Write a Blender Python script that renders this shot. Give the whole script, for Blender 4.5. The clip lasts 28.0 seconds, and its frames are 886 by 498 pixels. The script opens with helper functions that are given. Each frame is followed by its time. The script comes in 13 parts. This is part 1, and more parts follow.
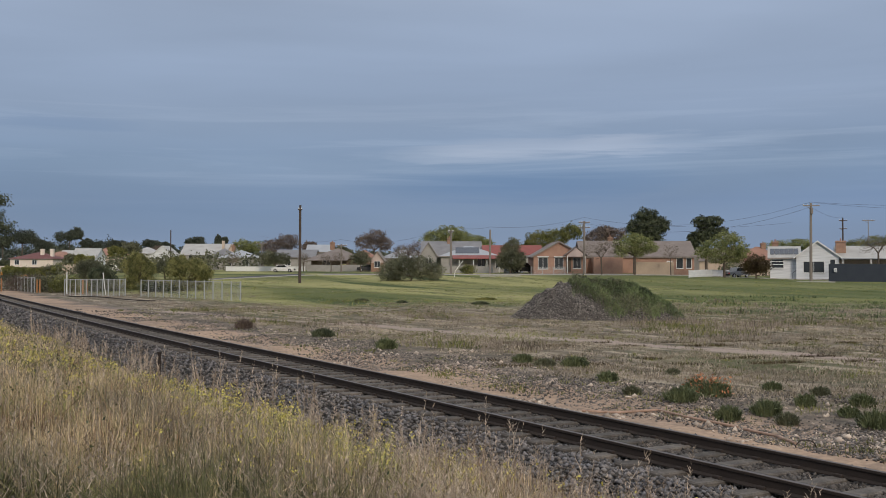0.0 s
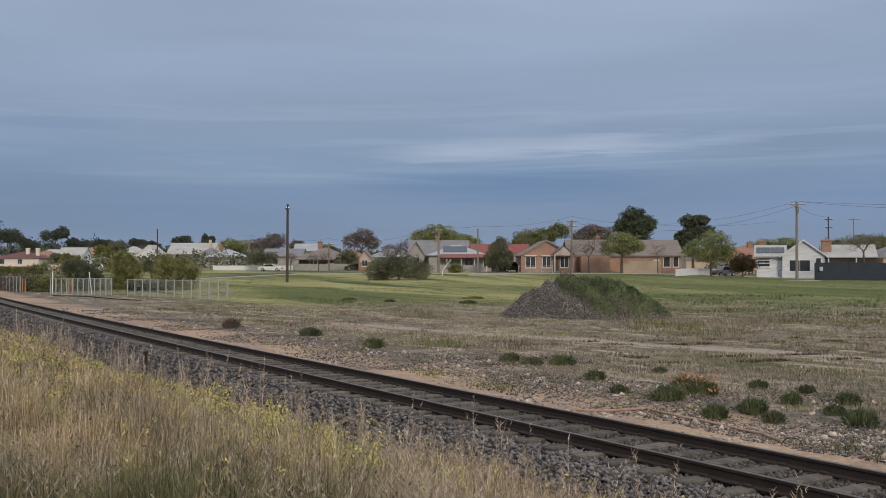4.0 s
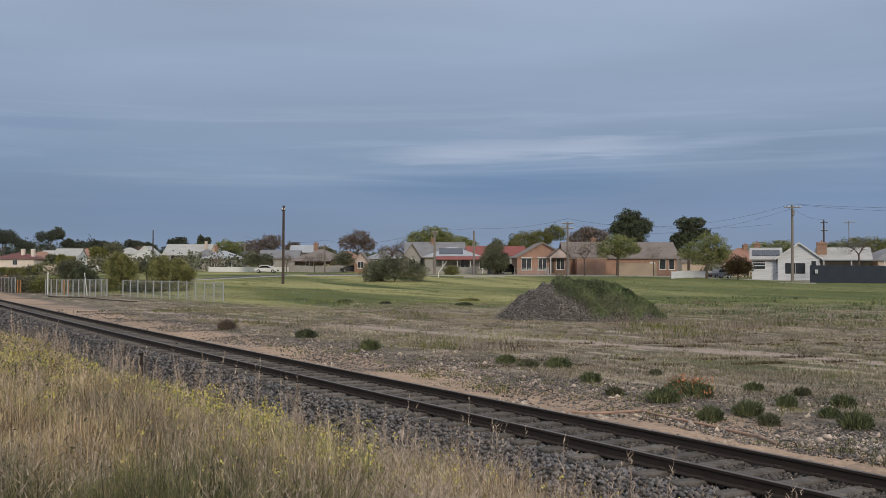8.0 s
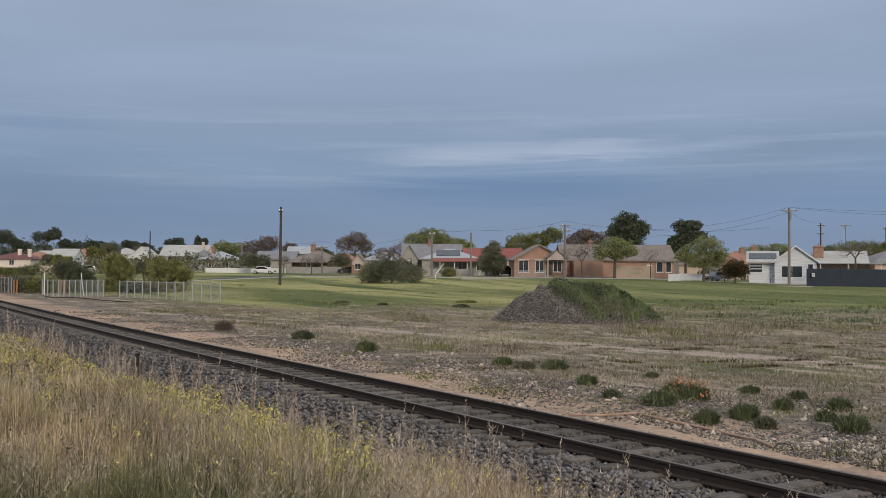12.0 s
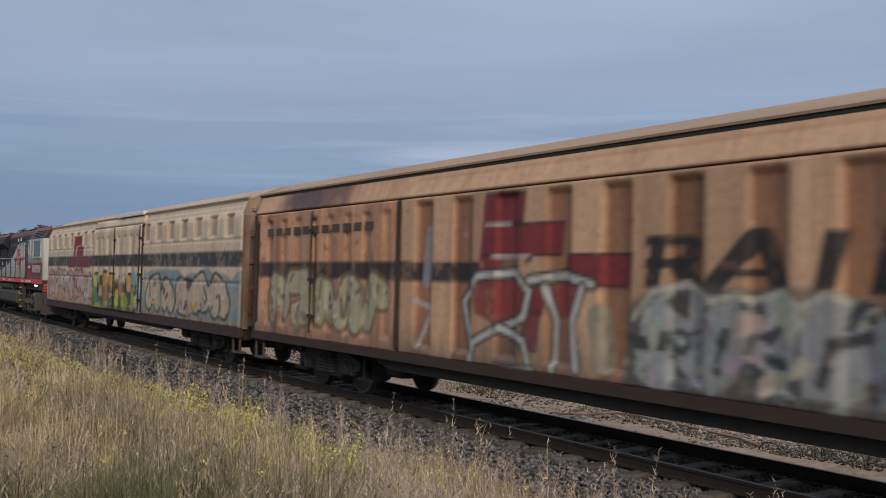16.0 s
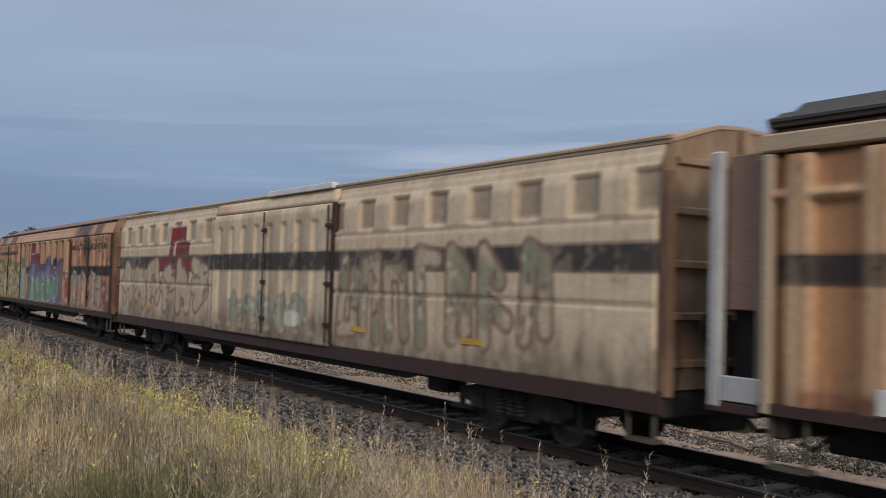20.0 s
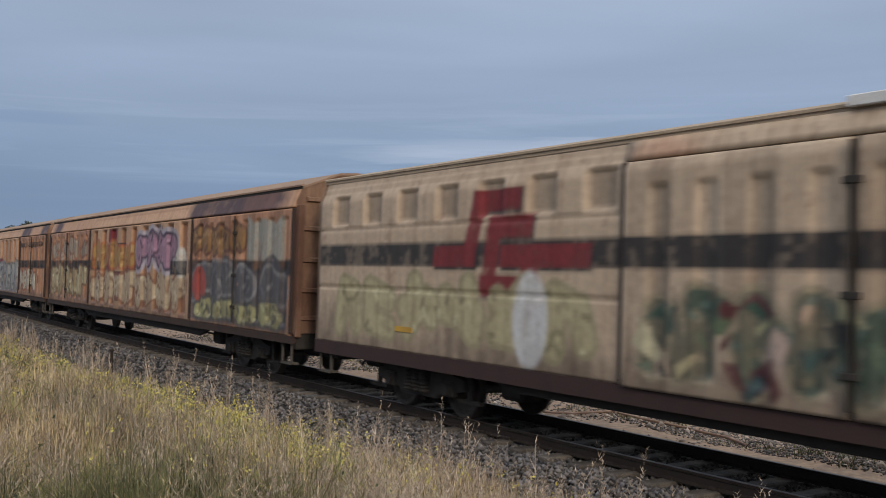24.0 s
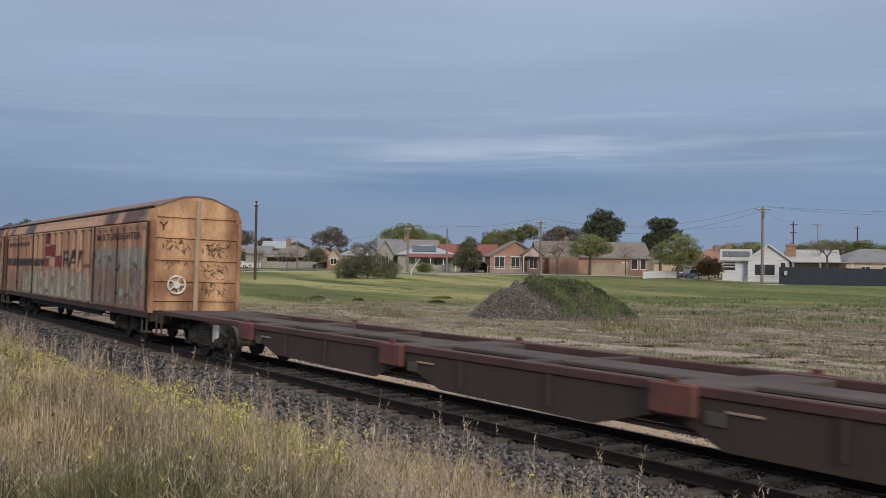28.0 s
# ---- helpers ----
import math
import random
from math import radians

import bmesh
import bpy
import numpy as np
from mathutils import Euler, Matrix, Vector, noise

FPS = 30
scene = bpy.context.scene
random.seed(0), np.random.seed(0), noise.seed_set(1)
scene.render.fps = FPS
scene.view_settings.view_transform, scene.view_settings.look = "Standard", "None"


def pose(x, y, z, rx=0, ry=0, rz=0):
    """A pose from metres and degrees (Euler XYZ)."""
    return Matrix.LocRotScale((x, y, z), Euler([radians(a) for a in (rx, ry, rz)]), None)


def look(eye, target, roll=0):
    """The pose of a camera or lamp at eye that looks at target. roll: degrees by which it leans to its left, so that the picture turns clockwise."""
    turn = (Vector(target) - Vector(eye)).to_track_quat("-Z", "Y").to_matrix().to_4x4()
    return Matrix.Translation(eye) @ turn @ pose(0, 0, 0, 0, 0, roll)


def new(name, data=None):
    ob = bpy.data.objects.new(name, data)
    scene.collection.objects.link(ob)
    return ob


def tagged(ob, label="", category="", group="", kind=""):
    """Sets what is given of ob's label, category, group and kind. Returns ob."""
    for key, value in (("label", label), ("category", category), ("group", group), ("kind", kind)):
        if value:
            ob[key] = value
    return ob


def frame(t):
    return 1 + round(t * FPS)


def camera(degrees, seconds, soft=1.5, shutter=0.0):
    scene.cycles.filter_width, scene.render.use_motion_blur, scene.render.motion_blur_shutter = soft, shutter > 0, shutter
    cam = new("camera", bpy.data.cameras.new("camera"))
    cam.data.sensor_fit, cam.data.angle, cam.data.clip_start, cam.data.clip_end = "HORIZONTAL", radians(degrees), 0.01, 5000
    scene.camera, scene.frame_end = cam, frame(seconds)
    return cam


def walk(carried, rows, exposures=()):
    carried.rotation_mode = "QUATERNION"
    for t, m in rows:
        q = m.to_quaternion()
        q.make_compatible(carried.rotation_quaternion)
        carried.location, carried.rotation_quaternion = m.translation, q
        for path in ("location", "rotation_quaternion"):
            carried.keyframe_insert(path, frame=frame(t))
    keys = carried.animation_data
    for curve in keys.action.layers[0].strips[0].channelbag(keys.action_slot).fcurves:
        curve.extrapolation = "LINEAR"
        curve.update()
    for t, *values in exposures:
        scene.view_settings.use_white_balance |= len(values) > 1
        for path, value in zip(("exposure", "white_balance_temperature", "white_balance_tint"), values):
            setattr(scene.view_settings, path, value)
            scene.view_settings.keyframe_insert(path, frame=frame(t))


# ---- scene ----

# ---- camera: a phone held by hand on the bank beside the line; it turns slowly to the right ----
cam = camera(49.8, 28.0, soft=0.5, shutter=0.12)
HEAD, LIFT, EYE = 57.894, 91.162, 2.48
TURNS = [  # seconds, turn, lift, lean
    (0, 0, 0, 0), (1, -0.1, -0.07, -0.02), (1.5, -0.27, -0.12, -0.07), (2, -0.48, -0.15, -0.12), (3, -0.68, -0.09, -0.12),
    (5.5, -0.79, -0.06, 0.04), (7, -0.91, -0.06, 0.02), (8, -0.98, 0.05, 0.08), (9.5, -1.01, 0.09, 0.23),
    (10.5, -1.08, 0.10, 0.28), (11.5, -1.13, 0.16, 0.31), (13.5, -1.33, 0.10, 0.35), (14.7, -1.65, 0.10, 0.40),
    (15.8, -1.82, 0.10, 0.45), (16.7, -2.10, 0.15, 0.50), (17.3, -2.20, 0.25, 0.55), (19.2, -2.30, 0.35, 0.60),
    (20.8, -2.42, 0.30, 0.65), (23.5, -2.50, 0.05, 0.70), (24.6, -2.57, 0.0, 0.72), (26.5, -2.60, -0.05, 0.74),
    (28, -2.60, -0.08, 0.74)]
walk(cam, [(t, pose(0, 0, EYE, LIFT + b, -c, HEAD + a)) for t, a, b, c in TURNS], [(0.0, -0.10), (11.6, -0.10), (13.4, 0.0), (28.0, 0.0)])

# ---- world: an overcast evening sky, darker and bluer low down, with flat streaks of cloud ----
world = bpy.data.worlds.new("world")
scene.world = world
world.use_nodes = True
wn, wl = world.node_tree.nodes, world.node_tree.links
wn.clear()
SUN_HEIGHT, SUN_TURN = radians(21), radians(107)


CLOUD_BANKS = [  # azimuth, height, half width, half depth, raggedness, light added
    (HEAD - 6.0, 7.3, 8.0, 0.62, 0.05, (0.095, 0.082, 0.070)), (HEAD - 4.5, 5.1, 11.0, 1.5, 0.04, (-0.052, -0.046, -0.030)),
    (HEAD - 1.0, 6.9, 5.0, 0.55, 0.05, (0.075, 0.068, 0.062)), (HEAD - 12.0, 7.3, 5.5, 0.5, 0.06, (0.055, 0.050, 0.046)),
    (HEAD + 22.0, 7.9, 5.0, 0.7, 0.05, (-0.035, -0.035, -0.030)), (HEAD + 16.0, 2.4, 14.0, 1.6, 0.03, (-0.022, -0.018, -0.010)), (HEAD + 10.0, 5.6, 14.0, 1.0, 0.05, (0.022, 0.022, 0.022))]


def wnode(kind, **values):
    n = wn.new(kind)
    for key, value in values.items():
        n.inputs[key].default_value = value
    return n


sky_out = wn.new("ShaderNodeOutputWorld")
nishita = wn.new("ShaderNodeTexSky")
nishita.sky_type, nishita.sun_disc = "NISHITA", False
nishita.sun_elevation, nishita.sun_rotation = SUN_HEIGHT, SUN_TURN
clear = wnode("ShaderNodeBackground", Strength=0.012)
wl.new(nishita.outputs[0], clear.inputs[0])
way = wn.new("ShaderNodeTexCoord")
split = wn.new("ShaderNodeSeparateXYZ")
wl.new(way.outputs["Generated"], split.inputs[0])
flat = wn.new("ShaderNodeMapping")
flat.inputs["Scale"].default_value = (1.1, 1.1, 9.0)
flat.inputs["Location"].default_value = (0.31, 0.12, 0.05)
wl.new(way.outputs["Generated"], flat.inputs["Vector"])
streak = wnode("ShaderNodeTexNoise", Scale=1.7, Detail=5.0, Roughness=0.45, Distortion=0.35)
wl.new(flat.outputs[0], streak.inputs["Vector"])
height = wn.new("ShaderNodeValToRGB")
wl.new(split.outputs["Z"], height.inputs[0])
ramp = height.color_ramp
STOPS = [(0.0, (0.250, 0.335, 0.47)), (0.025, (0.173, 0.250, 0.41)), (0.07, (0.143, 0.218, 0.385)), (0.105, (0.187, 0.266, 0.42)), (0.16, (0.268, 0.340, 0.485)),
         (0.26, (0.325, 0.395, 0.53)), (0.45, (0.60, 0.66, 0.76)), (1.0, (1.20, 1.22, 1.25))]
ramp.elements[0].position, ramp.elements[0].color = STOPS[0][0], (*STOPS[0][1], 1)
ramp.elements[1].position, ramp.elements[1].color = STOPS[-1][0], (*STOPS[-1][1], 1)
for p, c in STOPS[1:-1]:
    ramp.elements.new(p).color = (*c, 1)
shade = wn.new("ShaderNodeMapRange")
shade.inputs["From Min"].default_value, shade.inputs["From Max"].default_value = 0.3, 0.72
shade.inputs["To Min"].default_value, shade.inputs["To Max"].default_value = 0.90, 1.13
wl.new(streak.outputs[0], shade.inputs["Value"])
tint = wn.new("ShaderNodeVectorMath")
tint.operation = "SCALE"
wl.new(height.outputs[0], tint.inputs[0])
wl.new(shade.outputs[0], tint.inputs["Scale"])
# thin bright wisps low in the sky
wisp_map = wn.new("ShaderNodeMapping")
wisp_map.inputs["Scale"].default_value = (1.6, 1.6, 34.0)
wisp_map.inputs["Rotation"].default_value = (0, 0, radians(-33))
wisp_map.inputs["Location"].default_value = (0.2, 0.7, 0.3)
wl.new(way.outputs["Generated"], wisp_map.inputs["Vector"])
wisp = wnode("ShaderNodeTexNoise", Scale=1.5, Detail=6.0, Roughness=0.6, Distortion=0.5)
wl.new(wisp_map.outputs[0], wisp.inputs["Vector"])
wisp_cut = wn.new("ShaderNodeMapRange")
wisp_cut.inputs["From Min"].default_value, wisp_cut.inputs["From Max"].default_value = 0.50, 0.74
wisp_cut.inputs["To Min"].default_value, wisp_cut.inputs["To Max"].default_value = 0.0, 1.0
wl.new(wisp.outputs[0], wisp_cut.inputs["Value"])
low_sky = wn.new("ShaderNodeValToRGB")
wl.new(split.outputs["Z"], low_sky.inputs[0])
low_sky.color_ramp.elements[0].position, low_sky.color_ramp.elements[0].color = 0.06, (0, 0, 0, 1)
low_sky.color_ramp.elements[1].position, low_sky.color_ramp.elements[1].color = 0.19, (0, 0, 0, 1)
low_sky.color_ramp.elements.new(0.125).color = (0.10, 0.105, 0.11, 1)
wisp_add = wn.new("ShaderNodeVectorMath")
wisp_add.operation = "SCALE"
wl.new(low_sky.outputs[0], wisp_add.inputs[0])
wl.new(wisp_cut.outputs[0], wisp_add.inputs["Scale"])
veil = wn.new("ShaderNodeVectorMath")
veil.operation = "ADD"
wl.new(tint.outputs[0], veil.inputs[0])
wl.new(wisp_add.outputs[0], veil.inputs[1])
def wmath(op, a, b=0.0):
    k = wn.new("ShaderNodeMath")
    k.operation = op
    for i, v in enumerate((a, b)):
        if isinstance(v, (int, float)):
            k.inputs[i].default_value = v
        else:
            wl.new(v, k.inputs[i])
    return k.outputs[0]


def bank_of_cloud(azimuth, high, wide, deep, wobble):
    """A soft lens of cloud: its azimuth and height in degrees, 1 in the middle, ragged by noise."""
    a = radians(azimuth)
    over = wmath("ADD", wmath("MULTIPLY", split.outputs["X"], math.cos(a)), wmath("MULTIPLY", split.outputs["Y"], math.sin(a)))
    ahead_ = wmath("ADD", wmath("MULTIPLY", split.outputs["X"], -math.sin(a)), wmath("MULTIPLY", split.outputs["Y"], math.cos(a)))
    up = wmath("ADD", wmath("SUBTRACT", split.outputs["Z"], math.sin(radians(high))), wmath("MULTIPLY", wmath("SUBTRACT", wisp.outputs[0], 0.5), wobble))
    u, v = wmath("DIVIDE", over, math.sin(radians(wide))), wmath("DIVIDE", up, math.sin(radians(deep)))
    fall = wmath("SUBTRACT", 1.0, wmath("ADD", wmath("MULTIPLY", u, u), wmath("MULTIPLY", v, v)))
    return wmath("MULTIPLY", wmath("MAXIMUM", fall, 0.0), wmath("GREATER_THAN", ahead_, 0.0))


def toned(source, amount, color):
    k = wn.new("ShaderNodeVectorMath")
    k.operation = "SCALE"
    k.inputs[0].default_value = color
    wl.new(amount, k.inputs["Scale"])
    add = wn.new("ShaderNodeVectorMath")
    add.operation = "ADD"
    wl.new(source, add.inputs[0])
    wl.new(k.outputs[0], add.inputs[1])
    return add


for azimuth, high, wide, deep, wobble, color in CLOUD_BANKS:
    veil = toned(veil.outputs[0], bank_of_cloud(azimuth, high, wide, deep, wobble), color)
cloud = wnode("ShaderNodeBackground", Strength=0.92)
wl.new(veil.outputs[0], cloud.inputs[0])
both = wn.new("ShaderNodeAddShader")
wl.new(clear.outputs[0], both.inputs[0])
wl.new(cloud.outputs[0], both.inputs[1])
wl.new(both.outputs[0], sky_out.inputs[0])

sun = new("sun", bpy.data.lights.new("sun", "SUN"))
sun.data.energy, sun.data.angle, sun.data.color = 1.7, radians(12), (1.0, 0.87, 0.72)
sun.matrix_world = look((78, -24, 31), (0, 0, 0))
scene.view_settings.exposure = 0.0

# ---- materials ----
def rgb(c):
    return (*c, 1.0)


def surface(name, color, rough=0.7, metal=0.0, second=None, spread=0.5, scale=3.0, fine=40.0, grain=0.25, bump=0.15, detail=5.0,
            coords="Object", stretch=(1, 1, 1), each=0.0, island=0.0, spec=0.4):
    """A worn surface: two colours mixed by a broad stain, fine grain, relief and a change from piece to piece."""
    m = bpy.data.materials.new(name)
    m.use_nodes = True
    n, l = m.node_tree.nodes, m.node_tree.links
    shader = n["Principled BSDF"]
    shader.inputs["Roughness"].default_value = rough
    shader.inputs["Metallic"].default_value = metal
    shader.inputs["Specular IOR Level"].default_value = spec
    tc = n.new("ShaderNodeTexCoord")
    mp = n.new("ShaderNodeMapping")
    mp.inputs["Scale"].default_value = stretch
    l.new(tc.outputs[coords], mp.inputs["Vector"])
    big = n.new("ShaderNodeTexNoise")
    big.inputs["Scale"].default_value, big.inputs["Detail"].default_value = scale, detail
    l.new(mp.outputs[0], big.inputs["Vector"])
    small = n.new("ShaderNodeTexNoise")
    small.inputs["Scale"].default_value, small.inputs["Detail"].default_value = fine, 3.0
    l.new(mp.outputs[0], small.inputs["Vector"])
    edge = n.new("ShaderNodeMapRange")
    edge.inputs["From Min"].default_value, edge.inputs["From Max"].default_value = 0.5 - spread / 2, 0.5 + spread / 2
    l.new(big.outputs[0], edge.inputs["Value"])
    mix = n.new("ShaderNodeMixRGB")
    mix.inputs[1].default_value = rgb(color)
    mix.inputs[2].default_value = rgb(second or [c * 0.7 for c in color])
    l.new(edge.outputs[0], mix.inputs[0])
    value = n.new("ShaderNodeMapRange")
    value.inputs["To Min"].default_value, value.inputs["To Max"].default_value = 1 - grain, 1 + grain
    l.new(small.outputs[0], value.inputs["Value"])
    hue = n.new("ShaderNodeVectorMath")
    hue.operation = "SCALE"
    l.new(mix.outputs[0], hue.inputs[0])
    l.new(value.outputs[0], hue.inputs["Scale"])
    last = hue.outputs[0]
    if each or island:
        info = n.new("ShaderNodeObjectInfo" if each else "ShaderNodeNewGeometry")
        vary = n.new("ShaderNodeMapRange")
        k = each or island
        vary.inputs["To Min"].default_value, vary.inputs["To Max"].default_value = 1 - k, 1 + k
        l.new(info.outputs["Random" if each else "Random Per Island"], vary.inputs["Value"])
        more = n.new("ShaderNodeVectorMath")
        more.operation = "SCALE"
        l.new(last, more.inputs[0])
        l.new(vary.outputs[0], more.inputs["Scale"])
        last = more.outputs[0]
    l.new(last, shader.inputs["Base Color"])
    if bump:
        b = n.new("ShaderNodeBump")
        b.inputs["Strength"].default_value, b.inputs["Distance"].default_value = bump, 0.02
        l.new(small.outputs[0], b.inputs["Height"])
        l.new(b.outputs[0], shader.inputs["Normal"])
    return m


def foliage(name, low, high, clump=0.7):
    """Leaves: each leaf or blade has its own shade between two colours, with soft patches across the plant."""
    m = bpy.data.materials.new(name)
    m.use_nodes = True
    n, l = m.node_tree.nodes, m.node_tree.links
    shader = n["Principled BSDF"]
    shader.inputs["Roughness"].default_value = 0.65
    shader.inputs["Specular IOR Level"].default_value = 0.25
    geo = n.new("ShaderNodeNewGeometry")
    tc = n.new("ShaderNodeTexCoord")
    noise_node = n.new("ShaderNodeTexNoise")
    noise_node.inputs["Scale"].default_value = clump
    l.new(tc.outputs["Object"], noise_node.inputs["Vector"])
    patch = n.new("ShaderNodeMapRange")
    patch.inputs["From Min"].default_value, patch.inputs["From Max"].default_value = 0.34, 0.66
    l.new(noise_node.outputs[0], patch.inputs["Value"])
    add = n.new("ShaderNodeMath")
    add.operation = "MULTIPLY_ADD"
    add.inputs[1].default_value = 0.8
    l.new(geo.outputs["Random Per Island"], add.inputs[0])
    l.new(patch.outputs[0], add.inputs[2])
    fit = n.new("ShaderNodeMapRange")
    fit.inputs["From Min"].default_value, fit.inputs["From Max"].default_value = 0.32, 1.45
    l.new(add.outputs[0], fit.inputs["Value"])
    mix = n.new("ShaderNodeMixRGB")
    mix.inputs[1].default_value, mix.inputs[2].default_value = rgb(low), rgb(high)
    l.new(fit.outputs[0], mix.inputs[0])
    l.new(mix.outputs[0], shader.inputs["Base Color"])
    return m


def glow(name, color, strength):
    m = bpy.data.materials.new(name)
    m.use_nodes = True
    shader = m.node_tree.nodes["Principled BSDF"]
    shader.inputs["Base Color"].default_value = rgb(color)
    shader.inputs["Emission Color"].default_value = rgb(color)
    shader.inputs["Emission Strength"].default_value = strength
    return m


def pane(name, color=(0.05, 0.06, 0.07), rough=0.06):
    m = bpy.data.materials.new(name)
    m.use_nodes = True
    shader = m.node_tree.nodes["Principled BSDF"]
    shader.inputs["Base Color"].default_value = rgb(color)
    shader.inputs["Roughness"].default_value = rough
    shader.inputs["Specular IOR Level"].default_value = 0.6
    return m


def painted(name, stain, amount=0.5, base_rough=0.55):
    """Painted steel: the colour attribute 'paint', streaked with rust and dirt that run down the sheet."""
    m = bpy.data.materials.new(name)
    m.use_nodes = True
    n, l = m.node_tree.nodes, m.node_tree.links
    shader = n["Principled BSDF"]
    shader.inputs["Roughness"].default_value = base_rough
    shader.inputs["Specular IOR Level"].default_value = 0.3
    paint = n.new("ShaderNodeVertexColor")
    paint.layer_name = "paint"
    tc = n.new("ShaderNodeTexCoord")
    info = n.new("ShaderNodeObjectInfo")
    mp = n.new("ShaderNodeMapping")
    mp.inputs["Scale"].default_value = (1.5, 1.0, 0.22)
    l.new(tc.outputs["Object"], mp.inputs["Vector"])
    shift = n.new("ShaderNodeVectorMath")
    shift.operation = "MULTIPLY_ADD"
    shift.inputs[1].default_value = (37, 11, 5)
    l.new(info.outputs["Random"], shift.inputs[0])
    l.new(mp.outputs[0], shift.inputs[2])
    runs = n.new("ShaderNodeTexNoise")
    runs.inputs["Scale"].default_value, runs.inputs["Detail"].default_value, runs.inputs["Roughness"].default_value = 1.6, 7.0, 0.62
    l.new(shift.outputs[0], runs.inputs["Vector"])
    edge = n.new("ShaderNodeMapRange")
    edge.inputs["From Min"].default_value, edge.inputs["From Max"].default_value = 0.46, 0.70
    edge.inputs["To Max"].default_value = amount
    l.new(runs.outputs[0], edge.inputs["Value"])
    mix = n.new("ShaderNodeMixRGB")
    mix.blend_type = "MULTIPLY"
    mix.inputs[2].default_value = rgb(stain)
    l.new(edge.outputs[0], mix.inputs[0])
    l.new(paint.outputs["Color"], mix.inputs[1])
    # narrow runs of dirt
    thin = n.new("ShaderNodeMapping")
    thin.inputs["Scale"].default_value = (6.0, 1.0, 0.35)
    l.new(shift.outputs[0], thin.inputs["Vector"])
    lines = n.new("ShaderNodeTexNoise")
    lines.inputs["Scale"].default_value, lines.inputs["Detail"].default_value = 1.4, 5.0
    l.new(thin.outputs[0], lines.inputs["Vector"])
    gate = n.new("ShaderNodeMapRange")
    gate.inputs["From Min"].default_value, gate.inputs["From Max"].default_value = 0.50, 0.64
    gate.inputs["To Max"].default_value = amount * 0.75
    l.new(lines.outputs[0], gate.inputs["Value"])
    second = n.new("ShaderNodeMixRGB")
    second.blend_type = "MULTIPLY"
    second.inputs[2].default_value = rgb([c * 0.8 for c in stain])
    l.new(gate.outputs[0], second.inputs[0])
    l.new(mix.outputs[0], second.inputs[1])
    # scabs of bare rust
    scabs = n.new("ShaderNodeTexNoise")
    scabs.inputs["Scale"].default_value, scabs.inputs["Detail"].default_value, scabs.inputs["Roughness"].default_value = 3.4, 8.0, 0.7
    wide = n.new("ShaderNodeMapping")
    wide.inputs["Scale"].default_value = (1.0, 1.0, 2.6)
    l.new(shift.outputs[0], wide.inputs["Vector"])
    l.new(wide.outputs[0], scabs.inputs["Vector"])
    bare = n.new("ShaderNodeMapRange")
    bare.inputs["From Min"].default_value, bare.inputs["From Max"].default_value = 0.585, 0.66
    bare.inputs["To Max"].default_value = min(0.6, amount * 0.8)
    l.new(scabs.outputs[0], bare.inputs["Value"])
    rust = n.new("ShaderNodeMixRGB")
    rust.inputs[2].default_value = rgb((0.105, 0.052, 0.036))
    l.new(bare.outputs[0], rust.inputs[0])
    l.new(second.outputs[0], rust.inputs[1])
    mix = rust
    small = n.new("ShaderNodeTexNoise")
    small.inputs["Scale"].default_value, small.inputs["Detail"].default_value = 9.0, 6.0
    l.new(tc.outputs["Object"], small.inputs["Vector"])
    value = n.new("ShaderNodeMapRange")
    value.inputs["To Min"].default_value, value.inputs["To Max"].default_value = 0.76, 1.30
    l.new(small.outputs[0], value.inputs["Value"])
    hue = n.new("ShaderNodeVectorMath")
    hue.operation = "SCALE"
    l.new(mix.outputs[0], hue.inputs[0])
    l.new(value.outputs[0], hue.inputs["Scale"])
    l.new(hue.outputs[0], shader.inputs["Base Color"])
    b = n.new("ShaderNodeBump")
    b.inputs["Strength"].default_value, b.inputs["Distance"].default_value = 0.12, 0.02
    l.new(small.outputs[0], b.inputs["Height"])
    l.new(b.outputs[0], shader.inputs["Normal"])
    return m


RAIL_TOP = surface("rail steel", (0.16, 0.13, 0.11), 0.45, 0.7, (0.10, 0.075, 0.06), scale=6)
RAIL_WEB = surface("rusty rail", (0.042, 0.030, 0.024), 0.85, 0.1, (0.028, 0.021, 0.018), scale=5, fine=60)
SLEEPER = surface("weathered concrete", (0.138, 0.120, 0.103), 0.9, 0, (0.064, 0.055, 0.048), scale=5, fine=34, grain=0.55, each=0.3, spread=0.35, bump=0.5)
STONE = surface("bluestone ballast", (0.095, 0.095, 0.105), 0.8, 0, (0.155, 0.138, 0.127), scale=1.2, fine=30, island=0.8, coords="Object")
DUSTY_STONE = surface("dusty stone", (0.17, 0.145, 0.125), 0.9, 0, (0.095, 0.085, 0.08), scale=1.5, fine=30, island=0.7)
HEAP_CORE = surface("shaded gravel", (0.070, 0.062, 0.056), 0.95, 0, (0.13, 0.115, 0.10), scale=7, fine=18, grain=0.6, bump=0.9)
HEAP_STONE = surface("heaped gravel", (0.205, 0.182, 0.165), 0.9, 0, (0.12, 0.11, 0.102), scale=1.5, fine=30, island=0.9)
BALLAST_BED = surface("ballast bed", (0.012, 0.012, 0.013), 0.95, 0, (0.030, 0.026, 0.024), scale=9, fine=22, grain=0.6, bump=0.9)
RUBBLE = surface("pale rubble", (0.50, 0.42, 0.345), 0.9, 0, (0.28, 0.22, 0.175), scale=2, island=0.5)
STRAW = foliage("dry grass", (0.19, 0.145, 0.080), (0.80, 0.625, 0.385), 4.2)
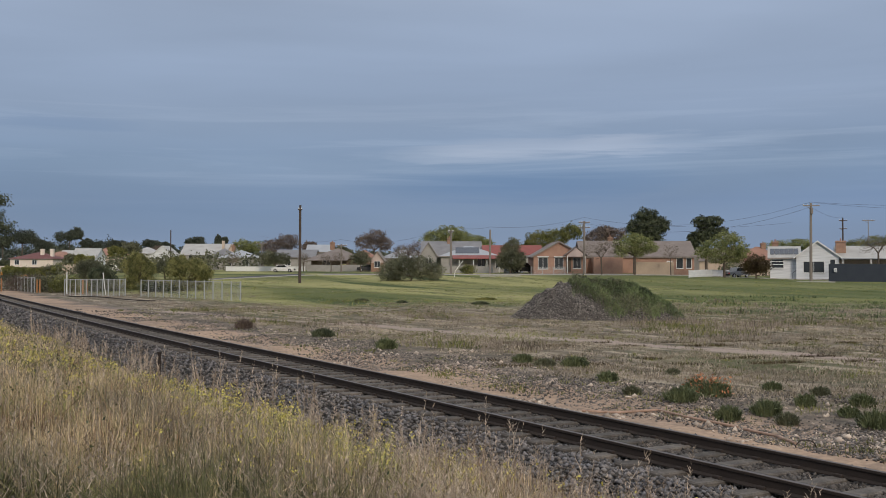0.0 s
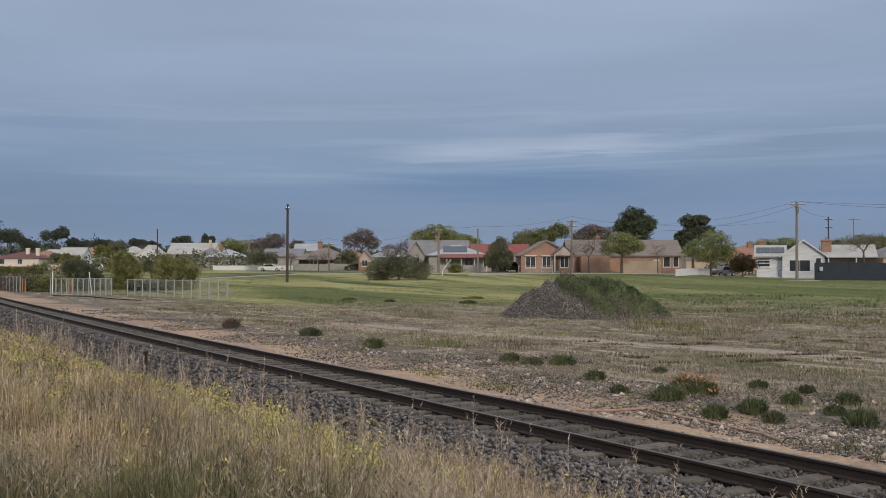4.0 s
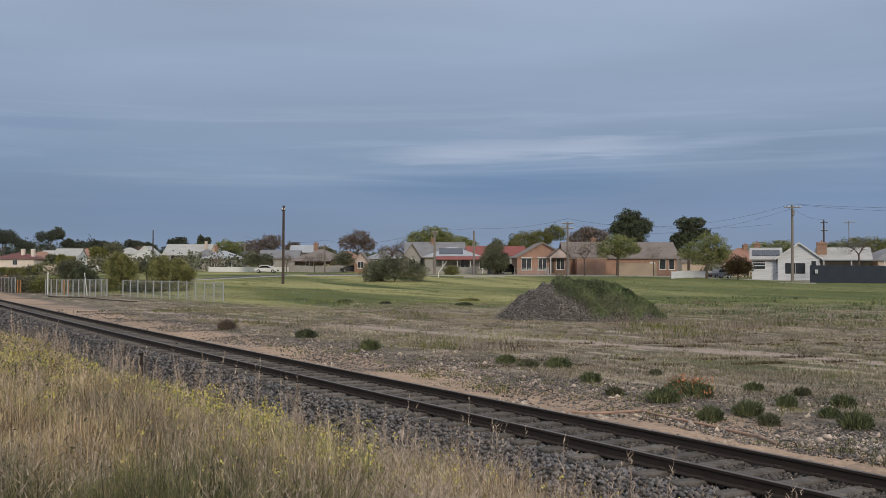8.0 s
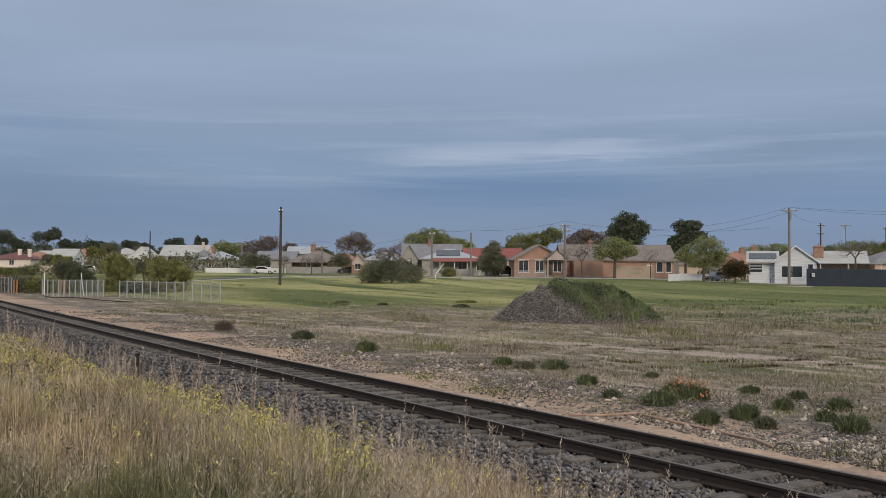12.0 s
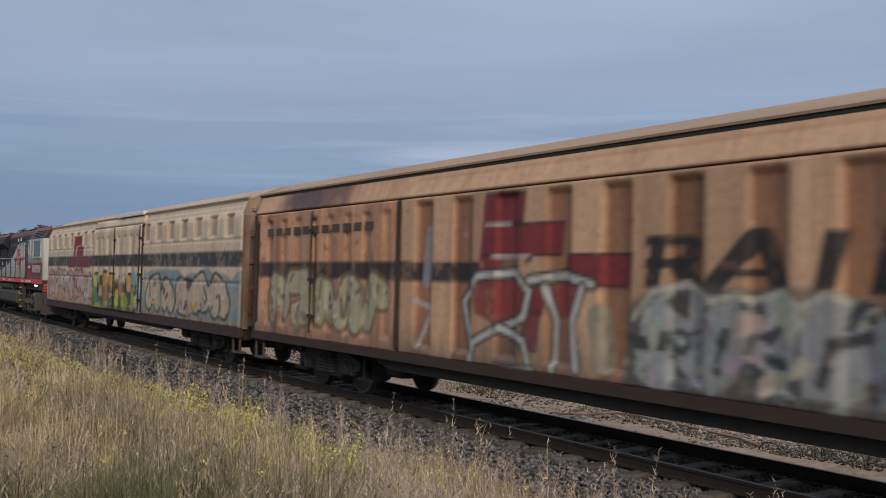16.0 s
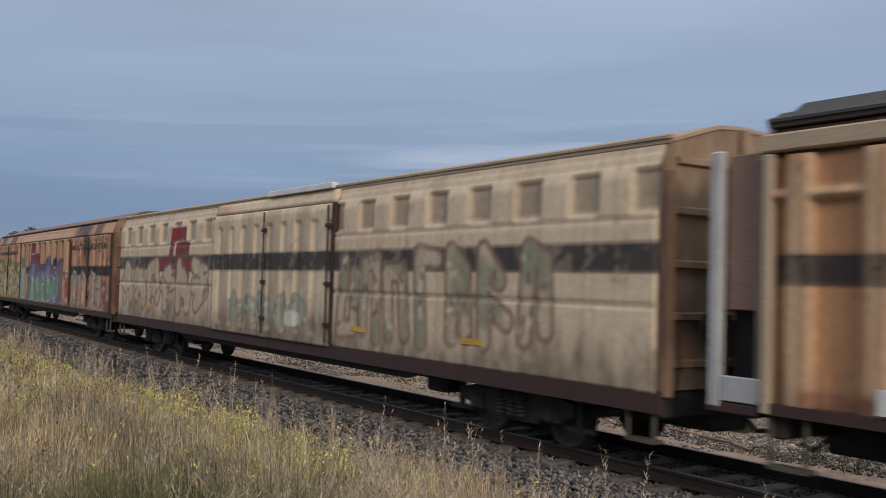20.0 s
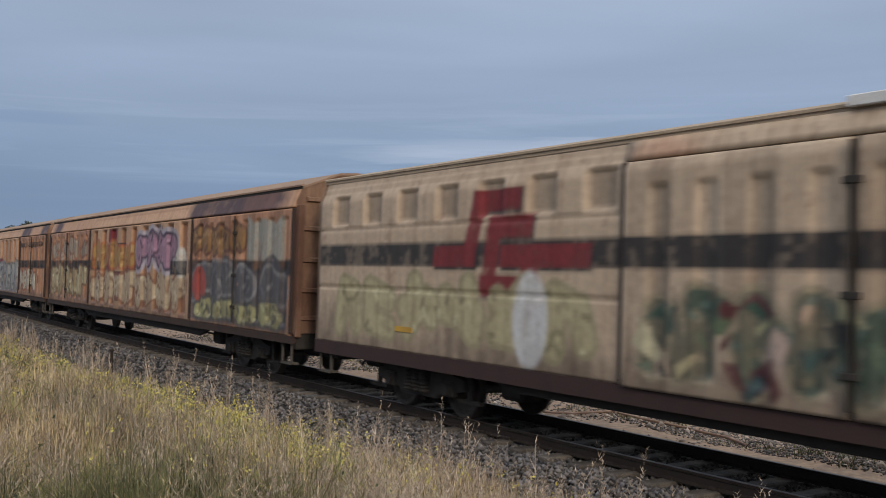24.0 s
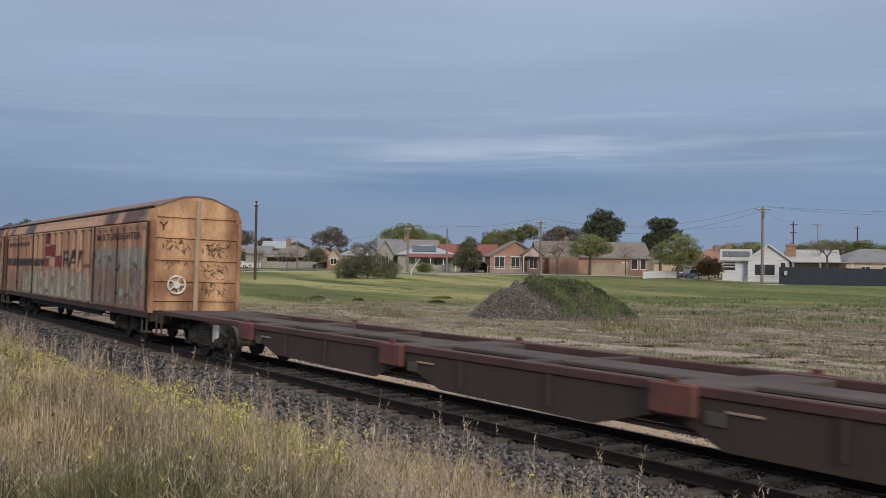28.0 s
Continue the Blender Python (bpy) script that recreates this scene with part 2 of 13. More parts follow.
RED_STEM = foliage("reddish stems", (0.085, 0.050, 0.030), (0.44, 0.29, 0.175), 3)
GREY_GRASS = foliage("withered grass", (0.026, 0.023, 0.016), (0.36, 0.305, 0.215), 4.2)
GREEN_GRASS = foliage("green grass blades", (0.028, 0.036, 0.013), (0.385, 0.37, 0.14), 4.2)
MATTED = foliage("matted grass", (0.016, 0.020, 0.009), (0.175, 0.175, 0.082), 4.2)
SEED = foliage("seed heads", (0.17, 0.128, 0.094), (0.56, 0.455, 0.355), 2)
YELLOW = foliage("yellow flowers", (0.40, 0.34, 0.07), (0.68, 0.60, 0.17), 2)
DRY_WEED = foliage("grey dry weeds", (0.10, 0.083, 0.060), (0.40, 0.335, 0.25), 0.25)
PALE_WEED = foliage("bleached weeds", (0.19, 0.157, 0.118), (0.53, 0.45, 0.34), 0.4)
LAWN_BLADE = foliage("mown grass", (0.075, 0.095, 0.026), (0.29, 0.29, 0.10), 0.12)
LEAF_DARK = foliage("dark leaves", (0.022, 0.031, 0.020), (0.125, 0.142, 0.080), 1.1)
LEAF_FRESH = foliage("fresh weed leaves", (0.042, 0.055, 0.028), (0.20, 0.225, 0.11), 1.1)
LEAF_OLIVE = foliage("olive leaves", (0.06, 0.07, 0.02), (0.225, 0.22, 0.07), 0.6)
LEAF_SPRING = foliage("spring leaves", (0.10, 0.118, 0.042), (0.27, 0.285, 0.11), 0.9)
LEAF_GREY = foliage("grey green leaves", (0.06, 0.068, 0.042), (0.18, 0.18, 0.11), 0.5)
LEAF_RUSSET = foliage("russet twigs", (0.085, 0.066, 0.056), (0.205, 0.16, 0.132), 0.6)
LEAF_RED = foliage("dark red leaves", (0.035, 0.022, 0.012), (0.10, 0.075, 0.03), 0.6)
LEAF_FAR = foliage("far trees", (0.034, 0.044, 0.036), (0.098, 0.112, 0.080), 0.03)
TWIG = foliage("bare twigs", (0.085, 0.068, 0.052), (0.235, 0.19, 0.15), 1)
BROWN_WEED = foliage("brown weeds", (0.105, 0.084, 0.066), (0.33, 0.272, 0.215), 0.8)
ORANGE_BLOOM = foliage("orange flowers", (0.32, 0.105, 0.05), (0.60, 0.27, 0.13), 2)
LEAF_LUSH = foliage("lush weeds", (0.042, 0.062, 0.031), (0.210, 0.259, 0.112), 0.8)
SHADED_STONE = surface("shaded stone", (0.060, 0.054, 0.050), 0.85, 0, (0.095, 0.08, 0.068), scale=1.5, fine=30, island=0.75)
BARK = surface("bark", (0.13, 0.10, 0.075), 0.9, 0, (0.07, 0.055, 0.045), scale=2, fine=18, bump=0.6)

# ---- plan helpers ----
BEND, NEAR_RAIL, CANT = 0.000198, 9.37, 0.03      # the line curves away gently; gauge 1.435 m
CENTRE = NEAR_RAIL + 0.7525
AHEAD = Vector((-math.sin(radians(HEAD)), math.cos(radians(HEAD)), 0))
RIGHT = Vector((math.cos(radians(HEAD)), math.sin(radians(HEAD)), 0))


def smooth(a, b, v):
    t = np.clip((v - a) / (b - a), 0, 1)
    return t * t * (3 - 2 * t)


def side(x, y):
    """Distance across from the camera's line parallel to the track."""
    return y - BEND * x * x


def ground_height(x, y):
    x, y = np.asarray(x, float), np.asarray(y, float)
    q = side(x, y)
    f = x * AHEAD.x + y * AHEAD.y
    z = np.interp(q, [-400, -6, 0, 2.6, 4.6, 5.4, 6.3, 7.0, 12.2, 13.6, 16, 30, 60, 400],
                  [0.95, 0.95, 1.0, 0.73, 0.2, -0.12, -0.66, -0.74, -0.50, -0.52, -0.56, -0.62, -0.62, -0.62])
    z = z + smooth(18, 40, q) * (smooth(58, 152, f) * 1.25 + smooth(152, 420, f) * 2.9)
    z = z + smooth(40, 60, q) * smooth(118, 156, f) * (1 - smooth(30, 62, x * RIGHT.x + y * RIGHT.y)) * 1.0
    z = z + smooth(60, 200, q) * smooth(300, 900, f) * 7.0
    z = z + smooth(13, 18, q) * 0.05 * np.sin(x * 0.35 + 1.3 * np.sin(y * 0.21)) * np.cos(y * 0.29)
    z = z + smooth(12.5, 13.5, q) * (1 - smooth(14, 19, q)) * 0.10 * np.sin(x * 0.9) * np.sin(x * 0.37 + y)
    return z


def gz(x, y):
    return float(ground_height(x, y))


def town(r, f, z=None):
    """A place r metres to the right and f metres ahead of the camera, on the ground unless z is given."""
    p = RIGHT * r + AHEAD * f
    p.z = gz(p.x, p.y) if z is None else z
    return p


def track(s, q=0.0, z=0.0):
    """A place on the line: s metres up the line (away to the left), q across from its centre."""
    slope = 2 * BEND * s
    k = 1 / math.sqrt(1 + slope * slope)
    return Vector((-s + q * slope * k, CENTRE + BEND * s * s + q * k, z))


def heading(s):
    """Turn of the line at s: the local x axis runs back down the line."""
    return -math.degrees(math.atan(2 * BEND * s))


class Shape:
    """Vertices and faces of one mesh, gathered in plain lists."""

    def __init__(self):
        self.v, self.f = [], []

    def add(self, verts, faces):
        n = len(self.v)
        self.v += [tuple(p) for p in verts]
        self.f += [tuple(n + i for i in face) for face in faces]
        return self

    def box(self, x0, x1, y0, y1, z0, z1, cut=0.0):
        if cut:
            c = min(cut, (x1 - x0) / 3, (y1 - y0) / 3, (z1 - z0) / 3)
            v, f = [], []
            for i, (xa, ya, za) in enumerate([(x, y, z) for z in (z0, z1) for y in (y0, y1) for x in (x0, x1)]):
                sx, sy, sz = (1 if xa == x0 else -1), (1 if ya == y0 else -1), (1 if za == z0 else -1)
                v += [(xa, ya + sy * c, za + sz * c), (xa + sx * c, ya, za + sz * c), (xa + sx * c, ya + sy * c, za)]
            def i3(ix, iy, iz, a):
                return (iz * 4 + iy * 2 + ix) * 3 + a
            f += [(i3(0, 0, 0, 0), i3(0, 0, 1, 0), i3(0, 1, 1, 0), i3(0, 1, 0, 0)), (i3(1, 0, 0, 0), i3(1, 1, 0, 0), i3(1, 1, 1, 0), i3(1, 0, 1, 0)),
                  (i3(0, 0, 0, 1), i3(1, 0, 0, 1), i3(1, 0, 1, 1), i3(0, 0, 1, 1)), (i3(0, 1, 0, 1), i3(0, 1, 1, 1), i3(1, 1, 1, 1), i3(1, 1, 0, 1)),
                  (i3(0, 0, 0, 2), i3(0, 1, 0, 2), i3(1, 1, 0, 2), i3(1, 0, 0, 2)), (i3(0, 0, 1, 2), i3(1, 0, 1, 2), i3(1, 1, 1, 2), i3(0, 1, 1, 2))]
            for a in (0, 1):
                for b in (0, 1):
                    f += [(i3(0, a, b, 1), i3(1, a, b, 1), i3(1, a, b, 2), i3(0, a, b, 2)), (i3(a, 0, b, 0), i3(a, 1, b, 0), i3(a, 1, b, 2), i3(a, 0, b, 2)),
                          (i3(a, b, 0, 0), i3(a, b, 1, 0), i3(a, b, 1, 1), i3(a, b, 0, 1))]
                    for c2 in (0, 1):
                        f.append((i3(a, b, c2, 0), i3(a, b, c2, 1), i3(a, b, c2, 2)))
            return self.add(v, f)
        return self.add([(x0, y0, z0), (x1, y0, z0), (x1, y1, z0), (x0, y1, z0), (x0, y0, z1), (x1, y0, z1), (x1, y1, z1), (x0, y1, z1)],
                        [(0, 3, 2, 1), (4, 5, 6, 7), (0, 1, 5, 4), (1, 2, 6, 5), (2, 3, 7, 6), (3, 0, 4, 7)])

    def tube(self, a, b, ra, rb=None, n=8, caps=True):
        a, b, rb = Vector(a), Vector(b), ra if rb is None else rb
        d = (b - a).normalized()
        u = d.orthogonal().normalized()
        w = d.cross(u)
        v = []
        for p, r in ((a, ra), (b, rb)):
            v += [p + (u * math.cos(2 * math.pi * i / n) + w * math.sin(2 * math.pi * i / n)) * r for i in range(n)]
        f = [(i, (i + 1) % n, n + (i + 1) % n, n + i) for i in range(n)]
        if caps:
            f += [tuple(range(n - 1, -1, -1)), tuple(range(n, 2 * n))]
        return self.add(v, f)

    def pipe(self, pts, r, n=4):
        """One connected tube along a line of points."""
        v, f = [], []
        for k, p in enumerate(pts):
            d = (Vector(pts[min(k + 1, len(pts) - 1)]) - Vector(pts[max(k - 1, 0)])).normalized()
            u = d.orthogonal().normalized()
            w = d.cross(u)
            v += [Vector(p) + (u * math.cos(2 * math.pi * i / n) + w * math.sin(2 * math.pi * i / n)) * r for i in range(n)]
        for k in range(len(pts) - 1):
            f += [(k * n + i, k * n + (i + 1) % n, (k + 1) * n + (i + 1) % n, (k + 1) * n + i) for i in range(n)]
        return self.add(v, f)

    def prism(self, outline, x0, x1, axis="x"):
        """A closed outline of (y, z) drawn out along x, or of (x, z) along y."""
        n = len(outline)
        put = (lambda p, t: (t, p[0], p[1])) if axis == "x" else (lambda p, t: (p[0], t, p[1]))
        v = [put(p, x0) for p in outline] + [put(p, x1) for p in outline]
        return self.add(v, [(i, (i + 1) % n, n + (i + 1) % n, n + i) for i in range(n)] + [tuple(range(n - 1, -1, -1)), tuple(range(n, 2 * n))])

    def mesh(self, name, mat, round_off=False):
        me = bpy.data.meshes.new(name)
        me.from_pydata(self.v, [], self.f)
        b = bmesh.new()
        b.from_mesh(me)
        bmesh.ops.recalc_face_normals(b, faces=b.faces)
        b.to_mesh(me)
        b.free()
        me.materials.append(mat)
        if round_off:
            me.polygons.foreach_set("use_smooth", [True] * len(me.polygons))
        return me


def raw_mesh(name, verts, faces, mat):
    """A large mesh from arrays: verts (n, 3), faces (m, k)."""
    me = bpy.data.meshes.new(name)
    verts, faces = np.asarray(verts, np.float32), np.asarray(faces, np.int32)
    m, k = faces.shape
    me.vertices.add(len(verts))
    me.vertices.foreach_set("co", verts.ravel())
    me.loops.add(m * k)
    me.loops.foreach_set("vertex_index", faces.ravel())
    me.polygons.add(m)
    me.polygons.foreach_set("loop_start", np.arange(0, m * k, k, dtype=np.int32))
    me.update(calc_edges=True)
    me.materials.append(mat)
    return me


def part(name, shape, mat, parent, label="", round_off=False):
    """One mesh object under a thing or a part."""
    me = shape if isinstance(shape, bpy.types.Mesh) else shape.mesh(name, mat, round_off)
    ob = new(name, me)
    ob.parent = parent
    if label:
        ob["label"] = label
    return ob


def thing(name, label, category, m=None, group="", kind=""):
    ob = tagged(new(name), label, category, group, kind)
    if m is not None:
        ob.matrix_world = m
    return ob


# ---- ground: one sheet to the horizon ----
def ground_material():
    m = bpy.data.materials.new("field and bank")
    m.use_nodes = True
    n, l = m.node_tree.nodes, m.node_tree.links
    shader = n["Principled BSDF"]
    shader.inputs["Roughness"].default_value, shader.inputs["Specular IOR Level"].default_value = 0.95, 0.15
    geo = n.new("ShaderNodeNewGeometry")
    xyz = n.new("ShaderNodeSeparateXYZ")
    l.new(geo.outputs["Position"], xyz.inputs[0])

    def math_node(op, a, b):
        k = n.new("ShaderNodeMath")
        k.operation = op
        for i, v in enumerate((a, b)):
            if isinstance(v, (int, float)):
                k.inputs[i].default_value = v
            else:
                l.new(v, k.inputs[i])
        return k.outputs[0]

    def noise_out(scale, detail=5.0, stretch=None):
        k = n.new("ShaderNodeTexNoise")
        k.inputs["Scale"].default_value, k.inputs["Detail"].default_value = scale, detail
        if stretch:
            mp = n.new("ShaderNodeMapping")
            mp.inputs["Scale"].default_value = stretch
            mp.inputs["Rotation"].default_value = (0, 0, radians(-HEAD))
            l.new(geo.outputs["Position"], mp.inputs["Vector"])
            l.new(mp.outputs[0], k.inputs["Vector"])
        else:
            l.new(geo.outputs["Position"], k.inputs["Vector"])
        return k.outputs[0]

    q = math_node("SUBTRACT", xyz.outputs[1], math_node("MULTIPLY", math_node("MULTIPLY", xyz.outputs[0], xyz.outputs[0]), BEND))
    ahead = math_node("ADD", math_node("MULTIPLY", xyz.outputs[0], AHEAD.x), math_node("MULTIPLY", xyz.outputs[1], AHEAD.y))
    right = math_node("ADD", math_node("MULTIPLY", xyz.outputs[0], RIGHT.x), math_node("MULTIPLY", xyz.outputs[1], RIGHT.y))
    back = math_node("MINIMUM", math_node("MAXIMUM", math_node("MULTIPLY", math_node("ADD", right, 12.0), -1.5), 0.0), 35.0)
    patch, fine, wide = noise_out(0.16), noise_out(3.0, 6), noise_out(0.06, 4, (0.35, 1.6, 1))

    def band(source, wobble, amount, a, b):
        k = n.new("ShaderNodeMapRange")
        k.inputs["From Min"].default_value, k.inputs["From Max"].default_value = a, b
        l.new(math_node("ADD", source, math_node("MULTIPLY", math_node("SUBTRACT", wobble, 0.5), amount)), k.inputs["Value"])
        return k.outputs[0]

    def mixed(fac, a, b):
        k = n.new("ShaderNodeMixRGB")
        l.new(fac, k.inputs[0])
        for i, v in ((1, a), (2, b)):
            if isinstance(v, tuple):
                k.inputs[i].default_value = rgb(v)
            else:
                l.new(v, k.inputs[i])
        return k.outputs[0]

    rut = math_node("SUBTRACT", xyz.outputs[1], math_node("MULTIPLY", xyz.outputs[0], 0.216))
    mid = noise_out(0.9, 6)
    gravel = mixed(band(fine, patch, 0.5, 0.35, 0.65), (0.225, 0.182, 0.148), (0.080, 0.068, 0.058))
    # bank soil, darkened to hold the shade between grass blades
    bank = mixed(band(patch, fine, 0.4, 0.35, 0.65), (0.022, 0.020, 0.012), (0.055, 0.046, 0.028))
    sand = mixed(band(patch, fine, 0.7, 0.35, 0.7), (0.41, 0.29, 0.205), (0.25, 0.185, 0.138))
    dry = mixed(band(mid, fine, 0.6, 0.36, 0.62), (0.25, 0.205, 0.15), (0.105, 0.088, 0.066))
    dry = mixed(band(wide, fine, 0.3, 0.50, 0.66), dry, (0.088, 0.092, 0.040))
    dry = mixed(band(noise_out(0.5, 6, (0.3, 2.2, 1)), fine, 0.25, 0.54, 0.64), dry, (0.36, 0.30, 0.225))
    trod = math_node("MULTIPLY", band(rut, mid, 1.6, 32.5, 33.1), math_node("SUBTRACT", 1.0, band(rut, mid, 1.6, 33.9, 34.6)))
    dry = mixed(trod, dry, (0.34, 0.27, 0.225))
    lawn = mixed(band(wide, fine, 0.35, 0.38, 0.62), (0.105, 0.118, 0.040), (0.305, 0.285, 0.12))
    lawn = mixed(band(noise_out(0.11, 6, (0.22, 2.4, 1)), fine, 0.35, 0.54, 0.64), lawn, (0.060, 0.082, 0.027))
    lawn = mixed(band(patch, fine, 0.5, 0.64, 0.8), lawn, (0.055, 0.075, 0.026))
    # the lawn is greener towards the white house
    lawn = mixed(math_node("MULTIPLY", band(right, patch, 14.0, 8, 34), 0.6), lawn, (0.088, 0.108, 0.036))
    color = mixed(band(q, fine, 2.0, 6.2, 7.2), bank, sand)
    color = mixed(band(q, patch, 3.4, 15.0, 16.4), color, gravel)
    color = mixed(band(q, patch, 7.0, 15.5, 18.5), color, dry)
    color = mixed(math_node("MULTIPLY", band(math_node("SUBTRACT", ahead, back), patch, 16.0, 70, 80), band(q, fine, 1.0, 20, 24)), color, lawn)
    value = n.new("ShaderNodeMapRange")
    value.inputs["To Min"].default_value, value.inputs["To Max"].default_value = 0.5, 1.5
    l.new(noise_out(11.0, 5), value.inputs["Value"])
    hue = n.new("ShaderNodeVectorMath")
    hue.operation = "SCALE"
    l.new(color, hue.inputs[0])
    l.new(value.outputs[0], hue.inputs["Scale"])
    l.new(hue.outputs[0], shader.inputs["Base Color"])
    b = n.new("ShaderNodeBump")
    b.inputs["Strength"].default_value, b.inputs["Distance"].default_value = 0.7, 0.06
    l.new(fine, b.inputs["Height"])
    l.new(b.outputs[0], shader.inputs["Normal"])
    return m


def axis_steps(near, far, first, growth):
    out, step = [0.0], first
    while out[-1] < near:
        out.append(out[-1] + first)
    while out[-1] < far:
        step *= growth
        out.append(out[-1] + step)
    return out


def build_ground():
    xs = axis_steps(60, 3500, 1.0, 1.12)
    xs = np.array([-v for v in xs[:0:-1]] + xs)
    qs = np.array([-3000, -800, -200, -60, -20] + list(np.arange(-8, 20, 0.35)) + list(20 + np.array(axis_steps(60, 3600, 1.0, 1.12))))
    gx, gq = np.meshgrid(xs, qs, indexing="ij")
    gy = gq + BEND * np.minimum(np.abs(gx), 900) ** 2
    verts = np.stack([gx, gy, ground_height(gx, gy)], -1).reshape(-1, 3)
    a, b = len(xs), len(qs)
    i = (np.arange(a - 1)[:, None] * b + np.arange(b - 1)[None, :]).ravel()
    faces = np.stack([i, i + b, i + b + 1, i + 1], 1)
    me = raw_mesh("ground", verts, faces, ground_material())
    me.polygons.foreach_set("use_smooth", [True] * len(me.polygons))
    tagged(new("ground", me), "dry field with mown lawn beyond a sandy trackside strip", "ground", kind="structure")


build_ground()


# ---- the railway line ----
BED_Q = [-3.35, -2.6, -1.75, -1.4, 0, 1.35, 1.65, 2.0]
BED = [-0.72, -0.56, -0.27, -0.225, -0.245, -0.255, -0.34, -0.53]


def build_track():
    line = thing("railway_track", "single railway line of rusty rails on concrete sleepers", "railway track", kind="structure")
    ss = np.concatenate([np.arange(-900, -60, 20), np.arange(-60, 160, 2.0), np.arange(160, 901, 20)])
    for q, z in ((-0.7525, 0.0), (0.7525, -CANT)):
        for name, outline, mat in (("rail_web", [(-0.07, -0.17), (-0.07, -0.155), (-0.012, -0.135), (-0.012, -0.045), (-0.036, -0.035), (-0.036, -0.006),
                                                 (0.036, -0.006), (0.036, -0.035), (0.012, -0.045), (0.012, -0.135), (0.07, -0.155), (0.07, -0.17)], RAIL_WEB),
                                   ("rail_head", [(-0.034, -0.008), (-0.034, -0.003), (-0.028, 0), (0.028, 0), (0.034, -0.003), (0.034, -0.008)], RAIL_TOP)):
            v, n = [], len(outline)
            for s in ss:
                v += [track(s, q + a, z + b) for a, b in outline]
            f = [(j * n + i, j * n + (i + 1) % n, (j + 1) * n + (i + 1) % n, (j + 1) * n + i) for j in range(len(ss) - 1) for i in range(n)]
            sh = Shape()
            sh.add(v, f)
            part(name, sh, mat, line)
    # ballast bed, a low bank of stone; near-black colour gives shaded gaps
    rows = list(zip(BED_Q, BED))
    v = [track(s, q, z + 0.012 * math.sin(s * 2.1 + q * 3)) for s in ss for q, z in rows]
    n = len(rows)
    f = [(j * n + i, j * n + i + 1, (j + 1) * n + i + 1, (j + 1) * n + i) for j in range(len(ss) - 1) for i in range(n - 1)]
    bed = Shape()
    bed.add(v, f)
    tagged(new("ballast_bed", bed.mesh("ballast_bed", BALLAST_BED, True)), "bank of crushed stone under the track, coloured dark for shaded gaps", "ballast", kind="structure")
    # sleepers, each its own piece, with rail clips
    sl = Shape().box(-0.12, 0.12, -1.25, 1.25, -0.11, 0.035, 0.02)
    me = sl.mesh("sleeper", SLEEPER)
    clip = Shape()
    for q in (-0.7525, 0.7525):
        for e in (-1, 1):
            clip.box(-0.06, 0.06, q + e * 0.075 - 0.03, q + e * 0.075 + 0.03, 0.03, 0.075, 0.01)
    cm = clip.mesh("rail_clip", RAIL_WEB)
    s = -22.0
    while s < 150:
        p = track(s, 0, -0.212)
        a = radians(heading(s))
        rot = Matrix.Translation(p) @ Euler((math.atan(-CANT / 1.5), 0, a + random.uniform(-0.02, 0.02))).to_matrix().to_4x4()
        ob = part("sleeper", me, SLEEPER, line)
        ob.matrix_basis = rot
        part("rail_clip", cm, RAIL_WEB, ob)
        s += 0.66
    return line


build_track()

# ---- plants and stones near the line ----
RNG = np.random.default_rng(7)


def blades(name, x, y, z, tall, wide, lean, mat, bend=0.35, toward=None):
    """Many grass blades as one mesh: each a narrow strip that bends over, with its own height and direction."""
    n = len(x)
    a, b = RNG.uniform(0, 2 * np.pi, n), RNG.uniform(0, 2 * np.pi, n) if toward is None else toward
    ux, uy = np.cos(a) * wide / 2, np.sin(a) * wide / 2
    lx, ly = np.cos(b) * lean * tall, np.sin(b) * lean * tall
    v = np.empty((n, 5, 3))
    v[:, 0] = np.stack([x - ux, y - uy, z], -1)
    v[:, 1] = np.stack([x + ux, y + uy, z], -1)
    mx, my, mz = x + lx * bend, y + ly * bend, z + tall * 0.6
    v[:, 2] = np.stack([mx - ux * 0.8, my - uy * 0.8, mz], -1)
    v[:, 3] = np.stack([mx + ux * 0.8, my + uy * 0.8, mz], -1)
    v[:, 4] = np.stack([x + lx, y + ly, z + tall * (1 - 0.25 * lean)], -1)
    base = np.arange(n)[:, None] * 5
    f = np.concatenate([base + np.array([[0, 1, 3]]), base + np.array([[0, 3, 2]]), base + np.array([[2, 3, 4]])])
    return raw_mesh(name, v.reshape(-1, 3), f, mat)


OCTA = np.array([(1, 0, 0), (-1, 0, 0), (0, 1, 0), (0, -1, 0), (0, 0, 1), (0, 0, -1)], float)
OCTA_F = np.array([(0, 2, 4), (2, 1, 4), (1, 3, 4), (3, 0, 4), (2, 0, 5), (1, 2, 5), (3, 1, 5), (0, 3, 5)])


def lumps(name, x, y, z, size, mat, flat=0.75):
    """Many small broken stones or heads as one mesh."""
    n = len(x)
    k = OCTA[None] * RNG.uniform(0.55, 1.25, (n, 6, 1)) + RNG.uniform(-0.3, 0.3, (n, 6, 3))
    a = RNG.uniform(0, 2 * np.pi, n)
    c, s = np.cos(a)[:, None], np.sin(a)[:, None]
    k = np.stack([k[..., 0] * c - k[..., 1] * s, k[..., 0] * s + k[..., 1] * c, k[..., 2] * flat], -1)
    v = k * size[:, None, None] + np.stack([x, y, z], -1)[:, None]
    f = (np.arange(n)[:, None, None] * 6 + OCTA_F[None]).reshape(-1, 3)
    return raw_mesh(name, v.reshape(-1, 3), f, mat)


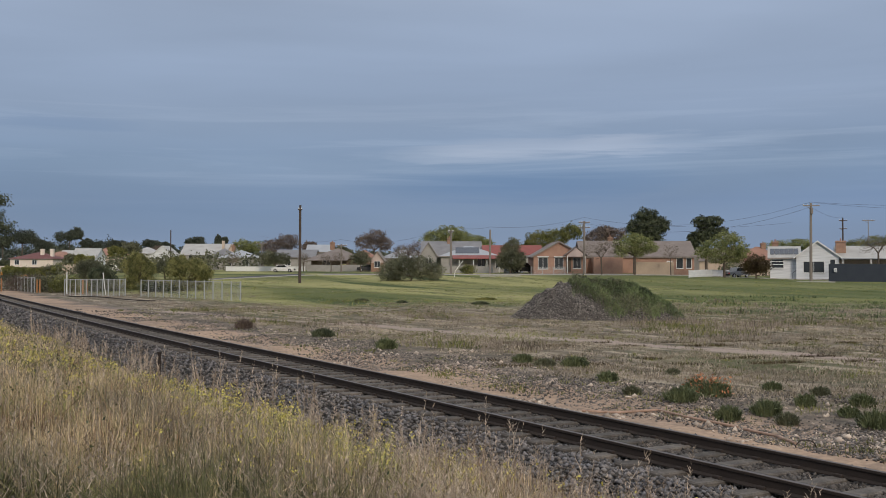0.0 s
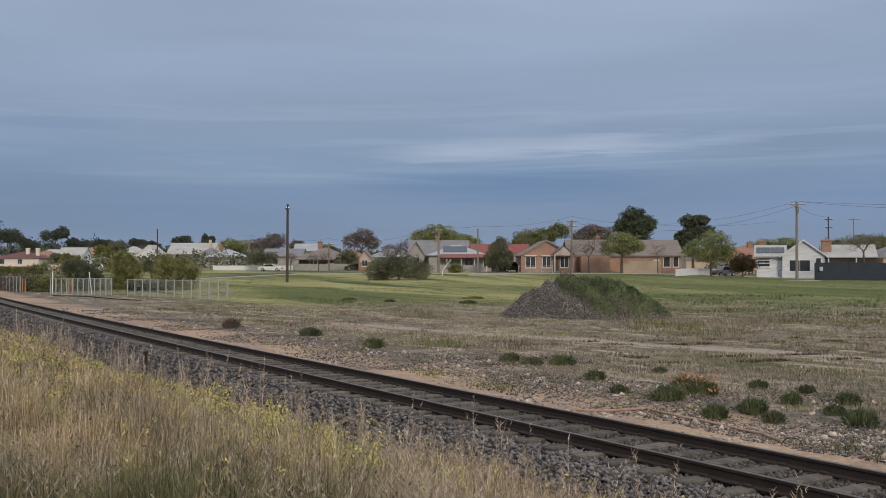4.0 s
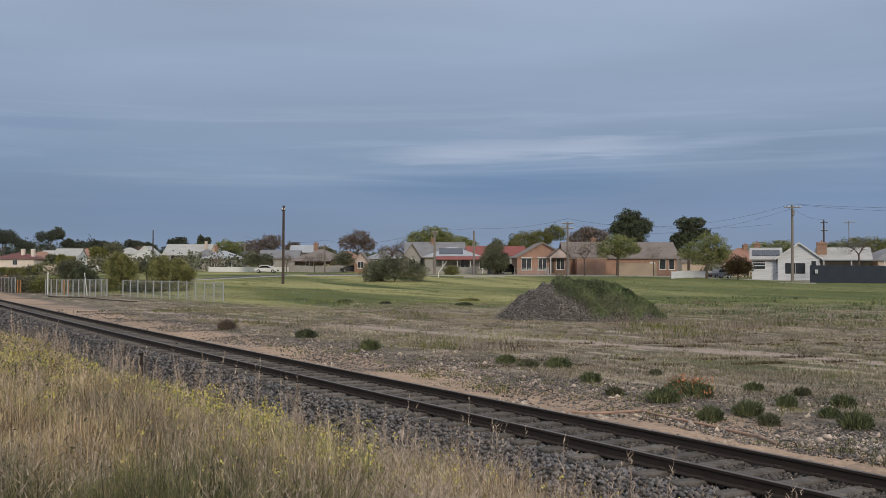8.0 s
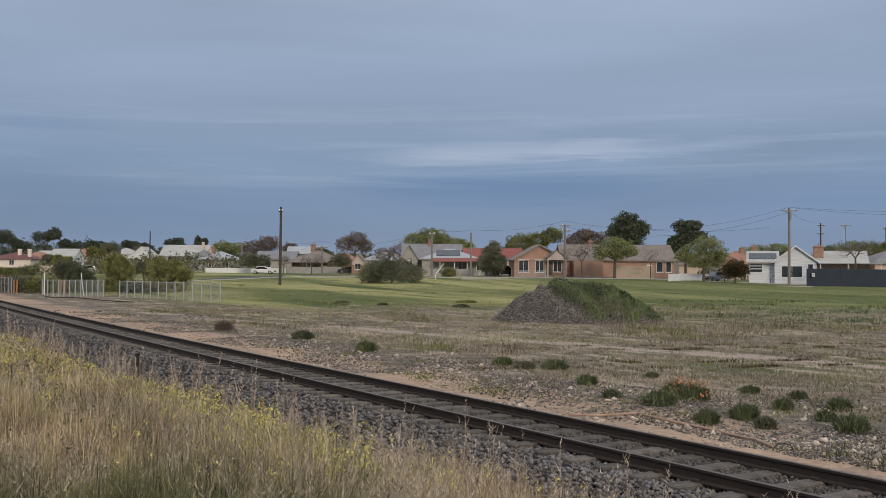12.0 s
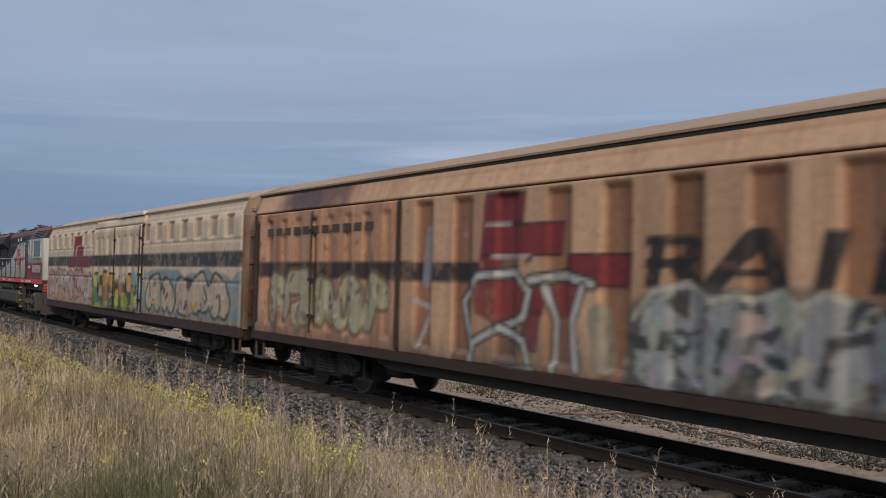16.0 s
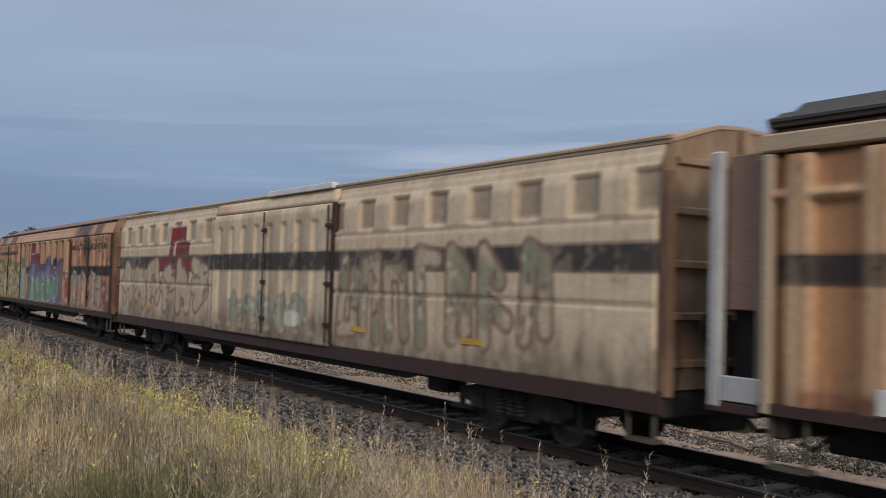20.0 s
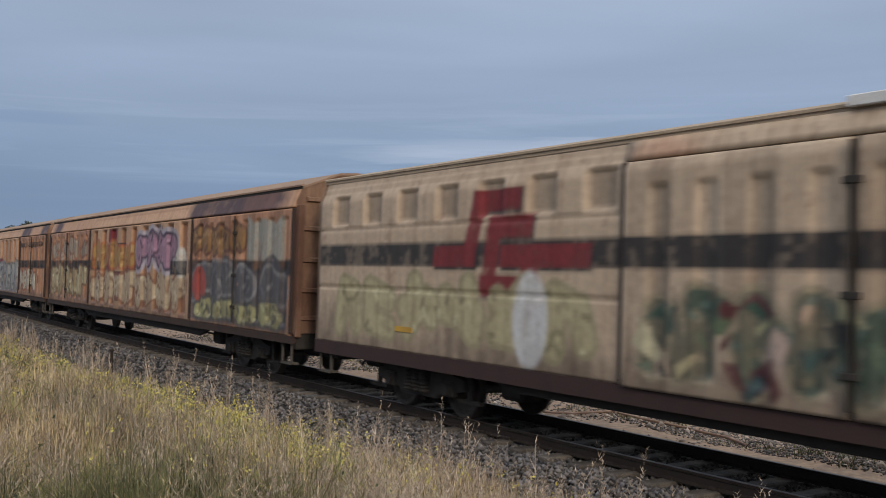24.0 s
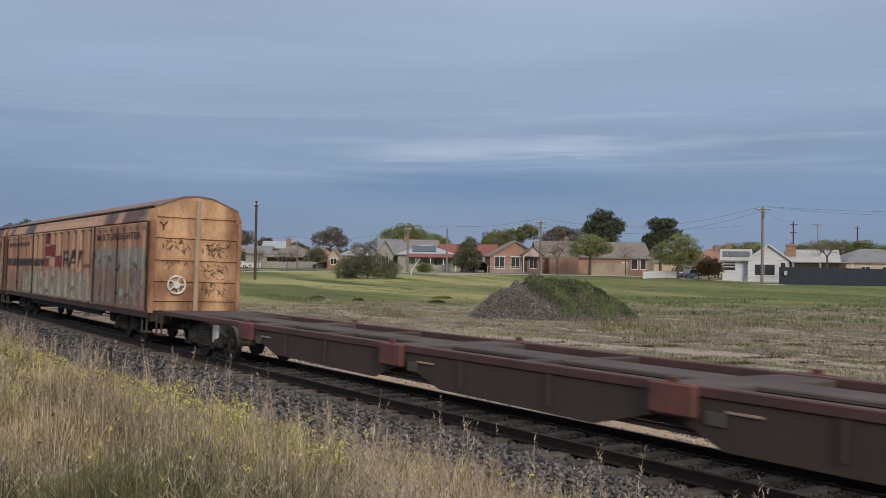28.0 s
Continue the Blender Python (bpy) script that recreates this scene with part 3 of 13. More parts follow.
def flecks(name, x, y, z, size, mat, flat=1.0):
    """Many small leaves or seed husks as one mesh: rhombs turned every way."""
    n = len(x)
    a = RNG.normal(0, 1, (n, 3)) * np.array([1, 1, flat])
    b = RNG.normal(0, 1, (n, 3)) * np.array([1, 1, flat])
    a /= np.linalg.norm(a, axis=1)[:, None]
    b = np.cross(a, b)
    b /= np.linalg.norm(b, axis=1)[:, None] + 1e-9
    size = np.broadcast_to(size, (n,))[:, None] * RNG.uniform(0.6, 1.3, (n, 1))
    c = np.stack([x, y, z], -1)
    v = np.stack([c - a * size, c - b * size * 0.5, c + a * size, c + b * size * 0.5], 1)
    f = (np.arange(n)[:, None, None] * 4 + np.array([[0, 1, 2], [0, 2, 3]])[None]).reshape(-1, 3)
    return raw_mesh(name, v.reshape(-1, 3), f, mat)


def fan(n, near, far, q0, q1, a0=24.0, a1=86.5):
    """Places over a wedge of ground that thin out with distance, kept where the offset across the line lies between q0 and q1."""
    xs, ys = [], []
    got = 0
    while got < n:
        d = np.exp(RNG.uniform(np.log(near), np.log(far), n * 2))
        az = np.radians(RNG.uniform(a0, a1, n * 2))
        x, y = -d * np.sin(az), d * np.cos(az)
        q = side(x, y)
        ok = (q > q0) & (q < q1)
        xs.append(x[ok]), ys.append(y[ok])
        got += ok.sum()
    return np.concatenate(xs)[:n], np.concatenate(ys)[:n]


def strip(n, s0, s1, q0, q1):
    x, q = -RNG.uniform(s0, s1, n), RNG.uniform(q0, q1, n)
    return x, q + BEND * x * x


def patchy(x, y, size, phase=0.0):
    return 0.5 + 0.25 * (np.sin(x / size + 1.7 * np.sin(y / size * 0.7 + phase)) + np.sin(y / size * 1.3 + phase + 1.1 * np.sin(x / size * 0.6)))


def lattice(x, y, size, seed=0):
    """Smooth random patches between 0 and 1."""
    def value(i, j):
        k = np.sin(i * 127.1 + j * 311.7 + seed * 74.7) * 43758.5453
        return k - np.floor(k)
    i, j = np.floor(x / size), np.floor(y / size)
    u, v = x / size - i, y / size - j
    u, v = u * u * (3 - 2 * u), v * v * (3 - 2 * v)
    return (value(i, j) * (1 - u) + value(i + 1, j) * u) * (1 - v) + (value(i, j + 1) * (1 - u) + value(i + 1, j + 1) * u) * v


def sprays(name, x, y, z, tall, lx, ly, per, low, reach, wide, mat):
    """Side twigs on leaning stems: each a thin spike that points up and outwards."""
    k = np.repeat(np.arange(len(x)), per)
    n = len(k)
    h = RNG.uniform(low, 1.0, n)
    c = np.stack([x[k] + lx[k] * h, y[k] + ly[k] * h, z[k] + tall[k] * h], -1)
    a, up = RNG.uniform(0, 2 * np.pi, n), RNG.uniform(0.3, 1.6, n)
    way = np.stack([np.cos(a), np.sin(a), up], -1)
    way *= (reach * (1.25 - h) * RNG.uniform(0.5, 1.4, n))[:, None]
    b = RNG.uniform(0, 2 * np.pi, n)
    half = np.stack([np.cos(b), np.sin(b), np.zeros(n)], -1) * wide[k][:, None] / 2
    v = np.stack([c - half, c + half, c + way], 1)
    return raw_mesh(name, v.reshape(-1, 3), np.arange(n * 3).reshape(-1, 3), mat)


def build_bank_grass():
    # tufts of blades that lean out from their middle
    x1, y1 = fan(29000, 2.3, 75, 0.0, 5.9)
    x2, y2 = strip(7500, -16, 30, -5.5, 5.7)
    cx, cy = np.concatenate([x1, x2]), np.concatenate([y1, y2])
    d, q = np.hypot(cx, cy), side(cx, cy)
    left = np.clip((np.degrees(np.arctan2(-cx, cy)) - 50) / 18, 0, 1)
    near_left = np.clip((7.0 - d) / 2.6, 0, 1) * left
    crest = np.clip((q - 2.6) / 2, 0, 1) * np.clip((d - 5.5) / 4, 0, 1)
    tone = 0.6 * lattice(cx, cy, 0.9, 1) + 0.4 * lattice(cx, cy, 0.33, 2)
    bare = (1 - left) * np.clip((11 - d) / 4, 0, 1)
    green = tone - 0.10 * bare + 0.26 * near_left + 0.22 * crest * (d < 20) + RNG.normal(0, 0.10, len(cx)) > 0.62
    dull = ~green & (lattice(cx, cy, 0.7, 5) + 0.60 * near_left - 0.30 * crest - 0.34 * bare + RNG.normal(0, 0.14, len(cx)) > 0.56)
    ruddy = ~green & ~dull & (lattice(cx, cy, 0.55, 8) + RNG.normal(0, 0.1, len(cx)) > 0.76) & (d < 26)
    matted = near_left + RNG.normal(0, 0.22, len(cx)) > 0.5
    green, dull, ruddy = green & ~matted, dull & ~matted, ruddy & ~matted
    straw = ~green & ~dull & ~ruddy & ~matted
    far = 1 - 0.45 * np.clip((d - 9) / 8, 0, 1)
    high = (0.16 + 0.52 * lattice(cx, cy, 0.42, 3) + RNG.uniform(0, 0.24, len(cx))) * far
    for name, pick, per, mat, hk, label in (("dry_grass", straw, 11, STRAW, 1.0, "tall straw-coloured unmown grass on the bank"),
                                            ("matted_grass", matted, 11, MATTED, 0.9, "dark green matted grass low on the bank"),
                                            ("withered_grass", dull, 10, GREY_GRASS, 1.0, "grey-brown withered grass on the bank"),
                                            ("green_grass", green, 11, GREEN_GRASS, 0.85, "green grass growing among the dry grass"),
                                            ("red_stems", ruddy, 8, RED_STEM, 1.1, "reddish dock stems standing in the bank grass")):
        k = np.repeat(np.flatnonzero(pick), per)
        n, a = len(k), RNG.uniform(0, 2 * np.pi, len(k))
        out = np.abs(RNG.normal(0, 0.045, n)) + 0.0035 * d[k]
        x, y = cx[k] + np.cos(a) * out, cy[k] + np.sin(a) * out
        me = blades(name, x, y, ground_height(x, y) - 0.02, high[k] * hk * RNG.uniform(0.35, 1.12, n), (0.0018 + 0.00044 * d[k]) * RNG.uniform(0.6, 1.5, n),
                    RNG.uniform(0.05, 1.0, n) ** 1.7 * 0.8, mat, 0.3, a + RNG.normal(0, 0.7, n))
        tagged(new(name, me), label, "grass" if mat is not RED_STEM else "weeds", kind="stuff")
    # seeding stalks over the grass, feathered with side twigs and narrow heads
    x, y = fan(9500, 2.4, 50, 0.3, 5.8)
    keep = lattice(x, y, 0.6, 12) + 0.25 * (np.degrees(np.arctan2(-x, y)) < 58) + RNG.normal(0, 0.15, len(x)) > 0.42
    x, y = x[keep], y[keep]
    x2, y2 = fan(5200, 2.8, 12, 0.8, 5.4, 26, 60)
    x, y = np.concatenate([x, x2]), np.concatenate([y, y2])
    d = np.hypot(x, y)
    z = ground_height(x, y)
    t = (RNG.uniform(0.3, 0.74, len(x)) + 0.15 * patchy(x, y, 0.8, 1)) * (1 - 0.40 * np.clip((d - 9) / 8, 0, 1))
    a, lean = RNG.uniform(0, 2 * np.pi, len(x)), RNG.uniform(0.02, 0.5, len(x))
    me = blades("grass_stalks", x, y, z, t, 0.0018 + 0.00038 * d, lean, SEED, 0.35, a)
    tagged(new("grass_stalks", me), "pale seeding stalks over the grass", "grass", kind="stuff")
    me = sprays("seed_twigs", x, y, z, t * (1 - 0.25 * lean), np.cos(a) * lean * t, np.sin(a) * lean * t, 12, 0.45, 0.085, 0.003 + 0.0005 * d, SEED)
    tagged(new("seed_twigs", me), "ragged pale seed heads over the grass", "grass", kind="stuff")
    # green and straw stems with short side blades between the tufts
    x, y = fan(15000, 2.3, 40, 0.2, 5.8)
    d, z = np.hypot(x, y), ground_height(x, y)
    t = (0.14 + 0.34 * lattice(x, y, 0.42, 3) + RNG.uniform(0, 0.12, len(x))) * (1 - 0.45 * np.clip((d - 9) / 8, 0, 1))
    a, lean = RNG.uniform(0, 2 * np.pi, len(x)), RNG.uniform(0.05, 0.7, len(x))
    fresh = 0.6 * lattice(x, y, 0.9, 1) + 0.4 * lattice(x, y, 0.33, 2) + RNG.normal(0, 0.10, len(x)) > 0.5
    for name, pick, mat, label in (("green_sprigs", fresh, GREEN_GRASS, "leafy green sprigs between the grass tufts"), ("dry_sprigs", ~fresh, STRAW, "dry tangled sprigs between the grass tufts")):
        me = sprays(name, x[pick], y[pick], z[pick], t[pick], (np.cos(a) * lean * t)[pick], (np.sin(a) * lean * t)[pick], 12, 0.1, 0.13, (0.0035 + 0.0006 * d)[pick], mat)
        tagged(new(name, me), label, "grass", kind="stuff")
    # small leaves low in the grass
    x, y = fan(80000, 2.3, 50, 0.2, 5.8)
    lush = lattice(x, y, 0.5, 4) + RNG.normal(0, 0.15, len(x))
    z = ground_height(x, y) + RNG.uniform(0.03, 0.42, len(x))
    d = np.hypot(x, y)
    for name, keep, mat in (("low_leaves", lush > 0.66, LEAF_OLIVE), ("dead_leaves", lush < 0.42, GREY_GRASS)):
        me = flecks(name, x[keep], y[keep], z[keep], 0.0055 + 0.0007 * d[keep], mat)
        tagged(new(name, me), "small weed leaves tangled in the grass", "weeds", kind="stuff")
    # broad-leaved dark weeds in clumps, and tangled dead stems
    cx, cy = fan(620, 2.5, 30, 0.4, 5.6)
    k = np.repeat(np.arange(len(cx)), 52)
    d = np.hypot(cx, cy)[k]
    wide = RNG.uniform(0.08, 0.22, len(cx))[k]
    x, y = cx[k] + RNG.normal(0, 1, len(k)) * wide, cy[k] + RNG.normal(0, 1, len(k)) * wide
    z = ground_height(x, y) + np.abs(RNG.normal(0, 0.20, len(k))) + 0.06
    pick = RNG.random(len(cx))[k]
    for name, keep, mat in (("dock_leaves", pick < 0.6, LEAF_DARK), ("mallow_leaves", (pick >= 0.6) & (pick < 0.8), LEAF_OLIVE), ("dead_stems", pick >= 0.8, LEAF_RUSSET)):
        me = flecks(name, x[keep], y[keep], z[keep], 0.009 + 0.0007 * d[keep], mat)
        tagged(new(name, me), "clumps of weeds growing through the bank grass", "weeds", kind="stuff")
    # yellow wild flowers in drifts along the crest, several heads to a branching plant
    cx, cy = fan(2600, 3.0, 50, 1.0, 6.0, 36, 86)
    q, d = side(cx, cy), np.hypot(cx, cy)
    keep = 0.7 * lattice(cx, cy, 0.8, 21) + 0.09 * (q - 4.0) + 0.16 * np.clip((d - 6.5) / 5, -1, 1) - 0.2 * np.clip((d - 18) / 8, 0, 1) + RNG.normal(0, 0.2, len(cx)) > 0.50
    cx, cy, d = cx[keep], cy[keep], d[keep]
    base = ground_height(cx, cy)
    t = RNG.uniform(0.42, 0.80, len(cx)) * (1 - 0.42 * np.clip((d - 9) / 8, 0, 1))
    me = blades("flower_stalks", cx, cy, base, t, 0.003 + 0.0005 * d, np.full(len(cx), 0.06), GREEN_GRASS)
    tagged(new("flower_stalks", me), "green stalks of the wild flowers", "flowers", kind="stuff")
    still = np.zeros(len(cx))
    me = sprays("flower_twigs", cx, cy, base, t, still, still, 8, 0.35, 0.20, 0.003 + 0.0005 * d, GREEN_GRASS)
    tagged(new("flower_twigs", me), "green twigs of the wild flowers", "flowers", kind="stuff")
    k = np.repeat(np.arange(len(cx)), 4)
    hx, hy = cx[k] + RNG.normal(0, 0.075, len(k)), cy[k] + RNG.normal(0, 0.075, len(k))
    hz = base[k] + t[k] * RNG.uniform(0.75, 1.05, len(k))
    k2 = np.repeat(np.arange(len(k)), 5)
    me = flecks("wild_flowers", hx[k2] + RNG.normal(0, 0.014, len(k2)), hy[k2] + RNG.normal(0, 0.014, len(k2)), hz[k2] + RNG.normal(0, 0.016, len(k2)), 0.0066 + 0.00066 * d[k[k2]], YELLOW)
    tagged(new("wild_flowers", me), "small yellow wild flowers among the grass", "flowers", kind="stuff")


def build_tall_weeds():
    """Branching dead weeds at the foot of the bank."""
    n = 300
    s = np.exp(RNG.uniform(math.log(3.4), math.log(34), n))
    q = RNG.uniform(4.4, 6.9, n)
    x = -s * (q / 5.0)
    y = q + BEND * x * x
    z = ground_height(x, y)
    t = RNG.uniform(0.6, 1.2, n)
    a, lean = RNG.uniform(0, 2 * np.pi, n), RNG.uniform(0.0, 0.28, n)
    d = np.hypot(x, y)
    me = blades("tall_weeds", x, y, z, t, 0.003 + 0.00045 * d, lean, SEED, 0.4, a)
    tagged(new("tall_weeds", me), "tall dead branching weeds along the ballast", "weeds", kind="stuff")
    lx, ly, top = np.cos(a) * lean * t, np.sin(a) * lean * t, t * (1 - 0.25 * lean)
    me = sprays("weed_branches", x, y, z, top, lx, ly, 11, 0.3, 0.22, 0.002 + 0.0004 * d, SEED)
    tagged(new("weed_branches", me), "thin side branches of the dead weeds", "weeds", kind="stuff")
    me = sprays("weed_heads", x, y, z, top * 1.05, lx, ly, 34, 0.55, 0.09, 0.004 + 0.0006 * d, SEED)
    tagged(new("weed_heads", me), "pale seed heads of the dead weeds", "weeds", kind="stuff")
    # low dead growth creeping down over the edge of the stones
    x, y = fan(3600, 5.0, 40, 5.2, 7.4, 24, 85)
    keep = lattice(x, y, 1.1, 31) + RNG.normal(0, 0.1, len(x)) - 0.22 * (side(x, y) - 6.0) > 0.58
    x, y = x[keep], y[keep]
    z, d = np.maximum(ground_height(x, y), bed_height(side(x, y))), np.hypot(x, y)
    t, a, lean = RNG.uniform(0.12, 0.5, len(x)), RNG.uniform(0, 2 * np.pi, len(x)), RNG.uniform(0.1, 0.7, len(x))
    me = sprays("edge_weeds", x, y, z, t, np.cos(a) * lean * t, np.sin(a) * lean * t, 16, 0.05, 0.16, 0.003 + 0.0005 * d, SEED)
    tagged(new("edge_weeds", me), "low dead weeds spreading over the edge of the stones", "weeds", kind="stuff")


def bed_height(q):
    return np.interp(q - CENTRE, BED_Q, BED)


def build_stones():
    parts = []
    for n, q0, q1, far in ((64000, 6.1, 9.3, 90), (27000, 9.42, 10.82, 75), (5500, 10.95, 12.0, 70)):
        parts.append(fan(n, 6.2, far, q0, q1, 26, 86.8))
    x, y = np.concatenate([p[0] for p in parts]), np.concatenate([p[1] for p in parts])
    q = side(x, y)
    d = np.hypot(x, y)
    size = RNG.uniform(0.015, 0.042, len(x)) + 0.0006 * d
    # sleepers stay mostly clear of stones
    on = np.abs(((-x + 22.0 + 0.33) % 0.66) - 0.33) < 0.135
    keep = ~(on & (np.abs(q - CENTRE) < 1.3) & (RNG.random(len(x)) < np.where(q < CENTRE - 0.76, 0.88, 0.52)))
    outer = np.abs(q - CENTRE) > 1.4
    z = bed_height(q) + size * np.where(outer, RNG.uniform(-0.3, 1.6, len(x)), RNG.uniform(-0.2, 0.6, len(x)))
    for name, pick, mat, label in (("ballast_stones", RNG.random(len(x)) < 0.8, STONE, "dark crushed bluestone ballast round the sleepers"),
                                   ("dusty_stones", None, DUSTY_STONE, "brown dusty stones among the ballast")):
        first = ~first if pick is None else pick
        only = keep & first & (np.abs(q - CENTRE) > 0.76)
        me = lumps(name, x[only], y[only], z[only], size[only], mat)
        tagged(new(name, me), label, "ballast", kind="stuff")
    # brownish stones between the rails, coloured darker for the shade under the train
    only = keep & (np.abs(q - CENTRE) <= 0.76)
    me = lumps("shaded_stones", x[only], y[only], z[only], size[only], SHADED_STONE)
    tagged(new("shaded_stones", me), "brown stones between the rails, darkened for the train's shade", "ballast", kind="stuff")
    # gravel and broken stone on the verge beyond the line
    x, y = fan(42000, 12, 75, 13.3, 21, 22, 84)
    q = side(x, y)
    keep = patchy(x, y, 1.5, 1) - 0.11 * np.abs(q - 16.8) + RNG.normal(0, 0.15, len(x)) > 0.28
    x, y = x[keep], y[keep]
    size = RNG.uniform(0.008, 0.036, len(x)) + 0.0004 * np.hypot(x, y)
    me = lumps("verge_gravel", x, y, ground_height(x, y) + size * 0.2, size, DUSTY_STONE)
    tagged(new("verge_gravel", me), "grey-brown gravel strewn over the verge", "gravel", kind="stuff")
    x, y = fan(13000, 11, 66, 12.4, 19.5, 22, 84)
    q = side(x, y)
    keep = 0.7 * lattice(x, y, 1.6, 6) + 0.3 * lattice(x, y, 0.5, 7) + RNG.normal(0, 0.10, len(x)) - 0.035 * np.abs(q - 15.4) > 0.55
    x, y = x[keep], y[keep]
    size = RNG.uniform(0.010, 0.040, len(x)) * np.where(RNG.random(len(x)) < 0.09, 2.6, 1.0) + 0.0003 * np.hypot(x, y)
    me = lumps("rubble", x, y, ground_height(x, y) + size * 0.2, size, RUBBLE)
    tagged(new("rubble", me), "pale broken stones scattered over the sandy verge", "stones", kind="stuff")


def tufts(name, x, y, per, spread, low, high, thick, mat, label, category="weeds", lean=(0.1, 0.9)):
    """Clumps of blades: a few to each centre, leaning outwards."""
    k = np.repeat(np.arange(len(x)), per)
    d = np.hypot(x, y)[k]
    big = RNG.uniform(0.5, 1.5, len(x))[k]
    ox, oy = RNG.normal(0, spread, len(k)) * big, RNG.normal(0, spread, len(k)) * big
    gx, gy = x[k] + ox, y[k] + oy
    me = blades(name, gx, gy, ground_height(gx, gy) - 0.015, RNG.uniform(low, high, len(k)) * big, (0.004 + thick * d) * RNG.uniform(0.6, 1.5, len(k)), RNG.uniform(*lean, len(k)), mat, 0.35, np.arctan2(oy, ox))
    tagged(new(name, me), label, category, kind="stuff")


def across(x, y):
    return x * RIGHT.x + y * RIGHT.y, x * AHEAD.x + y * AHEAD.y


def lawn_edge(r):
    """How far ahead the lawn begins: later on the side of the crossing, behind the fenced yard."""
    return 74 + np.clip((-r - 12) * 1.5, 0, 35)


def build_field_plants():
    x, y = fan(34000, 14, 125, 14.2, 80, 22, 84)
    r, f = across(x, y)
    bare = np.exp(-((y - 0.216 * x - 33.5) / 0.75) ** 2)
    keep = (0.55 * lattice(x, y, 1.1, 41) + 0.45 * lattice(r * 0.35, f, 1.7, 42) + RNG.normal(0, 0.12, len(x)) - 0.5 * bare > 0.42 + 0.45 * np.clip((20.0 - side(x, y)) / 4.5, 0, 1)) & (f < lawn_edge(r) + 14 * patchy(x, y, 6))
    tufts("dry_weeds", x[keep], y[keep], 9, 0.12, 0.02, 0.13, 0.00042, DRY_WEED, "low dry weeds in clumps over the field", "weeds", (0.3, 1.5))
    x, y = fan(15000, 15, 105, 15, 80, 22, 84)
    r, f = across(x, y)
    bare = np.exp(-((y - 0.216 * x - 33.5) / 0.75) ** 2)
    keep = (0.6 * lattice(r * 0.30, f, 1.5, 43) + 0.4 * lattice(x, y, 0.6, 44) + RNG.normal(0, 0.08, len(x)) - 0.5 * bare > 0.50 + 0.4 * np.clip((19.5 - side(x, y)) / 4, 0, 1)) & (f < 80)
    tufts("straw_tufts", x[keep], y[keep], 11, 0.15, 0.03, 0.15, 0.00042, PALE_WEED, "pale straw-coloured grass in strips over the field", "grass", (0.3, 1.5))
    x, y = fan(7000, 13, 75, 13.4, 55, 22, 84)
    keep = 0.6 * lattice(x, y, 1.9, 9) + 0.4 * lattice(x, y, 0.5, 10) + RNG.normal(0, 0.10, len(x)) > 0.60
    tufts("green_weeds", x[keep], y[keep], 12, 0.09, 0.03, 0.12, 0.0005, LEAF_OLIVE, "small green weeds among the stones")
    # dark weeds along old wheel ruts
    r = RNG.uniform(1.5, 24, 2600)
    f = RNG.choice([29.5, 31.2, 36.5, 38.4], 2600) + 0.16 * r + RNG.normal(0, 0.10, 2600)
    keep = np.sin(r * 1.9 + f) + 0.6 * np.sin(r * 0.7) > 0.1
    x, y = RIGHT.x * r + AHEAD.x * f, RIGHT.y * r + AHEAD.y * f
    tufts("rut_weeds", x[keep], y[keep], 9, 0.10, 0.03, 0.12, 0.0004, LEAF_RED, "low dark weeds along old wheel ruts in the field")
    # thin upright weeds in dark brownish stands
    x, y = fan(12000, 24, 105, 18, 95, 22, 84)
    r, f = across(x, y)
    right_stand = np.exp(-((r - f * 0.36) / (f * 0.10)) ** 2 - ((f - 50) / 9) ** 2)
    left_stand = np.exp(-((f - 66) / 8) ** 2) * (r < 0)
    keep = (patchy(x, y, 3.0, 5) + RNG.normal(0, 0.10, len(x)) + 0.52 * right_stand + 0.16 * left_stand > 0.88) & (f > 26) & (f < 84)
    fresh = keep & (lattice(x, y, 2.2, 61) + RNG.normal(0, 0.1, len(x)) > 0.62)
    keep &= ~fresh
    tufts("brown_weeds", x[keep], y[keep], 9, 0.18, 0.12, 0.5, 0.0003, BROWN_WEED, "stands of upright brown weeds")
    tufts("green_stand", x[fresh], y[fresh], 10, 0.22, 0.08, 0.34, 0.0004, LEAF_OLIVE, "green weeds growing among the brown stands")
    x, y = fan(14000, 24, 165, 18, 190, 22, 82)
    r, f = across(x, y)
    keep = (patchy(r * 0.35, f, 2.2, 7) + 0.010 * np.minimum(f - 60, 30) + RNG.normal(0, 0.10, len(x)) > 0.62) & (f < 146) & ((r > -12) | (f > lawn_edge(r)))
    tufts("green_tufts", x[keep], y[keep], 7, 0.3, 0.03, 0.11, 0.0007, LAWN_BLADE, "green grass tufts on the lawn and field", "grass")
    x, y = fan(7000, 44, 110, 30, 140, 22, 60)
    r, f = across(x, y)
    keep = (r > 0.12 * f) & (f > 56 + 8 * patchy(r, f, 3)) & (f < 92) & (patchy(r * 0.5, f, 1.6, 4) + RNG.normal(0, 0.12, len(x)) > 0.56)
    tufts("rank_grass", x[keep], y[keep], 9, 0.28, 0.08, 0.26, 0.0006, LEAF_LUSH, "rank green grass between field and lawn", "grass")
    x, y = fan(9000, 60, 165, 30, 190, 22, 82)
    r, f = across(x, y)
    keep = (patchy(r * 0.2, f, 1.9, 1) + RNG.normal(0, 0.12, len(x)) > 0.74) & (f < 146) & ((r > -12) | (f > lawn_edge(r)))
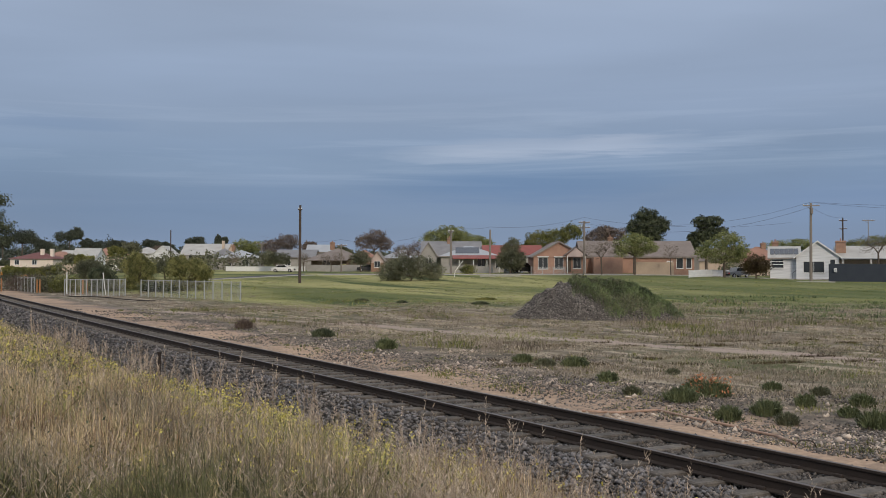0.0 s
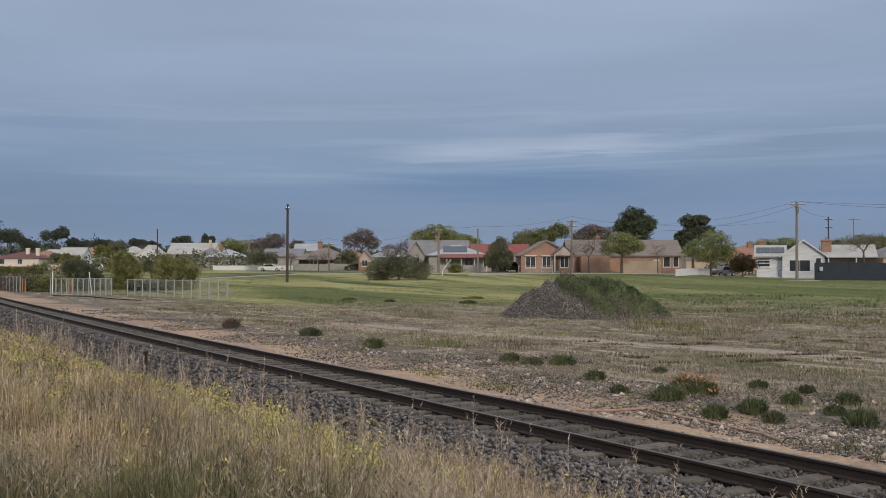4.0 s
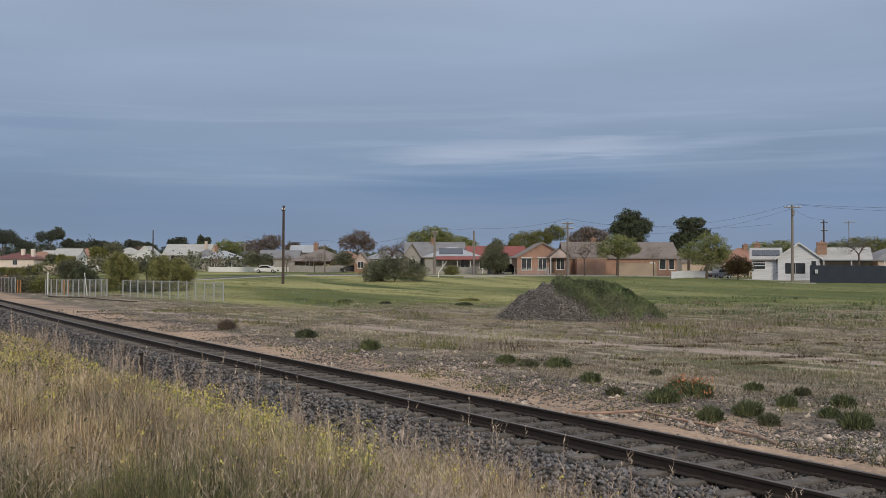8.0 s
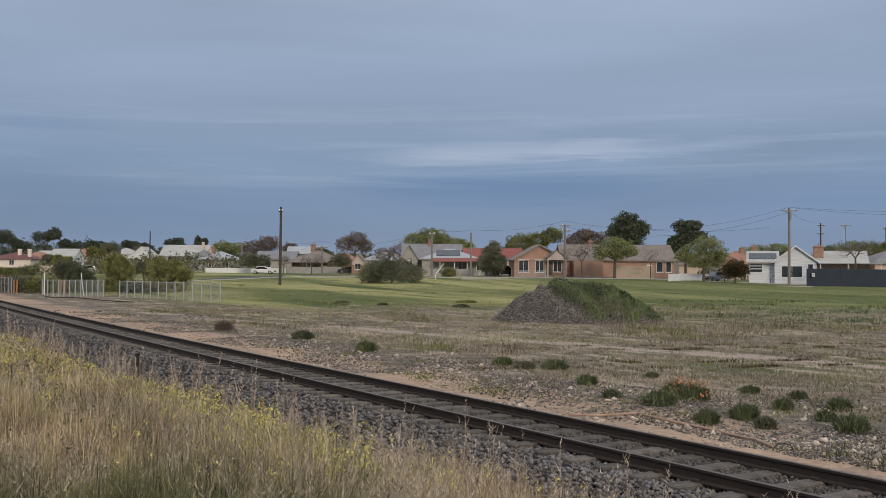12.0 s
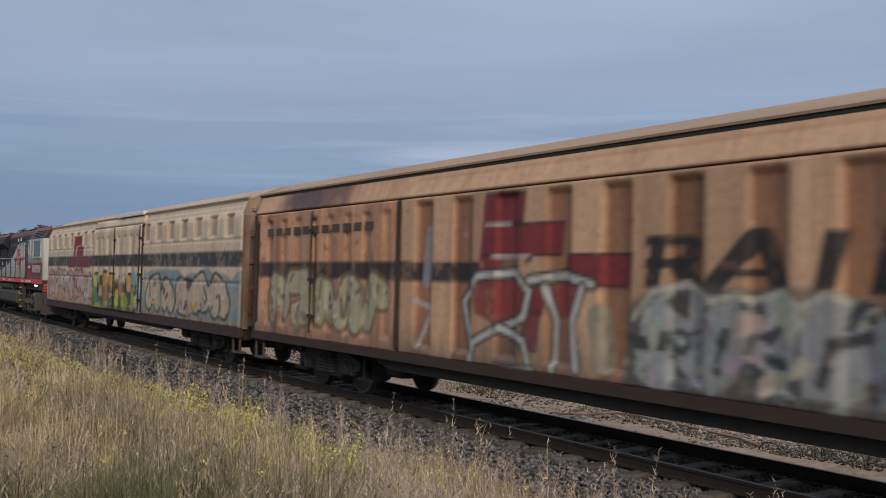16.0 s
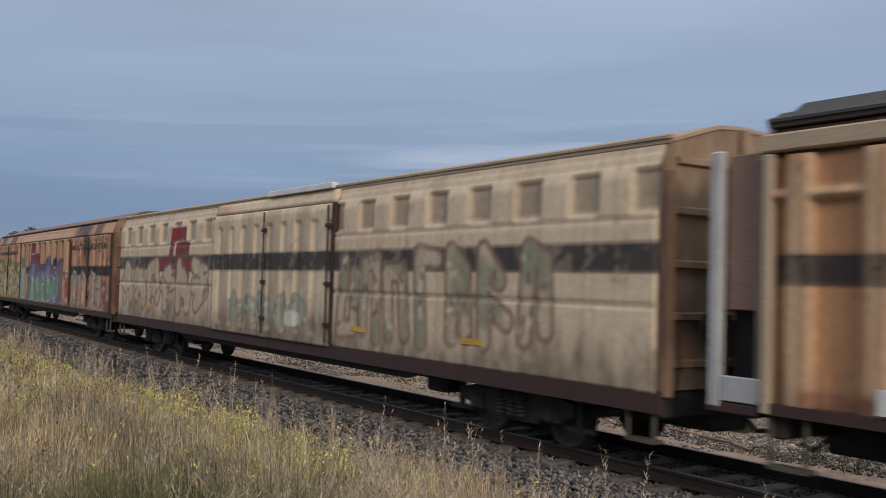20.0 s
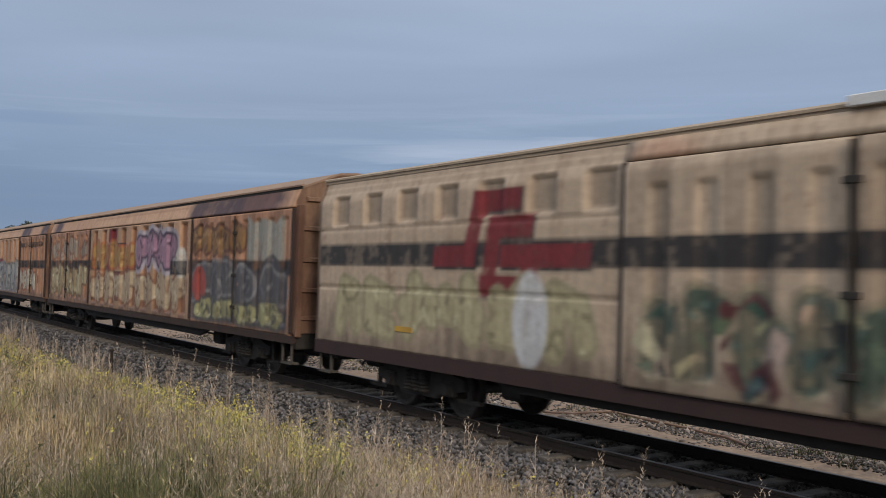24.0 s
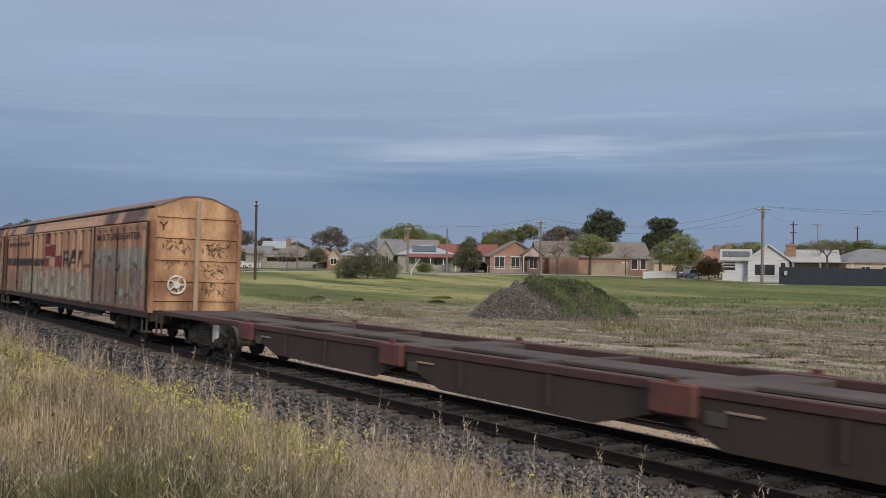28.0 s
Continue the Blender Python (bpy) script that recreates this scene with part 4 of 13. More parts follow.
    tufts("yellowed_tufts", x[keep], y[keep], 8, 0.6, 0.02, 0.06, 0.0005, PALE_WEED, "yellowed grass in strips on the lawn", "grass")


def dome(n, wide, tall):
    """Points through a rounded plant, denser towards its skin."""
    u = RNG.normal(0, 1, (n, 3))
    u /= np.linalg.norm(u, axis=1)[:, None]
    u[:, 2] = np.abs(u[:, 2])
    lump = 1 + 0.20 * np.sin(9 * u[:, 0] + 3 * u[:, 2]) * np.sin(8 * u[:, 1]) + 0.22 * np.sin(5 * np.arctan2(u[:, 1], u[:, 0]) + RNG.uniform(0, 6)) * (1 - u[:, 2])
    u *= (RNG.uniform(0.35, 1.0, n) ** 0.5 * lump)[:, None]
    return u[:, 0] * wide / 2, u[:, 1] * wide / 2, u[:, 2] * tall


def shrub(r, f, wide, tall, mat, label, flowers=None, n=260, kind="shrub"):
    p = town(r, f)
    b = thing(kind, label, kind, Matrix.Translation(p), group="trackside shrubs")
    tall, wide = tall * 0.76, wide * 0.90
    x, y, z = dome(n * 2, wide * 0.9, tall * 0.85)
    part("foliage", flecks("foliage", x, y, z, np.full(len(x), 0.014 + 0.0007 * f), mat), mat, b)
    k = n * 3
    x, y, z = dome(k, wide * 0.85, tall * 0.7)
    a, far = np.arctan2(y, x), np.hypot(x, y) / (wide * 0.5)
    sc = part("shoot_clump", blades("shoot_clump", x, y, z * 0.8, 0.22 * tall + tall * RNG.uniform(0.05, 0.35, k), np.full(k, 0.008 + 0.0006 * f), far * RNG.uniform(0.4, 1.3, k), mat, 0.4, a), mat, b)
    tagged(sc, kind="stuff")
    for i in range(4):
        a = random.uniform(0, 6.28)
        part("stem", Shape().tube((0, 0, -0.05), (math.cos(a) * wide * 0.25, math.sin(a) * wide * 0.25, tall * 0.6), 0.012, 0.006, n=4), BARK, b)
    if flowers:
        x, y, z = dome(105, wide * 1.1, tall * 1.12)
        bl = part("bloom", flecks("bloom", x, y, z + 0.07, np.full(len(x), 0.044), flowers), flowers, b, "orange flower heads")
        tagged(bl, kind="stuff")
    return b


def build_verge_shrubs():
    deep, dusty = "low dark green shrub in the stony verge", "dusty grey green shrub in the stony verge"
    for place, wide, tall, mat, label, fl in (
            ((4.48, 26), 0.62, 0.42, LEAF_FRESH, deep, None), ((4.55, 23), 0.5, 0.3, LEAF_GREY, dusty, None), ((5.36, 21.5), 0.85, 0.5, LEAF_FRESH, deep, None),
            ((6.37, 22.5), 1.0, 0.55, LEAF_FRESH, "bushy shrub with orange flowers in the verge", ORANGE_BLOOM), ((5.79, 19.4), 0.6, 0.42, LEAF_FRESH, deep, None),
            ((6.28, 23.5), 0.8, 0.5, LEAF_FRESH, "bushy shrub with orange flowers in the verge", ORANGE_BLOOM),
            ((6.77, 20), 0.72, 0.48, LEAF_FRESH, deep, None), ((8.27, 24), 0.55, 0.34, LEAF_FRESH, deep, None), ((7.96, 21), 0.5, 0.4, LEAF_FRESH, deep, None),
            ((6.84, 19), 0.5, 0.36, LEAF_GREY, dusty, None), ((8.23, 18.2), 0.75, 0.5, LEAF_FRESH, deep, None), ((9.21, 21), 0.6, 0.4, LEAF_FRESH, deep, None),
            ((2.59, 31), 0.75, 0.4, LEAF_FRESH, deep, None), ((3.21, 30), 0.8, 0.34, LEAF_GREY, dusty, None), ((4.16, 30), 1.0, 0.45, LEAF_FRESH, deep, None),
            ((-5.40, 43), 1.15, 0.55, LEAF_DARK, deep, None), ((-2.13, 36), 0.9, 0.6, LEAF_FRESH, deep, None), ((-10.00, 48), 1.0, 0.7, LEAF_RUSSET, dusty, None),
            ((6.73, 28), 0.5, 0.25, LEAF_GREY, dusty, None), ((9.07, 23), 0.5, 0.3, LEAF_GREY, dusty, None), ((8.27, 19.5), 0.5, 0.3, LEAF_FRESH, deep, None),
            ((3.05, 78), 1.6, 0.35, LEAF_DARK, deep, None), ((-3.41, 80), 1.1, 0.3, LEAF_DARK, deep, None), ((-7.16, 84), 1.4, 0.3, LEAF_DARK, deep, None), ((3.87, 86), 2.2, 0.3, LEAF_OLIVE, deep, None)):
        shrub(*place, wide, tall, mat, label, fl, 320)


def build_mound():
    """A heap of gravel, its back half overgrown with grass and a bush on top."""
    r0, f0 = 9.36, 59
    o = town(r0, f0, -0.66)
    heap = thing("gravel_heap", "heap of grey gravel half overgrown with green weeds", "gravel heap", Matrix.Translation(o) @ Matrix.Rotation(radians(HEAD), 4, "Z"))

    def top(x, y):
        a = np.clip(1 - (np.abs(x + 1.3) / np.where(x < -1.3, 4.0, 6.9)) ** np.where(x < -1.3, 1.2, 2.0) - (np.abs(y) / 3.1) ** 1.5, 0, 1)
        rough = 0.16 * np.sin(3.1 * x + 2 * np.sin(2.7 * y)) + 0.10 * np.sin(7.3 * x - 5.1 * y) * np.cos(4.4 * y + x)
        return np.minimum(2.6 * a ** 0.9, 1.9 + 0.25 * a) + np.minimum(a * 2, 1) * rough * 0.8

    xs, ys = np.linspace(-5.2, 5.8, 60), np.linspace(-3.3, 3.3, 36)
    gx, gy = np.meshgrid(xs, ys, indexing="ij")
    v = np.stack([gx, gy, top(gx, gy) - 0.03], -1).reshape(-1, 3)
    i = (np.arange(59)[:, None] * 36 + np.arange(35)[None]).ravel()
    # core coloured dark so the gaps among the gravel look shaded
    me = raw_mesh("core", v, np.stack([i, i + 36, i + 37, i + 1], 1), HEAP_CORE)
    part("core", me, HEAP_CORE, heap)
    n = 21000
    x, y = RNG.uniform(-5.3, 5.6, n), RNG.uniform(-3.3, 1.5, n)
    z = top(x, y)
    k = z > 0.02
    part("gravel", lumps("gravel", x[k], y[k], z[k], RNG.uniform(0.02, 0.065, k.sum()), HEAP_STONE), HEAP_STONE, heap)
    n = 52000
    x, y = RNG.uniform(-1.7, 5.7, n), RNG.uniform(-3.2, 2, n)
    z = top(x, y)
    grown = np.minimum(1.5 * (x + 1.35) * np.clip((x + 1.5) * 2, 0, 1), 2.4) + 1.5 * z - 3.2 + 1.6 * (lattice(x, y, 0.8, 51) - 0.5) - 6.0 * (x < -1.55)
    k = (z > 0.06) & (grown > RNG.uniform(-0.8, 0.6, n))
    x, y, z = x[k], y[k], z[k]
    tone = patchy(x, y, 0.5, 3) + RNG.normal(0, 0.12, len(x))
    for name, pick, mat, label in (("weed_cover", tone < 0.42, LEAF_GREY, "grey green weeds on the heap"), ("grass", tone > 0.55, LEAF_LUSH, "bright grass on the heap"),
                                   ("creeper", (tone >= 0.42) & (tone <= 0.55), LEAF_GREY, "dark green creeper on the heap")):
        part(name, flecks(name, x[pick], y[pick], z[pick] + RNG.uniform(0, 0.20, pick.sum()), np.full(pick.sum(), 0.062), mat), mat, heap, label)
    pick = RNG.random(len(x)) < 0.22 * lattice(x, y, 0.9, 52) * 2
    part("tall_grass", blades("tall_grass", x[pick], y[pick], z[pick], RNG.uniform(0.12, 0.42, pick.sum()), np.full(pick.sum(), 0.035), RNG.uniform(0.1, 0.7, pick.sum()), LEAF_LUSH), LEAF_LUSH, heap, "tufted green grass on the heap")
    for bx, by, w, t in ((-0.95, 0, 1.3, 0.80), (-0.2, -0.3, 1.7, 0.50), (0.9, -0.6, 1.7, 0.42), (2.3, -0.2, 1.5, 0.42), (0.2, -1.3, 1.3, 0.35), (1.7, -1.0, 1.5, 0.4), (3.2, -0.6, 1.6, 0.36)):
        x, y, z = dome(700, w, t)
        part("bush", flecks("bush", bx + x, by + y, top(bx + x, by + y) - 0.05 + z, np.full(len(x), 0.06), LEAF_LUSH if bx > 1.2 else LEAF_GREY), LEAF_GREY, heap, "low bush on top of the heap")


BRANCHES = [((2.96, 20.4), (3.65, 20.2), (4.55, 20.2), (4.9, 19.0), (5.3, 18.45), (5.57, 18.07)), ((5.62, 17.89), (5.97, 17.18), (5.96, 16.19))]


def build_verge_litter():
    pole = surface("sun bleached wood", (0.46, 0.31, 0.23), 0.85, 0, (0.24, 0.16, 0.115), scale=4)
    for pts in BRANCHES:
        ob, last = Shape(), None
        for r, f in pts:
            p = town(r, f)
            p.z += 0.05
            if last is not None:
                ob.tube(last, p, 0.028, 0.024, n=7)
            last = p
        tagged(new("fallen_branch", ob.mesh("fallen_branch", pole)), "long bleached branch lying on the sandy verge", "branch")
    hoop, last = Shape(), None
    for i in range(13):
        a = math.pi * i / 12
        r, f = 5.98, 15.8
        p = town(r - 0.17 * math.cos(a), f)
        p.z += 0.04 + 0.12 * math.sin(a)
        if last is not None:
            hoop.tube(last, p, 0.008, n=5)
        last = p
    tagged(new("wire_hoop", hoop.mesh("wire_hoop", RAIL_WEB)), "bent dark wire hoop sticking out of the sand", "wire")
    r, f = -6.11, 20.6
    p = town(r, f)
    post = thing("marker_post", "short rusty steel post at the edge of the ballast", "post", Matrix.Translation(p))
    part("stem", Shape().box(-0.03, 0.03, -0.012, 0.012, -0.2, 0.95).box(-0.012, 0.012, -0.03, 0.03, -0.2, 0.95), RAIL_WEB, post)
    part("cap", Shape().box(-0.05, 0.05, -0.04, 0.04, 0.93, 0.98, 0.01), RAIL_WEB, post)


build_bank_grass()
build_tall_weeds()
build_stones()
build_field_plants()
build_verge_shrubs()
build_mound()
build_verge_litter()

# ---- the train: colours and marks on steel ----
ORANGE, CREAM, BLACK, RED = (0.505, 0.292, 0.174), (0.62, 0.49, 0.35), (0.024, 0.024, 0.026), (0.22, 0.035, 0.038)
SCORCH, SILVER, OLD_WHITE = (0.075, 0.045, 0.050), (0.36, 0.36, 0.34), (0.60, 0.57, 0.50)
RUSTY_PAINT = painted("rusting wagon paint", (0.42, 0.30, 0.25), 0.5)
FADED_PAINT = painted("faded wagon paint", (0.52, 0.42, 0.36), 0.32)
DUSTY_PAINT = painted("dusty wagon paint", (0.50, 0.40, 0.33), 0.34)
LOCO_PAINT = painted("grimy locomotive paint", (0.48, 0.44, 0.40), 0.7, 0.6)
GRIME = surface("oily grime", (0.025, 0.0225, 0.020), 0.85, 0.1, (0.046, 0.039, 0.033), scale=4)
# near-black for black sills, and for shade in gaps and openings
BLACK_STEEL_SHADE = surface("black steel and shaded gaps", (0.007, 0.007, 0.0075), 0.95, 0, (0.012, 0.011, 0.011), scale=3)
UNDER = surface("dusty underframe", (0.066, 0.058, 0.049), 0.85, 0.1, (0.105, 0.092, 0.075), scale=3)
WHEEL = surface("wheel steel", (0.11, 0.10, 0.092), 0.6, 0.5, (0.05, 0.042, 0.036), scale=6)
MAROON = surface("maroon sill", (0.056, 0.026, 0.024), 0.75, 0, (0.036, 0.021, 0.019), scale=2)
FLAT_RED = surface("faded red oxide", (0.105, 0.045, 0.039), 0.75, 0, (0.055, 0.032, 0.029), scale=1.5)
LOCK_RED = surface("rubbed red lock paint", (0.17, 0.060, 0.050), 0.75, 0, (0.085, 0.042, 0.036), scale=2.5)
FLAT_DECK = surface("worn brown deck", (0.108, 0.086, 0.080), 0.85, 0, (0.066, 0.050, 0.046), scale=1.1, spec=0.2)
FLAT_SIDE = surface("dirty brown frame", (0.042, 0.034, 0.027), 0.8, 0, (0.065, 0.040, 0.032), scale=0.9)
ROOF_CREAM = surface("weathered cream roof", (0.44, 0.345, 0.24), 0.7, 0, (0.30, 0.215, 0.15), scale=0.8, stretch=(0.3, 1, 1))
ROOF_ORANGE = surface("weathered orange roof", (0.36, 0.235, 0.15), 0.7, 0, (0.24, 0.15, 0.10), scale=0.8, stretch=(0.3, 1, 1))
ROOF_DARK = surface("dark ribbed roof", (0.036, 0.033, 0.033), 0.75, 0, (0.062, 0.054, 0.050), scale=0.9, stretch=(0.3, 1, 1))
LETTER_BLACK = surface("black lettering", (0.045, 0.035, 0.030), 0.6, 0, (0.10, 0.06, 0.04), scale=3)
PALE_STEEL = surface("pale galvanised steel", (0.50, 0.50, 0.50), 0.5, 0.3, (0.36, 0.35, 0.34), scale=3)
WHITE_PAINT = surface("white painted steel", (0.72, 0.71, 0.69), 0.5, 0, (0.55, 0.53, 0.5), scale=3)
YELLOW_PAINT = surface("yellow step paint", (0.62, 0.36, 0.05), 0.6, 0, (0.42, 0.24, 0.05), scale=4)
NUMBER_PALE = surface("worn pale lettering", (0.50, 0.42, 0.40), 0.6, 0, (0.36, 0.22, 0.21), scale=5, spread=0.3)
OLD_YELLOW = surface("faded yellow rail paint", (0.46, 0.33, 0.12), 0.6, 0, (0.32, 0.24, 0.12), scale=4)
LOCO_DARK = surface("charcoal loco paint", (0.024, 0.025, 0.028), 0.6, 0, (0.040, 0.039, 0.038), scale=1.5)
LOCO_GREY = surface("grimy grey loco paint", (0.165, 0.157, 0.146), 0.5, 0, (0.13, 0.118, 0.105), scale=1.2)
TANK_GREY = surface("dusty tank paint", (0.088, 0.080, 0.070), 0.8, 0, (0.052, 0.047, 0.042), scale=1.6, grain=0.35, spread=0.4, spec=0.2)
DULL_RED = surface("dirty red beam", (0.20, 0.034, 0.032), 0.6, 0, (0.10, 0.04, 0.035), scale=2)
PILOT_DIRT = surface("dirty pilot", (0.085, 0.055, 0.047), 0.75, 0, (0.05, 0.042, 0.038), scale=1.5)
LOUVRE_TAN = surface("dusty louvre paint", (0.115, 0.100, 0.086), 0.75, 0, (0.075, 0.066, 0.058), scale=1.5)
LOCO_WHITE = surface("off white loco paint", (0.52, 0.51, 0.485), 0.5, 0, (0.38, 0.36, 0.33), scale=1.2)
RADIATOR_PAINT = surface("charcoal radiator paint", (0.020, 0.020, 0.022), 0.75, 0, (0.034, 0.032, 0.032), scale=1.5, spec=0.2)
OLIVE_PIPE = surface("olive pipe paint", (0.15, 0.16, 0.04), 0.6, 0, (0.09, 0.09, 0.03), scale=4)
LOCO_RED = surface("red loco paint", (0.68, 0.05, 0.05), 0.5, 0, (0.50, 0.045, 0.045), scale=2)
CAB_GLASS = pane("cab glass", (0.012, 0.014, 0.015), 0.22)
# pale base colour stands in for the reflection on the rear windscreen
CAB_GLASS_PALE = pane("pale windscreen", (0.36, 0.43, 0.40), 0.15)
BLUE_GLASS = pane("blue tinted cab glass", (0.035, 0.05, 0.13), 0.1)
HEADLIGHT = glow("headlight", (1.0, 0.86, 0.50), 6.0)
WHITE_LIGHT = glow("white light", (1.0, 0.93, 0.74), 4.5)
AMBER_LIGHT = glow("amber marker light", (1.0, 0.52, 0.12), 9.0)
TRAIN = []


def box_mask(u0, u1, z0, z1, slant=0.0, soft=0.05):
    """A bar; slant leans it: metres of shift for each metre of height."""
    def m(u, z):
        s = u - slant * (z - z0)
        return np.clip(np.minimum(np.minimum(s - u0, u1 - s), np.minimum(z - z0, z1 - z)) / soft + 0.5, 0, 1)
    return m


def blob_mask(u0, z0, ru, rz, soft=0.15):
    return lambda u, z: np.clip((1 - np.sqrt(((u - u0) / ru) ** 2 + ((z - z0) / rz) ** 2)) / soft, 0, 1)


def cloud_mask(u0, u1, z0, z1, bump=0.18, pitch=1.3, phase=0.0):
    """A painted area with a scalloped top and soft ends."""
    def m(u, z):
        top = z1 - bump + bump * np.abs(np.sin(math.pi * (u - u0) / pitch + phase)) + 0.5 * bump * np.sin(2.1 * u + phase)
        return np.clip(np.minimum(np.minimum(u - u0, u1 - u), np.minimum(z - z0, top - z)) / 0.07 + 0.5, 0, 1)
    return m


def stroke_field(strokes):
    def d(u, z):
        best = np.full(np.shape(u), 9.0)
        for (a, b), (c, e) in strokes:
            du, dz = c - a, e - b
            t = np.clip(((u - a) * du + (z - b) * dz) / (du * du + dz * dz + 1e-9), 0, 1)
            best = np.minimum(best, np.hypot(u - a - t * du, z - b - t * dz))
        return best
    return d


def tag_layers(seed, u0, u1, z0, z1, count, fill, outline, halo=None, second=None, weight=0.5):
    """Fat sprayed letter shapes that cannot be read: fill, outline and an outer halo."""
    rng = random.Random(seed)
    wide, high = (u1 - u0) / count, z1 - z0
    fat = min(wide, high) * 0.24 * weight * 2
    strokes, inner = [], []
    for i in range(count):
        a, b = u0 + wide * (i + 0.16), u0 + wide * (i + 0.84)
        low, top = z0 + fat, z1 - fat
        pts = [(a + rng.uniform(0, 0.2) * wide, low + rng.uniform(0, 0.15) * high), (a + rng.uniform(-0.05, 0.3) * wide, top - rng.uniform(0, 0.2) * high),
               (b - rng.uniform(0, 0.25) * wide, top - rng.uniform(0, 0.3) * high), (b - rng.uniform(0, 0.1) * wide, low + rng.uniform(0, 0.35) * high)]
        rng.shuffle(pts) if rng.random() < 0.3 else None
        keep = pts if rng.random() < 0.6 else pts[:3]
        strokes += list(zip(keep, keep[1:]))
        if rng.random() < 0.5:
            mid = (low + top) / 2
            strokes.append(((a, mid), (b, mid + rng.uniform(-0.2, 0.2) * high)))
        for _ in range(2):
            p = (rng.uniform(a, b), rng.uniform(low, top))
            inner.append((p, (p[0] + rng.uniform(-0.2, 0.2) * wide, p[1] + rng.uniform(-0.3, 0.3) * high)))
    field, detail = stroke_field(strokes), stroke_field(inner)
    step = lambda f, r: (lambda u, z: np.clip((r - f(u, z)) / 0.05 + 0.5, 0, 1))
    layers = []
    if halo:
        layers.append((step(field, fat + 0.22), halo))
    layers += [(step(field, fat + 0.09), outline), (step(field, fat), fill)]
    if second:
        both = lambda u, z: np.minimum(np.clip((fat - field(u, z)) / 0.05 + 0.5, 0, 1), np.clip(0.5 + 2.5 * np.sin(u * 2.3 + seed) * np.sin(z * 3.1 + u), 0, 1))
        layers.append((both, second))
    layers.append((lambda u, z: np.clip((0.05 - detail(u, z)) / 0.05 + 0.5, 0, 1) * np.clip((fat - field(u, z)) / 0.05, 0, 1), outline))
    # shine marks, shadow chips and drips
    chips, shine, drips = [], [], []
    for i in range(count * 9):
        a, b = rng.uniform(u0, u1), rng.uniform(z0 + 0.1, z1 - 0.1)
        (chips if i % 2 else shine).append(((a, b), (a + rng.uniform(-0.18, 0.18), b + rng.uniform(-0.16, 0.16))))
    for i in range(count * 3):
        a, b = rng.uniform(u0, u1), rng.uniform(z0 + 0.2, z1 - 0.3)
        drips.append(((a, b), (a, max(z0 - 0.1, b - rng.uniform(0.2, 0.7)))))
    pale = tuple(min(0.62, c * 1.35 + 0.05) for c in fill)
    for strokes_, r, c in ((drips, 0.022, tuple(0.6 * v for v in fill)), (chips, 0.045, tuple(0.55 * v for v in outline)), (shine, 0.04, pale)):
        f = stroke_field(strokes_)
        layers.append((lambda u, z, f=f, r=r: 0.8 * np.clip((r - f(u, z)) / 0.05 + 0.5, 0, 1) * np.clip((fat + 0.06 - field(u, z)) / 0.05, 0, 1), c))
    return layers


def mark_layers(u, z, k=1.0, color=RED, edge=BLACK, kz=None):
    """The operator's emblem as plain slanted bars."""
    out = []
    shapes = [(1.15, 2.42, 0.82, 1.13, 0.1), (0.93, 1.32, 0.30, 1.13, 0.28), (0.0, 1.25, 0.0, 0.32, 0.1), (1.62, 2.72, 0.42, 0.74, 0.1), (1.40, 1.78, -0.42, 0.74, 0.16),
              (1.34, 2.72, -0.42, -0.12, 0.1), (1.92, 4.04, 0.0, 0.32, 0.1), (2.28, 2.70, -0.95, 0.02, 0.18)]
    kz = kz or k
    for a, b, c, d, s in shapes:
        if d - c < 0.5:
            out.append((box_mask(u + (a + 0.03) * k, u + (b + 0.05) * k, z + (c - 0.05) * kz, z + d * kz, s), edge))
    for a, b, c, d, s in shapes:
        out.append((box_mask(u + a * k, u + b * k, z + c * kz, z + d * kz, s), color))
    return out


def stacked_mark(u, z, color=RED, edge=BLACK, tip=(0.50, 0.46, 0.42)):
    """The emblem of the orange vans: two stacked blocks, white tips and a bar that runs into the band."""
    out = []
    for a, b, c, d in ((-0.12, 0.34, -0.05, 1.34), (0.0, 0.98, 0.92, 1.34), (0.0, 1.77, 0.43, 0.86), (1.86, 3.16, 0.0, 0.40), (0.30, 1.45, -0.42, -0.06), (0.95, 1.35, -0.95, -0.42)):
        out += [(box_mask(u + a, u + b + 0.02, z + c - 0.04, z + d + 0.035, 0.12, 0.04), edge), (box_mask(u + a, u + b, z + c, z + d, 0.12, 0.04), color)]
    out += [(box_mask(u + 0.06, u + 0.62, z + 0.865, z + 0.915, 0.12, 0.04), tip), (box_mask(u + 0.22, u + 1.2, z + 0.375, z + 0.425, 0.12, 0.04), tip)]
    return out


def rail_layers(u, z, high=0.64, wide=1.02):
    """The word RAIL, painted with slanted bars."""
    def bar(a, b, c, d, s=0.22):
        return (box_mask(u + a * wide, u + b * wide, z + c * high, z + d * high, s, 0.04), BLACK)
    def lean(a, c, b, d, thick=0.13):
        f = stroke_field([((u + a * wide + 0.22 * c * high, z + c * high), (u + b * wide + 0.22 * d * high, z + d * high))])
        return (lambda x, y: np.clip((thick - f(x, y)) / 0.04 + 0.5, 0, 1), BLACK)
    out = [bar(0.0, 0.24, 0, 1), bar(0.0, 0.72, 0.80, 1), bar(0.56, 0.80, 0.48, 0.95), bar(0.0, 0.72, 0.38, 0.56), lean(0.45, 0.42, 0.72, 0.06)]
    out += [lean(1.05, 0.06, 1.48, 0.90), lean(1.90, 0.06, 1.60, 0.90), bar(1.2, 1.8, 0.22, 0.38)]
    out += [bar(2.35, 2.60, 0, 1), bar(2.95, 3.20, 0, 1), bar(2.95, 3.85, 0, 0.2)]
    return out


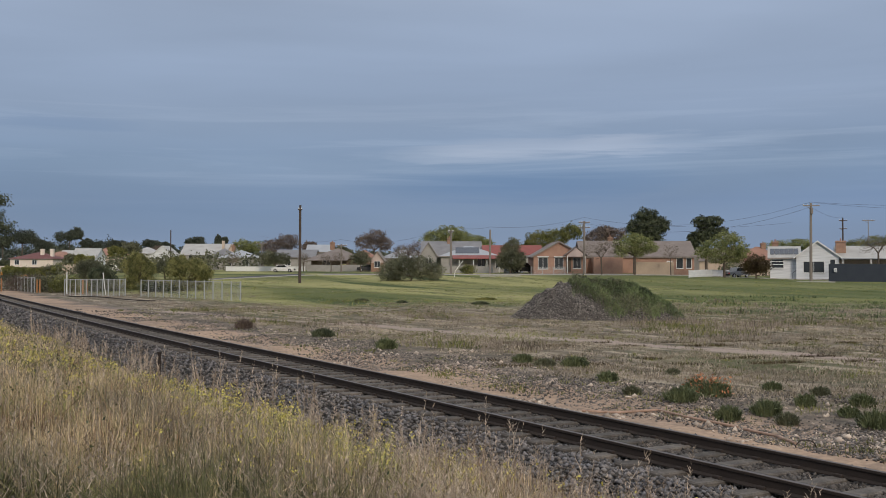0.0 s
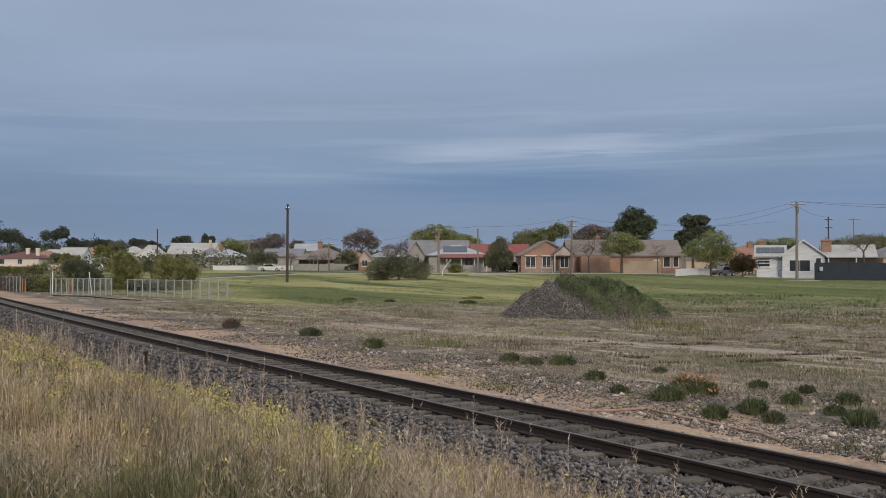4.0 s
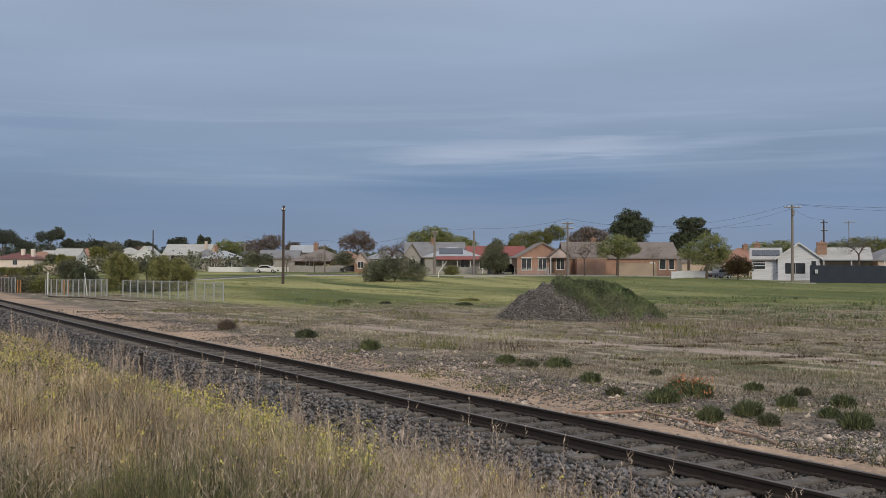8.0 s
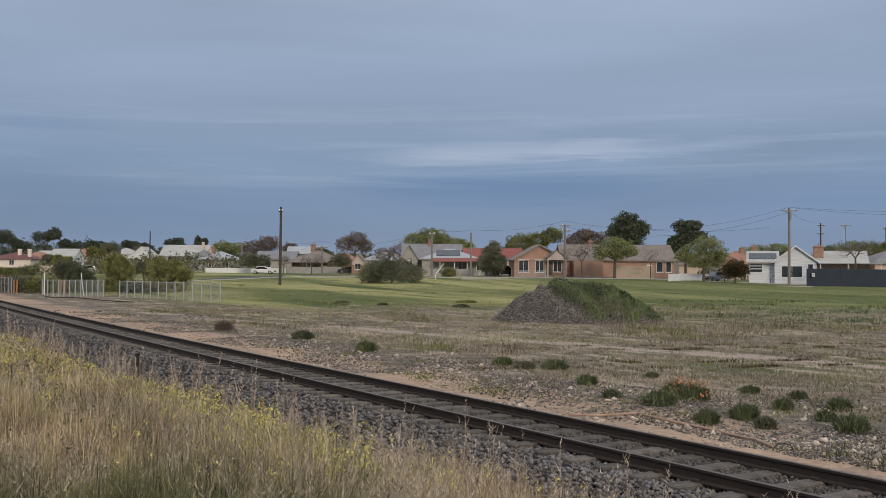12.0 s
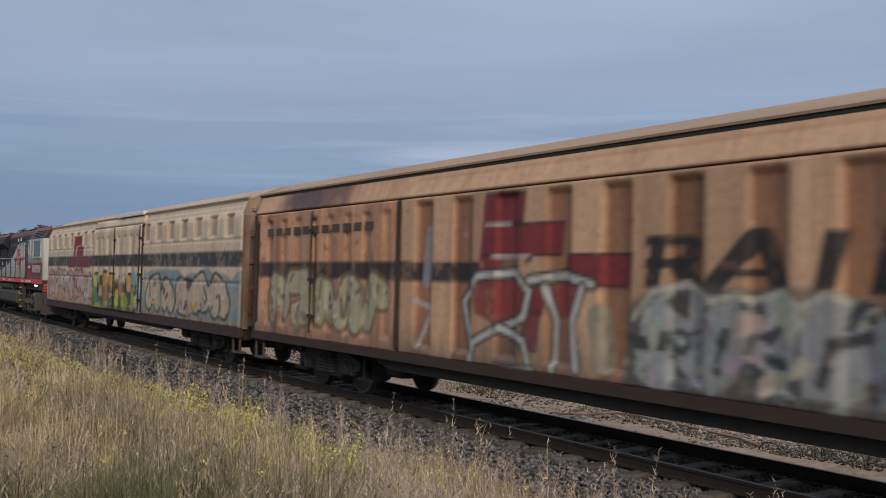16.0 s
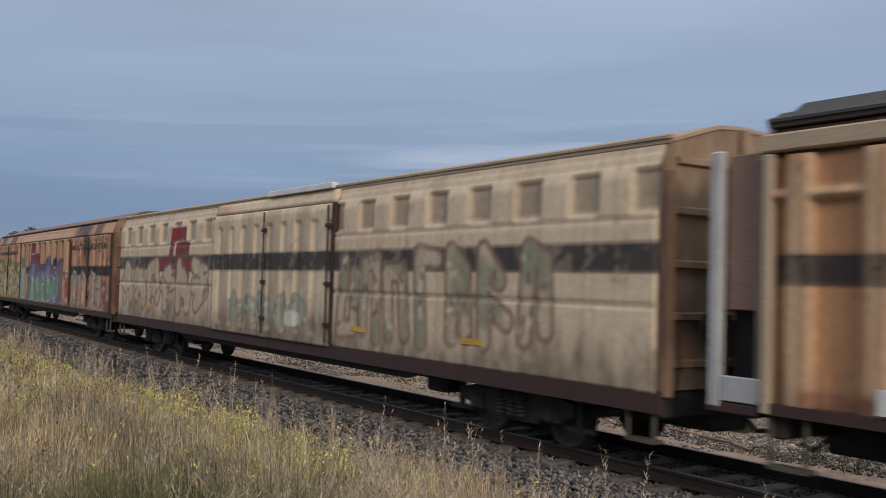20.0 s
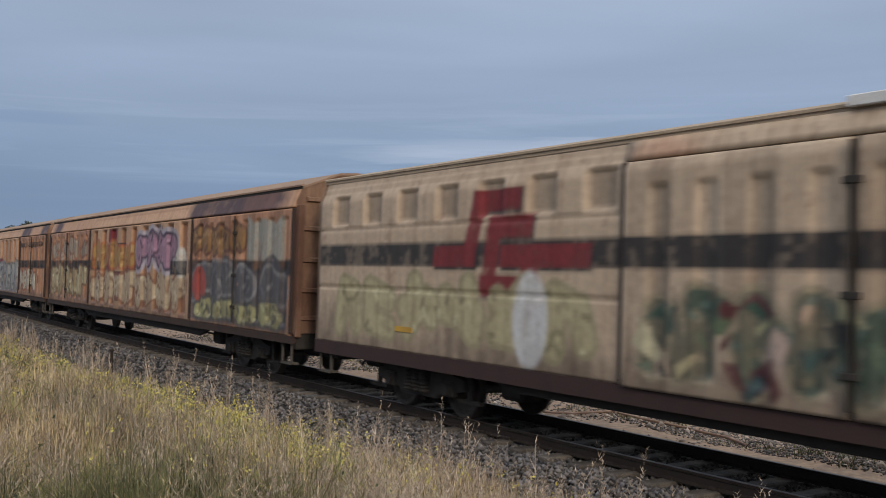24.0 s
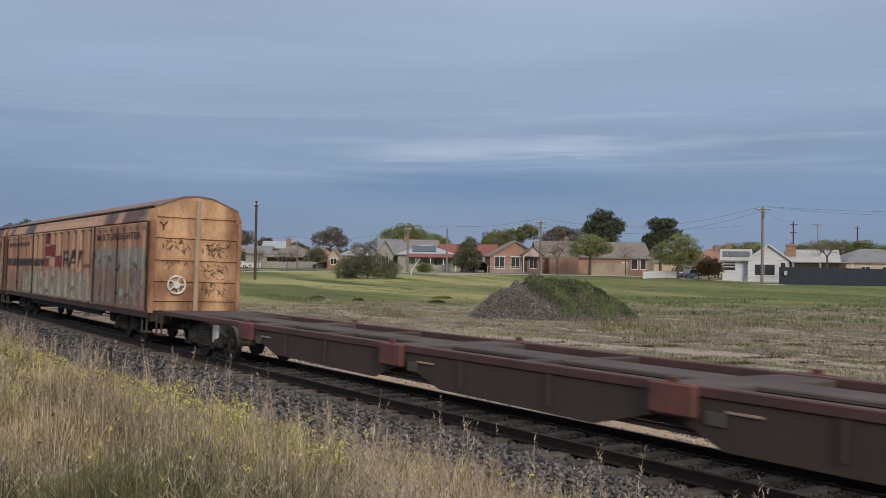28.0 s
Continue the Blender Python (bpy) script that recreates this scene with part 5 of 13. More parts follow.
def loose(name, shape, mat, parent, label=""):
    """Each connected piece of a shape becomes a part of its own."""
    owner = list(range(len(shape.v)))

    def root(i):
        while owner[i] != i:
            owner[i] = owner[owner[i]]
            i = owner[i]
        return i

    for f in shape.f:
        for i in f[1:]:
            owner[root(i)] = root(f[0])
    groups = {}
    for f in shape.f:
        groups.setdefault(root(f[0]), []).append(f)
    obs = []
    for faces in groups.values():
        ids = sorted({i for f in faces for i in f})
        at = {v: k for k, v in enumerate(ids)}
        one = Shape().add([shape.v[i] for i in ids], [tuple(at[i] for i in f) for f in faces])
        obs.append(part(name, one, mat, parent, label))
    return obs


def grid_section(name, u0, u1, z0, z1, length, y, relief, layers, base, mat, parent, slope=None, du=0.042, dz=0.042, label=""):
    """A sheet of the side with pressed relief, a turned-in rim and its paint in the attribute 'paint'."""
    nu, nz = max(2, round((u1 - u0) / du) + 1), max(2, round((z1 - z0) / dz) + 1)
    u, z = np.meshgrid(np.linspace(u0, u1, nu), np.linspace(z0, z1, nz), indexing="ij")
    depth = relief(u, z) if relief else np.zeros_like(u)
    yy = y + depth + (slope(z) if slope else 0)
    color = np.empty(u.shape + (4,))
    color[..., :3], color[..., 3] = base(u, z) if callable(base) else base, 1
    worn = 1 - 0.24 * np.clip((0.6 * lattice(u, z * 0.5, 0.21, 3) + 0.4 * lattice(u, z, 0.08, 4) - 0.56) / 0.14, 0, 1)
    for mask, c in layers:
        a = (mask(u, z) * worn)[..., None] * 0.95
        color[..., :3] = color[..., :3] * (1 - a) + np.array(c) * a
    verts = np.stack([u - length / 2, yy, z], -1)
    i = (np.arange(nu - 1)[:, None] * nz + np.arange(nz - 1)[None, :]).ravel()
    faces = np.stack([i, i + nz, i + nz + 1, i + 1], 1)
    ids = np.arange(nu * nz).reshape(nu, nz)
    ring = np.concatenate([ids[:-1, 0], ids[-1, :-1], ids[:0:-1, -1], ids[0, :0:-1]])
    flat_v, flat_c = verts.reshape(-1, 3), color.reshape(-1, 4)
    back = flat_v[ring] + (0, 0.10, 0)
    n = nu * nz
    nxt = np.roll(np.arange(len(ring)), -1)
    rim = np.stack([ring, n + np.arange(len(ring)), n + nxt, ring[nxt]], 1)
    me = raw_mesh(name, np.concatenate([flat_v, back]), np.concatenate([faces, rim]), mat)
    at = me.color_attributes.new("paint", "FLOAT_COLOR", "POINT")
    at.data.foreach_set("color", np.concatenate([flat_c, flat_c[ring] * (0.8, 0.8, 0.8, 1)]).astype(np.float32).ravel())
    return part(name, me, mat, parent, label)


TEXTS = {}


def lettering(text, high, wide, u, z, length, y, parent, mat, lean=0.0):
    if text not in TEXTS:
        curve = bpy.data.curves.new("lettering", "FONT")
        curve.body, curve.size, curve.extrude, curve.offset = text, 1.0, 0.004, 0.012
        ob = new("lettering", curve)
        bpy.context.view_layer.update()
        TEXTS[text] = bpy.data.meshes.new_from_object(ob.evaluated_get(bpy.context.evaluated_depsgraph_get()))
        bpy.data.objects.remove(ob)
    me = TEXTS[text].copy()
    me.materials.clear()
    me.materials.append(mat)
    co = np.empty(len(me.vertices) * 3)
    me.vertices.foreach_get("co", co)
    co = co.reshape(-1, 3)
    span, tall = co[:, 0].max() - co[:, 0].min(), co[:, 1].max()
    x = (co[:, 0] - co[:, 0].min()) / span * wide + u - length / 2
    zz = co[:, 1] / tall * high
    me.vertices.foreach_set("co", np.stack([x + zz * lean, np.full(len(x), y) - co[:, 2], z + zz], -1).ravel())
    me.update()
    return part("lettering", me, mat, parent)


# ---- running gear, shared by all vehicles ----
def wheel_shape(r=0.46, wide=0.13):
    sh = Shape()
    n = 28
    prof = [(0.0, 0.0), (0.0, 0.11), (0.045, 0.13), (0.05, r - 0.11), (0.0, r - 0.06), (0.0, r - 0.004), (wide - 0.03, r), (wide - 0.025, r + 0.028), (wide, r + 0.026), (wide, 0.0)]
    v, f = [], []
    for a, b in prof:
        v += [(b * math.cos(2 * math.pi * i / n), a, b * math.sin(2 * math.pi * i / n)) for i in range(n)]
    for j in range(len(prof) - 1):
        f += [(j * n + i, j * n + (i + 1) % n, (j + 1) * n + (i + 1) % n, (j + 1) * n + i) for i in range(n)]
    return sh.add(v, f)


def shift(sh, dx, dy, dz, flip=False):
    out = Shape()
    out.v = [(x + dx, (-y if flip else y) + dy, z + dz) for x, y, z in sh.v]
    out.f = list(sh.f)
    return out


def join(*shapes):
    out = Shape()
    for s in shapes:
        out.add(s.v, s.f)
    return out


WHEEL_R = 0.46
w_one = wheel_shape(WHEEL_R)
WHEELSET = join(shift(w_one, 0, -0.79, WHEEL_R), shift(w_one, 0, 0.79, WHEEL_R, True), Shape().tube((0, -0.95, WHEEL_R), (0, 0.95, WHEEL_R), 0.075, n=10)).mesh("wheelset", WHEEL)
frame2 = Shape()
frame2.prism([(-1.35, 0.50), (-1.35, 0.66), (-0.95, 0.74), (-0.55, 0.86), (0.55, 0.86), (0.95, 0.74), (1.35, 0.66), (1.35, 0.50), (1.02, 0.42), (0.78, 0.46), (0.55, 0.30), (-0.55, 0.30), (-0.78, 0.46), (-1.02, 0.42)], -0.07, 0.07, "y")
SIDE_FRAME = frame2.mesh("side_frame", GRIME)
AXLE_BOX = Shape().box(-0.17, 0.17, -0.13, 0.05, 0.36, 0.62, 0.03).tube((0, -0.17, 0.49), (0, -0.12, 0.49), 0.10, n=10).mesh("axle_box", GRIME)
coil = [(0.10 if k % 2 else 0.075, 0.36 + 0.03 * k) for k in range(13)]


def coil_shape(x=0.0, y=-0.10, lift=0.0, k=1.0):
    """A coil spring as a ridged column."""
    v, f, n = [], [], 9
    for r, z in coil:
        v += [(x + r * k * math.cos(2 * math.pi * i / n), y + r * k * math.sin(2 * math.pi * i / n), z + lift) for i in range(n)]
    for j in range(len(coil) - 1):
        f += [(j * n + i, j * n + (i + 1) % n, (j + 1) * n + (i + 1) % n, (j + 1) * n + i) for i in range(n)]
    return Shape().add(v, f + [tuple(range(n))[::-1], tuple(range((len(coil) - 1) * n, len(coil) * n))])


SPRING = coil_shape().mesh("spring", GRIME)
BRAKE_SHOE = Shape().prism([(-0.06, 0.30), (0.04, 0.28), (0.07, 0.50), (0.04, 0.70), (-0.05, 0.66)], -0.1, 0.1, "y").mesh("brake_shoe", GRIME)
HANGER = Shape().prism([(-0.05, 0.34), (0.05, 0.34), (0.03, 0.98), (-0.03, 0.98)], -0.03, 0.03, "y").box(-0.3, 0.3, -0.02, 0.02, 0.30, 0.36).mesh("brake_hanger", GRIME)
BOLSTER = Shape().box(-0.22, 0.22, -1.15, 1.15, 0.55, 0.93, 0.04).box(-0.35, 0.35, -0.4, 0.4, 0.40, 0.70, 0.03).mesh("bogie", GRIME)


def bogie(parent, x):
    b = part("bogie", BOLSTER, GRIME, parent)
    b.location.x = x
    for dx in (-0.9, 0.9):
        part("wheelset", WHEELSET, WHEEL, b).location.x = dx
    for y in (-1.02, 1.02):
        back = y > 0
        for name, me, dx in [("side_frame", SIDE_FRAME, 0)] + [("axle_box", AXLE_BOX, d) for d in (-0.9, 0.9)] + [("spring", SPRING, d) for d in (-0.24, 0, 0.24)] + ([] if back else [("brake_hanger", HANGER, d) for d in (-1.42, 1.42)]):
            o = part(name, me, GRIME, b)
            o.location = (-dx if back else dx, y, 0)
            if back:
                o.rotation_euler.z = math.pi
    for dx in (-0.40, 0.40):
        o = part("brake_shoe", BRAKE_SHOE, GRIME, b)
        o.location = (dx, -0.74, 0)
    return b


coup = Shape().box(-0.45, 0.10, -0.09, 0.09, 0.78, 0.96, 0.02).box(0.08, 0.36, -0.16, 0.16, 0.72, 1.02, 0.04)
coup.tube((-0.2, 0.3, 0.78), (0.05, 0.32, 0.5), 0.03, n=6).tube((0.05, 0.32, 0.5), (0.3, 0.25, 0.55), 0.03, n=6)
COUPLER = coup.mesh("coupler", GRIME)


def couplers(parent, length):
    for e in (-1, 1):
        x = e * length / 2
        part("draft_gear", Shape().box(*sorted((x - e * 1.7, x - e * 0.08)), -0.34, 0.34, 0.50, 1.0, 0.04).box(*sorted((x - e * 0.30, x - e * 0.04)), -1.34, 1.34, 0.74, 1.06, 0.02), GRIME, parent)
        o = part("coupler", COUPLER, GRIME, parent)
        o.location.x = e * length / 2
        if e < 0:
            o.rotation_euler.z = math.pi


def brake_gear(parent, length):
    """Air tank, valve box and rods between the bogies."""
    part("air_tank", Shape().tube((-1.1, -0.55, 0.72), (0.4, -0.55, 0.72), 0.2, n=12), GRIME, parent)
    part("valve_box", Shape().box(0.9, 1.5, -0.85, -0.35, 0.58, 0.95, 0.03), UNDER, parent)
    loose("brake_rod", Shape().tube((-5, -0.35, 0.62), (5, -0.35, 0.60), 0.03, n=6).tube((-5, 0.4, 0.62), (5, 0.4, 0.6), 0.03, n=6), GRIME, parent)
    hang = Shape()
    for e in (-1, 1):
        x = e * (length / 2 - 5.6)
        hang.box(x - 0.30, x + 0.30, -0.95, -0.45, 0.46, 0.95, 0.06)
    loose("brake_cylinder", hang, GRIME, parent)


def steps(parent, length, mat=UNDER):
    for e in (-1, 1):
        x = e * (length / 2 - 0.35)
        part("foot_step", Shape().box(x - 0.24, x + 0.24, -1.42, -1.22, 0.42, 0.46).box(x - 0.24, x - 0.2, -1.4, -1.36, 0.42, 1.0).box(x + 0.2, x + 0.24, -1.4, -1.36, 0.42, 1.0), mat, parent)


# ---- box wagons ----
PROFILE = [(-1.33, 1.08), (-1.33, 3.70), (-1.22, 4.12), (0, 4.38), (1.22, 4.12), (1.44, 3.72), (1.44, 1.08)]


def o_panel(u, z):
    r = ((u - 7.05) % 1.16) / 1.16
    w = np.clip(np.minimum(r, 0.44 - r) * 1.16 / 0.07 + 0.5, 0, 1)
    return 0.075 * w * np.clip((z - 1.14) / 0.05, 0, 1) * np.clip((3.64 - z) / 0.05, 0, 1)


def o_door(u, z):
    r = (u % 0.74) / 0.74
    w = np.clip(np.minimum(r, 0.38 - r) * 0.74 / 0.06 + 0.5, 0, 1)
    return 0.05 * w * np.clip((z - 1.2) / 0.06, 0, 1) * np.clip((3.55 - z) / 0.06, 0, 1)


def c_panel(u, z):
    r = ((u + 0.62) % 1.18) / 1.18
    w = np.clip(np.minimum(r - 0.04, 0.51 - r) * 1.18 / 0.09 + 0.5, 0, 1)
    upper = np.clip(np.minimum(z - 3.27, 3.80 - z) / 0.06 + 0.5, 0, 1)
    crease = sum(d * np.exp(-((z - h) / 0.024) ** 2) for h, d in ((3.18, 0.03), (2.10, 0.035), (3.90, 0.02), (4.02, 0.02)))
    return w * 0.085 * upper + crease


def g_panel(u, z):
    r = ((u - 0.03) % 0.87)
    rib = np.clip((0.16 - np.abs(r - 0.435)) / 0.04 + 0.5, 0, 1)
    rail = np.clip((0.06 - np.abs(z - 3.35)) / 0.04 + 0.5, 0, 1)
    return 0.10 * (1 - np.maximum(rib, rail))


def cant(z):
    return np.clip(z - 3.72, 0, 1) * 0.36


def roof_part(parent, length, mat, ribs=0.0, rise=0.25):
    """A shallow arched roof with a drip edge; ribs add long raised folds."""
    n = 13
    out, inn = [], []
    for i in range(n):
        t = -1 + 2 * i / (n - 1)
        y, z = 1.30 * t, 4.17 + rise * (1 - 0.1 * abs(t) / 0.35 if abs(t) < 0.35 else 0.9 * (1 - (abs(t) - 0.35) / 0.65))
        out.append((y, z + (ribs if ribs and i % 2 else 0)))
        inn.append((y, z - 0.05))
    sh = Shape().prism(out + inn[::-1], -length / 2 - 0.02, length / 2 + 0.02)
    part("roof", sh, mat, parent)
    part("gutter", Shape().prism([(-1.345, 4.165), (-1.345, 4.20), (-1.30, 4.225), (-1.25, 4.20), (-1.25, 4.165)], -length / 2, length / 2), mat, parent)
    # dark strip draws the shadow line below the roof; plain cream roofs stay cream
    part("roof_seam_shade", Shape().prism([(-1.325, 4.11), (-1.325, 4.165), (-1.22, 4.165), (-1.22, 4.11)], -length / 2 + 0.02, length / 2 - 0.02), mat if mat is ROOF_CREAM and not ribs else GRIME, parent)


def end_walls(parent, length, color, seed, wheel_on=True, tags=False):
    """Both ends: pressed sheet, horizontal ribs, a centre post; the brake wheel stands at the back end."""
    rise = 0.28 if seed in (4, 6, 11) else 0.38
    # most vans pass a darkened colour, holding the shade of the wagon behind
    mat = surface("end wall paint", color, 0.7, 0, (color[0] * 0.36, color[1] * 0.28, color[2] * 0.28), scale=1.1, fine=14, grain=0.4, spread=0.26, stretch=(1, 1, 0.35))
    for e in (-1, 1):
        x = e * length / 2
        a, b = sorted((x, x - e * 0.05))
        w = part("end_wall", Shape().prism([(-1.42, 1.08), (-1.42, 3.86), (-1.29, 4.15), (-0.455, 4.165 + 0.9 * rise), (0, 4.165 + rise), (0.455, 4.165 + 0.9 * rise), (1.29, 4.15), (1.42, 3.86), (1.42, 1.08)], a, b), mat, parent)
        for z in (1.40, 1.98, 2.62, 3.28, 3.90):
            h = 1.36 if z < 3.8 else 1.22
            part("end_rib", Shape().prism([(x, z - 0.06), (x + e * 0.07, z - 0.035), (x + e * 0.07, z + 0.035), (x, z + 0.06)], -h, h, "y"), mat, w)
        part("centre_post", Shape().box(*sorted((x, x + e * 0.12)), -0.07, 0.07, 1.0, 4.40, 0.02), ROOF_CREAM if tags else mat, w)
        for y in (-1.34, 1.34):
            part("corner_post", Shape().box(*sorted((x - e * 0.02, x + e * 0.08)), y - 0.07, y + 0.07, 1.0, 3.78, 0.02), mat, w)
        if e > 0 and tags:
            rng, scr = random.Random(5), Shape()
            for (y2, z2), (y3, z3) in (((-1.14, 3.72), (-1.03, 3.60)), ((-0.92, 3.72), (-1.03, 3.60)), ((-1.03, 3.60), (-1.03, 3.47))):
                scr.tube((x + 0.014, y2, z2), (x + 0.014, y3, z3), 0.026, n=4)
            for y0, z0, n in ((-1.0, 3.0, 22), (-1.0, 2.5, 20), (0.2, 3.0, 26), (0.2, 2.8, 14), (0.2, 2.35, 24), (0.2, 2.05, 14), (0.2, 1.75, 22)):
                for i in range(n):
                    y, z = y0 + rng.uniform(0, 0.75), z0 + rng.uniform(-0.12, 0.12)
                    scr.tube((x + 0.012, y, z), (x + 0.012, y + rng.uniform(-0.12, 0.14), z + rng.uniform(-0.16, 0.16)), 0.013, n=4)
            part("scrawl", scr, LETTER_BLACK, w, "black sprayed scrawl")
    if wheel_on:
        x = length / 2 + 0.16
        mat = WHITE_PAINT if tags else GRIME
        turns = [(x, -0.62 + 0.26 * math.cos(2 * math.pi * i / 20), 1.85 + 0.26 * math.sin(2 * math.pi * i / 20)) for i in range(21)]
        wheel = part("brake_wheel", Shape().pipe(turns, 0.03, 6), mat, parent, "hand brake wheel")
        for i in range(5):
            a = 2 * math.pi * i / 5
            part("spoke", Shape().tube((x, -0.62, 1.85), (x, -0.62 + 0.25 * math.cos(a), 1.85 + 0.25 * math.sin(a)), 0.024, n=5), mat, wheel)
        part("hub", Shape().tube((x - 0.16, -0.62, 1.85), (x + 0.03, -0.62, 1.85), 0.11, n=12), mat, wheel)


def wagon_base(name, label, span, body_mat, roof_mat, end_color, seed, sill_mat, sill=(0.86, 1.02), ribs=0.0, wheel_on=True, tags=False):
    length = span[1] - span[0]
    w = thing(name, label, "freight wagon", group="wagons of the train")
    core = [(-1.31, 1.08), (-1.31, 3.66), (-1.20, 4.10), (0, 4.36), (1.20, 4.10), (1.44, 3.72), (1.44, 1.08)]
    part("body", Shape().prism(core, -length / 2 + 0.05, length / 2 - 0.05), body_mat, w)
    roof_part(w, length, roof_mat, ribs, 0.28 if seed in (4, 6, 11) else 0.38)
    end_walls(w, length, end_color, seed, wheel_on, tags)
    part("side_sill", Shape().prism([(-1.46, sill[0]), (-1.46, sill[1]), (-1.36, sill[1]), (-1.36, sill[0] + 0.03), (-1.40, sill[0])], -length / 2, length / 2), sill_mat, w)
    part("centre_sill", Shape().box(-length / 2 + 0.1, length / 2 - 0.1, -0.35, 0.35, 0.70, 1.08), GRIME, w)
    part("sole_bar", Shape().prism([(-length / 2 + 4.9, 0.94), (-length / 2 + 6.0, 0.66), (length / 2 - 6.0, 0.66), (length / 2 - 4.9, 0.94)], -1.28, -1.2, "y"), GRIME, w)
    for e in (-1, 1):
        bogie(w, e * (length / 2 - 3.25))
    couplers(w, length)
    brake_gear(w, length)
    steps(w, length)
    TRAIN.append((w, (span[0] + span[1]) / 2))
    return w, length


def lock_rods(w, length, us, z0=1.15, z1=3.66, y=-1.475):
    for u in us:
        sh = Shape().tube((u - length / 2, y, z0), (u - length / 2, y, z1), 0.022, n=6)
        for z in (z0 + 0.35, 2.25, z1 - 0.4):
            sh.box(u - length / 2 - 0.10, u - length / 2 + 0.10, y - 0.02, y + 0.04, z - 0.04, z + 0.04, 0.01)
        part("lock_rod", sh, GRIME, w)


def posts(w, length, us, mat, z0=1.08, z1=3.70):
    for u in us:
        part("door_post", Shape().box(u - length / 2 - 0.055, u - length / 2 + 0.055, -1.475, -1.33, z0, z1, 0.015), mat, w)


POST_RUST = surface("rust brown post", (0.058, 0.032, 0.024), 0.85, 0, (0.030, 0.020, 0.017), scale=2, grain=0.35)
ROOF_RUST = surface("rusting brown roof", (0.25, 0.15, 0.115), 0.7, 0, (0.15, 0.09, 0.07), scale=0.8, stretch=(0.3, 1, 1))


def orange_wagon(span, seed, label, art=(), base=ORANGE, roof=None, rail_text=True, stripe=True, multi=True, mark=RED, tags=False, ends=(0.29, 0.175, 0.11), sill=None, web=True, coat=None):
    """Orange van: a pair of doors at each end of the side and a ribbed panel between them."""
    w, length = wagon_base("box_wagon", label, span, ROOF_ORANGE, roof or ROOF_ORANGE, ends, seed, sill or POST_RUST, tags=tags)
    rng = random.Random(seed)
    coat = coat or RUSTY_PAINT
    k = length / 23.3
    dim = rng.uniform(0.86, 1.04)
    base2 = tuple(c * dim * f for c, f in zip(base, (1.0, 0.92, 0.90)))
    # rib and recess tones put the pressing's light and shade into the paint
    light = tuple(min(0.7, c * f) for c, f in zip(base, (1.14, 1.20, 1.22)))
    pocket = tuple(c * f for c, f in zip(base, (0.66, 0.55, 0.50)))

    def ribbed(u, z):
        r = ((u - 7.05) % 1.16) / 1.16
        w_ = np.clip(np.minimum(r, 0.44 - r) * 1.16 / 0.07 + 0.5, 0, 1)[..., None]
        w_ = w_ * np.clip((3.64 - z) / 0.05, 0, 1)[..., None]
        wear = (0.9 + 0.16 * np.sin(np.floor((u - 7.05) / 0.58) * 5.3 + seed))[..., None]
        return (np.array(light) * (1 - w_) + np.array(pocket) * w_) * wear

    def boards(u, z):
        r = np.floor(u / 0.37)
        tone = (0.98 + 0.20 * np.sin(r * 4.7 + seed * 1.3) + 0.07 * np.sin(r * 11.1 + z * 1.5))[..., None]
        return np.array(base2) * tone

    layers = []
    if stripe:
        layers += [(box_mask(0, 6.9, 2.27, 2.62), BLACK), (box_mask(17.0, 23.4, 2.27, 2.62), BLACK)]
        layers += [(box_mask(6.9, 8.95, 2.27, 2.60), BLACK)]
    layers += stacked_mark(9.02, 2.28, mark)
    if rail_text:
        layers += rail_layers(12.45, 2.27)
    rot = rusting(seed * 3 + 1, cut=0.70)
    flakes = chips(seed * 7 + 3, 0.2, 23.2, 1.1, 3.6, 90, ((0.10, 0.055, 0.04), (0.40, 0.33, 0.26), (0.05, 0.035, 0.03), (0.24, 0.11, 0.065)), 0.075)
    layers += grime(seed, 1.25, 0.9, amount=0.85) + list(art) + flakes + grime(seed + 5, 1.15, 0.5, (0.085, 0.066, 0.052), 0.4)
    for u0, u1 in ((0.16, 3.02), (3.10, 6.42), (17.12, 20.0), (20.08, 23.14)):
        grid_section("door", u0 * k, u1 * k, 1.02, 3.70, length, -1.45, o_door, rot + layers, boards, coat, w)
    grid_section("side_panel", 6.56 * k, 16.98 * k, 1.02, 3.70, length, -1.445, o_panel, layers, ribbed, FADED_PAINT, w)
    soot = [(blob_mask(rng.uniform(u - 0.5, u + 0.5), 3.9, rng.uniform(0.6, 1.7), 0.5, 0.5), SCORCH) for u in (1.2, 3.0, 4.6, 5.8, 17.6, 18.9, 20.4, 22.2) if rng.random() < 0.6]
    soot += [(box_mask(a, a + rng.uniform(0.8, 2.2), 3.6, 4.2, 0, 0.25), (0.15, 0.075, 0.06)) for a in (0.6, 3.4, 17.3, 20.6) if rng.random() < 0.45]
    # two thin lines in the recess tone along the cantrail grooves
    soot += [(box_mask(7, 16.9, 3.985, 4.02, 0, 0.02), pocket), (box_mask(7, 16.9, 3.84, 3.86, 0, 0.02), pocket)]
    grid_section("cantrail", 0.05, length - 0.05, 3.72, 4.12, length, -1.46, None, soot, lambda u, z: np.where(((u > 6.6 * k) & (u < 17 * k))[..., None], np.array(light) * 0.95, np.array(base) * 1.0), FADED_PAINT, w, cant, 0.12, 0.05)
    lock_rods(w, length, (3.06 * k, 20.04 * k))
    posts(w, length, (0.1, 6.49 * k, 17.05 * k, length - 0.1), POST_RUST)
    if multi:
        lettering("MULTI-FREIGHTER", 0.21, 5.1, 17.45 * k, 3.22, length, -1.458, w, LETTER_BLACK)
    if web:
        bars = Shape()
        for i in range(11):
            u = (0.8 + 0.45 * i) * k - length / 2
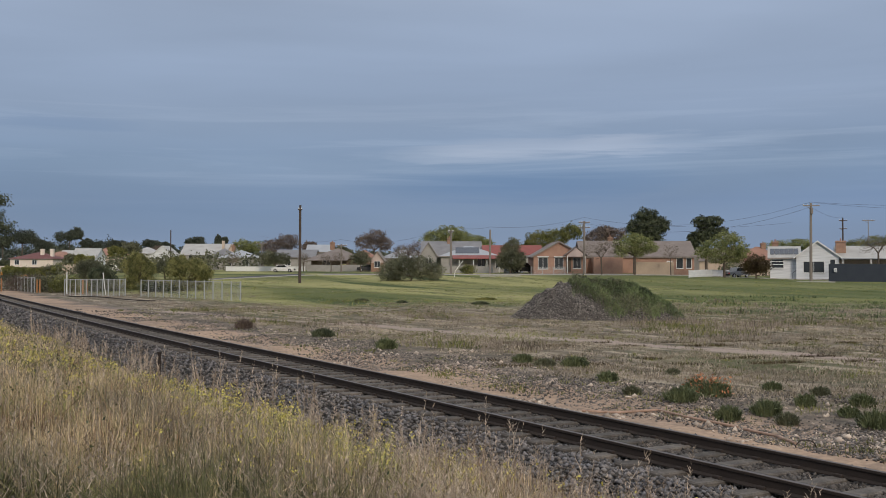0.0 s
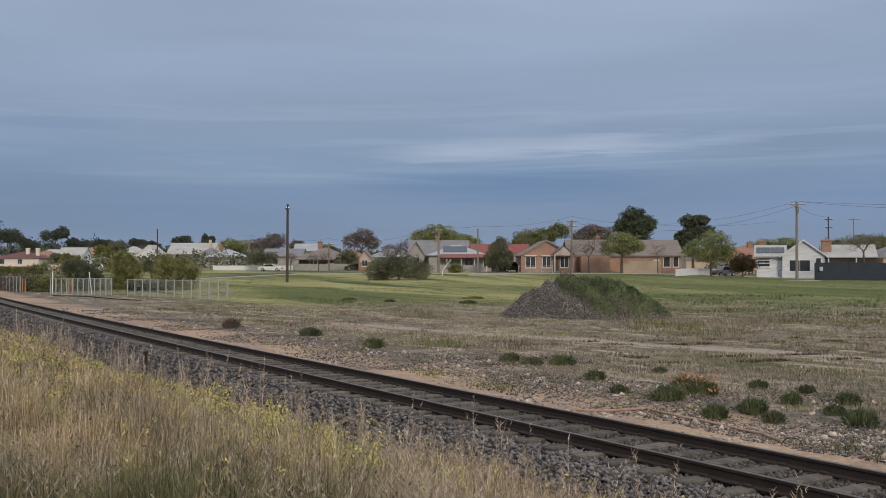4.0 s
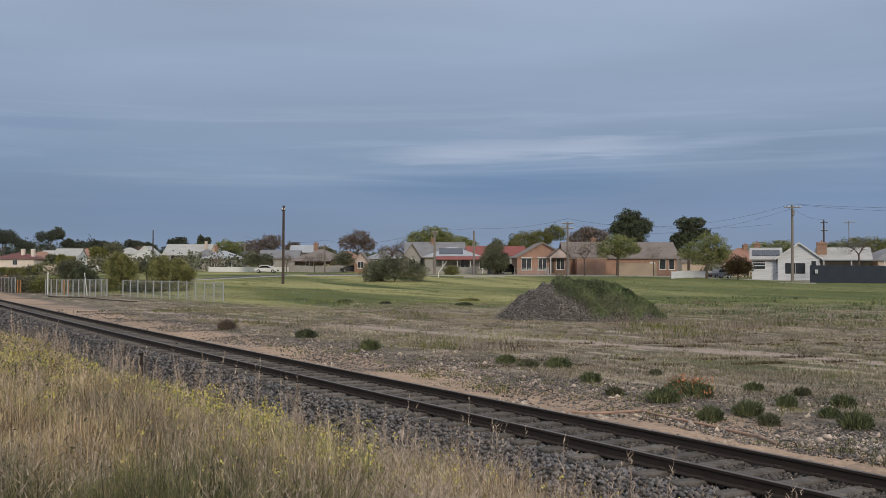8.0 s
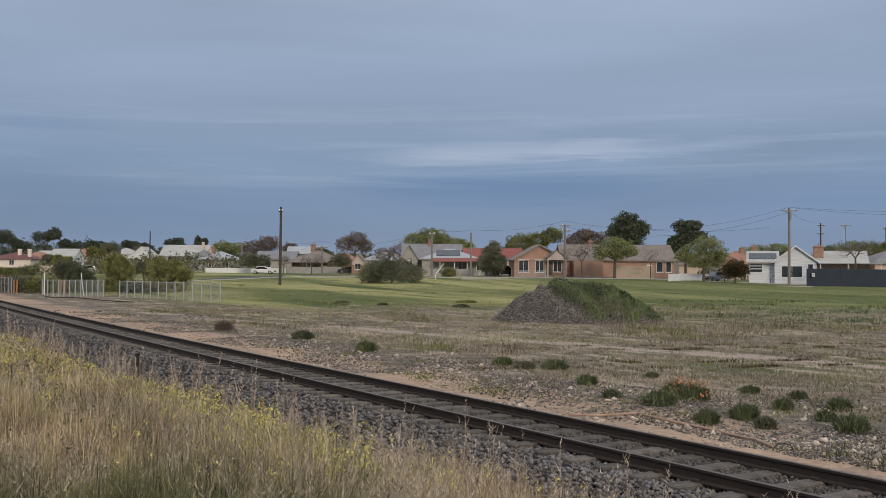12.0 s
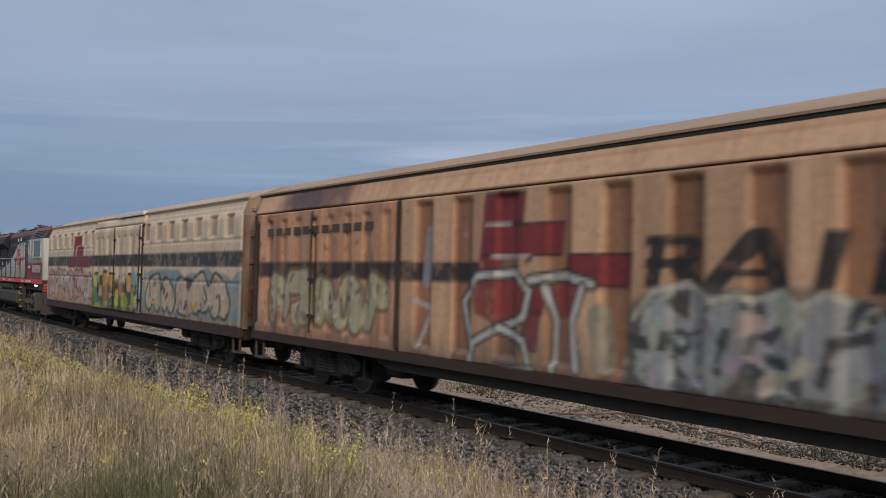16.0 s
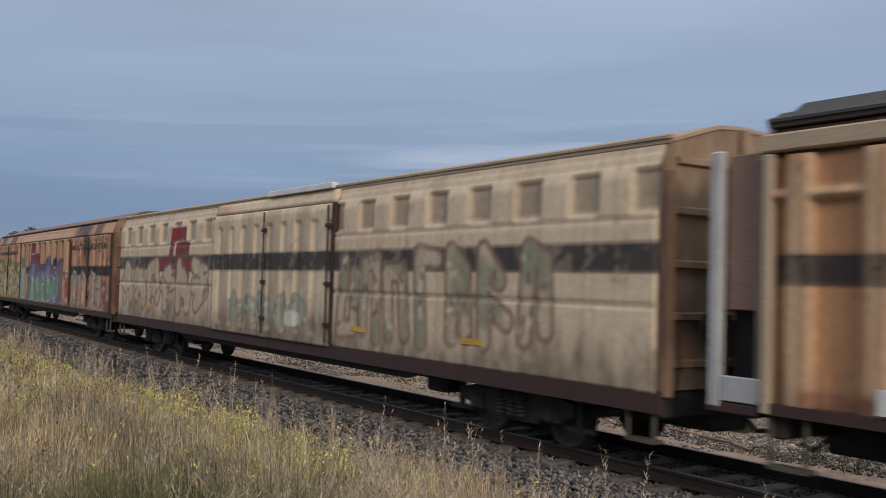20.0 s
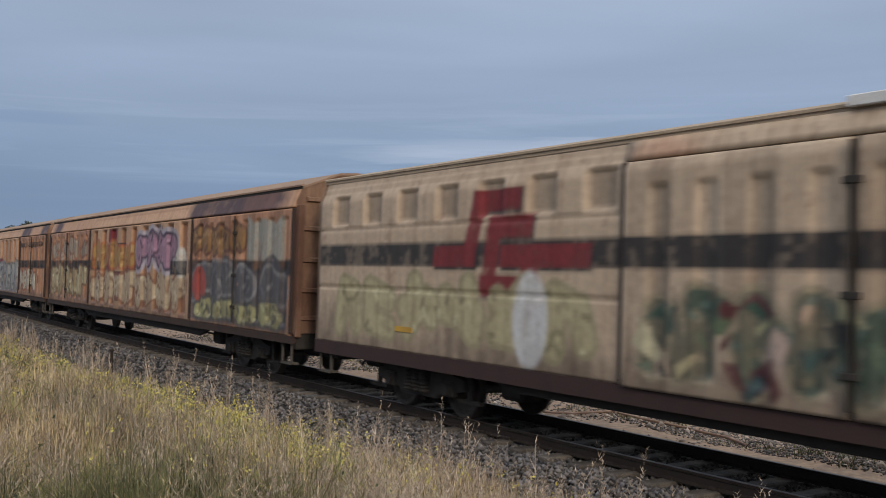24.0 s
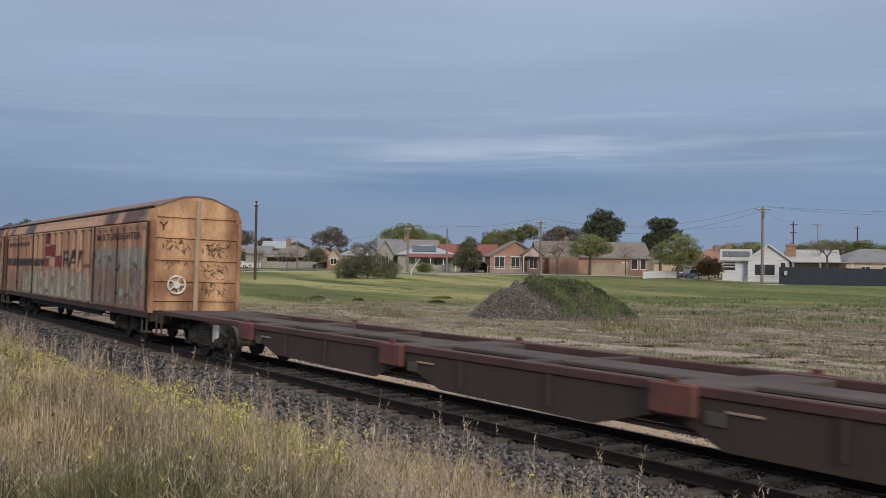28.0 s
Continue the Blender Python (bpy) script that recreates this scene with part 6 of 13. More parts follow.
            bars.box(u, u + 0.3, -1.462, -1.452, 3.20, 3.36)
        loose("letter_bar", bars, LETTER_BLACK, w)
    return w


def cream_wagon(span, seed, label, art=(), base=CREAM, roof=None, ends=(0.34, 0.24, 0.155), mark=RED):
    """Cream van with pressed windows-like recesses above and below a black band, doors in the middle."""
    w, length = wagon_base("box_wagon", label, span, ROOF_CREAM, roof or ROOF_CREAM, ends, seed, MAROON, (0.80, 1.04))
    k = length / 23.1
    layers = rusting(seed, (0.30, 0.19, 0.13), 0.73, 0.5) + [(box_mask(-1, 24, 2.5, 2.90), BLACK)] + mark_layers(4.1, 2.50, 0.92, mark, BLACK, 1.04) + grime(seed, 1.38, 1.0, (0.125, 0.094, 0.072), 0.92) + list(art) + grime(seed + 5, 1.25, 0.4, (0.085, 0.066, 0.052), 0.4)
    # dusty brown of the pressed recesses, deepened to carry their shade as well
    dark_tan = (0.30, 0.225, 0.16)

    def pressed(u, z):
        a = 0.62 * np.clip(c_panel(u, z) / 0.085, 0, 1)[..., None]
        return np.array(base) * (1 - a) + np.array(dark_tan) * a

    def planks(u, z):
        tone = (0.92 + 0.17 * np.sin(np.floor(u / 0.37) * 4.7 + seed))[..., None]
        return np.array(base) * tone

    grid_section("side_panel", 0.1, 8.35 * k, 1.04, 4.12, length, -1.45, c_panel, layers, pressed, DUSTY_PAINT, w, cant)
    for u0, u1 in ((8.42, 11.50), (11.58, 14.62)):
        grid_section("door", u0 * k, u1 * k, 1.02, 3.84, length, -1.50, o_door, layers, planks, DUSTY_PAINT, w, cant)
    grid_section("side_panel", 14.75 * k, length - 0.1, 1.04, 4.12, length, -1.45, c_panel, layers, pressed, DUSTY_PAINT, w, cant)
    grid_section("cantrail", 8.36 * k, 14.7 * k, 3.86, 4.12, length, -1.49, None, [(blob_mask(9, 3.9, 0.8, 0.3, 0.5), (0.5, 0.3, 0.2))], base, DUSTY_PAINT, w, cant, 0.2, 0.08)
    lock_rods(w, length, (11.54 * k, 14.6 * k), 1.1, 3.8, -1.53)
    posts(w, length, (8.38 * k, 14.68 * k), POST_RUST, 1.08, 3.84)
    part("roof_strip", Shape().box(11.4 * k - length / 2, 14.5 * k - length / 2, -1.42, -1.28, 4.15, 4.27, 0.01), WHITE_PAINT, w, "white roof strip")
    plate = Shape()
    for u in (3.0, 15.8, 19.4):
        plate.box(u - length / 2, u + 0.55 - length / 2, -1.462, -1.45, 1.38, 1.47)
    loose("yellow_plate", plate, YELLOW_PAINT, w)
    return w


# sprayed colours
GREYS, PALE, PINK, MUSTARD = (0.30, 0.31, 0.31), (0.48, 0.45, 0.36), (0.46, 0.25, 0.21), (0.48, 0.275, 0.06)
VIOLET, BURGUNDY, OCHRE_ = (0.10, 0.085, 0.145), (0.20, 0.045, 0.045), (0.50, 0.20, 0.05)


def wash(u0, u1, z0, z1, color, bump=0.15, pitch=1.2):
    return [(cloud_mask(u0, u1, z0, z1, bump, pitch, u0), color)]


def mosaic_art():
    """Painted blocks and drips over the whole side of one van."""
    rng, out = random.Random(25), []
    brick, sage = (0.31, 0.09, 0.08), (0.37, 0.45, 0.44)
    out += block_doors() + block_panel()
    for u0, u1, z0, z1, c in ((16.9, 19.3, 1.1, 3.75, (0.24, 0.135, 0.105)), (17.4, 17.8, 2.0, 3.0, brick), (18.4, 19.2, 2.9, 3.7, sage),
                              (19.4, 21.9, 1.1, 3.75, (0.20, 0.18, 0.15)), (21.9, 23.5, 1.5, 3.85, (0.115, 0.155, 0.21)), (21.6, 23.2, 1.1, 1.45, (0.40, 0.37, 0.33))):
        out.append((box_mask(u0, u1, z0, z1, rng.uniform(-0.03, 0.03), 0.06), tuple(v * rng.uniform(0.9, 1.1) for v in c)))
    for z in (1.45, 1.95, 2.6, 3.1):
        out += [(box_mask(19.4, 21.9, z - 0.1, z - 0.06), PALE), (box_mask(19.4, 21.9, z - 0.16, z - 0.1), BLACK)]
    for i in range(13):
        out.append((blob_mask(22.8 + rng.uniform(-0.55, 0.55), rng.uniform(1.9, 3.65), rng.uniform(0.08, 0.18), rng.uniform(0.1, 0.2)), (0.03, 0.04, 0.06)))
    drips = stroke_field([((u := rng.uniform(2.4, 17.0), z := rng.uniform(2.2, 3.7)), (u, z - rng.uniform(0.3, 1.3))) for _ in range(34)])
    out.append((lambda u, z: 0.7 * np.clip((0.05 - drips(u, z)) / 0.06 + 0.4, 0, 1), (0.16, 0.09, 0.07)))
    return out


def salmon_art():
    """Interlocked peach and mauve shapes with black gaps along the foot and a green figure at the back."""
    peach, mauve, dusk, black = (0.56, 0.335, 0.225), (0.385, 0.225, 0.195), (0.33, 0.19, 0.17), (0.030, 0.030, 0.034)
    out = [(cloud_mask(6.6, 15.6, 1.08, 2.72, 0.16, 1.5), peach), (cloud_mask(15.4, 17.0, 1.08, 2.2, 0.1, 0.8), dusk)]
    for u0, u1, z0, z1, s, c in ((7.5, 8.2, 1.5, 2.55, -0.25, mauve), (8.9, 9.8, 1.6, 2.5, 0.55, dusk), (9.7, 10.2, 1.7, 2.6, -0.6, (0.40, 0.15, 0.10)), (10.2, 10.9, 1.5, 2.5, 0.7, mauve),
                                 (11.2, 12.9, 1.45, 2.42, 0.1, mauve), (11.3, 12.7, 1.5, 1.95, 0.5, dusk), (13.1, 13.7, 1.3, 2.5, -0.2, mauve), (14.5, 15.6, 1.2, 2.5, 0.05, mauve), (14.9, 15.9, 1.2, 1.9, 0.3, dusk),
                                 (7.9, 8.9, 1.1, 1.58, -1.4, black), (8.9, 9.4, 1.12, 1.36, -1.2, black), (9.8, 10.2, 1.12, 1.5, 0.9, black), (11.1, 11.7, 1.14, 1.62, 0.2, black), (10.6, 10.9, 1.3, 1.62, 0.8, black),
                                 (12.2, 13.4, 1.06, 1.46, 0.5, black), (13.7, 14.3, 1.32, 1.64, -0.5, black), (15.3, 15.6, 1.3, 1.9, 0.2, black), (15.4, 16.4, 2.1, 2.24, 0.3, black)):
        out.append((box_mask(u0, u1, z0, z1, s, 0.06), c))
    edges = stroke_field([((8.5, 2.3), (9.3, 2.56)), ((9.3, 2.56), (10.2, 1.75)), ((10.2, 1.75), (10.9, 2.5)), ((11.2, 2.55), (12.7, 2.62)), ((13.2, 1.5), (13.9, 1.72)), ((13.9, 1.72), (14.5, 1.5)), ((7.0, 2.4), (7.3, 1.4))])
    out.append((lambda u, z: np.clip((0.035 - edges(u, z)) / 0.05 + 0.5, 0, 1), (0.62, 0.42, 0.30)))
    out += [(blob_mask(15.0, 2.45, 0.5, 0.22, 0.5), (0.33, 0.28, 0.22)), (blob_mask(16.5, 2.5, 0.62, 0.24, 0.4), (0.36, 0.35, 0.34)), (blob_mask(16.7, 2.5, 0.22, 0.14, 0.4), black), (blob_mask(16.1, 1.85, 0.3, 0.2, 0.5), (0.38, 0.33, 0.29)),
            *chips(136, 6.8, 15.6, 1.15, 2.6, 60, ((0.50, 0.30, 0.20), (0.36, 0.21, 0.18), (0.035, 0.035, 0.04), (0.58, 0.38, 0.27)), 0.2),
            (box_mask(15.9, 17.6, 1.1, 1.95, 0.55, 0.1), (0.20, 0.30, 0.13)), (blob_mask(16.9, 1.75, 0.35, 0.3, 0.5), (0.26, 0.36, 0.18)), (blob_mask(16.6, 1.28, 0.5, 0.14, 0.5), (0.42, 0.30, 0.17))]
    return out


def pieced_art():
    """Maroon, mustard and orange patches that run into grey letters edged in black and teal."""
    rng, out = random.Random(87), [(cloud_mask(0.0, 2.2, 1.2, 2.42, 0.2, 0.9), (0.27, 0.07, 0.05))]
    for _ in range(110):
        c = rng.choice(((0.44, 0.20, 0.06), (0.40, 0.27, 0.07), (0.20, 0.04, 0.045), (0.32, 0.08, 0.055), (0.42, 0.27, 0.17), (0.08, 0.06, 0.055), (0.24, 0.06, 0.05)))
        out.append((blob_mask(rng.uniform(0.0, 2.0), rng.uniform(1.25, 2.3), rng.uniform(0.06, 0.26), rng.uniform(0.03, 0.13), 0.8), c))
    out += [(box_mask(1.5, 1.9, 1.5, 2.5, 0.3, 0.12), (0.52, 0.32, 0.05)), (blob_mask(2.1, 1.65, 0.35, 0.4, 0.4), (0.28, 0.36, 0.35))]
    grey, dark = (0.47, 0.48, 0.49), (0.028, 0.028, 0.03)
    out.append((cloud_mask(2.0, 22.8, 1.22, 2.92, 0.14, 1.55), dark))
    out.append((cloud_mask(2.1, 22.7, 1.24, 2.74, 0.14, 1.55), grey))
    out += [(blob_mask(u, z, a, b, 0.35), c) for u, z, a, b, c in ((11.8, 2.45, 0.4, 0.5, (0.46, 0.30, 0.06)), (13.6, 2.65, 0.5, 0.3, MUSTARD), (14.6, 2.75, 0.5, 0.2, (0.25, 0.27, 0.08)))]
    loops, cuts = [], []
    for i, u in enumerate((6.6, 9.4, 12.6, 15.8, 18.4, 21.0)):
        z, a, b = 1.95 + 0.25 * (i == 2), 0.50, 0.30
        ring = [(u + a * math.cos((q + 3 * i) * math.pi / 5), z + b * math.sin((q + 3 * i) * math.pi / 5) + 0.12 * math.sin(q)) for q in range(9)]
        loops += list(zip(ring, ring[1:]))
        s = 0.35 * (-1) ** i
        out += [(box_mask(u - 0.42, u + 0.36, z - 0.34, z + 0.26, s, 0.1), dark), (box_mask(u - 0.36, u - 0.02, z - 0.26, z + 0.20, s, 0.1), (0.045, 0.22, 0.23)), (box_mask(u + 0.06, u + 0.28, z - 0.28, z + 0.04, s, 0.08), (grey, (0.36, 0.26, 0.07), (0.34, 0.36, 0.36))[i % 3]),
                (blob_mask(u + 1.1, z + 0.3, 0.5, 0.35, 0.6), (0.36, 0.37, 0.385)), (blob_mask(u - 0.9, z - 0.1, 0.3, 0.5, 0.6), (0.55, 0.56, 0.57))]
        cuts += [((u - 1.3, 2.5), (u - 0.7, 2.44)), ((u + 0.9, 2.7), (u + 0.8, 1.3)), ((u - 0.9, 1.55), (u - 0.4, 1.32)), ((u + 1.2, 2.1), (u + 1.5, 2.3)), ((u - 0.5, 2.55), (u + 0.5, 2.62)), ((u + 0.1, 1.45), (u + 0.9, 1.40)), ((u - 0.8, 2.2), (u - 0.75, 1.7))]
    out += tag_layers(88, 2.1, 5.7, 1.32, 2.72, 3, (0.50, 0.51, 0.52), dark, None, (0.34, 0.36, 0.37), 0.36)
    f, g = stroke_field(loops), stroke_field(cuts)
    out += [(lambda u, z: 0.6 * np.clip((0.03 - f(u, z)) / 0.05 + 0.5, 0, 1), dark), (cloud_mask(1.9, 6.2, 1.2, 1.62, 0.2, 0.7), (0.13, 0.075, 0.07)), (lambda u, z: np.clip((0.06 - g(u, z)) / 0.06 + 0.5, 0, 1), dark)]
    out += [(blob_mask(u, 1.36, a, 0.2, 0.5), c) for u, a, c in ((4.6, 0.8, (0.40, 0.36, 0.08)), (5.4, 0.5, (0.40, 0.36, 0.07)), (7.7, 0.7, (0.30, 0.05, 0.06)), (8.2, 0.6, (0.38, 0.36, 0.06)), (10.5, 0.8, (0.28, 0.05, 0.055)), (11.0, 0.5, (0.36, 0.33, 0.08)),
            (12.9, 0.8, (0.30, 0.055, 0.055)), (14.0, 0.4, (0.05, 0.22, 0.23)), (17.0, 0.7, BURGUNDY), (19.6, 0.7, MUSTARD))]
    out += [(blob_mask(u, z, a, b, 0.3), (0.05, 0.27, 0.28)) for u, z, a, b in ((11.5, 2.4, 0.25, 0.5), (13.2, 2.5, 0.3, 0.3), (11.6, 1.5, 0.3, 0.3), (12.2, 1.85, 0.5, 0.14), (2.4, 1.45, 0.2, 0.2), (3.9, 1.7, 0.15, 0.3))]
    return out


def blot(color, soft, *corners):
    """A painted patch with the given corners (metres along, metres up) and a soft edge."""
    edge = stroke_field(list(zip(corners, corners[1:] + corners[:1])))

    us = [c[0] for c in corners]

    def m(u, z):
        if u.min() > max(us) + 1 or u.max() < min(us) - 1:
            return np.zeros(np.shape(u))
        inside = np.zeros(np.shape(u), bool)
        for (a, b), (c, e) in zip(corners, corners[1:] + corners[:1]):
            inside ^= ((b > z) != (e > z)) & (u < (c - a) * (z - b) / (e - b + 1e-9) + a)
        return np.clip(np.where(inside, 1, -1) * edge(u, z) / soft + 0.5, 0, 1)
    return (m, color)


def spray(color, r, *points):
    """One sprayed line through the given points."""
    f = stroke_field(list(zip(points, points[1:])))
    return (lambda u, z: np.clip((r - f(u, z)) / 0.05 + 0.5, 0, 1), color)


def chips(seed, u0, u1, z0, z1, n, colors, size=0.3):
    """Overlapping slivers of sprayed colour, the remains of letters painted over one another."""
    rng, out = random.Random(seed), []
    for _ in range(n):
        u, z, r, turn = rng.uniform(u0, u1), rng.uniform(z0, z1), size * rng.uniform(0.4, 1.3), rng.uniform(0, 6.3)
        ring = sorted(rng.uniform(0, 6.283) for _ in range(rng.choice((4, 5, 6))))
        k = rng.uniform(0.35, 0.8)
        pts = []
        for a in ring:
            x, y = r * math.cos(a), r * k * math.sin(a)
            pts.append((u + x * math.cos(turn) - y * math.sin(turn), min(z1 + 0.1, max(z0 - 0.1, z + x * math.sin(turn) + y * math.cos(turn)))))
        out.append(blot(tuple(v * rng.uniform(0.85, 1.12) for v in rng.choice(colors)), 0.05, *pts))
    return out


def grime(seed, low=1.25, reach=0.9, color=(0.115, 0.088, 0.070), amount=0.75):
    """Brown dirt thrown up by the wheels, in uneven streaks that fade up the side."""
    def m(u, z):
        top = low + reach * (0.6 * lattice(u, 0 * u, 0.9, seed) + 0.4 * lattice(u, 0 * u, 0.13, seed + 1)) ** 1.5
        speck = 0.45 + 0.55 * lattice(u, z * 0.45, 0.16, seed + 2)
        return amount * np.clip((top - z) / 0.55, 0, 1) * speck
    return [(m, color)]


def rusting(seed, color=(0.17, 0.075, 0.045), cut=0.66, amount=0.8):
    """Rust that has broken out in ragged upright patches."""
    def m(u, z):
        f = 0.55 * lattice(u, z * 0.30, 0.42, seed) + 0.30 * lattice(u, z * 0.5, 0.15, seed + 1) + 0.15 * lattice(u, z, 0.06, seed + 2)
        return amount * np.clip((f - cut) / 0.08, 0, 1)
    return [(m, color)]


def drop(color, u, z, wide, high):
    """A rounded sprayed spot."""
    return (blob_mask(u, z, wide, high, 0.22), color)


def bubble_letters():
    """Crowded bubbles of green, orange and pink on the doors, beige swellings edged in black behind them."""
    return [drop((0.20, 0.31, 0.33), 14.04, 1.78, 0.91, 0.62),
            drop((0.33, 0.40, 0.42), 14.43, 1.66, 0.57, 0.61),
            drop((0.03, 0.075, 0.035), 11.98, 1.44, 3.08, 0.59),
            drop((0.36, 0.38, 0.08), 9.03, 2.03, 0.39, 0.25),
            drop((0.06, 0.165, 0.05), 9.01, 1.38, 0.61, 0.44),
            drop((0.03, 0.075, 0.035), 9.69, 2.01, 0.25, 0.22),
            drop((0.50, 0.26, 0.08), 10.21, 2.06, 0.32, 0.28),
            drop((0.33, 0.155, 0.07), 10.27, 1.54, 0.25, 0.36),
            drop((0.48, 0.25, 0.22), 9.65, 1.56, 0.25, 0.13),
            drop((0.06, 0.165, 0.05), 10.72, 1.78, 0.24, 0.36),
            drop((0.46, 0.25, 0.07), 11.09, 2.05, 0.32, 0.25),
            drop((0.33, 0.155, 0.07), 11.42, 1.79, 0.28, 0.26),
            drop((0.48, 0.25, 0.22), 11.02, 1.50, 0.29, 0.10),
            drop((0.06, 0.165, 0.05), 10.80, 1.26, 0.33, 0.29),
            drop((0.36, 0.38, 0.08), 11.85, 1.41, 0.40, 0.36),
            drop((0.42, 0.18, 0.08), 12.24, 1.77, 0.38, 0.28),
            drop((0.35, 0.37, 0.28), 12.13, 2.01, 0.26, 0.16),
            drop((0.48, 0.25, 0.22), 12.61, 1.55, 0.24, 0.11),
            drop((0.29, 0.33, 0.06), 12.85, 1.33, 0.47, 0.34),
            drop((0.46, 0.25, 0.07), 13.35, 1.96, 0.42, 0.31),
            drop((0.48, 0.25, 0.22), 13.46, 1.75, 0.22, 0.11),
            drop((0.46, 0.25, 0.07), 13.84, 1.73, 0.19, 0.15),
            drop((0.36, 0.38, 0.08), 13.79, 1.36, 0.37, 0.32),
            drop((0.38, 0.42, 0.32), 14.24, 1.43, 0.24, 0.25),
            drop((0.20, 0.31, 0.33), 14.04, 2.02, 0.22, 0.21),
            drop((0.33, 0.40, 0.42), 14.43, 1.80, 0.21, 0.34),
            drop((0.29, 0.33, 0.06), 10.43, 1.17, 0.39, 0.12),
            drop((0.36, 0.38, 0.08), 9.36, 1.09, 0.52, 0.13),
            drop((0.02, 0.022, 0.022), 9.03, 2.24, 0.39, 0.08),
            drop((0.02, 0.022, 0.022), 10.21, 2.32, 0.25, 0.08),
            drop((0.02, 0.022, 0.022), 11.01, 2.26, 0.23, 0.06),
            drop((0.02, 0.022, 0.022), 12.17, 2.17, 0.25, 0.07),
            drop((0.02, 0.022, 0.022), 13.46, 2.25, 0.28, 0.07),
            drop((0.03, 0.075, 0.035), 12.84, 2.21, 0.16, 0.11),
            drop((0.02, 0.022, 0.022), 13.83, 1.87, 0.14, 0.05),
            drop((0.02, 0.022, 0.022), 13.52, 1.39, 0.12, 0.30),
            drop((0.02, 0.022, 0.022), 9.35, 1.72, 0.14, 0.27),
            drop((0.02, 0.022, 0.022), 9.94, 1.75, 0.10, 0.35),
            drop((0.02, 0.022, 0.022), 11.65, 1.74, 0.11, 0.21),
            drop((0.02, 0.022, 0.022), 13.02, 1.80, 0.10, 0.19),
            drop((0.22, 0.29, 0.30), 16.26, 2.19, 1.33, 0.27),
            drop((0.20, 0.31, 0.33), 17.51, 2.22, 0.66, 0.24),
            drop((0.20, 0.31, 0.33), 15.15, 1.96, 0.34, 0.32),
            drop((0.53, 0.42, 0.31), 15.81, 1.62, 0.39, 0.49),
            drop((0.53, 0.42, 0.31), 16.35, 1.78, 0.32, 0.41),
            drop((0.42, 0.31, 0.22), 16.85, 1.64, 0.33, 0.45),
            drop((0.53, 0.42, 0.31), 17.39, 1.68, 0.36, 0.43),
            drop((0.53, 0.42, 0.31), 17.80, 1.81, 0.25, 0.47),
            drop((0.02, 0.022, 0.022), 15.28, 1.54, 0.27, 0.18),
            drop((0.42, 0.31, 0.22), 15.81, 1.44, 0.31, 0.15),
            drop((0.02, 0.022, 0.022), 15.98, 2.01, 0.18, 0.08),
            drop((0.02, 0.022, 0.022), 16.37, 2.20, 0.27, 0.05),
            drop((0.02, 0.022, 0.022), 16.41, 1.43, 0.30, 0.08),
            drop((0.02, 0.022, 0.022), 17.02, 2.03, 0.36, 0.05),
            drop((0.02, 0.022, 0.022), 17.21, 1.55, 0.11, 0.25),
            drop((0.02, 0.022, 0.022), 17.77, 2.16, 0.18, 0.05),
            drop((0.42, 0.31, 0.22), 17.71, 1.47, 0.17, 0.05),
            drop((0.33, 0.40, 0.42), 16.48, 1.32, 0.17, 0.05)]


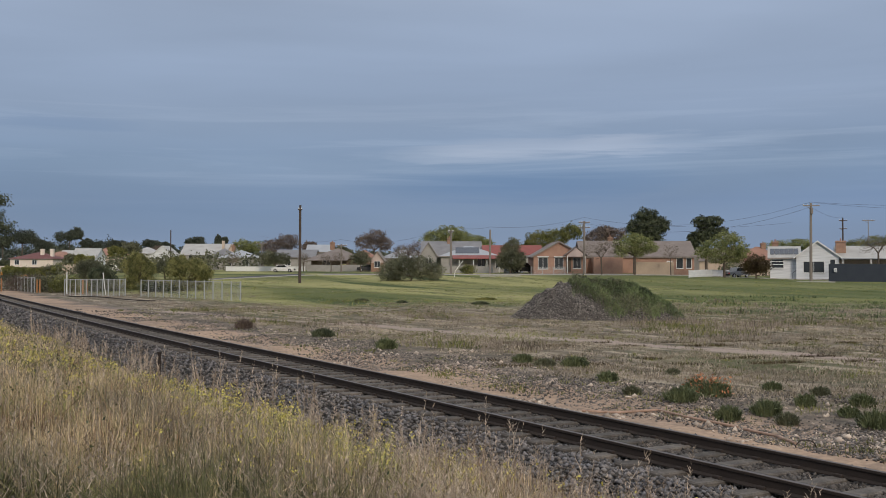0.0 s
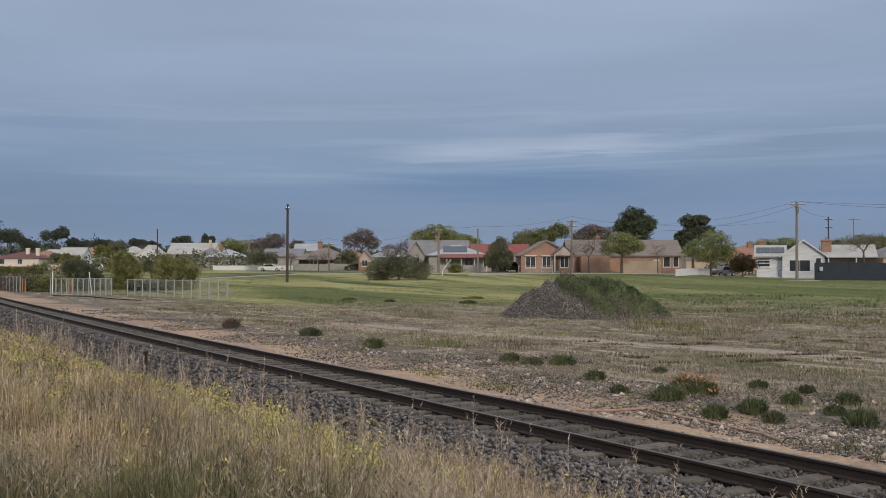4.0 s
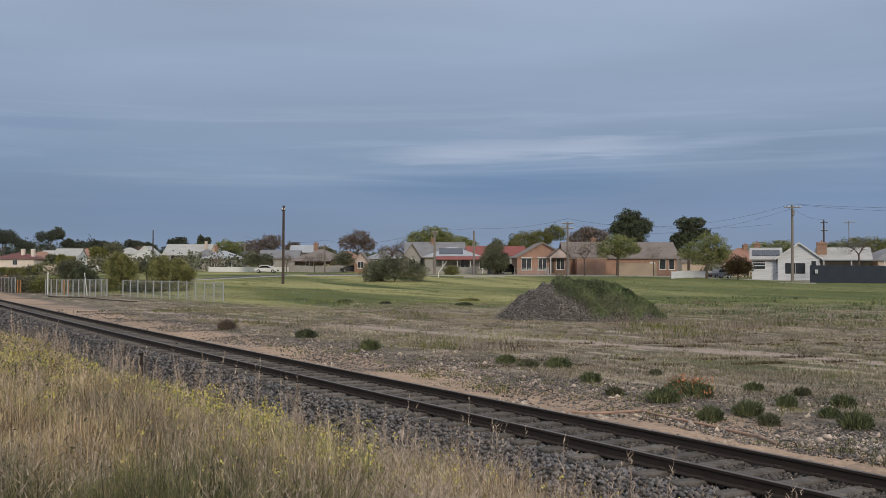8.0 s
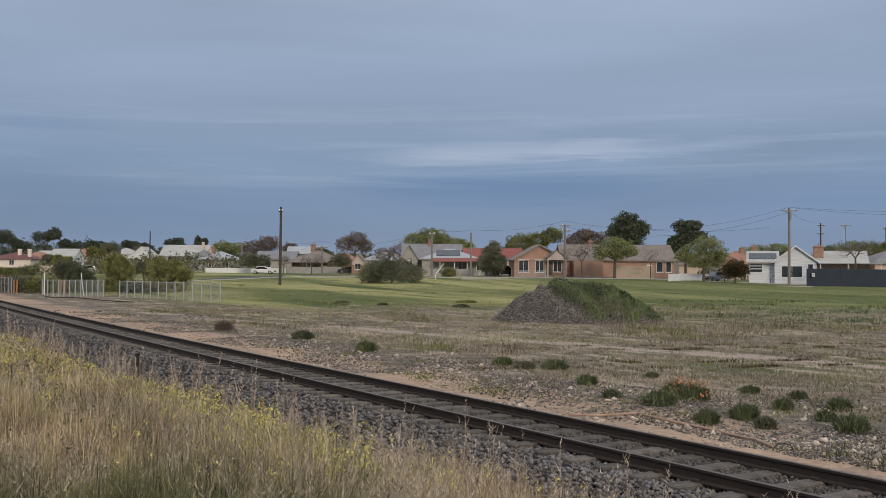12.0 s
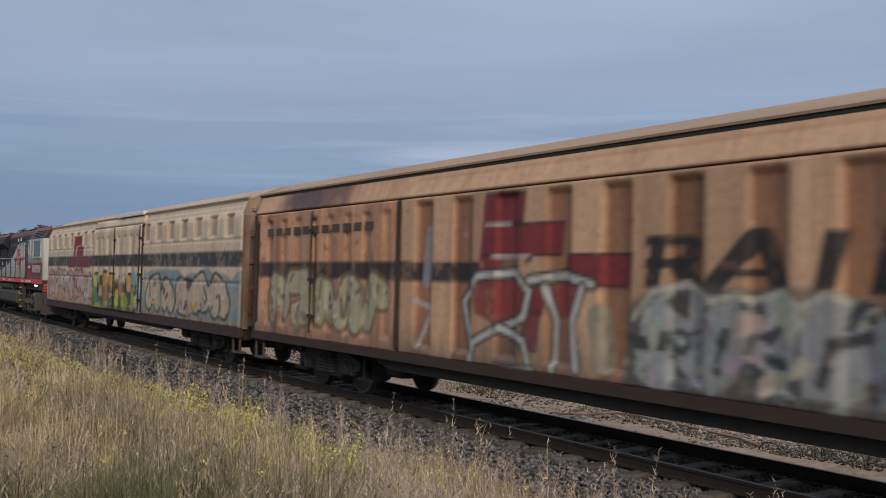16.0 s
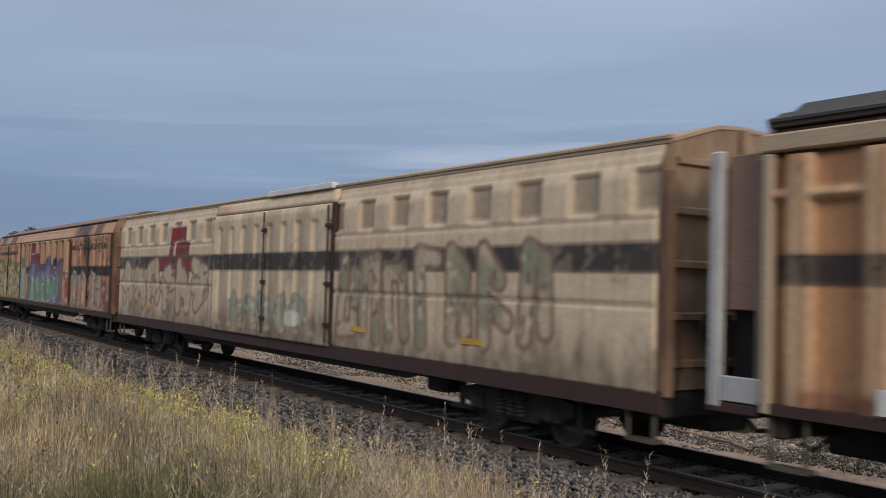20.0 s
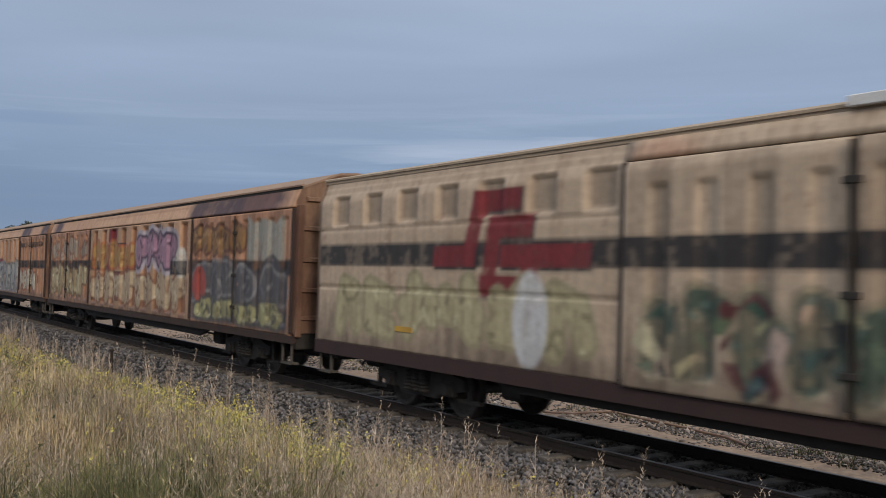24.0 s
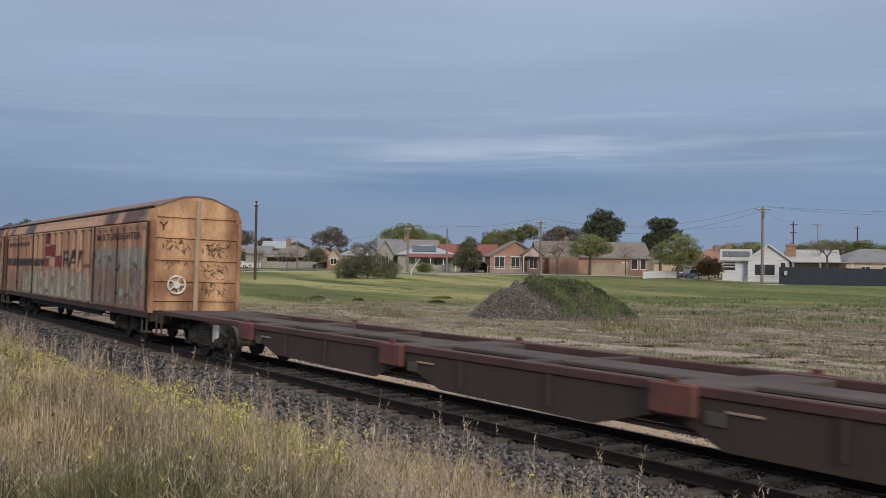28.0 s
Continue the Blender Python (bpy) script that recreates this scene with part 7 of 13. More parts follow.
def silver_letters():
    """Bulging silver letters edged in black, cream and dark red."""
    return [blot((0.19, 0.045, 0.045), 0.1, (13.25, 0.87), (14.18, 2.05), (14.47, 2.83), (14.89, 3.12), (15.43, 2.94), (15.94, 2.79), (16.42, 2.94), (16.76, 2.93), (17.08, 2.64), (17.5, 2.21), (17.79, 2.29), (18.07, 2.71), (18.34, 3.01), (18.77, 3.11), (19.18, 2.98), (19.33, 3.07), (19.56, 2.97), (19.85, 2.6), (20.26, 2.62), (20.64, 2.68), (21, 2.81), (21.44, 2.73), (21.75, 2.26), (21.75, 0.95)),
            blot((0.55, 0.42, 0.21), 0.06, (13.49, 0.89), (14.33, 1.92), (14.58, 2.7), (14.87, 2.94), (15.24, 2.82), (15.88, 2.59), (16.24, 2.65), (16.53, 2.82), (16.87, 2.8), (17.14, 2.42), (17.4, 2.03), (17.79, 2.11), (18.12, 2.57), (18.39, 2.87), (18.65, 2.95), (18.94, 2.84), (19.26, 2.94), (19.52, 2.85), (19.88, 2.5), (20.26, 2.48), (20.64, 2.56), (21, 2.71), (21.39, 2.6), (21.65, 2.21), (21.7, 1.04)),
            blot((0.33, 0.335, 0.33), 0.07, (14.2, 0.95), (14.26, 1.44), (14.55, 1.76), (14.98, 1.9), (15.58, 1.8), (15.77, 1.53), (15.71, 1.09)),
            blot((0.33, 0.335, 0.33), 0.07, (14.8, 1.89), (14.79, 2.64), (15.06, 2.74), (15.37, 2.6), (15.8, 2.43), (15.73, 1.69), (15.18, 1.95)),
            blot((0.3, 0.31, 0.31), 0.07, (15.78, 0.97), (15.76, 2.41), (16.3, 2.44), (16.59, 2.66), (16.87, 2.57), (17.11, 2.13), (17.04, 1.1)),
            blot((0.33, 0.335, 0.33), 0.07, (17.25, 1.05), (17.35, 1.91), (17.7, 1.99), (17.98, 2.1), (18.3, 2.71), (18.61, 2.82), (18.94, 2.7), (19.04, 2.19), (19.01, 1.1)),
            blot((0.3, 0.305, 0.31), 0.07, (19.12, 1.11), (19.13, 2.56), (19.3, 2.71), (19.49, 2.65), (19.65, 2.36), (19.64, 1.17)),
            blot((0.33, 0.335, 0.33), 0.07, (19.72, 1.12), (19.79, 2.32), (20.26, 2.38), (20.64, 2.4), (21, 2.49), (21.39, 2.41), (21.55, 2), (21.54, 1.07)),
            spray((0.045, 0.042, 0.04), 0.045, (14.76, 2.64), (15.31, 2.62), (15.76, 2.44), (16.25, 2.4), (16.59, 2.62), (16.92, 2.41), (17.25, 1.94), (17.7, 1.99), (18.08, 2.21), (18.43, 2.26), (18.86, 2.25), (19.14, 2.56)),
            spray((0.045, 0.042, 0.04), 0.045, (14.27, 0.96), (14.31, 1.44), (14.63, 1.8), (15.04, 1.93), (15.51, 1.82), (15.77, 1.53), (15.77, 1.13)),
            spray((0.045, 0.042, 0.04), 0.04, (16.43, 1.76), (16.93, 1.7)),
            spray((0.045, 0.042, 0.04), 0.04, (17.8, 1.73), (18.26, 1.79)),
            spray((0.045, 0.042, 0.04), 0.05, (19.65, 2.33), (19.92, 2.21), (20.26, 2.25)),
            spray((0.045, 0.042, 0.04), 0.05, (20.64, 2.39), (20.58, 1.84), (20.76, 1.46)),
            spray((0.045, 0.042, 0.04), 0.05, (19.63, 1.78), (20.12, 1.78)),
            spray((0.52, 0.36, 0.12), 0.1, (15.29, 1.76), (15.55, 1.6)),
            spray((0.52, 0.38, 0.15), 0.09, (17.22, 1.81), (17.28, 1.41)),
            spray((0.52, 0.38, 0.15), 0.1, (19.4, 2.2), (19.43, 1.64)),
            spray((0.45, 0.46, 0.45), 0.06, (14.91, 1.48), (15.19, 1.33)),
            spray((0.45, 0.46, 0.46), 0.05, (16.19, 2.18), (16.26, 1.33)),
            spray((0.22, 0.26, 0.22), 0.12, (14.77, 1.47), (15.05, 1.15)),
            spray((0.22, 0.25, 0.23), 0.12, (17.7, 1.44), (18.08, 1.34)),
            spray((0.2, 0.21, 0.22), 0.12, (19.99, 2.04), (20.26, 1.58)),
            spray((0.09, 0.085, 0.05), 0.14, (12.71, 2), (12.64, 1.14)),
            blot((0.07, 0.065, 0.045), 0.07, (12.27, 1.12), (12.63, 1.52), (13.15, 1.64), (13.49, 1.21)),
            spray((0.33, 0.32, 0.3), 0.1, (13.22, 2.57), (13.06, 1.73))]


def checked_letters():
    """Blue letters on the doors, dark green letters over the panel, a white figure and big white letters on red."""
    return [blot((0.13, 0.035, 0.035), 0.1, (-0.14, 2.07), (0.46, 2.21), (1.3, 2.51), (2.31, 2.32), (3.09, 2.4), (3.71, 2.2), (4.64, 2.32), (4.98, 2.58), (5.61, 2.55), (6.18, 2.32), (6.84, 2.33), (6.84, 2.09), (6.58, 1.86), (6.19, 1.55), (5.69, 1.03), (-0.12, 0.94)),
            spray((0.27, 0.055, 0.04), 0.12, (0.01, 2.2), (0.61, 2.25), (1.23, 2.52), (1.82, 2.49), (2.31, 2.3), (3.09, 2.41), (3.51, 2.25), (4.19, 2.17), (4.64, 2.29), (4.89, 2.54), (5.46, 2.6), (5.68, 2.36), (6.18, 2.31), (6.52, 2.37)),
            spray((0.50, 0.24, 0.15), 0.05, (0.17, 2.29), (0.68, 2.34), (1.23, 2.59), (1.82, 2.55)),
            spray((0.52, 0.25, 0.15), 0.07, (4.77, 2.45), (4.93, 2.59), (5.46, 2.64), (5.62, 2.46)),
            blot((0.07, 0.30, 0.55), 0.06, (-0.06, 2.03), (0.68, 2.09), (1.17, 2.22), (1.24, 1.86), (0.76, 1.64), (1.31, 1.39), (1.18, 1.12), (0.77, 1.01), (0.11, 1.31), (0.4, 1.58)),
            blot((0.34, 0.46, 0.52), 0.06, (1.37, 2.39), (1.94, 2.34), (1.95, 2.12), (1.76, 1.88), (1.77, 1.57), (2.02, 1.36), (1.96, 0.99), (1.39, 1.02)),
            blot((0.22, 0.38, 0.50), 0.06, (2.13, 2.17), (2.99, 2.29), (3.1, 2.15), (3.04, 1.86), (2.43, 1.76), (3.05, 1.65), (3.31, 1.52), (3.21, 1.22), (2.32, 0.99), (2.08, 1.36), (1.95, 1.81)),
            spray((0.02, 0.02, 0.03), 0.04, (2.41, 1.67), (3.15, 1.71)),
            blot((0.04, 0.025, 0.04), 0.06, (3.04, 2.3), (3.33, 2.3), (3.33, 1.67), (2.99, 1.7)),
            blot((0.36, 0.47, 0.51), 0.06, (3.41, 2.16), (4.1, 2.05), (4.68, 2.16), (4.68, 1.94), (4.28, 1.92), (4.19, 1.65), (4.69, 1.55), (4.6, 1.06), (4.1, 1.1), (3.72, 1.07), (3.36, 1.46)),
            blot((0.085, 0.025, 0.05), 0.06, (4.15, 1.88), (4.64, 1.94), (4.66, 1.57), (4.21, 1.55)),
            spray((0.5, 0.5, 0.5), 0.03, (4.19, 1.52), (4.69, 1.46)),
            blot((0.09, 0.31, 0.54), 0.06, (3.82, 1.25), (4.56, 1.46), (4.58, 1.04), (3.72, 1.06)),
            blot((0.15, 0.02, 0.03), 0.06, (3.42, 1.53), (3.67, 1.62), (3.72, 1.07), (3.44, 1.08)),
            blot((0.20, 0.04, 0.04), 0.06, (0.98, 1.28), (1.25, 1.46), (1.45, 1.08), (1.05, 1)),
            blot((0.13, 0.185, 0.145), 0.06, (4.64, 2.1), (4.98, 2.27), (5.3, 2.45), (5.61, 2.25), (6.18, 2.19), (6.52, 2.23), (6.53, 2.07), (6.18, 1.96), (5.83, 1.99), (5.3, 1.9), (5.26, 1.59), (5.46, 1.24), (5.31, 1.03), (4.64, 1.07)),
            blot((0.24, 0.29, 0.25), 0.06, (4.68, 2), (4.98, 2.08), (4.94, 1.13), (4.69, 1.1)),
            blot((0.10, 0.02, 0.035), 0.06, (5.38, 1.9), (5.98, 1.94), (6.58, 2.04), (6.87, 2.2), (6.62, 1.86), (6.19, 1.65), (5.46, 1.63)),
            spray((0.60, 0.60, 0.60), 0.04, (5.38, 1.57), (5.83, 1.59)),
            spray((0.60, 0.60, 0.62), 0.05, (5.65, 2.23), (5.9, 2.16), (6.22, 2.26)),
            blot((0.48, 0.50, 0.56), 0.06, (6.42, 2.17), (6.58, 2.27), (6.77, 2.21), (6.96, 2.1), (6.71, 2.05)),
            blot((0.43, 0.33, 0.24), 0.1, (6.74, 1.15), (6.9, 1.98), (7.2, 2.1), (7.63, 2.22), (7.62, 1.21)),
            spray((0.50, 0.44, 0.36), 0.14, (7.63, 2.02), (7.28, 1.95), (7.14, 1.68), (7.25, 1.37), (7.62, 1.33)),
            blot((0.07, 0.11, 0.06), 0.06, (7.22, 1.74), (7.37, 1.88), (7.63, 1.92), (7.62, 1.41), (7.34, 1.43)),
            spray((0.36, 0.40, 0.30), 0.05, (7.48, 1.75), (7.58, 1.56)),
            blot((0.40, 0.34, 0.46), 0.06, (6.9, 1.24), (7.62, 1.27), (7.62, 1.2), (6.9, 1.14)),
            blot((0.44, 0.35, 0.25), 0.12, (6.86, 1.86), (7.29, 2.23), (8.92, 2.26), (10.77, 2.44), (12.36, 2.4), (14.18, 2.4), (15.7, 2.27), (15.78, 1.23), (12.01, 1.02), (7.33, 1.08)),
            spray((0.5, 0.43, 0.32), 0.33, (7.64, 2.09), (7.49, 1.27), (8.17, 1.1), (8.57, 1.88), (7.75, 2.07)),
            spray((0.5, 0.43, 0.32), 0.33, (8.85, 1.17), (9.07, 2.01), (9.68, 1.19)),
            spray((0.5, 0.43, 0.32), 0.33, (9.88, 2.36), (10.19, 2.14), (10.05, 1.17)),
            spray((0.5, 0.43, 0.32), 0.33, (10.83, 2.05), (11.01, 1.27), (11.81, 1.38), (11.8, 1.98), (11.03, 2.1)),
            spray((0.5, 0.43, 0.32), 0.33, (12.21, 2.18), (12.12, 1.3), (12.84, 1.27), (12.9, 2.01)),
            spray((0.5, 0.43, 0.32), 0.33, (13.34, 2.02), (13.76, 2.05), (13.77, 1.29), (13.29, 1.19)),
            spray((0.5, 0.43, 0.32), 0.33, (14.22, 2.14), (14.5, 1.28)),
            spray((0.5, 0.43, 0.32), 0.33, (14.94, 2.22), (14.81, 1.24), (15.33, 1.2), (15.63, 2.01)),
            spray((0.035, 0.055, 0.03), 0.25, (7.64, 2.09), (7.49, 1.27), (8.17, 1.1), (8.57, 1.88), (7.75, 2.07)),
            spray((0.05, 0.1, 0.04), 0.25, (8.85, 1.17), (9.07, 2.01), (9.68, 1.19)),
            spray((0.02, 0.022, 0.022), 0.25, (9.88, 2.36), (10.19, 2.14), (10.05, 1.17)),
            spray((0.2, 0.24, 0.2), 0.25, (10.83, 2.05), (11.01, 1.27), (11.81, 1.38), (11.8, 1.98), (11.03, 2.1)),
            spray((0.035, 0.055, 0.03), 0.25, (12.21, 2.18), (12.12, 1.3), (12.84, 1.27), (12.9, 2.01)),
            spray((0.05, 0.1, 0.04), 0.25, (13.34, 2.02), (13.76, 2.05), (13.77, 1.29), (13.29, 1.19)),
            spray((0.02, 0.022, 0.022), 0.25, (14.22, 2.14), (14.5, 1.28)),
            spray((0.2, 0.24, 0.2), 0.25, (14.94, 2.22), (14.81, 1.24), (15.33, 1.2), (15.63, 2.01)),
            *chips(41, 7.2, 15.6, 1.1, 2.3, 70, ((0.03, 0.045, 0.028), (0.05, 0.10, 0.045), (0.02, 0.02, 0.02), (0.44, 0.38, 0.28), (0.16, 0.20, 0.16)), 0.22),
            spray((0.45, 0.4, 0.31), 0.05, (7.87, 1.89), (8.16, 1.31)),
            spray((0.3, 0.34, 0.28), 0.06, (11.21, 1.88), (11.62, 1.49)),
            spray((0.46, 0.42, 0.33), 0.05, (12.37, 1.92), (12.74, 1.41)),
            spray((0.46, 0.4, 0.3), 0.05, (14.34, 1.89), (14.78, 1.4)),
            spray((0.3, 0.32, 0.28), 0.09, (15.12, 1.92), (15.26, 1.35)),
            blot((0.52, 0.52, 0.55), 0.07, (15.94, 1.01), (15.81, 1.47), (16.01, 1.96), (16.25, 2.26), (16.48, 2.27), (16.77, 1.99), (16.9, 1.62), (16.8, 1.03)),
            spray((0.55, 0.55, 0.58), 0.1, (16.21, 2.43), (16.76, 2.39)),
            spray((0.06, 0.06, 0.07), 0.035, (16.25, 2.12), (16.54, 2.02), (16.25, 1.89)),
            spray((0.06, 0.06, 0.07), 0.035, (16.14, 1.73), (16.6, 1.72)),
            spray((0.06, 0.06, 0.07), 0.035, (16.08, 1.41), (16.43, 1.55), (16.72, 1.42)),
            spray((0.06, 0.06, 0.07), 0.035, (16.26, 1.19), (16.61, 1.19)),
            spray((0.06, 0.06, 0.07), 0.035, (16.31, 2.43), (16.65, 2.36)),
            blot((0.4, 0.035, 0.04), 0.08, (16.78, 0.9), (16.93, 1.62), (17.03, 2.37), (17.24, 2.49), (17.89, 2.45), (18.85, 2.46), (19.98, 2.47), (20.87, 2.47), (21.74, 2.43), (21.74, 1.32), (19.26, 1.08)),
            blot((0.46, 0.48, 0.53), 0.08, (16.99, 1.17), (19.26, 1.19), (20.63, 1.17), (21.74, 1.12), (21.74, 0.91), (19.26, 0.89), (16.88, 0.95)),
            blot((0.62, 0.61, 0.6), 0.05, (17.11, 2.33), (17.84, 2.31), (17.79, 2.1), (17.65, 1.81), (17.65, 1.46), (17.87, 1.2), (16.94, 1.14), (17.25, 1.43), (17.3, 1.86), (17.14, 2.07)),
            blot((0.62, 0.61, 0.6), 0.05, (18.05, 2.26), (18.94, 2.28), (19.25, 2.21), (19.06, 1.76), (19.18, 1.26), (18.06, 1.18), (18.3, 1.57), (18.26, 1.91)),
            blot((0.62, 0.61, 0.6), 0.05, (19.18, 2.15), (19.48, 2.26), (20, 2.22), (19.96, 1.88), (19.63, 1.86), (19.57, 1.78), (20, 1.67), (20.06, 1.38), (19.77, 1.18), (19.16, 1.18)),
            blot((0.62, 0.61, 0.6), 0.05, (20.15, 2.28), (20.81, 2.3), (20.75, 2.08), (20.66, 1.86), (20.69, 1.58), (21.21, 1.6), (21.27, 1.21), (20.12, 1.21), (20.25, 1.66), (20.28, 2.06)),
            blot((0.62, 0.61, 0.6), 0.05, (21.43, 2.22), (21.69, 2.23), (21.69, 1.11), (21.43, 1.07)),
            spray((0.12, 0.04, 0.04), 0.06, (18.77, 1.97), (18.71, 1.57)),
            spray((0.1, 0.05, 0.05), 0.06, (19.18, 1.42), (19.56, 1.24)),
            spray((0.28, 0.29, 0.3), 0.07, (19.48, 2.09), (19.84, 2.04)),
            spray((0.7, 0.62, 0.2), 0.025, (18.07, 2.26), (18.94, 2.28)),
            spray((0.7, 0.62, 0.2), 0.025, (19.19, 2.17), (19.98, 2.23)),
            blot((0.6, 0.17, 0.05), 0.05, (17.3, 1.8), (17.68, 1.8), (17.68, 1.59), (17.3, 1.59)),
            blot((0.6, 0.17, 0.05), 0.05, (17.16, 1.45), (17.5, 1.46), (17.5, 1.24), (17.16, 1.23)),
            blot((0.6, 0.17, 0.05), 0.05, (18.21, 1.74), (18.66, 1.74), (18.66, 1.54), (18.21, 1.53)),
            blot((0.6, 0.17, 0.05), 0.05, (18.71, 1.46), (19, 1.46), (19.01, 1.21), (18.71, 1.2)),
            blot((0.6, 0.17, 0.05), 0.05, (19.29, 1.76), (19.53, 1.75), (19.53, 1.51), (19.29, 1.51)),
            blot((0.6, 0.17, 0.05), 0.05, (19.59, 1.48), (19.89, 1.49), (19.89, 1.3), (19.59, 1.29)),
            blot((0.6, 0.17, 0.05), 0.05, (20.32, 1.62), (20.58, 1.63), (20.58, 1.35), (20.32, 1.33))]


def scrawled_letters():
    """A red heart and pale outlines, then dull silver letters over the black word."""
    return [spray((0.3, 0.3, 0.31), 0.13, (7.44, 3.09), (7.34, 2.3)),
            spray((0.46, 0.43, 0.38), 0.05, (7.06, 1.93), (7.56, 1.82), (7.14, 1.2)),
            blot((0.24, 0.05, 0.045), 0.07, (8.72, 2.14), (9.15, 2.34), (9.76, 2.39), (10.09, 2.22), (9.96, 1.84), (9.42, 1.63), (8.84, 1.8)),
            blot((0.26, 0.05, 0.045), 0.07, (10.27, 2.22), (10.89, 2.34), (11.43, 2.24), (11.11, 1.88), (10.68, 1.76)),
            spray((0.04, 0.04, 0.04), 0.1, (8.69, 1.28), (8.47, 1.97), (8.9, 2.38), (9.76, 2.44), (10.18, 2.17), (10.06, 1.79), (9.42, 1.6), (8.8, 1.34), (8.7, 0.96)),
            spray((0.52, 0.5, 0.46), 0.05, (8.69, 1.28), (8.47, 1.97), (8.9, 2.38), (9.76, 2.44), (10.18, 2.17), (10.06, 1.79), (9.42, 1.6), (8.8, 1.34), (8.7, 0.96)),
            spray((0.04, 0.04, 0.04), 0.1, (9.42, 1.6), (10.06, 1.44), (10.21, 1.06)),
            spray((0.52, 0.5, 0.46), 0.05, (9.42, 1.6), (10.06, 1.44), (10.21, 1.06)),
            spray((0.04, 0.04, 0.04), 0.1, (10.18, 2.33), (10.89, 2.41), (11.51, 2.29)),
            spray((0.52, 0.5, 0.46), 0.05, (10.18, 2.33), (10.89, 2.41), (11.51, 2.29)),
            spray((0.04, 0.04, 0.04), 0.1, (10.5, 2.23), (10.73, 1.76), (10.7, 1.07)),
            spray((0.52, 0.5, 0.46), 0.05, (10.5, 2.23), (10.73, 1.76), (10.7, 1.07)),
            spray((0.04, 0.04, 0.04), 0.1, (11.31, 2.24), (11.11, 1.77), (11.21, 1.13)),
            spray((0.52, 0.5, 0.46), 0.05, (11.31, 2.24), (11.11, 1.77), (11.21, 1.13)),
            spray((0.04, 0.04, 0.04), 0.1, (8.7, 0.91), (10.26, 1.02)),
            spray((0.52, 0.5, 0.46), 0.05, (8.7, 0.91), (10.26, 1.02)),
            spray((0.3, 0.26, 0.19), 0.2, (11.62, 1.84), (11.73, 1.3)),
            blot((0.085, 0.083, 0.082), 0.1, (12.12, 2.01), (12.58, 2.25), (13.18, 2.36), (13.88, 2.25), (14.5, 2.32), (15.07, 2.28), (15.48, 2.13), (16.02, 2.05), (16.01, 0.97), (12.13, 0.86)),
            blot((0.33, 0.335, 0.33), 0.06, (12.49, 2.09), (13.01, 2.29), (13.42, 2.12), (13.34, 1.81), (13.02, 1.72), (13.3, 1.56), (13.26, 1.12), (12.68, 0.98), (12.32, 1.18), (12.4, 1.69)),
            blot((0.30, 0.305, 0.30), 0.06, (13.5, 2.06), (13.88, 2.16), (14.04, 1.84), (13.88, 1.24), (13.5, 1.01), (13.3, 1.31), (13.42, 1.69)),
            blot((0.34, 0.34, 0.33), 0.06, (14.02, 2.14), (14.44, 2.24), (14.67, 2.05), (14.6, 1.32), (14.23, 1.09), (14.02, 1.37), (14.09, 1.79)),
            blot((0.31, 0.315, 0.315), 0.06, (14.73, 2.16), (15.13, 2.23), (15.42, 2.08), (15.48, 1.4), (15.13, 1.15), (14.76, 1.16), (14.7, 1.77)),
            blot((0.30, 0.30, 0.30), 0.06, (15.51, 2.03), (15.81, 2.04), (15.96, 1.9), (15.96, 1.16), (15.59, 1.16), (15.48, 1.61)),
            spray((0.46, 0.43, 0.36), 0.045, (12.27, 1.88), (12.58, 2.21), (13.1, 2.33), (13.5, 2.13), (13.88, 2.2), (14.09, 2.15), (14.44, 2.26), (14.7, 2.1), (15.01, 2.25), (15.37, 2.13), (15.59, 2.03), (15.91, 2.05)),
            spray((0.045, 0.045, 0.045), 0.07, (12.63, 1.58), (13.03, 1.54)),
            spray((0.045, 0.045, 0.045), 0.07, (13.02, 1.72), (12.58, 1.63)),
            spray((0.045, 0.045, 0.045), 0.07, (14.27, 1.51), (14.49, 1.47)),
            spray((0.045, 0.045, 0.045), 0.07, (14.96, 1.33), (15.07, 1.69)),
            spray((0.045, 0.045, 0.045), 0.07, (15.07, 1.74), (15.44, 1.82)),
            spray((0.045, 0.045, 0.045), 0.07, (13.73, 1.77), (13.62, 1.34)),
            spray((0.045, 0.045, 0.045), 0.07, (15.7, 1.63), (15.91, 1.6)),
            *chips(22, 12.3, 16.3, 1.05, 2.15, 90, ((0.38, 0.385, 0.38), (0.26, 0.265, 0.27), (0.06, 0.06, 0.06), (0.42, 0.37, 0.28)), 0.22),
            spray((0.36, 0.3, 0.2), 0.16, (16.03, 1.68), (16.3, 1.65))]


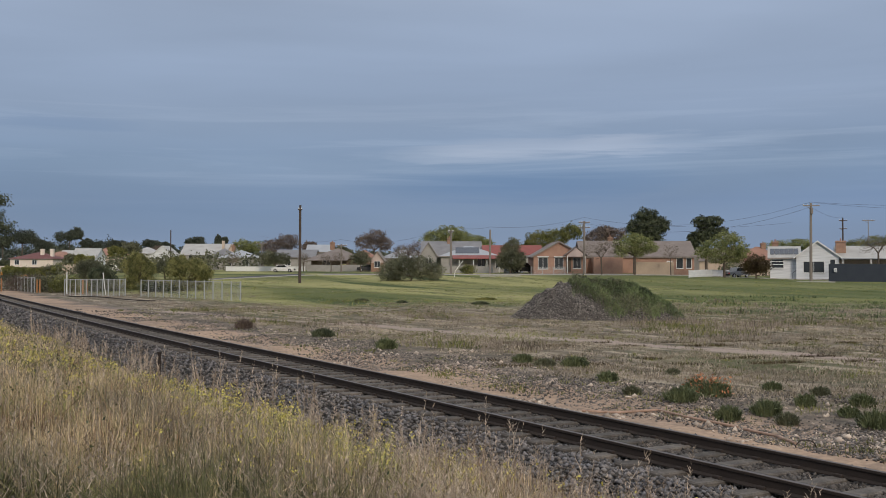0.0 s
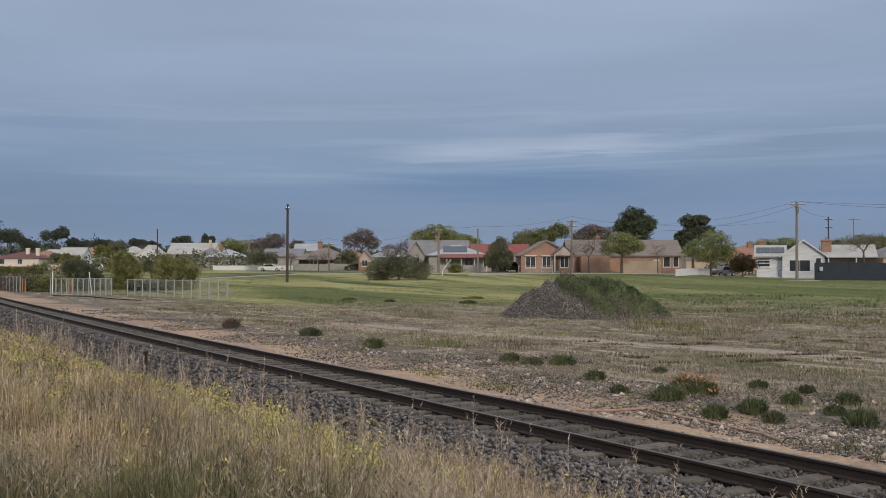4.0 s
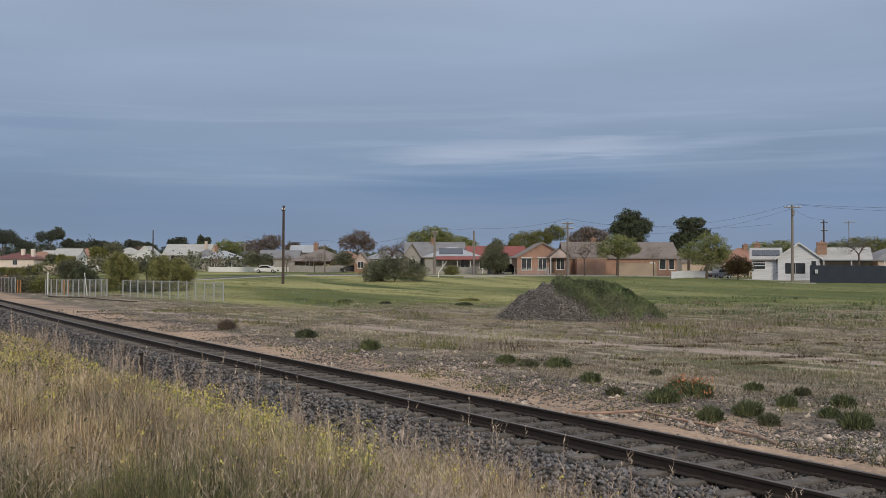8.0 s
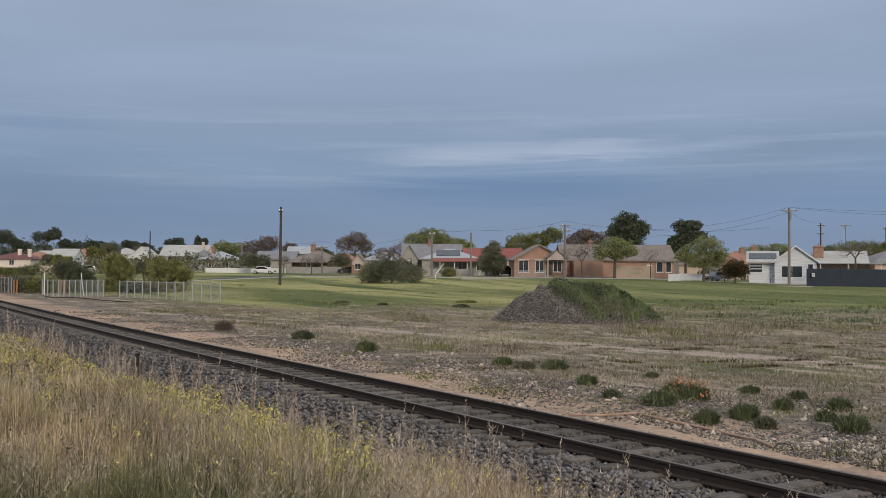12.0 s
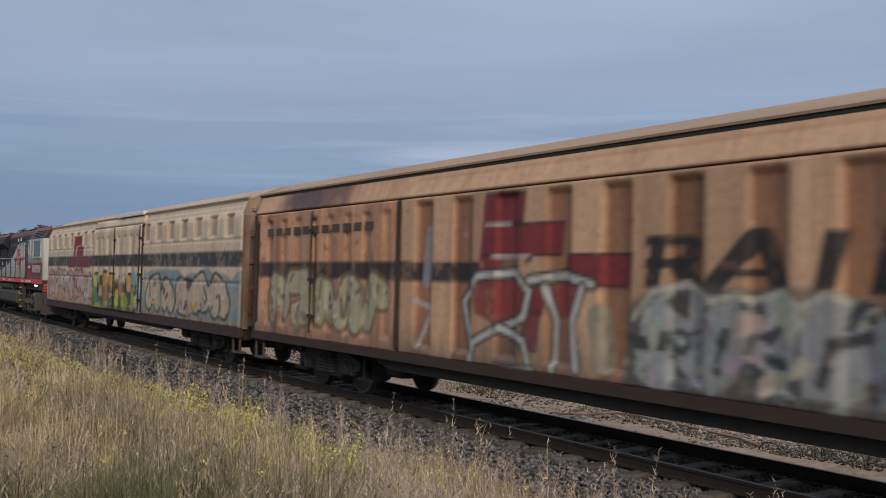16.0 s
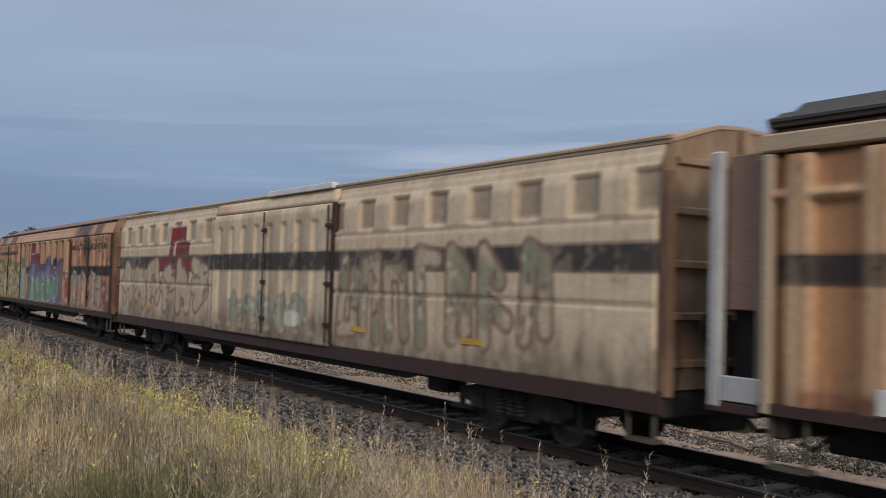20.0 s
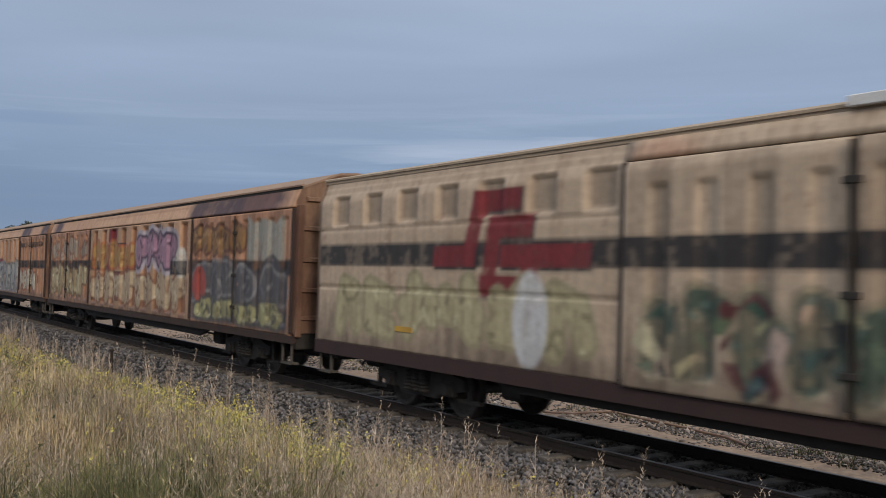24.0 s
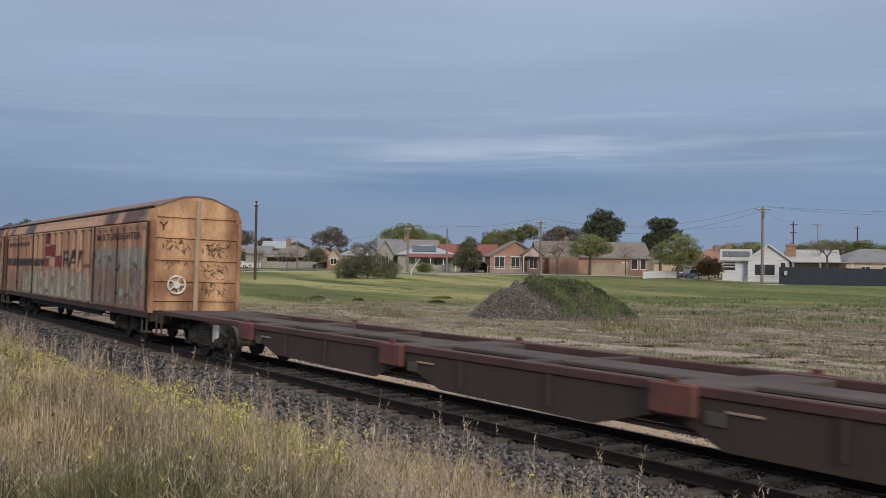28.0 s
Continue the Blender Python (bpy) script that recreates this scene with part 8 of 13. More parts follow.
def worn_doors():
    """Thin grey letters rubbed off the doors, with a dull red patch at the foot."""
    return [spray((0.31, 0.255, 0.2), 0.16, (16.78, 1.05), (16.83, 1.86), (17.31, 2.23), (18, 2.25), (18.43, 2.05), (18.44, 1.19)),
            spray((0.31, 0.255, 0.2), 0.16, (17.51, 1.25), (17.55, 1.89), (18.01, 1.9), (18.12, 1.3)),
            spray((0.31, 0.255, 0.2), 0.16, (18.65, 1.21), (18.69, 2.26), (19.13, 2.27), (19.51, 2.03)),
            spray((0.31, 0.255, 0.2), 0.16, (19.91, 1.25), (19.95, 2.28), (20.52, 2.3)),
            spray((0.31, 0.255, 0.2), 0.16, (19.95, 1.8), (20.53, 1.77)),
            spray((0.31, 0.255, 0.2), 0.16, (20.76, 1.22), (20.83, 2.19), (21.42, 2.2), (21.55, 1.94), (21.49, 1.29)),
            spray((0.37, 0.35, 0.32), 0.05, (17.49, 2.24), (18, 2.52), (18.43, 2.35), (18.54, 2.12)),
            spray((0.37, 0.35, 0.32), 0.05, (18.69, 2.26), (19.03, 2.49), (19.5, 2.4)),
            spray((0.37, 0.35, 0.32), 0.05, (20.2, 2.53), (20.6, 2.41), (20.98, 2.3)),
            spray((0.37, 0.35, 0.32), 0.05, (16.95, 1.94), (16.97, 1.07)),
            spray((0.37, 0.35, 0.32), 0.05, (18.89, 2.13), (19, 1.24)),
            spray((0.37, 0.35, 0.32), 0.05, (20.53, 1.89), (20.57, 1.37)),
            blot((0.22, 0.055, 0.06), 0.3, (21.82, 1.95), (21.95, 2.22), (22.39, 2.13), (22.68, 1.75), (22.85, 1.37), (22.79, 0.98), (22.39, 1.02), (21.95, 1.49)),
            spray((0.4, 0.33, 0.28), 0.08, (22.45, 1.73), (22.68, 1.5), (22.96, 1.57)),
            spray((0.5, 0.47, 0.44), 0.05, (22.73, 2.7), (23.09, 2.68)),
            spray((0.42, 0.37, 0.31), 0.05, (20.53, 1.14), (22.27, 1.11)),
            spray((0.05, 0.04, 0.035), 0.05, (21.21, 1.82), (21.45, 1.84)),
            spray((0.05, 0.04, 0.035), 0.05, (20.8, 2.12), (21.06, 2.12)),
            blot((0.1, 0.055, 0.055), 0.3, (19.06, 3.87), (20.02, 3.86), (19.94, 2.71), (19.5, 2.59), (19.07, 2.91)),
            blot((0.28, 0.05, 0.055), 0.1, (16.17, 2.06), (16.64, 1.92), (16.72, 1.04), (16.19, 1.08))]


def block_panel():
    """Painted blocks of sage, brick, ochre and teal over the ribbed panel."""
    return [blot((0.33, 0.4, 0.375), 0.05, (6.1, 3.85), (8.12, 3.72), (8.15, 2.36), (6.14, 2.33)),
            blot((0.33, 0.4, 0.375), 0.05, (7.69, 3.75), (8.12, 3.72), (8.17, 1.22), (7.74, 1.18)),
            blot((0.1, 0.2, 0.25), 0.05, (6.14, 2.31), (7.74, 2.34), (7.76, 1.71), (6.16, 1.63)),
            spray((0.45, 0.47, 0.45), 0.025, (6.22, 1.9), (7.75, 1.91)),
            blot((0.22, 0.15, 0.11), 0.05, (6.16, 1.63), (7.73, 1.71), (7.74, 1.26), (6.17, 1.14)),
            spray((0.5, 0.42, 0.3), 0.05, (7.32, 1.52), (7.67, 1.53)),
            blot((0.36, 0.25, 0.185), 0.05, (8.12, 3.74), (8.98, 3.68), (9, 2.72), (8.14, 2.73)),
            blot((0.235, 0.23, 0.215), 0.05, (8.03, 2.72), (8.53, 2.71), (8.56, 1.25), (8.06, 1.21)),
            blot((0.03, 0.028, 0.027), 0.05, (8.53, 2.73), (9.02, 2.72), (9.02, 2.53), (8.53, 2.52)),
            blot((0.3, 0.075, 0.065), 0.05, (8.51, 2.52), (9, 2.53), (9.02, 1.22), (8.53, 1.18)),
            blot((0.33, 0.4, 0.375), 0.05, (8.98, 3.8), (10.27, 3.71), (10.29, 2.01), (9.01, 1.96)),
            blot((0.3, 0.24, 0.2), 0.05, (8.96, 1.96), (9.69, 1.99), (9.7, 1.14), (8.97, 1.08)),
            blot((0.24, 0.12, 0.1), 0.05, (9.65, 2.31), (10.14, 2.32), (10.15, 1.31), (9.67, 1.27)),
            blot((0.235, 0.23, 0.215), 0.05, (10.07, 2.73), (10.75, 2.72), (10.77, 1.18), (10.09, 1.11)),
            spray((0.03, 0.028, 0.027), 0.025, (10.07, 2.19), (10.8, 2.16)),
            spray((0.46, 0.45, 0.42), 0.02, (10.08, 2.14), (10.8, 2.11)),
            spray((0.03, 0.028, 0.027), 0.025, (10.08, 1.75), (10.81, 1.74)),
            spray((0.46, 0.45, 0.42), 0.02, (10.08, 1.7), (10.81, 1.69)),
            spray((0.03, 0.028, 0.027), 0.025, (10.09, 1.53), (10.81, 1.53)),
            spray((0.46, 0.45, 0.42), 0.02, (10.09, 1.48), (10.81, 1.48)),
            spray((0.03, 0.028, 0.027), 0.02, (8.04, 2.16), (8.54, 2.15)),
            spray((0.03, 0.028, 0.027), 0.02, (8.05, 1.6), (8.55, 1.6)),
            blot((0.3, 0.075, 0.065), 0.05, (10.27, 3.77), (11.01, 3.72), (11.02, 3.24), (10.28, 3.27)),
            blot((0.5, 0.29, 0.07), 0.05, (10.22, 3.41), (11.02, 3.37), (11.02, 2.73), (10.23, 2.74)),
            blot((0.03, 0.028, 0.027), 0.05, (10.71, 2.74), (11.32, 2.73), (11.32, 2.54), (10.71, 2.54)),
            blot((0.3, 0.075, 0.065), 0.05, (10.75, 2.54), (11.34, 2.54), (11.34, 2), (10.76, 1.98)),
            blot((0.03, 0.028, 0.027), 0.05, (10.83, 1.99), (11.36, 2.02), (11.36, 1.74), (10.83, 1.7)),
            blot((0.3, 0.075, 0.065), 0.05, (10.89, 1.71), (11.47, 1.74), (11.47, 1.16), (10.9, 1.1)),
            blot((0.03, 0.028, 0.027), 0.05, (10.92, 1.42), (11.49, 1.47), (11.49, 1.42), (10.92, 1.37)),
            blot((0.03, 0.028, 0.027), 0.05, (11.01, 3.72), (11.19, 3.7), (11.21, 2.7), (11.02, 2.7)),
            blot((0.38, 0.28, 0.22), 0.05, (11.19, 3.76), (12.09, 3.69), (12.11, 1.2), (11.23, 1.1)),
            blot((0.36, 0.25, 0.185), 0.05, (12.09, 3.72), (12.71, 3.67), (12.73, 1.1), (12.12, 1.03)),
            spray((0.17, 0.15, 0.135), 0.06, (11.45, 3.42), (11.72, 3.12), (12.1, 2.94)),
            blot((0.5, 0.31, 0.06), 0.05, (11.44, 1.76), (12.07, 1.8), (12.08, 1.14), (11.45, 1.07)),
            blot((0.27, 0.14, 0.1), 0.15, (12.07, 1.69), (12.52, 2.04), (12.79, 2.11), (12.8, 1.11), (12.08, 1.11)),
            blot((0.235, 0.23, 0.215), 0.05, (12.71, 3.79), (13.51, 3.72), (13.52, 3.45), (12.71, 3.51)),
            spray((0.03, 0.028, 0.027), 0.03, (12.71, 3.51), (13.51, 3.49)),
            blot((0.3, 0.075, 0.065), 0.05, (12.71, 3.51), (12.94, 3.49), (12.94, 3.15), (12.71, 3.16)),
            blot((0.25, 0.1, 0.1), 0.12, (12.71, 3.16), (13.21, 3.14), (13.22, 1.16), (12.73, 1.1)),
            blot((0.33, 0.4, 0.375), 0.06, (12.94, 3.41), (13.51, 3.48), (13.55, 2.13), (13.04, 2.12), (13.19, 3.09)),
            blot((0.03, 0.028, 0.027), 0.05, (13.51, 3.87), (13.96, 3.82), (13.96, 3.7), (13.51, 3.74)),
            blot((0.3, 0.075, 0.065), 0.05, (13.51, 3.74), (13.93, 3.7), (13.94, 3.34), (13.52, 3.37)),
            blot((0.03, 0.028, 0.027), 0.05, (13.54, 3.37), (13.83, 3.35), (13.83, 3.14), (13.55, 3.15)),
            blot((0.33, 0.4, 0.375), 0.05, (13.55, 3.15), (14.66, 3.1), (14.66, 1.95), (13.55, 1.89)),
            blot((0.33, 0.4, 0.375), 0.05, (13.93, 3.79), (14.66, 3.71), (14.66, 1.95), (13.94, 1.91)),
            spray((0.14, 0.15, 0.15), 0.06, (14.15, 2.96), (14.43, 2.67), (14.66, 2.58)),
            blot((0.1, 0.2, 0.25), 0.05, (13.5, 1.92), (14.56, 1.98), (14.56, 1.22), (13.5, 1.09)),
            spray((0.5, 0.52, 0.48), 0.03, (13.35, 1.48), (14.56, 1.49)),
            spray((0.3, 0.07, 0.06), 0.04, (13.35, 1.41), (14.56, 1.42)),
            spray((0.5, 0.5, 0.46), 0.03, (13.41, 1.13), (14.56, 1.15)),
            blot((0.26, 0.16, 0.12), 0.06, (13.11, 2.12), (13.49, 2.13), (13.48, 1.49), (13.17, 1.46)),
            blot((0.3, 0.075, 0.065), 0.05, (12.87, 1.43), (13.29, 1.52), (13.32, 1.21), (12.85, 1.19)),
            blot((0.03, 0.028, 0.027), 0.05, (12.98, 1.54), (13.14, 1.74), (13.22, 1.54)),
            blot((0.24, 0.15, 0.12), 0.05, (14.56, 1.99), (14.95, 2.01), (14.96, 1.09), (14.56, 1.04))]


def block_doors():
    """Painted blocks over the front doors: spotted blue, grey stones and streaked browns."""
    return [blot((0.11, 0.15, 0.21), 0.05, (-0.2, 3.88), (1.23, 3.8), (1.29, 1.86), (-0.13, 1.81)),
            blot((0.24, 0.225, 0.2), 0.05, (1.05, 3.79), (2.37, 3.72), (2.44, 1.15), (1.14, 1.05)),
            blot((0.12, 0.055, 0.045), 0.15, (2.37, 3.92), (3.95, 3.82), (4.01, 1.3), (2.44, 1.2)),
            blot((0.36, 0.24, 0.18), 0.12, (3.95, 3.82), (4.77, 3.77), (4.81, 1.8), (4, 1.77)),
            blot((0.36, 0.2, 0.07), 0.12, (3.71, 1.87), (4.65, 1.9), (4.67, 1.35), (3.72, 1.28)),
            blot((0.27, 0.15, 0.11), 0.1, (4.77, 3.84), (6.51, 3.72), (6.55, 1.23), (4.83, 1.09)),
            blot((0.3, 0.28, 0.26), 0.1, (-0.13, 1.9), (1.29, 1.94), (1.31, 1.25), (-0.1, 1.16)),
            spray((0.5, 0.48, 0.44), 0.025, (1.06, 3.46), (2.34, 3.44)),
            spray((0.03, 0.03, 0.03), 0.02, (1.06, 3.38), (2.34, 3.36)),
            spray((0.5, 0.48, 0.44), 0.025, (1.08, 2.84), (2.35, 2.86)),
            spray((0.03, 0.03, 0.03), 0.02, (1.08, 2.75), (2.36, 2.77)),
            spray((0.5, 0.48, 0.44), 0.025, (1.1, 2.26), (2.37, 2.31)),
            spray((0.03, 0.03, 0.03), 0.02, (1.1, 2.17), (2.37, 2.23)),
            spray((0.5, 0.48, 0.44), 0.025, (1.12, 1.69), (2.38, 1.78)),
            spray((0.03, 0.03, 0.03), 0.02, (1.12, 1.61), (2.39, 1.69)),
            spray((0.03, 0.04, 0.055), 0.11, (0.31, 3.66), (0.36, 3.61)),
            spray((0.03, 0.04, 0.055), 0.11, (0.74, 3.37), (0.79, 3.32)),
            spray((0.03, 0.04, 0.055), 0.11, (0.28, 3.1), (0.33, 3.06)),
            spray((0.03, 0.04, 0.055), 0.11, (0.9, 2.87), (0.94, 2.83)),
            spray((0.03, 0.04, 0.055), 0.11, (0.34, 2.6), (0.39, 2.56)),
            spray((0.03, 0.04, 0.055), 0.11, (0.96, 2.33), (1.01, 2.29)),
            spray((0.03, 0.04, 0.055), 0.11, (0.43, 2.16), (0.48, 2.12)),
            blot((0.3, 0.07, 0.06), 0.05, (5.8, 3.65), (6.26, 3.62), (6.27, 3.21), (5.81, 3.23)),
            blot((0.05, 0.035, 0.03), 0.1, (2.73, 2.01), (3.37, 2.03), (3.38, 1.64), (2.74, 1.61)),
            blot((0.035, 0.03, 0.03), 0.05, (5.15, 2.34), (5.44, 2.34), (5.45, 2), (5.16, 1.99)),
            blot((0.22, 0.07, 0.06), 0.25, (4.78, 1.98), (6.53, 2.04), (6.55, 1.23), (4.8, 1.09)),
            spray((0.5, 0.46, 0.42), 0.07, (5.39, 1.22), (5.96, 1.23)),
            spray((0.04, 0.035, 0.03), 0.07, (5.32, 1.52), (6.15, 1.49)),
            spray((0.16, 0.08, 0.06), 0.05, (3.03, 3.68), (3.18, 1.44)),
            spray((0.16, 0.08, 0.06), 0.05, (3.66, 3.74), (3.76, 1.94))]


def build_vans():
    cream_wagon((-151.96, -128.9), 1, "cream box van with black band and sprayed letters along its foot",
                wash(0.3, 8.3, 1.1, 2.35, (0.46, 0.30, 0.22)) + tag_layers(11, 0.5, 8.3, 1.15, 2.4, 6, PALE, (0.20, 0.08, 0.05), None, PINK)
                + chips(12, 0.5, 8.2, 1.15, 2.3, 46, ((0.50, 0.40, 0.29), (0.44, 0.26, 0.20), (0.12, 0.07, 0.06), (0.36, 0.24, 0.17)), 0.24)
                + chips(14, 8.5, 14.7, 1.05, 2.2, 60, ((0.05, 0.14, 0.05), (0.03, 0.07, 0.035), (0.30, 0.33, 0.07), (0.02, 0.02, 0.02), (0.40, 0.20, 0.07)), 0.3) + bubble_letters()
                + wash(14.9, 23, 1.15, 2.4, (0.22, 0.27, 0.28)) + tag_layers(13, 15.2, 22.2, 1.1, 2.35, 5, (0.52, 0.42, 0.30), (0.03, 0.035, 0.03), None, None, 0.55)
                + chips(15, 8.6, 14.5, 1.1, 2.2, 40, ((0.06, 0.16, 0.05), (0.46, 0.24, 0.20), (0.02, 0.02, 0.02), (0.45, 0.25, 0.08)), 0.12)
                + chips(16, 15.2, 22.5, 1.2, 2.3, 34, ((0.52, 0.41, 0.30), (0.24, 0.29, 0.30), (0.05, 0.05, 0.05), (0.40, 0.29, 0.20)), 0.24))
    orange_wagon((-128.16, -104.81), 2, "rust-streaked orange box van with grey and pale spray paint",
                 tag_layers(21, 0.9, 6.3, 1.15, 2.5, 5, (0.42, 0.38, 0.25), (0.16, 0.12, 0.07), None, None, 0.45) + scrawled_letters()
                 + [(box_mask(16.3, 23.4, 2.2, 2.64), (0.038, 0.034, 0.031)), (cloud_mask(17.2, 23.2, 1.05, 2.15, 0.2, 1.3), (0.30, 0.165, 0.10))] + tag_layers(24, 17.3, 22.8, 1.2, 2.1, 6, (0.33, 0.20, 0.13), (0.38, 0.29, 0.21), None, None, 0.22))
    orange_wagon((-103.97, -80.67), 3, "orange box van with large grey letters edged in cream and red",
                 wash(0.3, 6.4, 1.1, 2.6, (0.40, 0.30, 0.20)) + tag_layers(31, 0.4, 5.6, 1.15, 2.5, 5, GREYS, (0.13, 0.12, 0.11), PALE, OLD_WHITE)
                 + tag_layers(32, 6.7, 11.4, 1.15, 2.35, 5, (0.38, 0.37, 0.35), (0.17, 0.16, 0.15), None, (0.2, 0.21, 0.22)) + wash(12.2, 13.6, 1.2, 2.2, (0.14, 0.11, 0.06))
                 + silver_letters(), roof=ROOF_CREAM)
    van = orange_wagon((-79.82, -56.72), 4, "orange box van with blue, dark green and red-and-white letters",
                 checked_letters(), roof=ROOF_CREAM, multi=True)
    part("roof_strip", Shape().box(7.35, 11.4, -1.41, -1.27, 4.15, 4.26, 0.01), WHITE_PAINT, van, "white roof strip")
    orange_wagon((-55.69, -32.51), 5, "orange box van sprayed yellow, violet and green with scrawled doors",
                 [(cloud_mask(0.2, 7.6, 1.1, 2.95, 0.25, 2.0), (0.13, 0.155, 0.085)), (cloud_mask(0.2, 7.9, 1.1, 2.7, 0.3, 1.7), (0.45, 0.35, 0.12))]
                 + tag_layers(51, 0.4, 6.4, 1.15, 2.5, 4, (0.42, 0.39, 0.28), (0.11, 0.095, 0.07), None, (0.36, 0.30, 0.17)) + [(blob_mask(6.9, 1.8, 0.75, 0.8), (0.25, 0.28, 0.30))]
                 + [(cloud_mask(8.2, 15.2, 1.1, 2.9, 0.35, 1.9), VIOLET), (cloud_mask(8.4, 15.0, 1.1, 2.55, 0.3, 1.9), (0.17, 0.165, 0.25))]
                 + tag_layers(52, 8.6, 14.9, 1.1, 2.3, 7, (0.19, 0.285, 0.22), (0.30, 0.32, 0.36), None, (0.12, 0.22, 0.13))
                 + worn_doors() + [(box_mask(16.6, 22.9, 2.28, 2.60), BLACK)]
                 + [spray((0.42, 0.40, 0.35), 0.045, (u, 1.35), (u - 0.35, 1.9), (u + 0.1, 2.42), (u + 0.6, 2.2), (u + 0.5, 1.5), (u + 0.05, 1.25)) for u in (16.2, 17.6, 18.9, 20.4)]
                 + chips(53, 15.6, 22.6, 1.15, 2.3, 70, ((0.40, 0.37, 0.32), (0.16, 0.13, 0.11), (0.30, 0.16, 0.10), (0.26, 0.05, 0.05), (0.33, 0.30, 0.26)), 0.16)
                 + chips(54, 8.4, 15.0, 1.1, 2.5, 60, ((0.16, 0.30, 0.22), (0.30, 0.30, 0.40), (0.06, 0.05, 0.09), (0.20, 0.16, 0.30)), 0.16), roof=ROOF_RUST)
    cream_wagon((-31.57, -8.02), 6, "cream box van with brown scrawl over a black band",
                tag_layers(61, 0.4, 8.2, 1.3, 2.85, 6, (0.54, 0.43, 0.31), (0.22, 0.13, 0.09), None, None, 0.3) + tag_layers(62, 9.6, 14.0, 1.3, 2.0, 5, (0.34, 0.34, 0.27), (0.26, 0.26, 0.2), None, None, 0.3)
                + [(blob_mask(13.2, 1.5, 0.45, 0.18), OLD_WHITE)] + tag_layers(63, 15.1, 21.6, 1.2, 2.95, 7, (0.52, 0.415, 0.30), (0.22, 0.14, 0.10), None, (0.24, 0.25, 0.17), 0.26))
    orange_wagon((41.64, 64.84), 9, "orange box van with dull silver letters and a black band",
                 wash(6.8, 16.8, 1.1, 2.5, (0.24, 0.24, 0.25), 0.3, 1.1) + tag_layers(91, 7.0, 16.6, 1.15, 2.7, 8, SILVER, (0.12, 0.12, 0.12), None, (0.22, 0.22, 0.23)) + chips(91, 7.0, 16.6, 1.15, 2.5, 70, ((0.40, 0.40, 0.39), (0.24, 0.24, 0.25), (0.07, 0.07, 0.07)), 0.24) + tag_layers(92, 17.2, 21, 1.2, 2.3, 4, PALE, (0.26, 0.09, 0.06)), rail_text=False)
    orange_wagon((65.53, 89.11), 10, "orange box van with a pink sprayed patch and grey arches",
                 tag_layers(101, 0.5, 6.3, 2.6, 3.5, 4, (0.32, 0.27, 0.21), (0.26, 0.12, 0.07), None, None, 0.45) + tag_layers(102, 0.5, 6.3, 1.15, 2.5, 5, (0.45, 0.38, 0.24), (0.15, 0.10, 0.06), None, (0.3, 0.22, 0.12))
                 + tag_layers(103, 6.8, 12.4, 2.3, 3.3, 5, (0.36, 0.22, 0.08), (0.40, 0.14, 0.06), None, None, 0.5)
                 + tag_layers(104, 6.8, 16.8, 1.15, 2.3, 11, (0.46, 0.36, 0.24), (0.22, 0.10, 0.06), None, None, 0.55)
                 + tag_layers(105, 12.2, 15.9, 2.35, 3.55, 4, (0.36, 0.21, 0.27), (0.06, 0.04, 0.07), (0.40, 0.36, 0.4), None, 0.6) + [(blob_mask(16.3, 2.55, 0.4, 0.45), OLD_WHITE), (box_mask(15.3, 16.9, 2.2, 2.6), BLACK)]
                 + tag_layers(106, 17.3, 20.8, 2.7, 3.5, 4, (0.30, 0.17, 0.07), (0.13, 0.06, 0.04), None, None, 0.5) + wash(21, 23, 2.6, 3.6, (0.36, 0.36, 0.31))
                 + wash(17.1, 23.3, 1.1, 2.6, (0.085, 0.08, 0.085), 0.3, 1.3) + tag_layers(107, 17.2, 23.2, 1.5, 2.6, 4, (0.10, 0.095, 0.10), (0.24, 0.235, 0.23), None, None, 0.55)
                 + [(blob_mask(17.9, 2.0, 0.55, 0.5), (0.40, 0.08, 0.06))] + tag_layers(108, 17.5, 23.0, 1.1, 1.7, 4, (0.34, 0.32, 0.16), (0.10, 0.095, 0.09), None, None, 0.55), rail_text=False, multi=False, web=False)
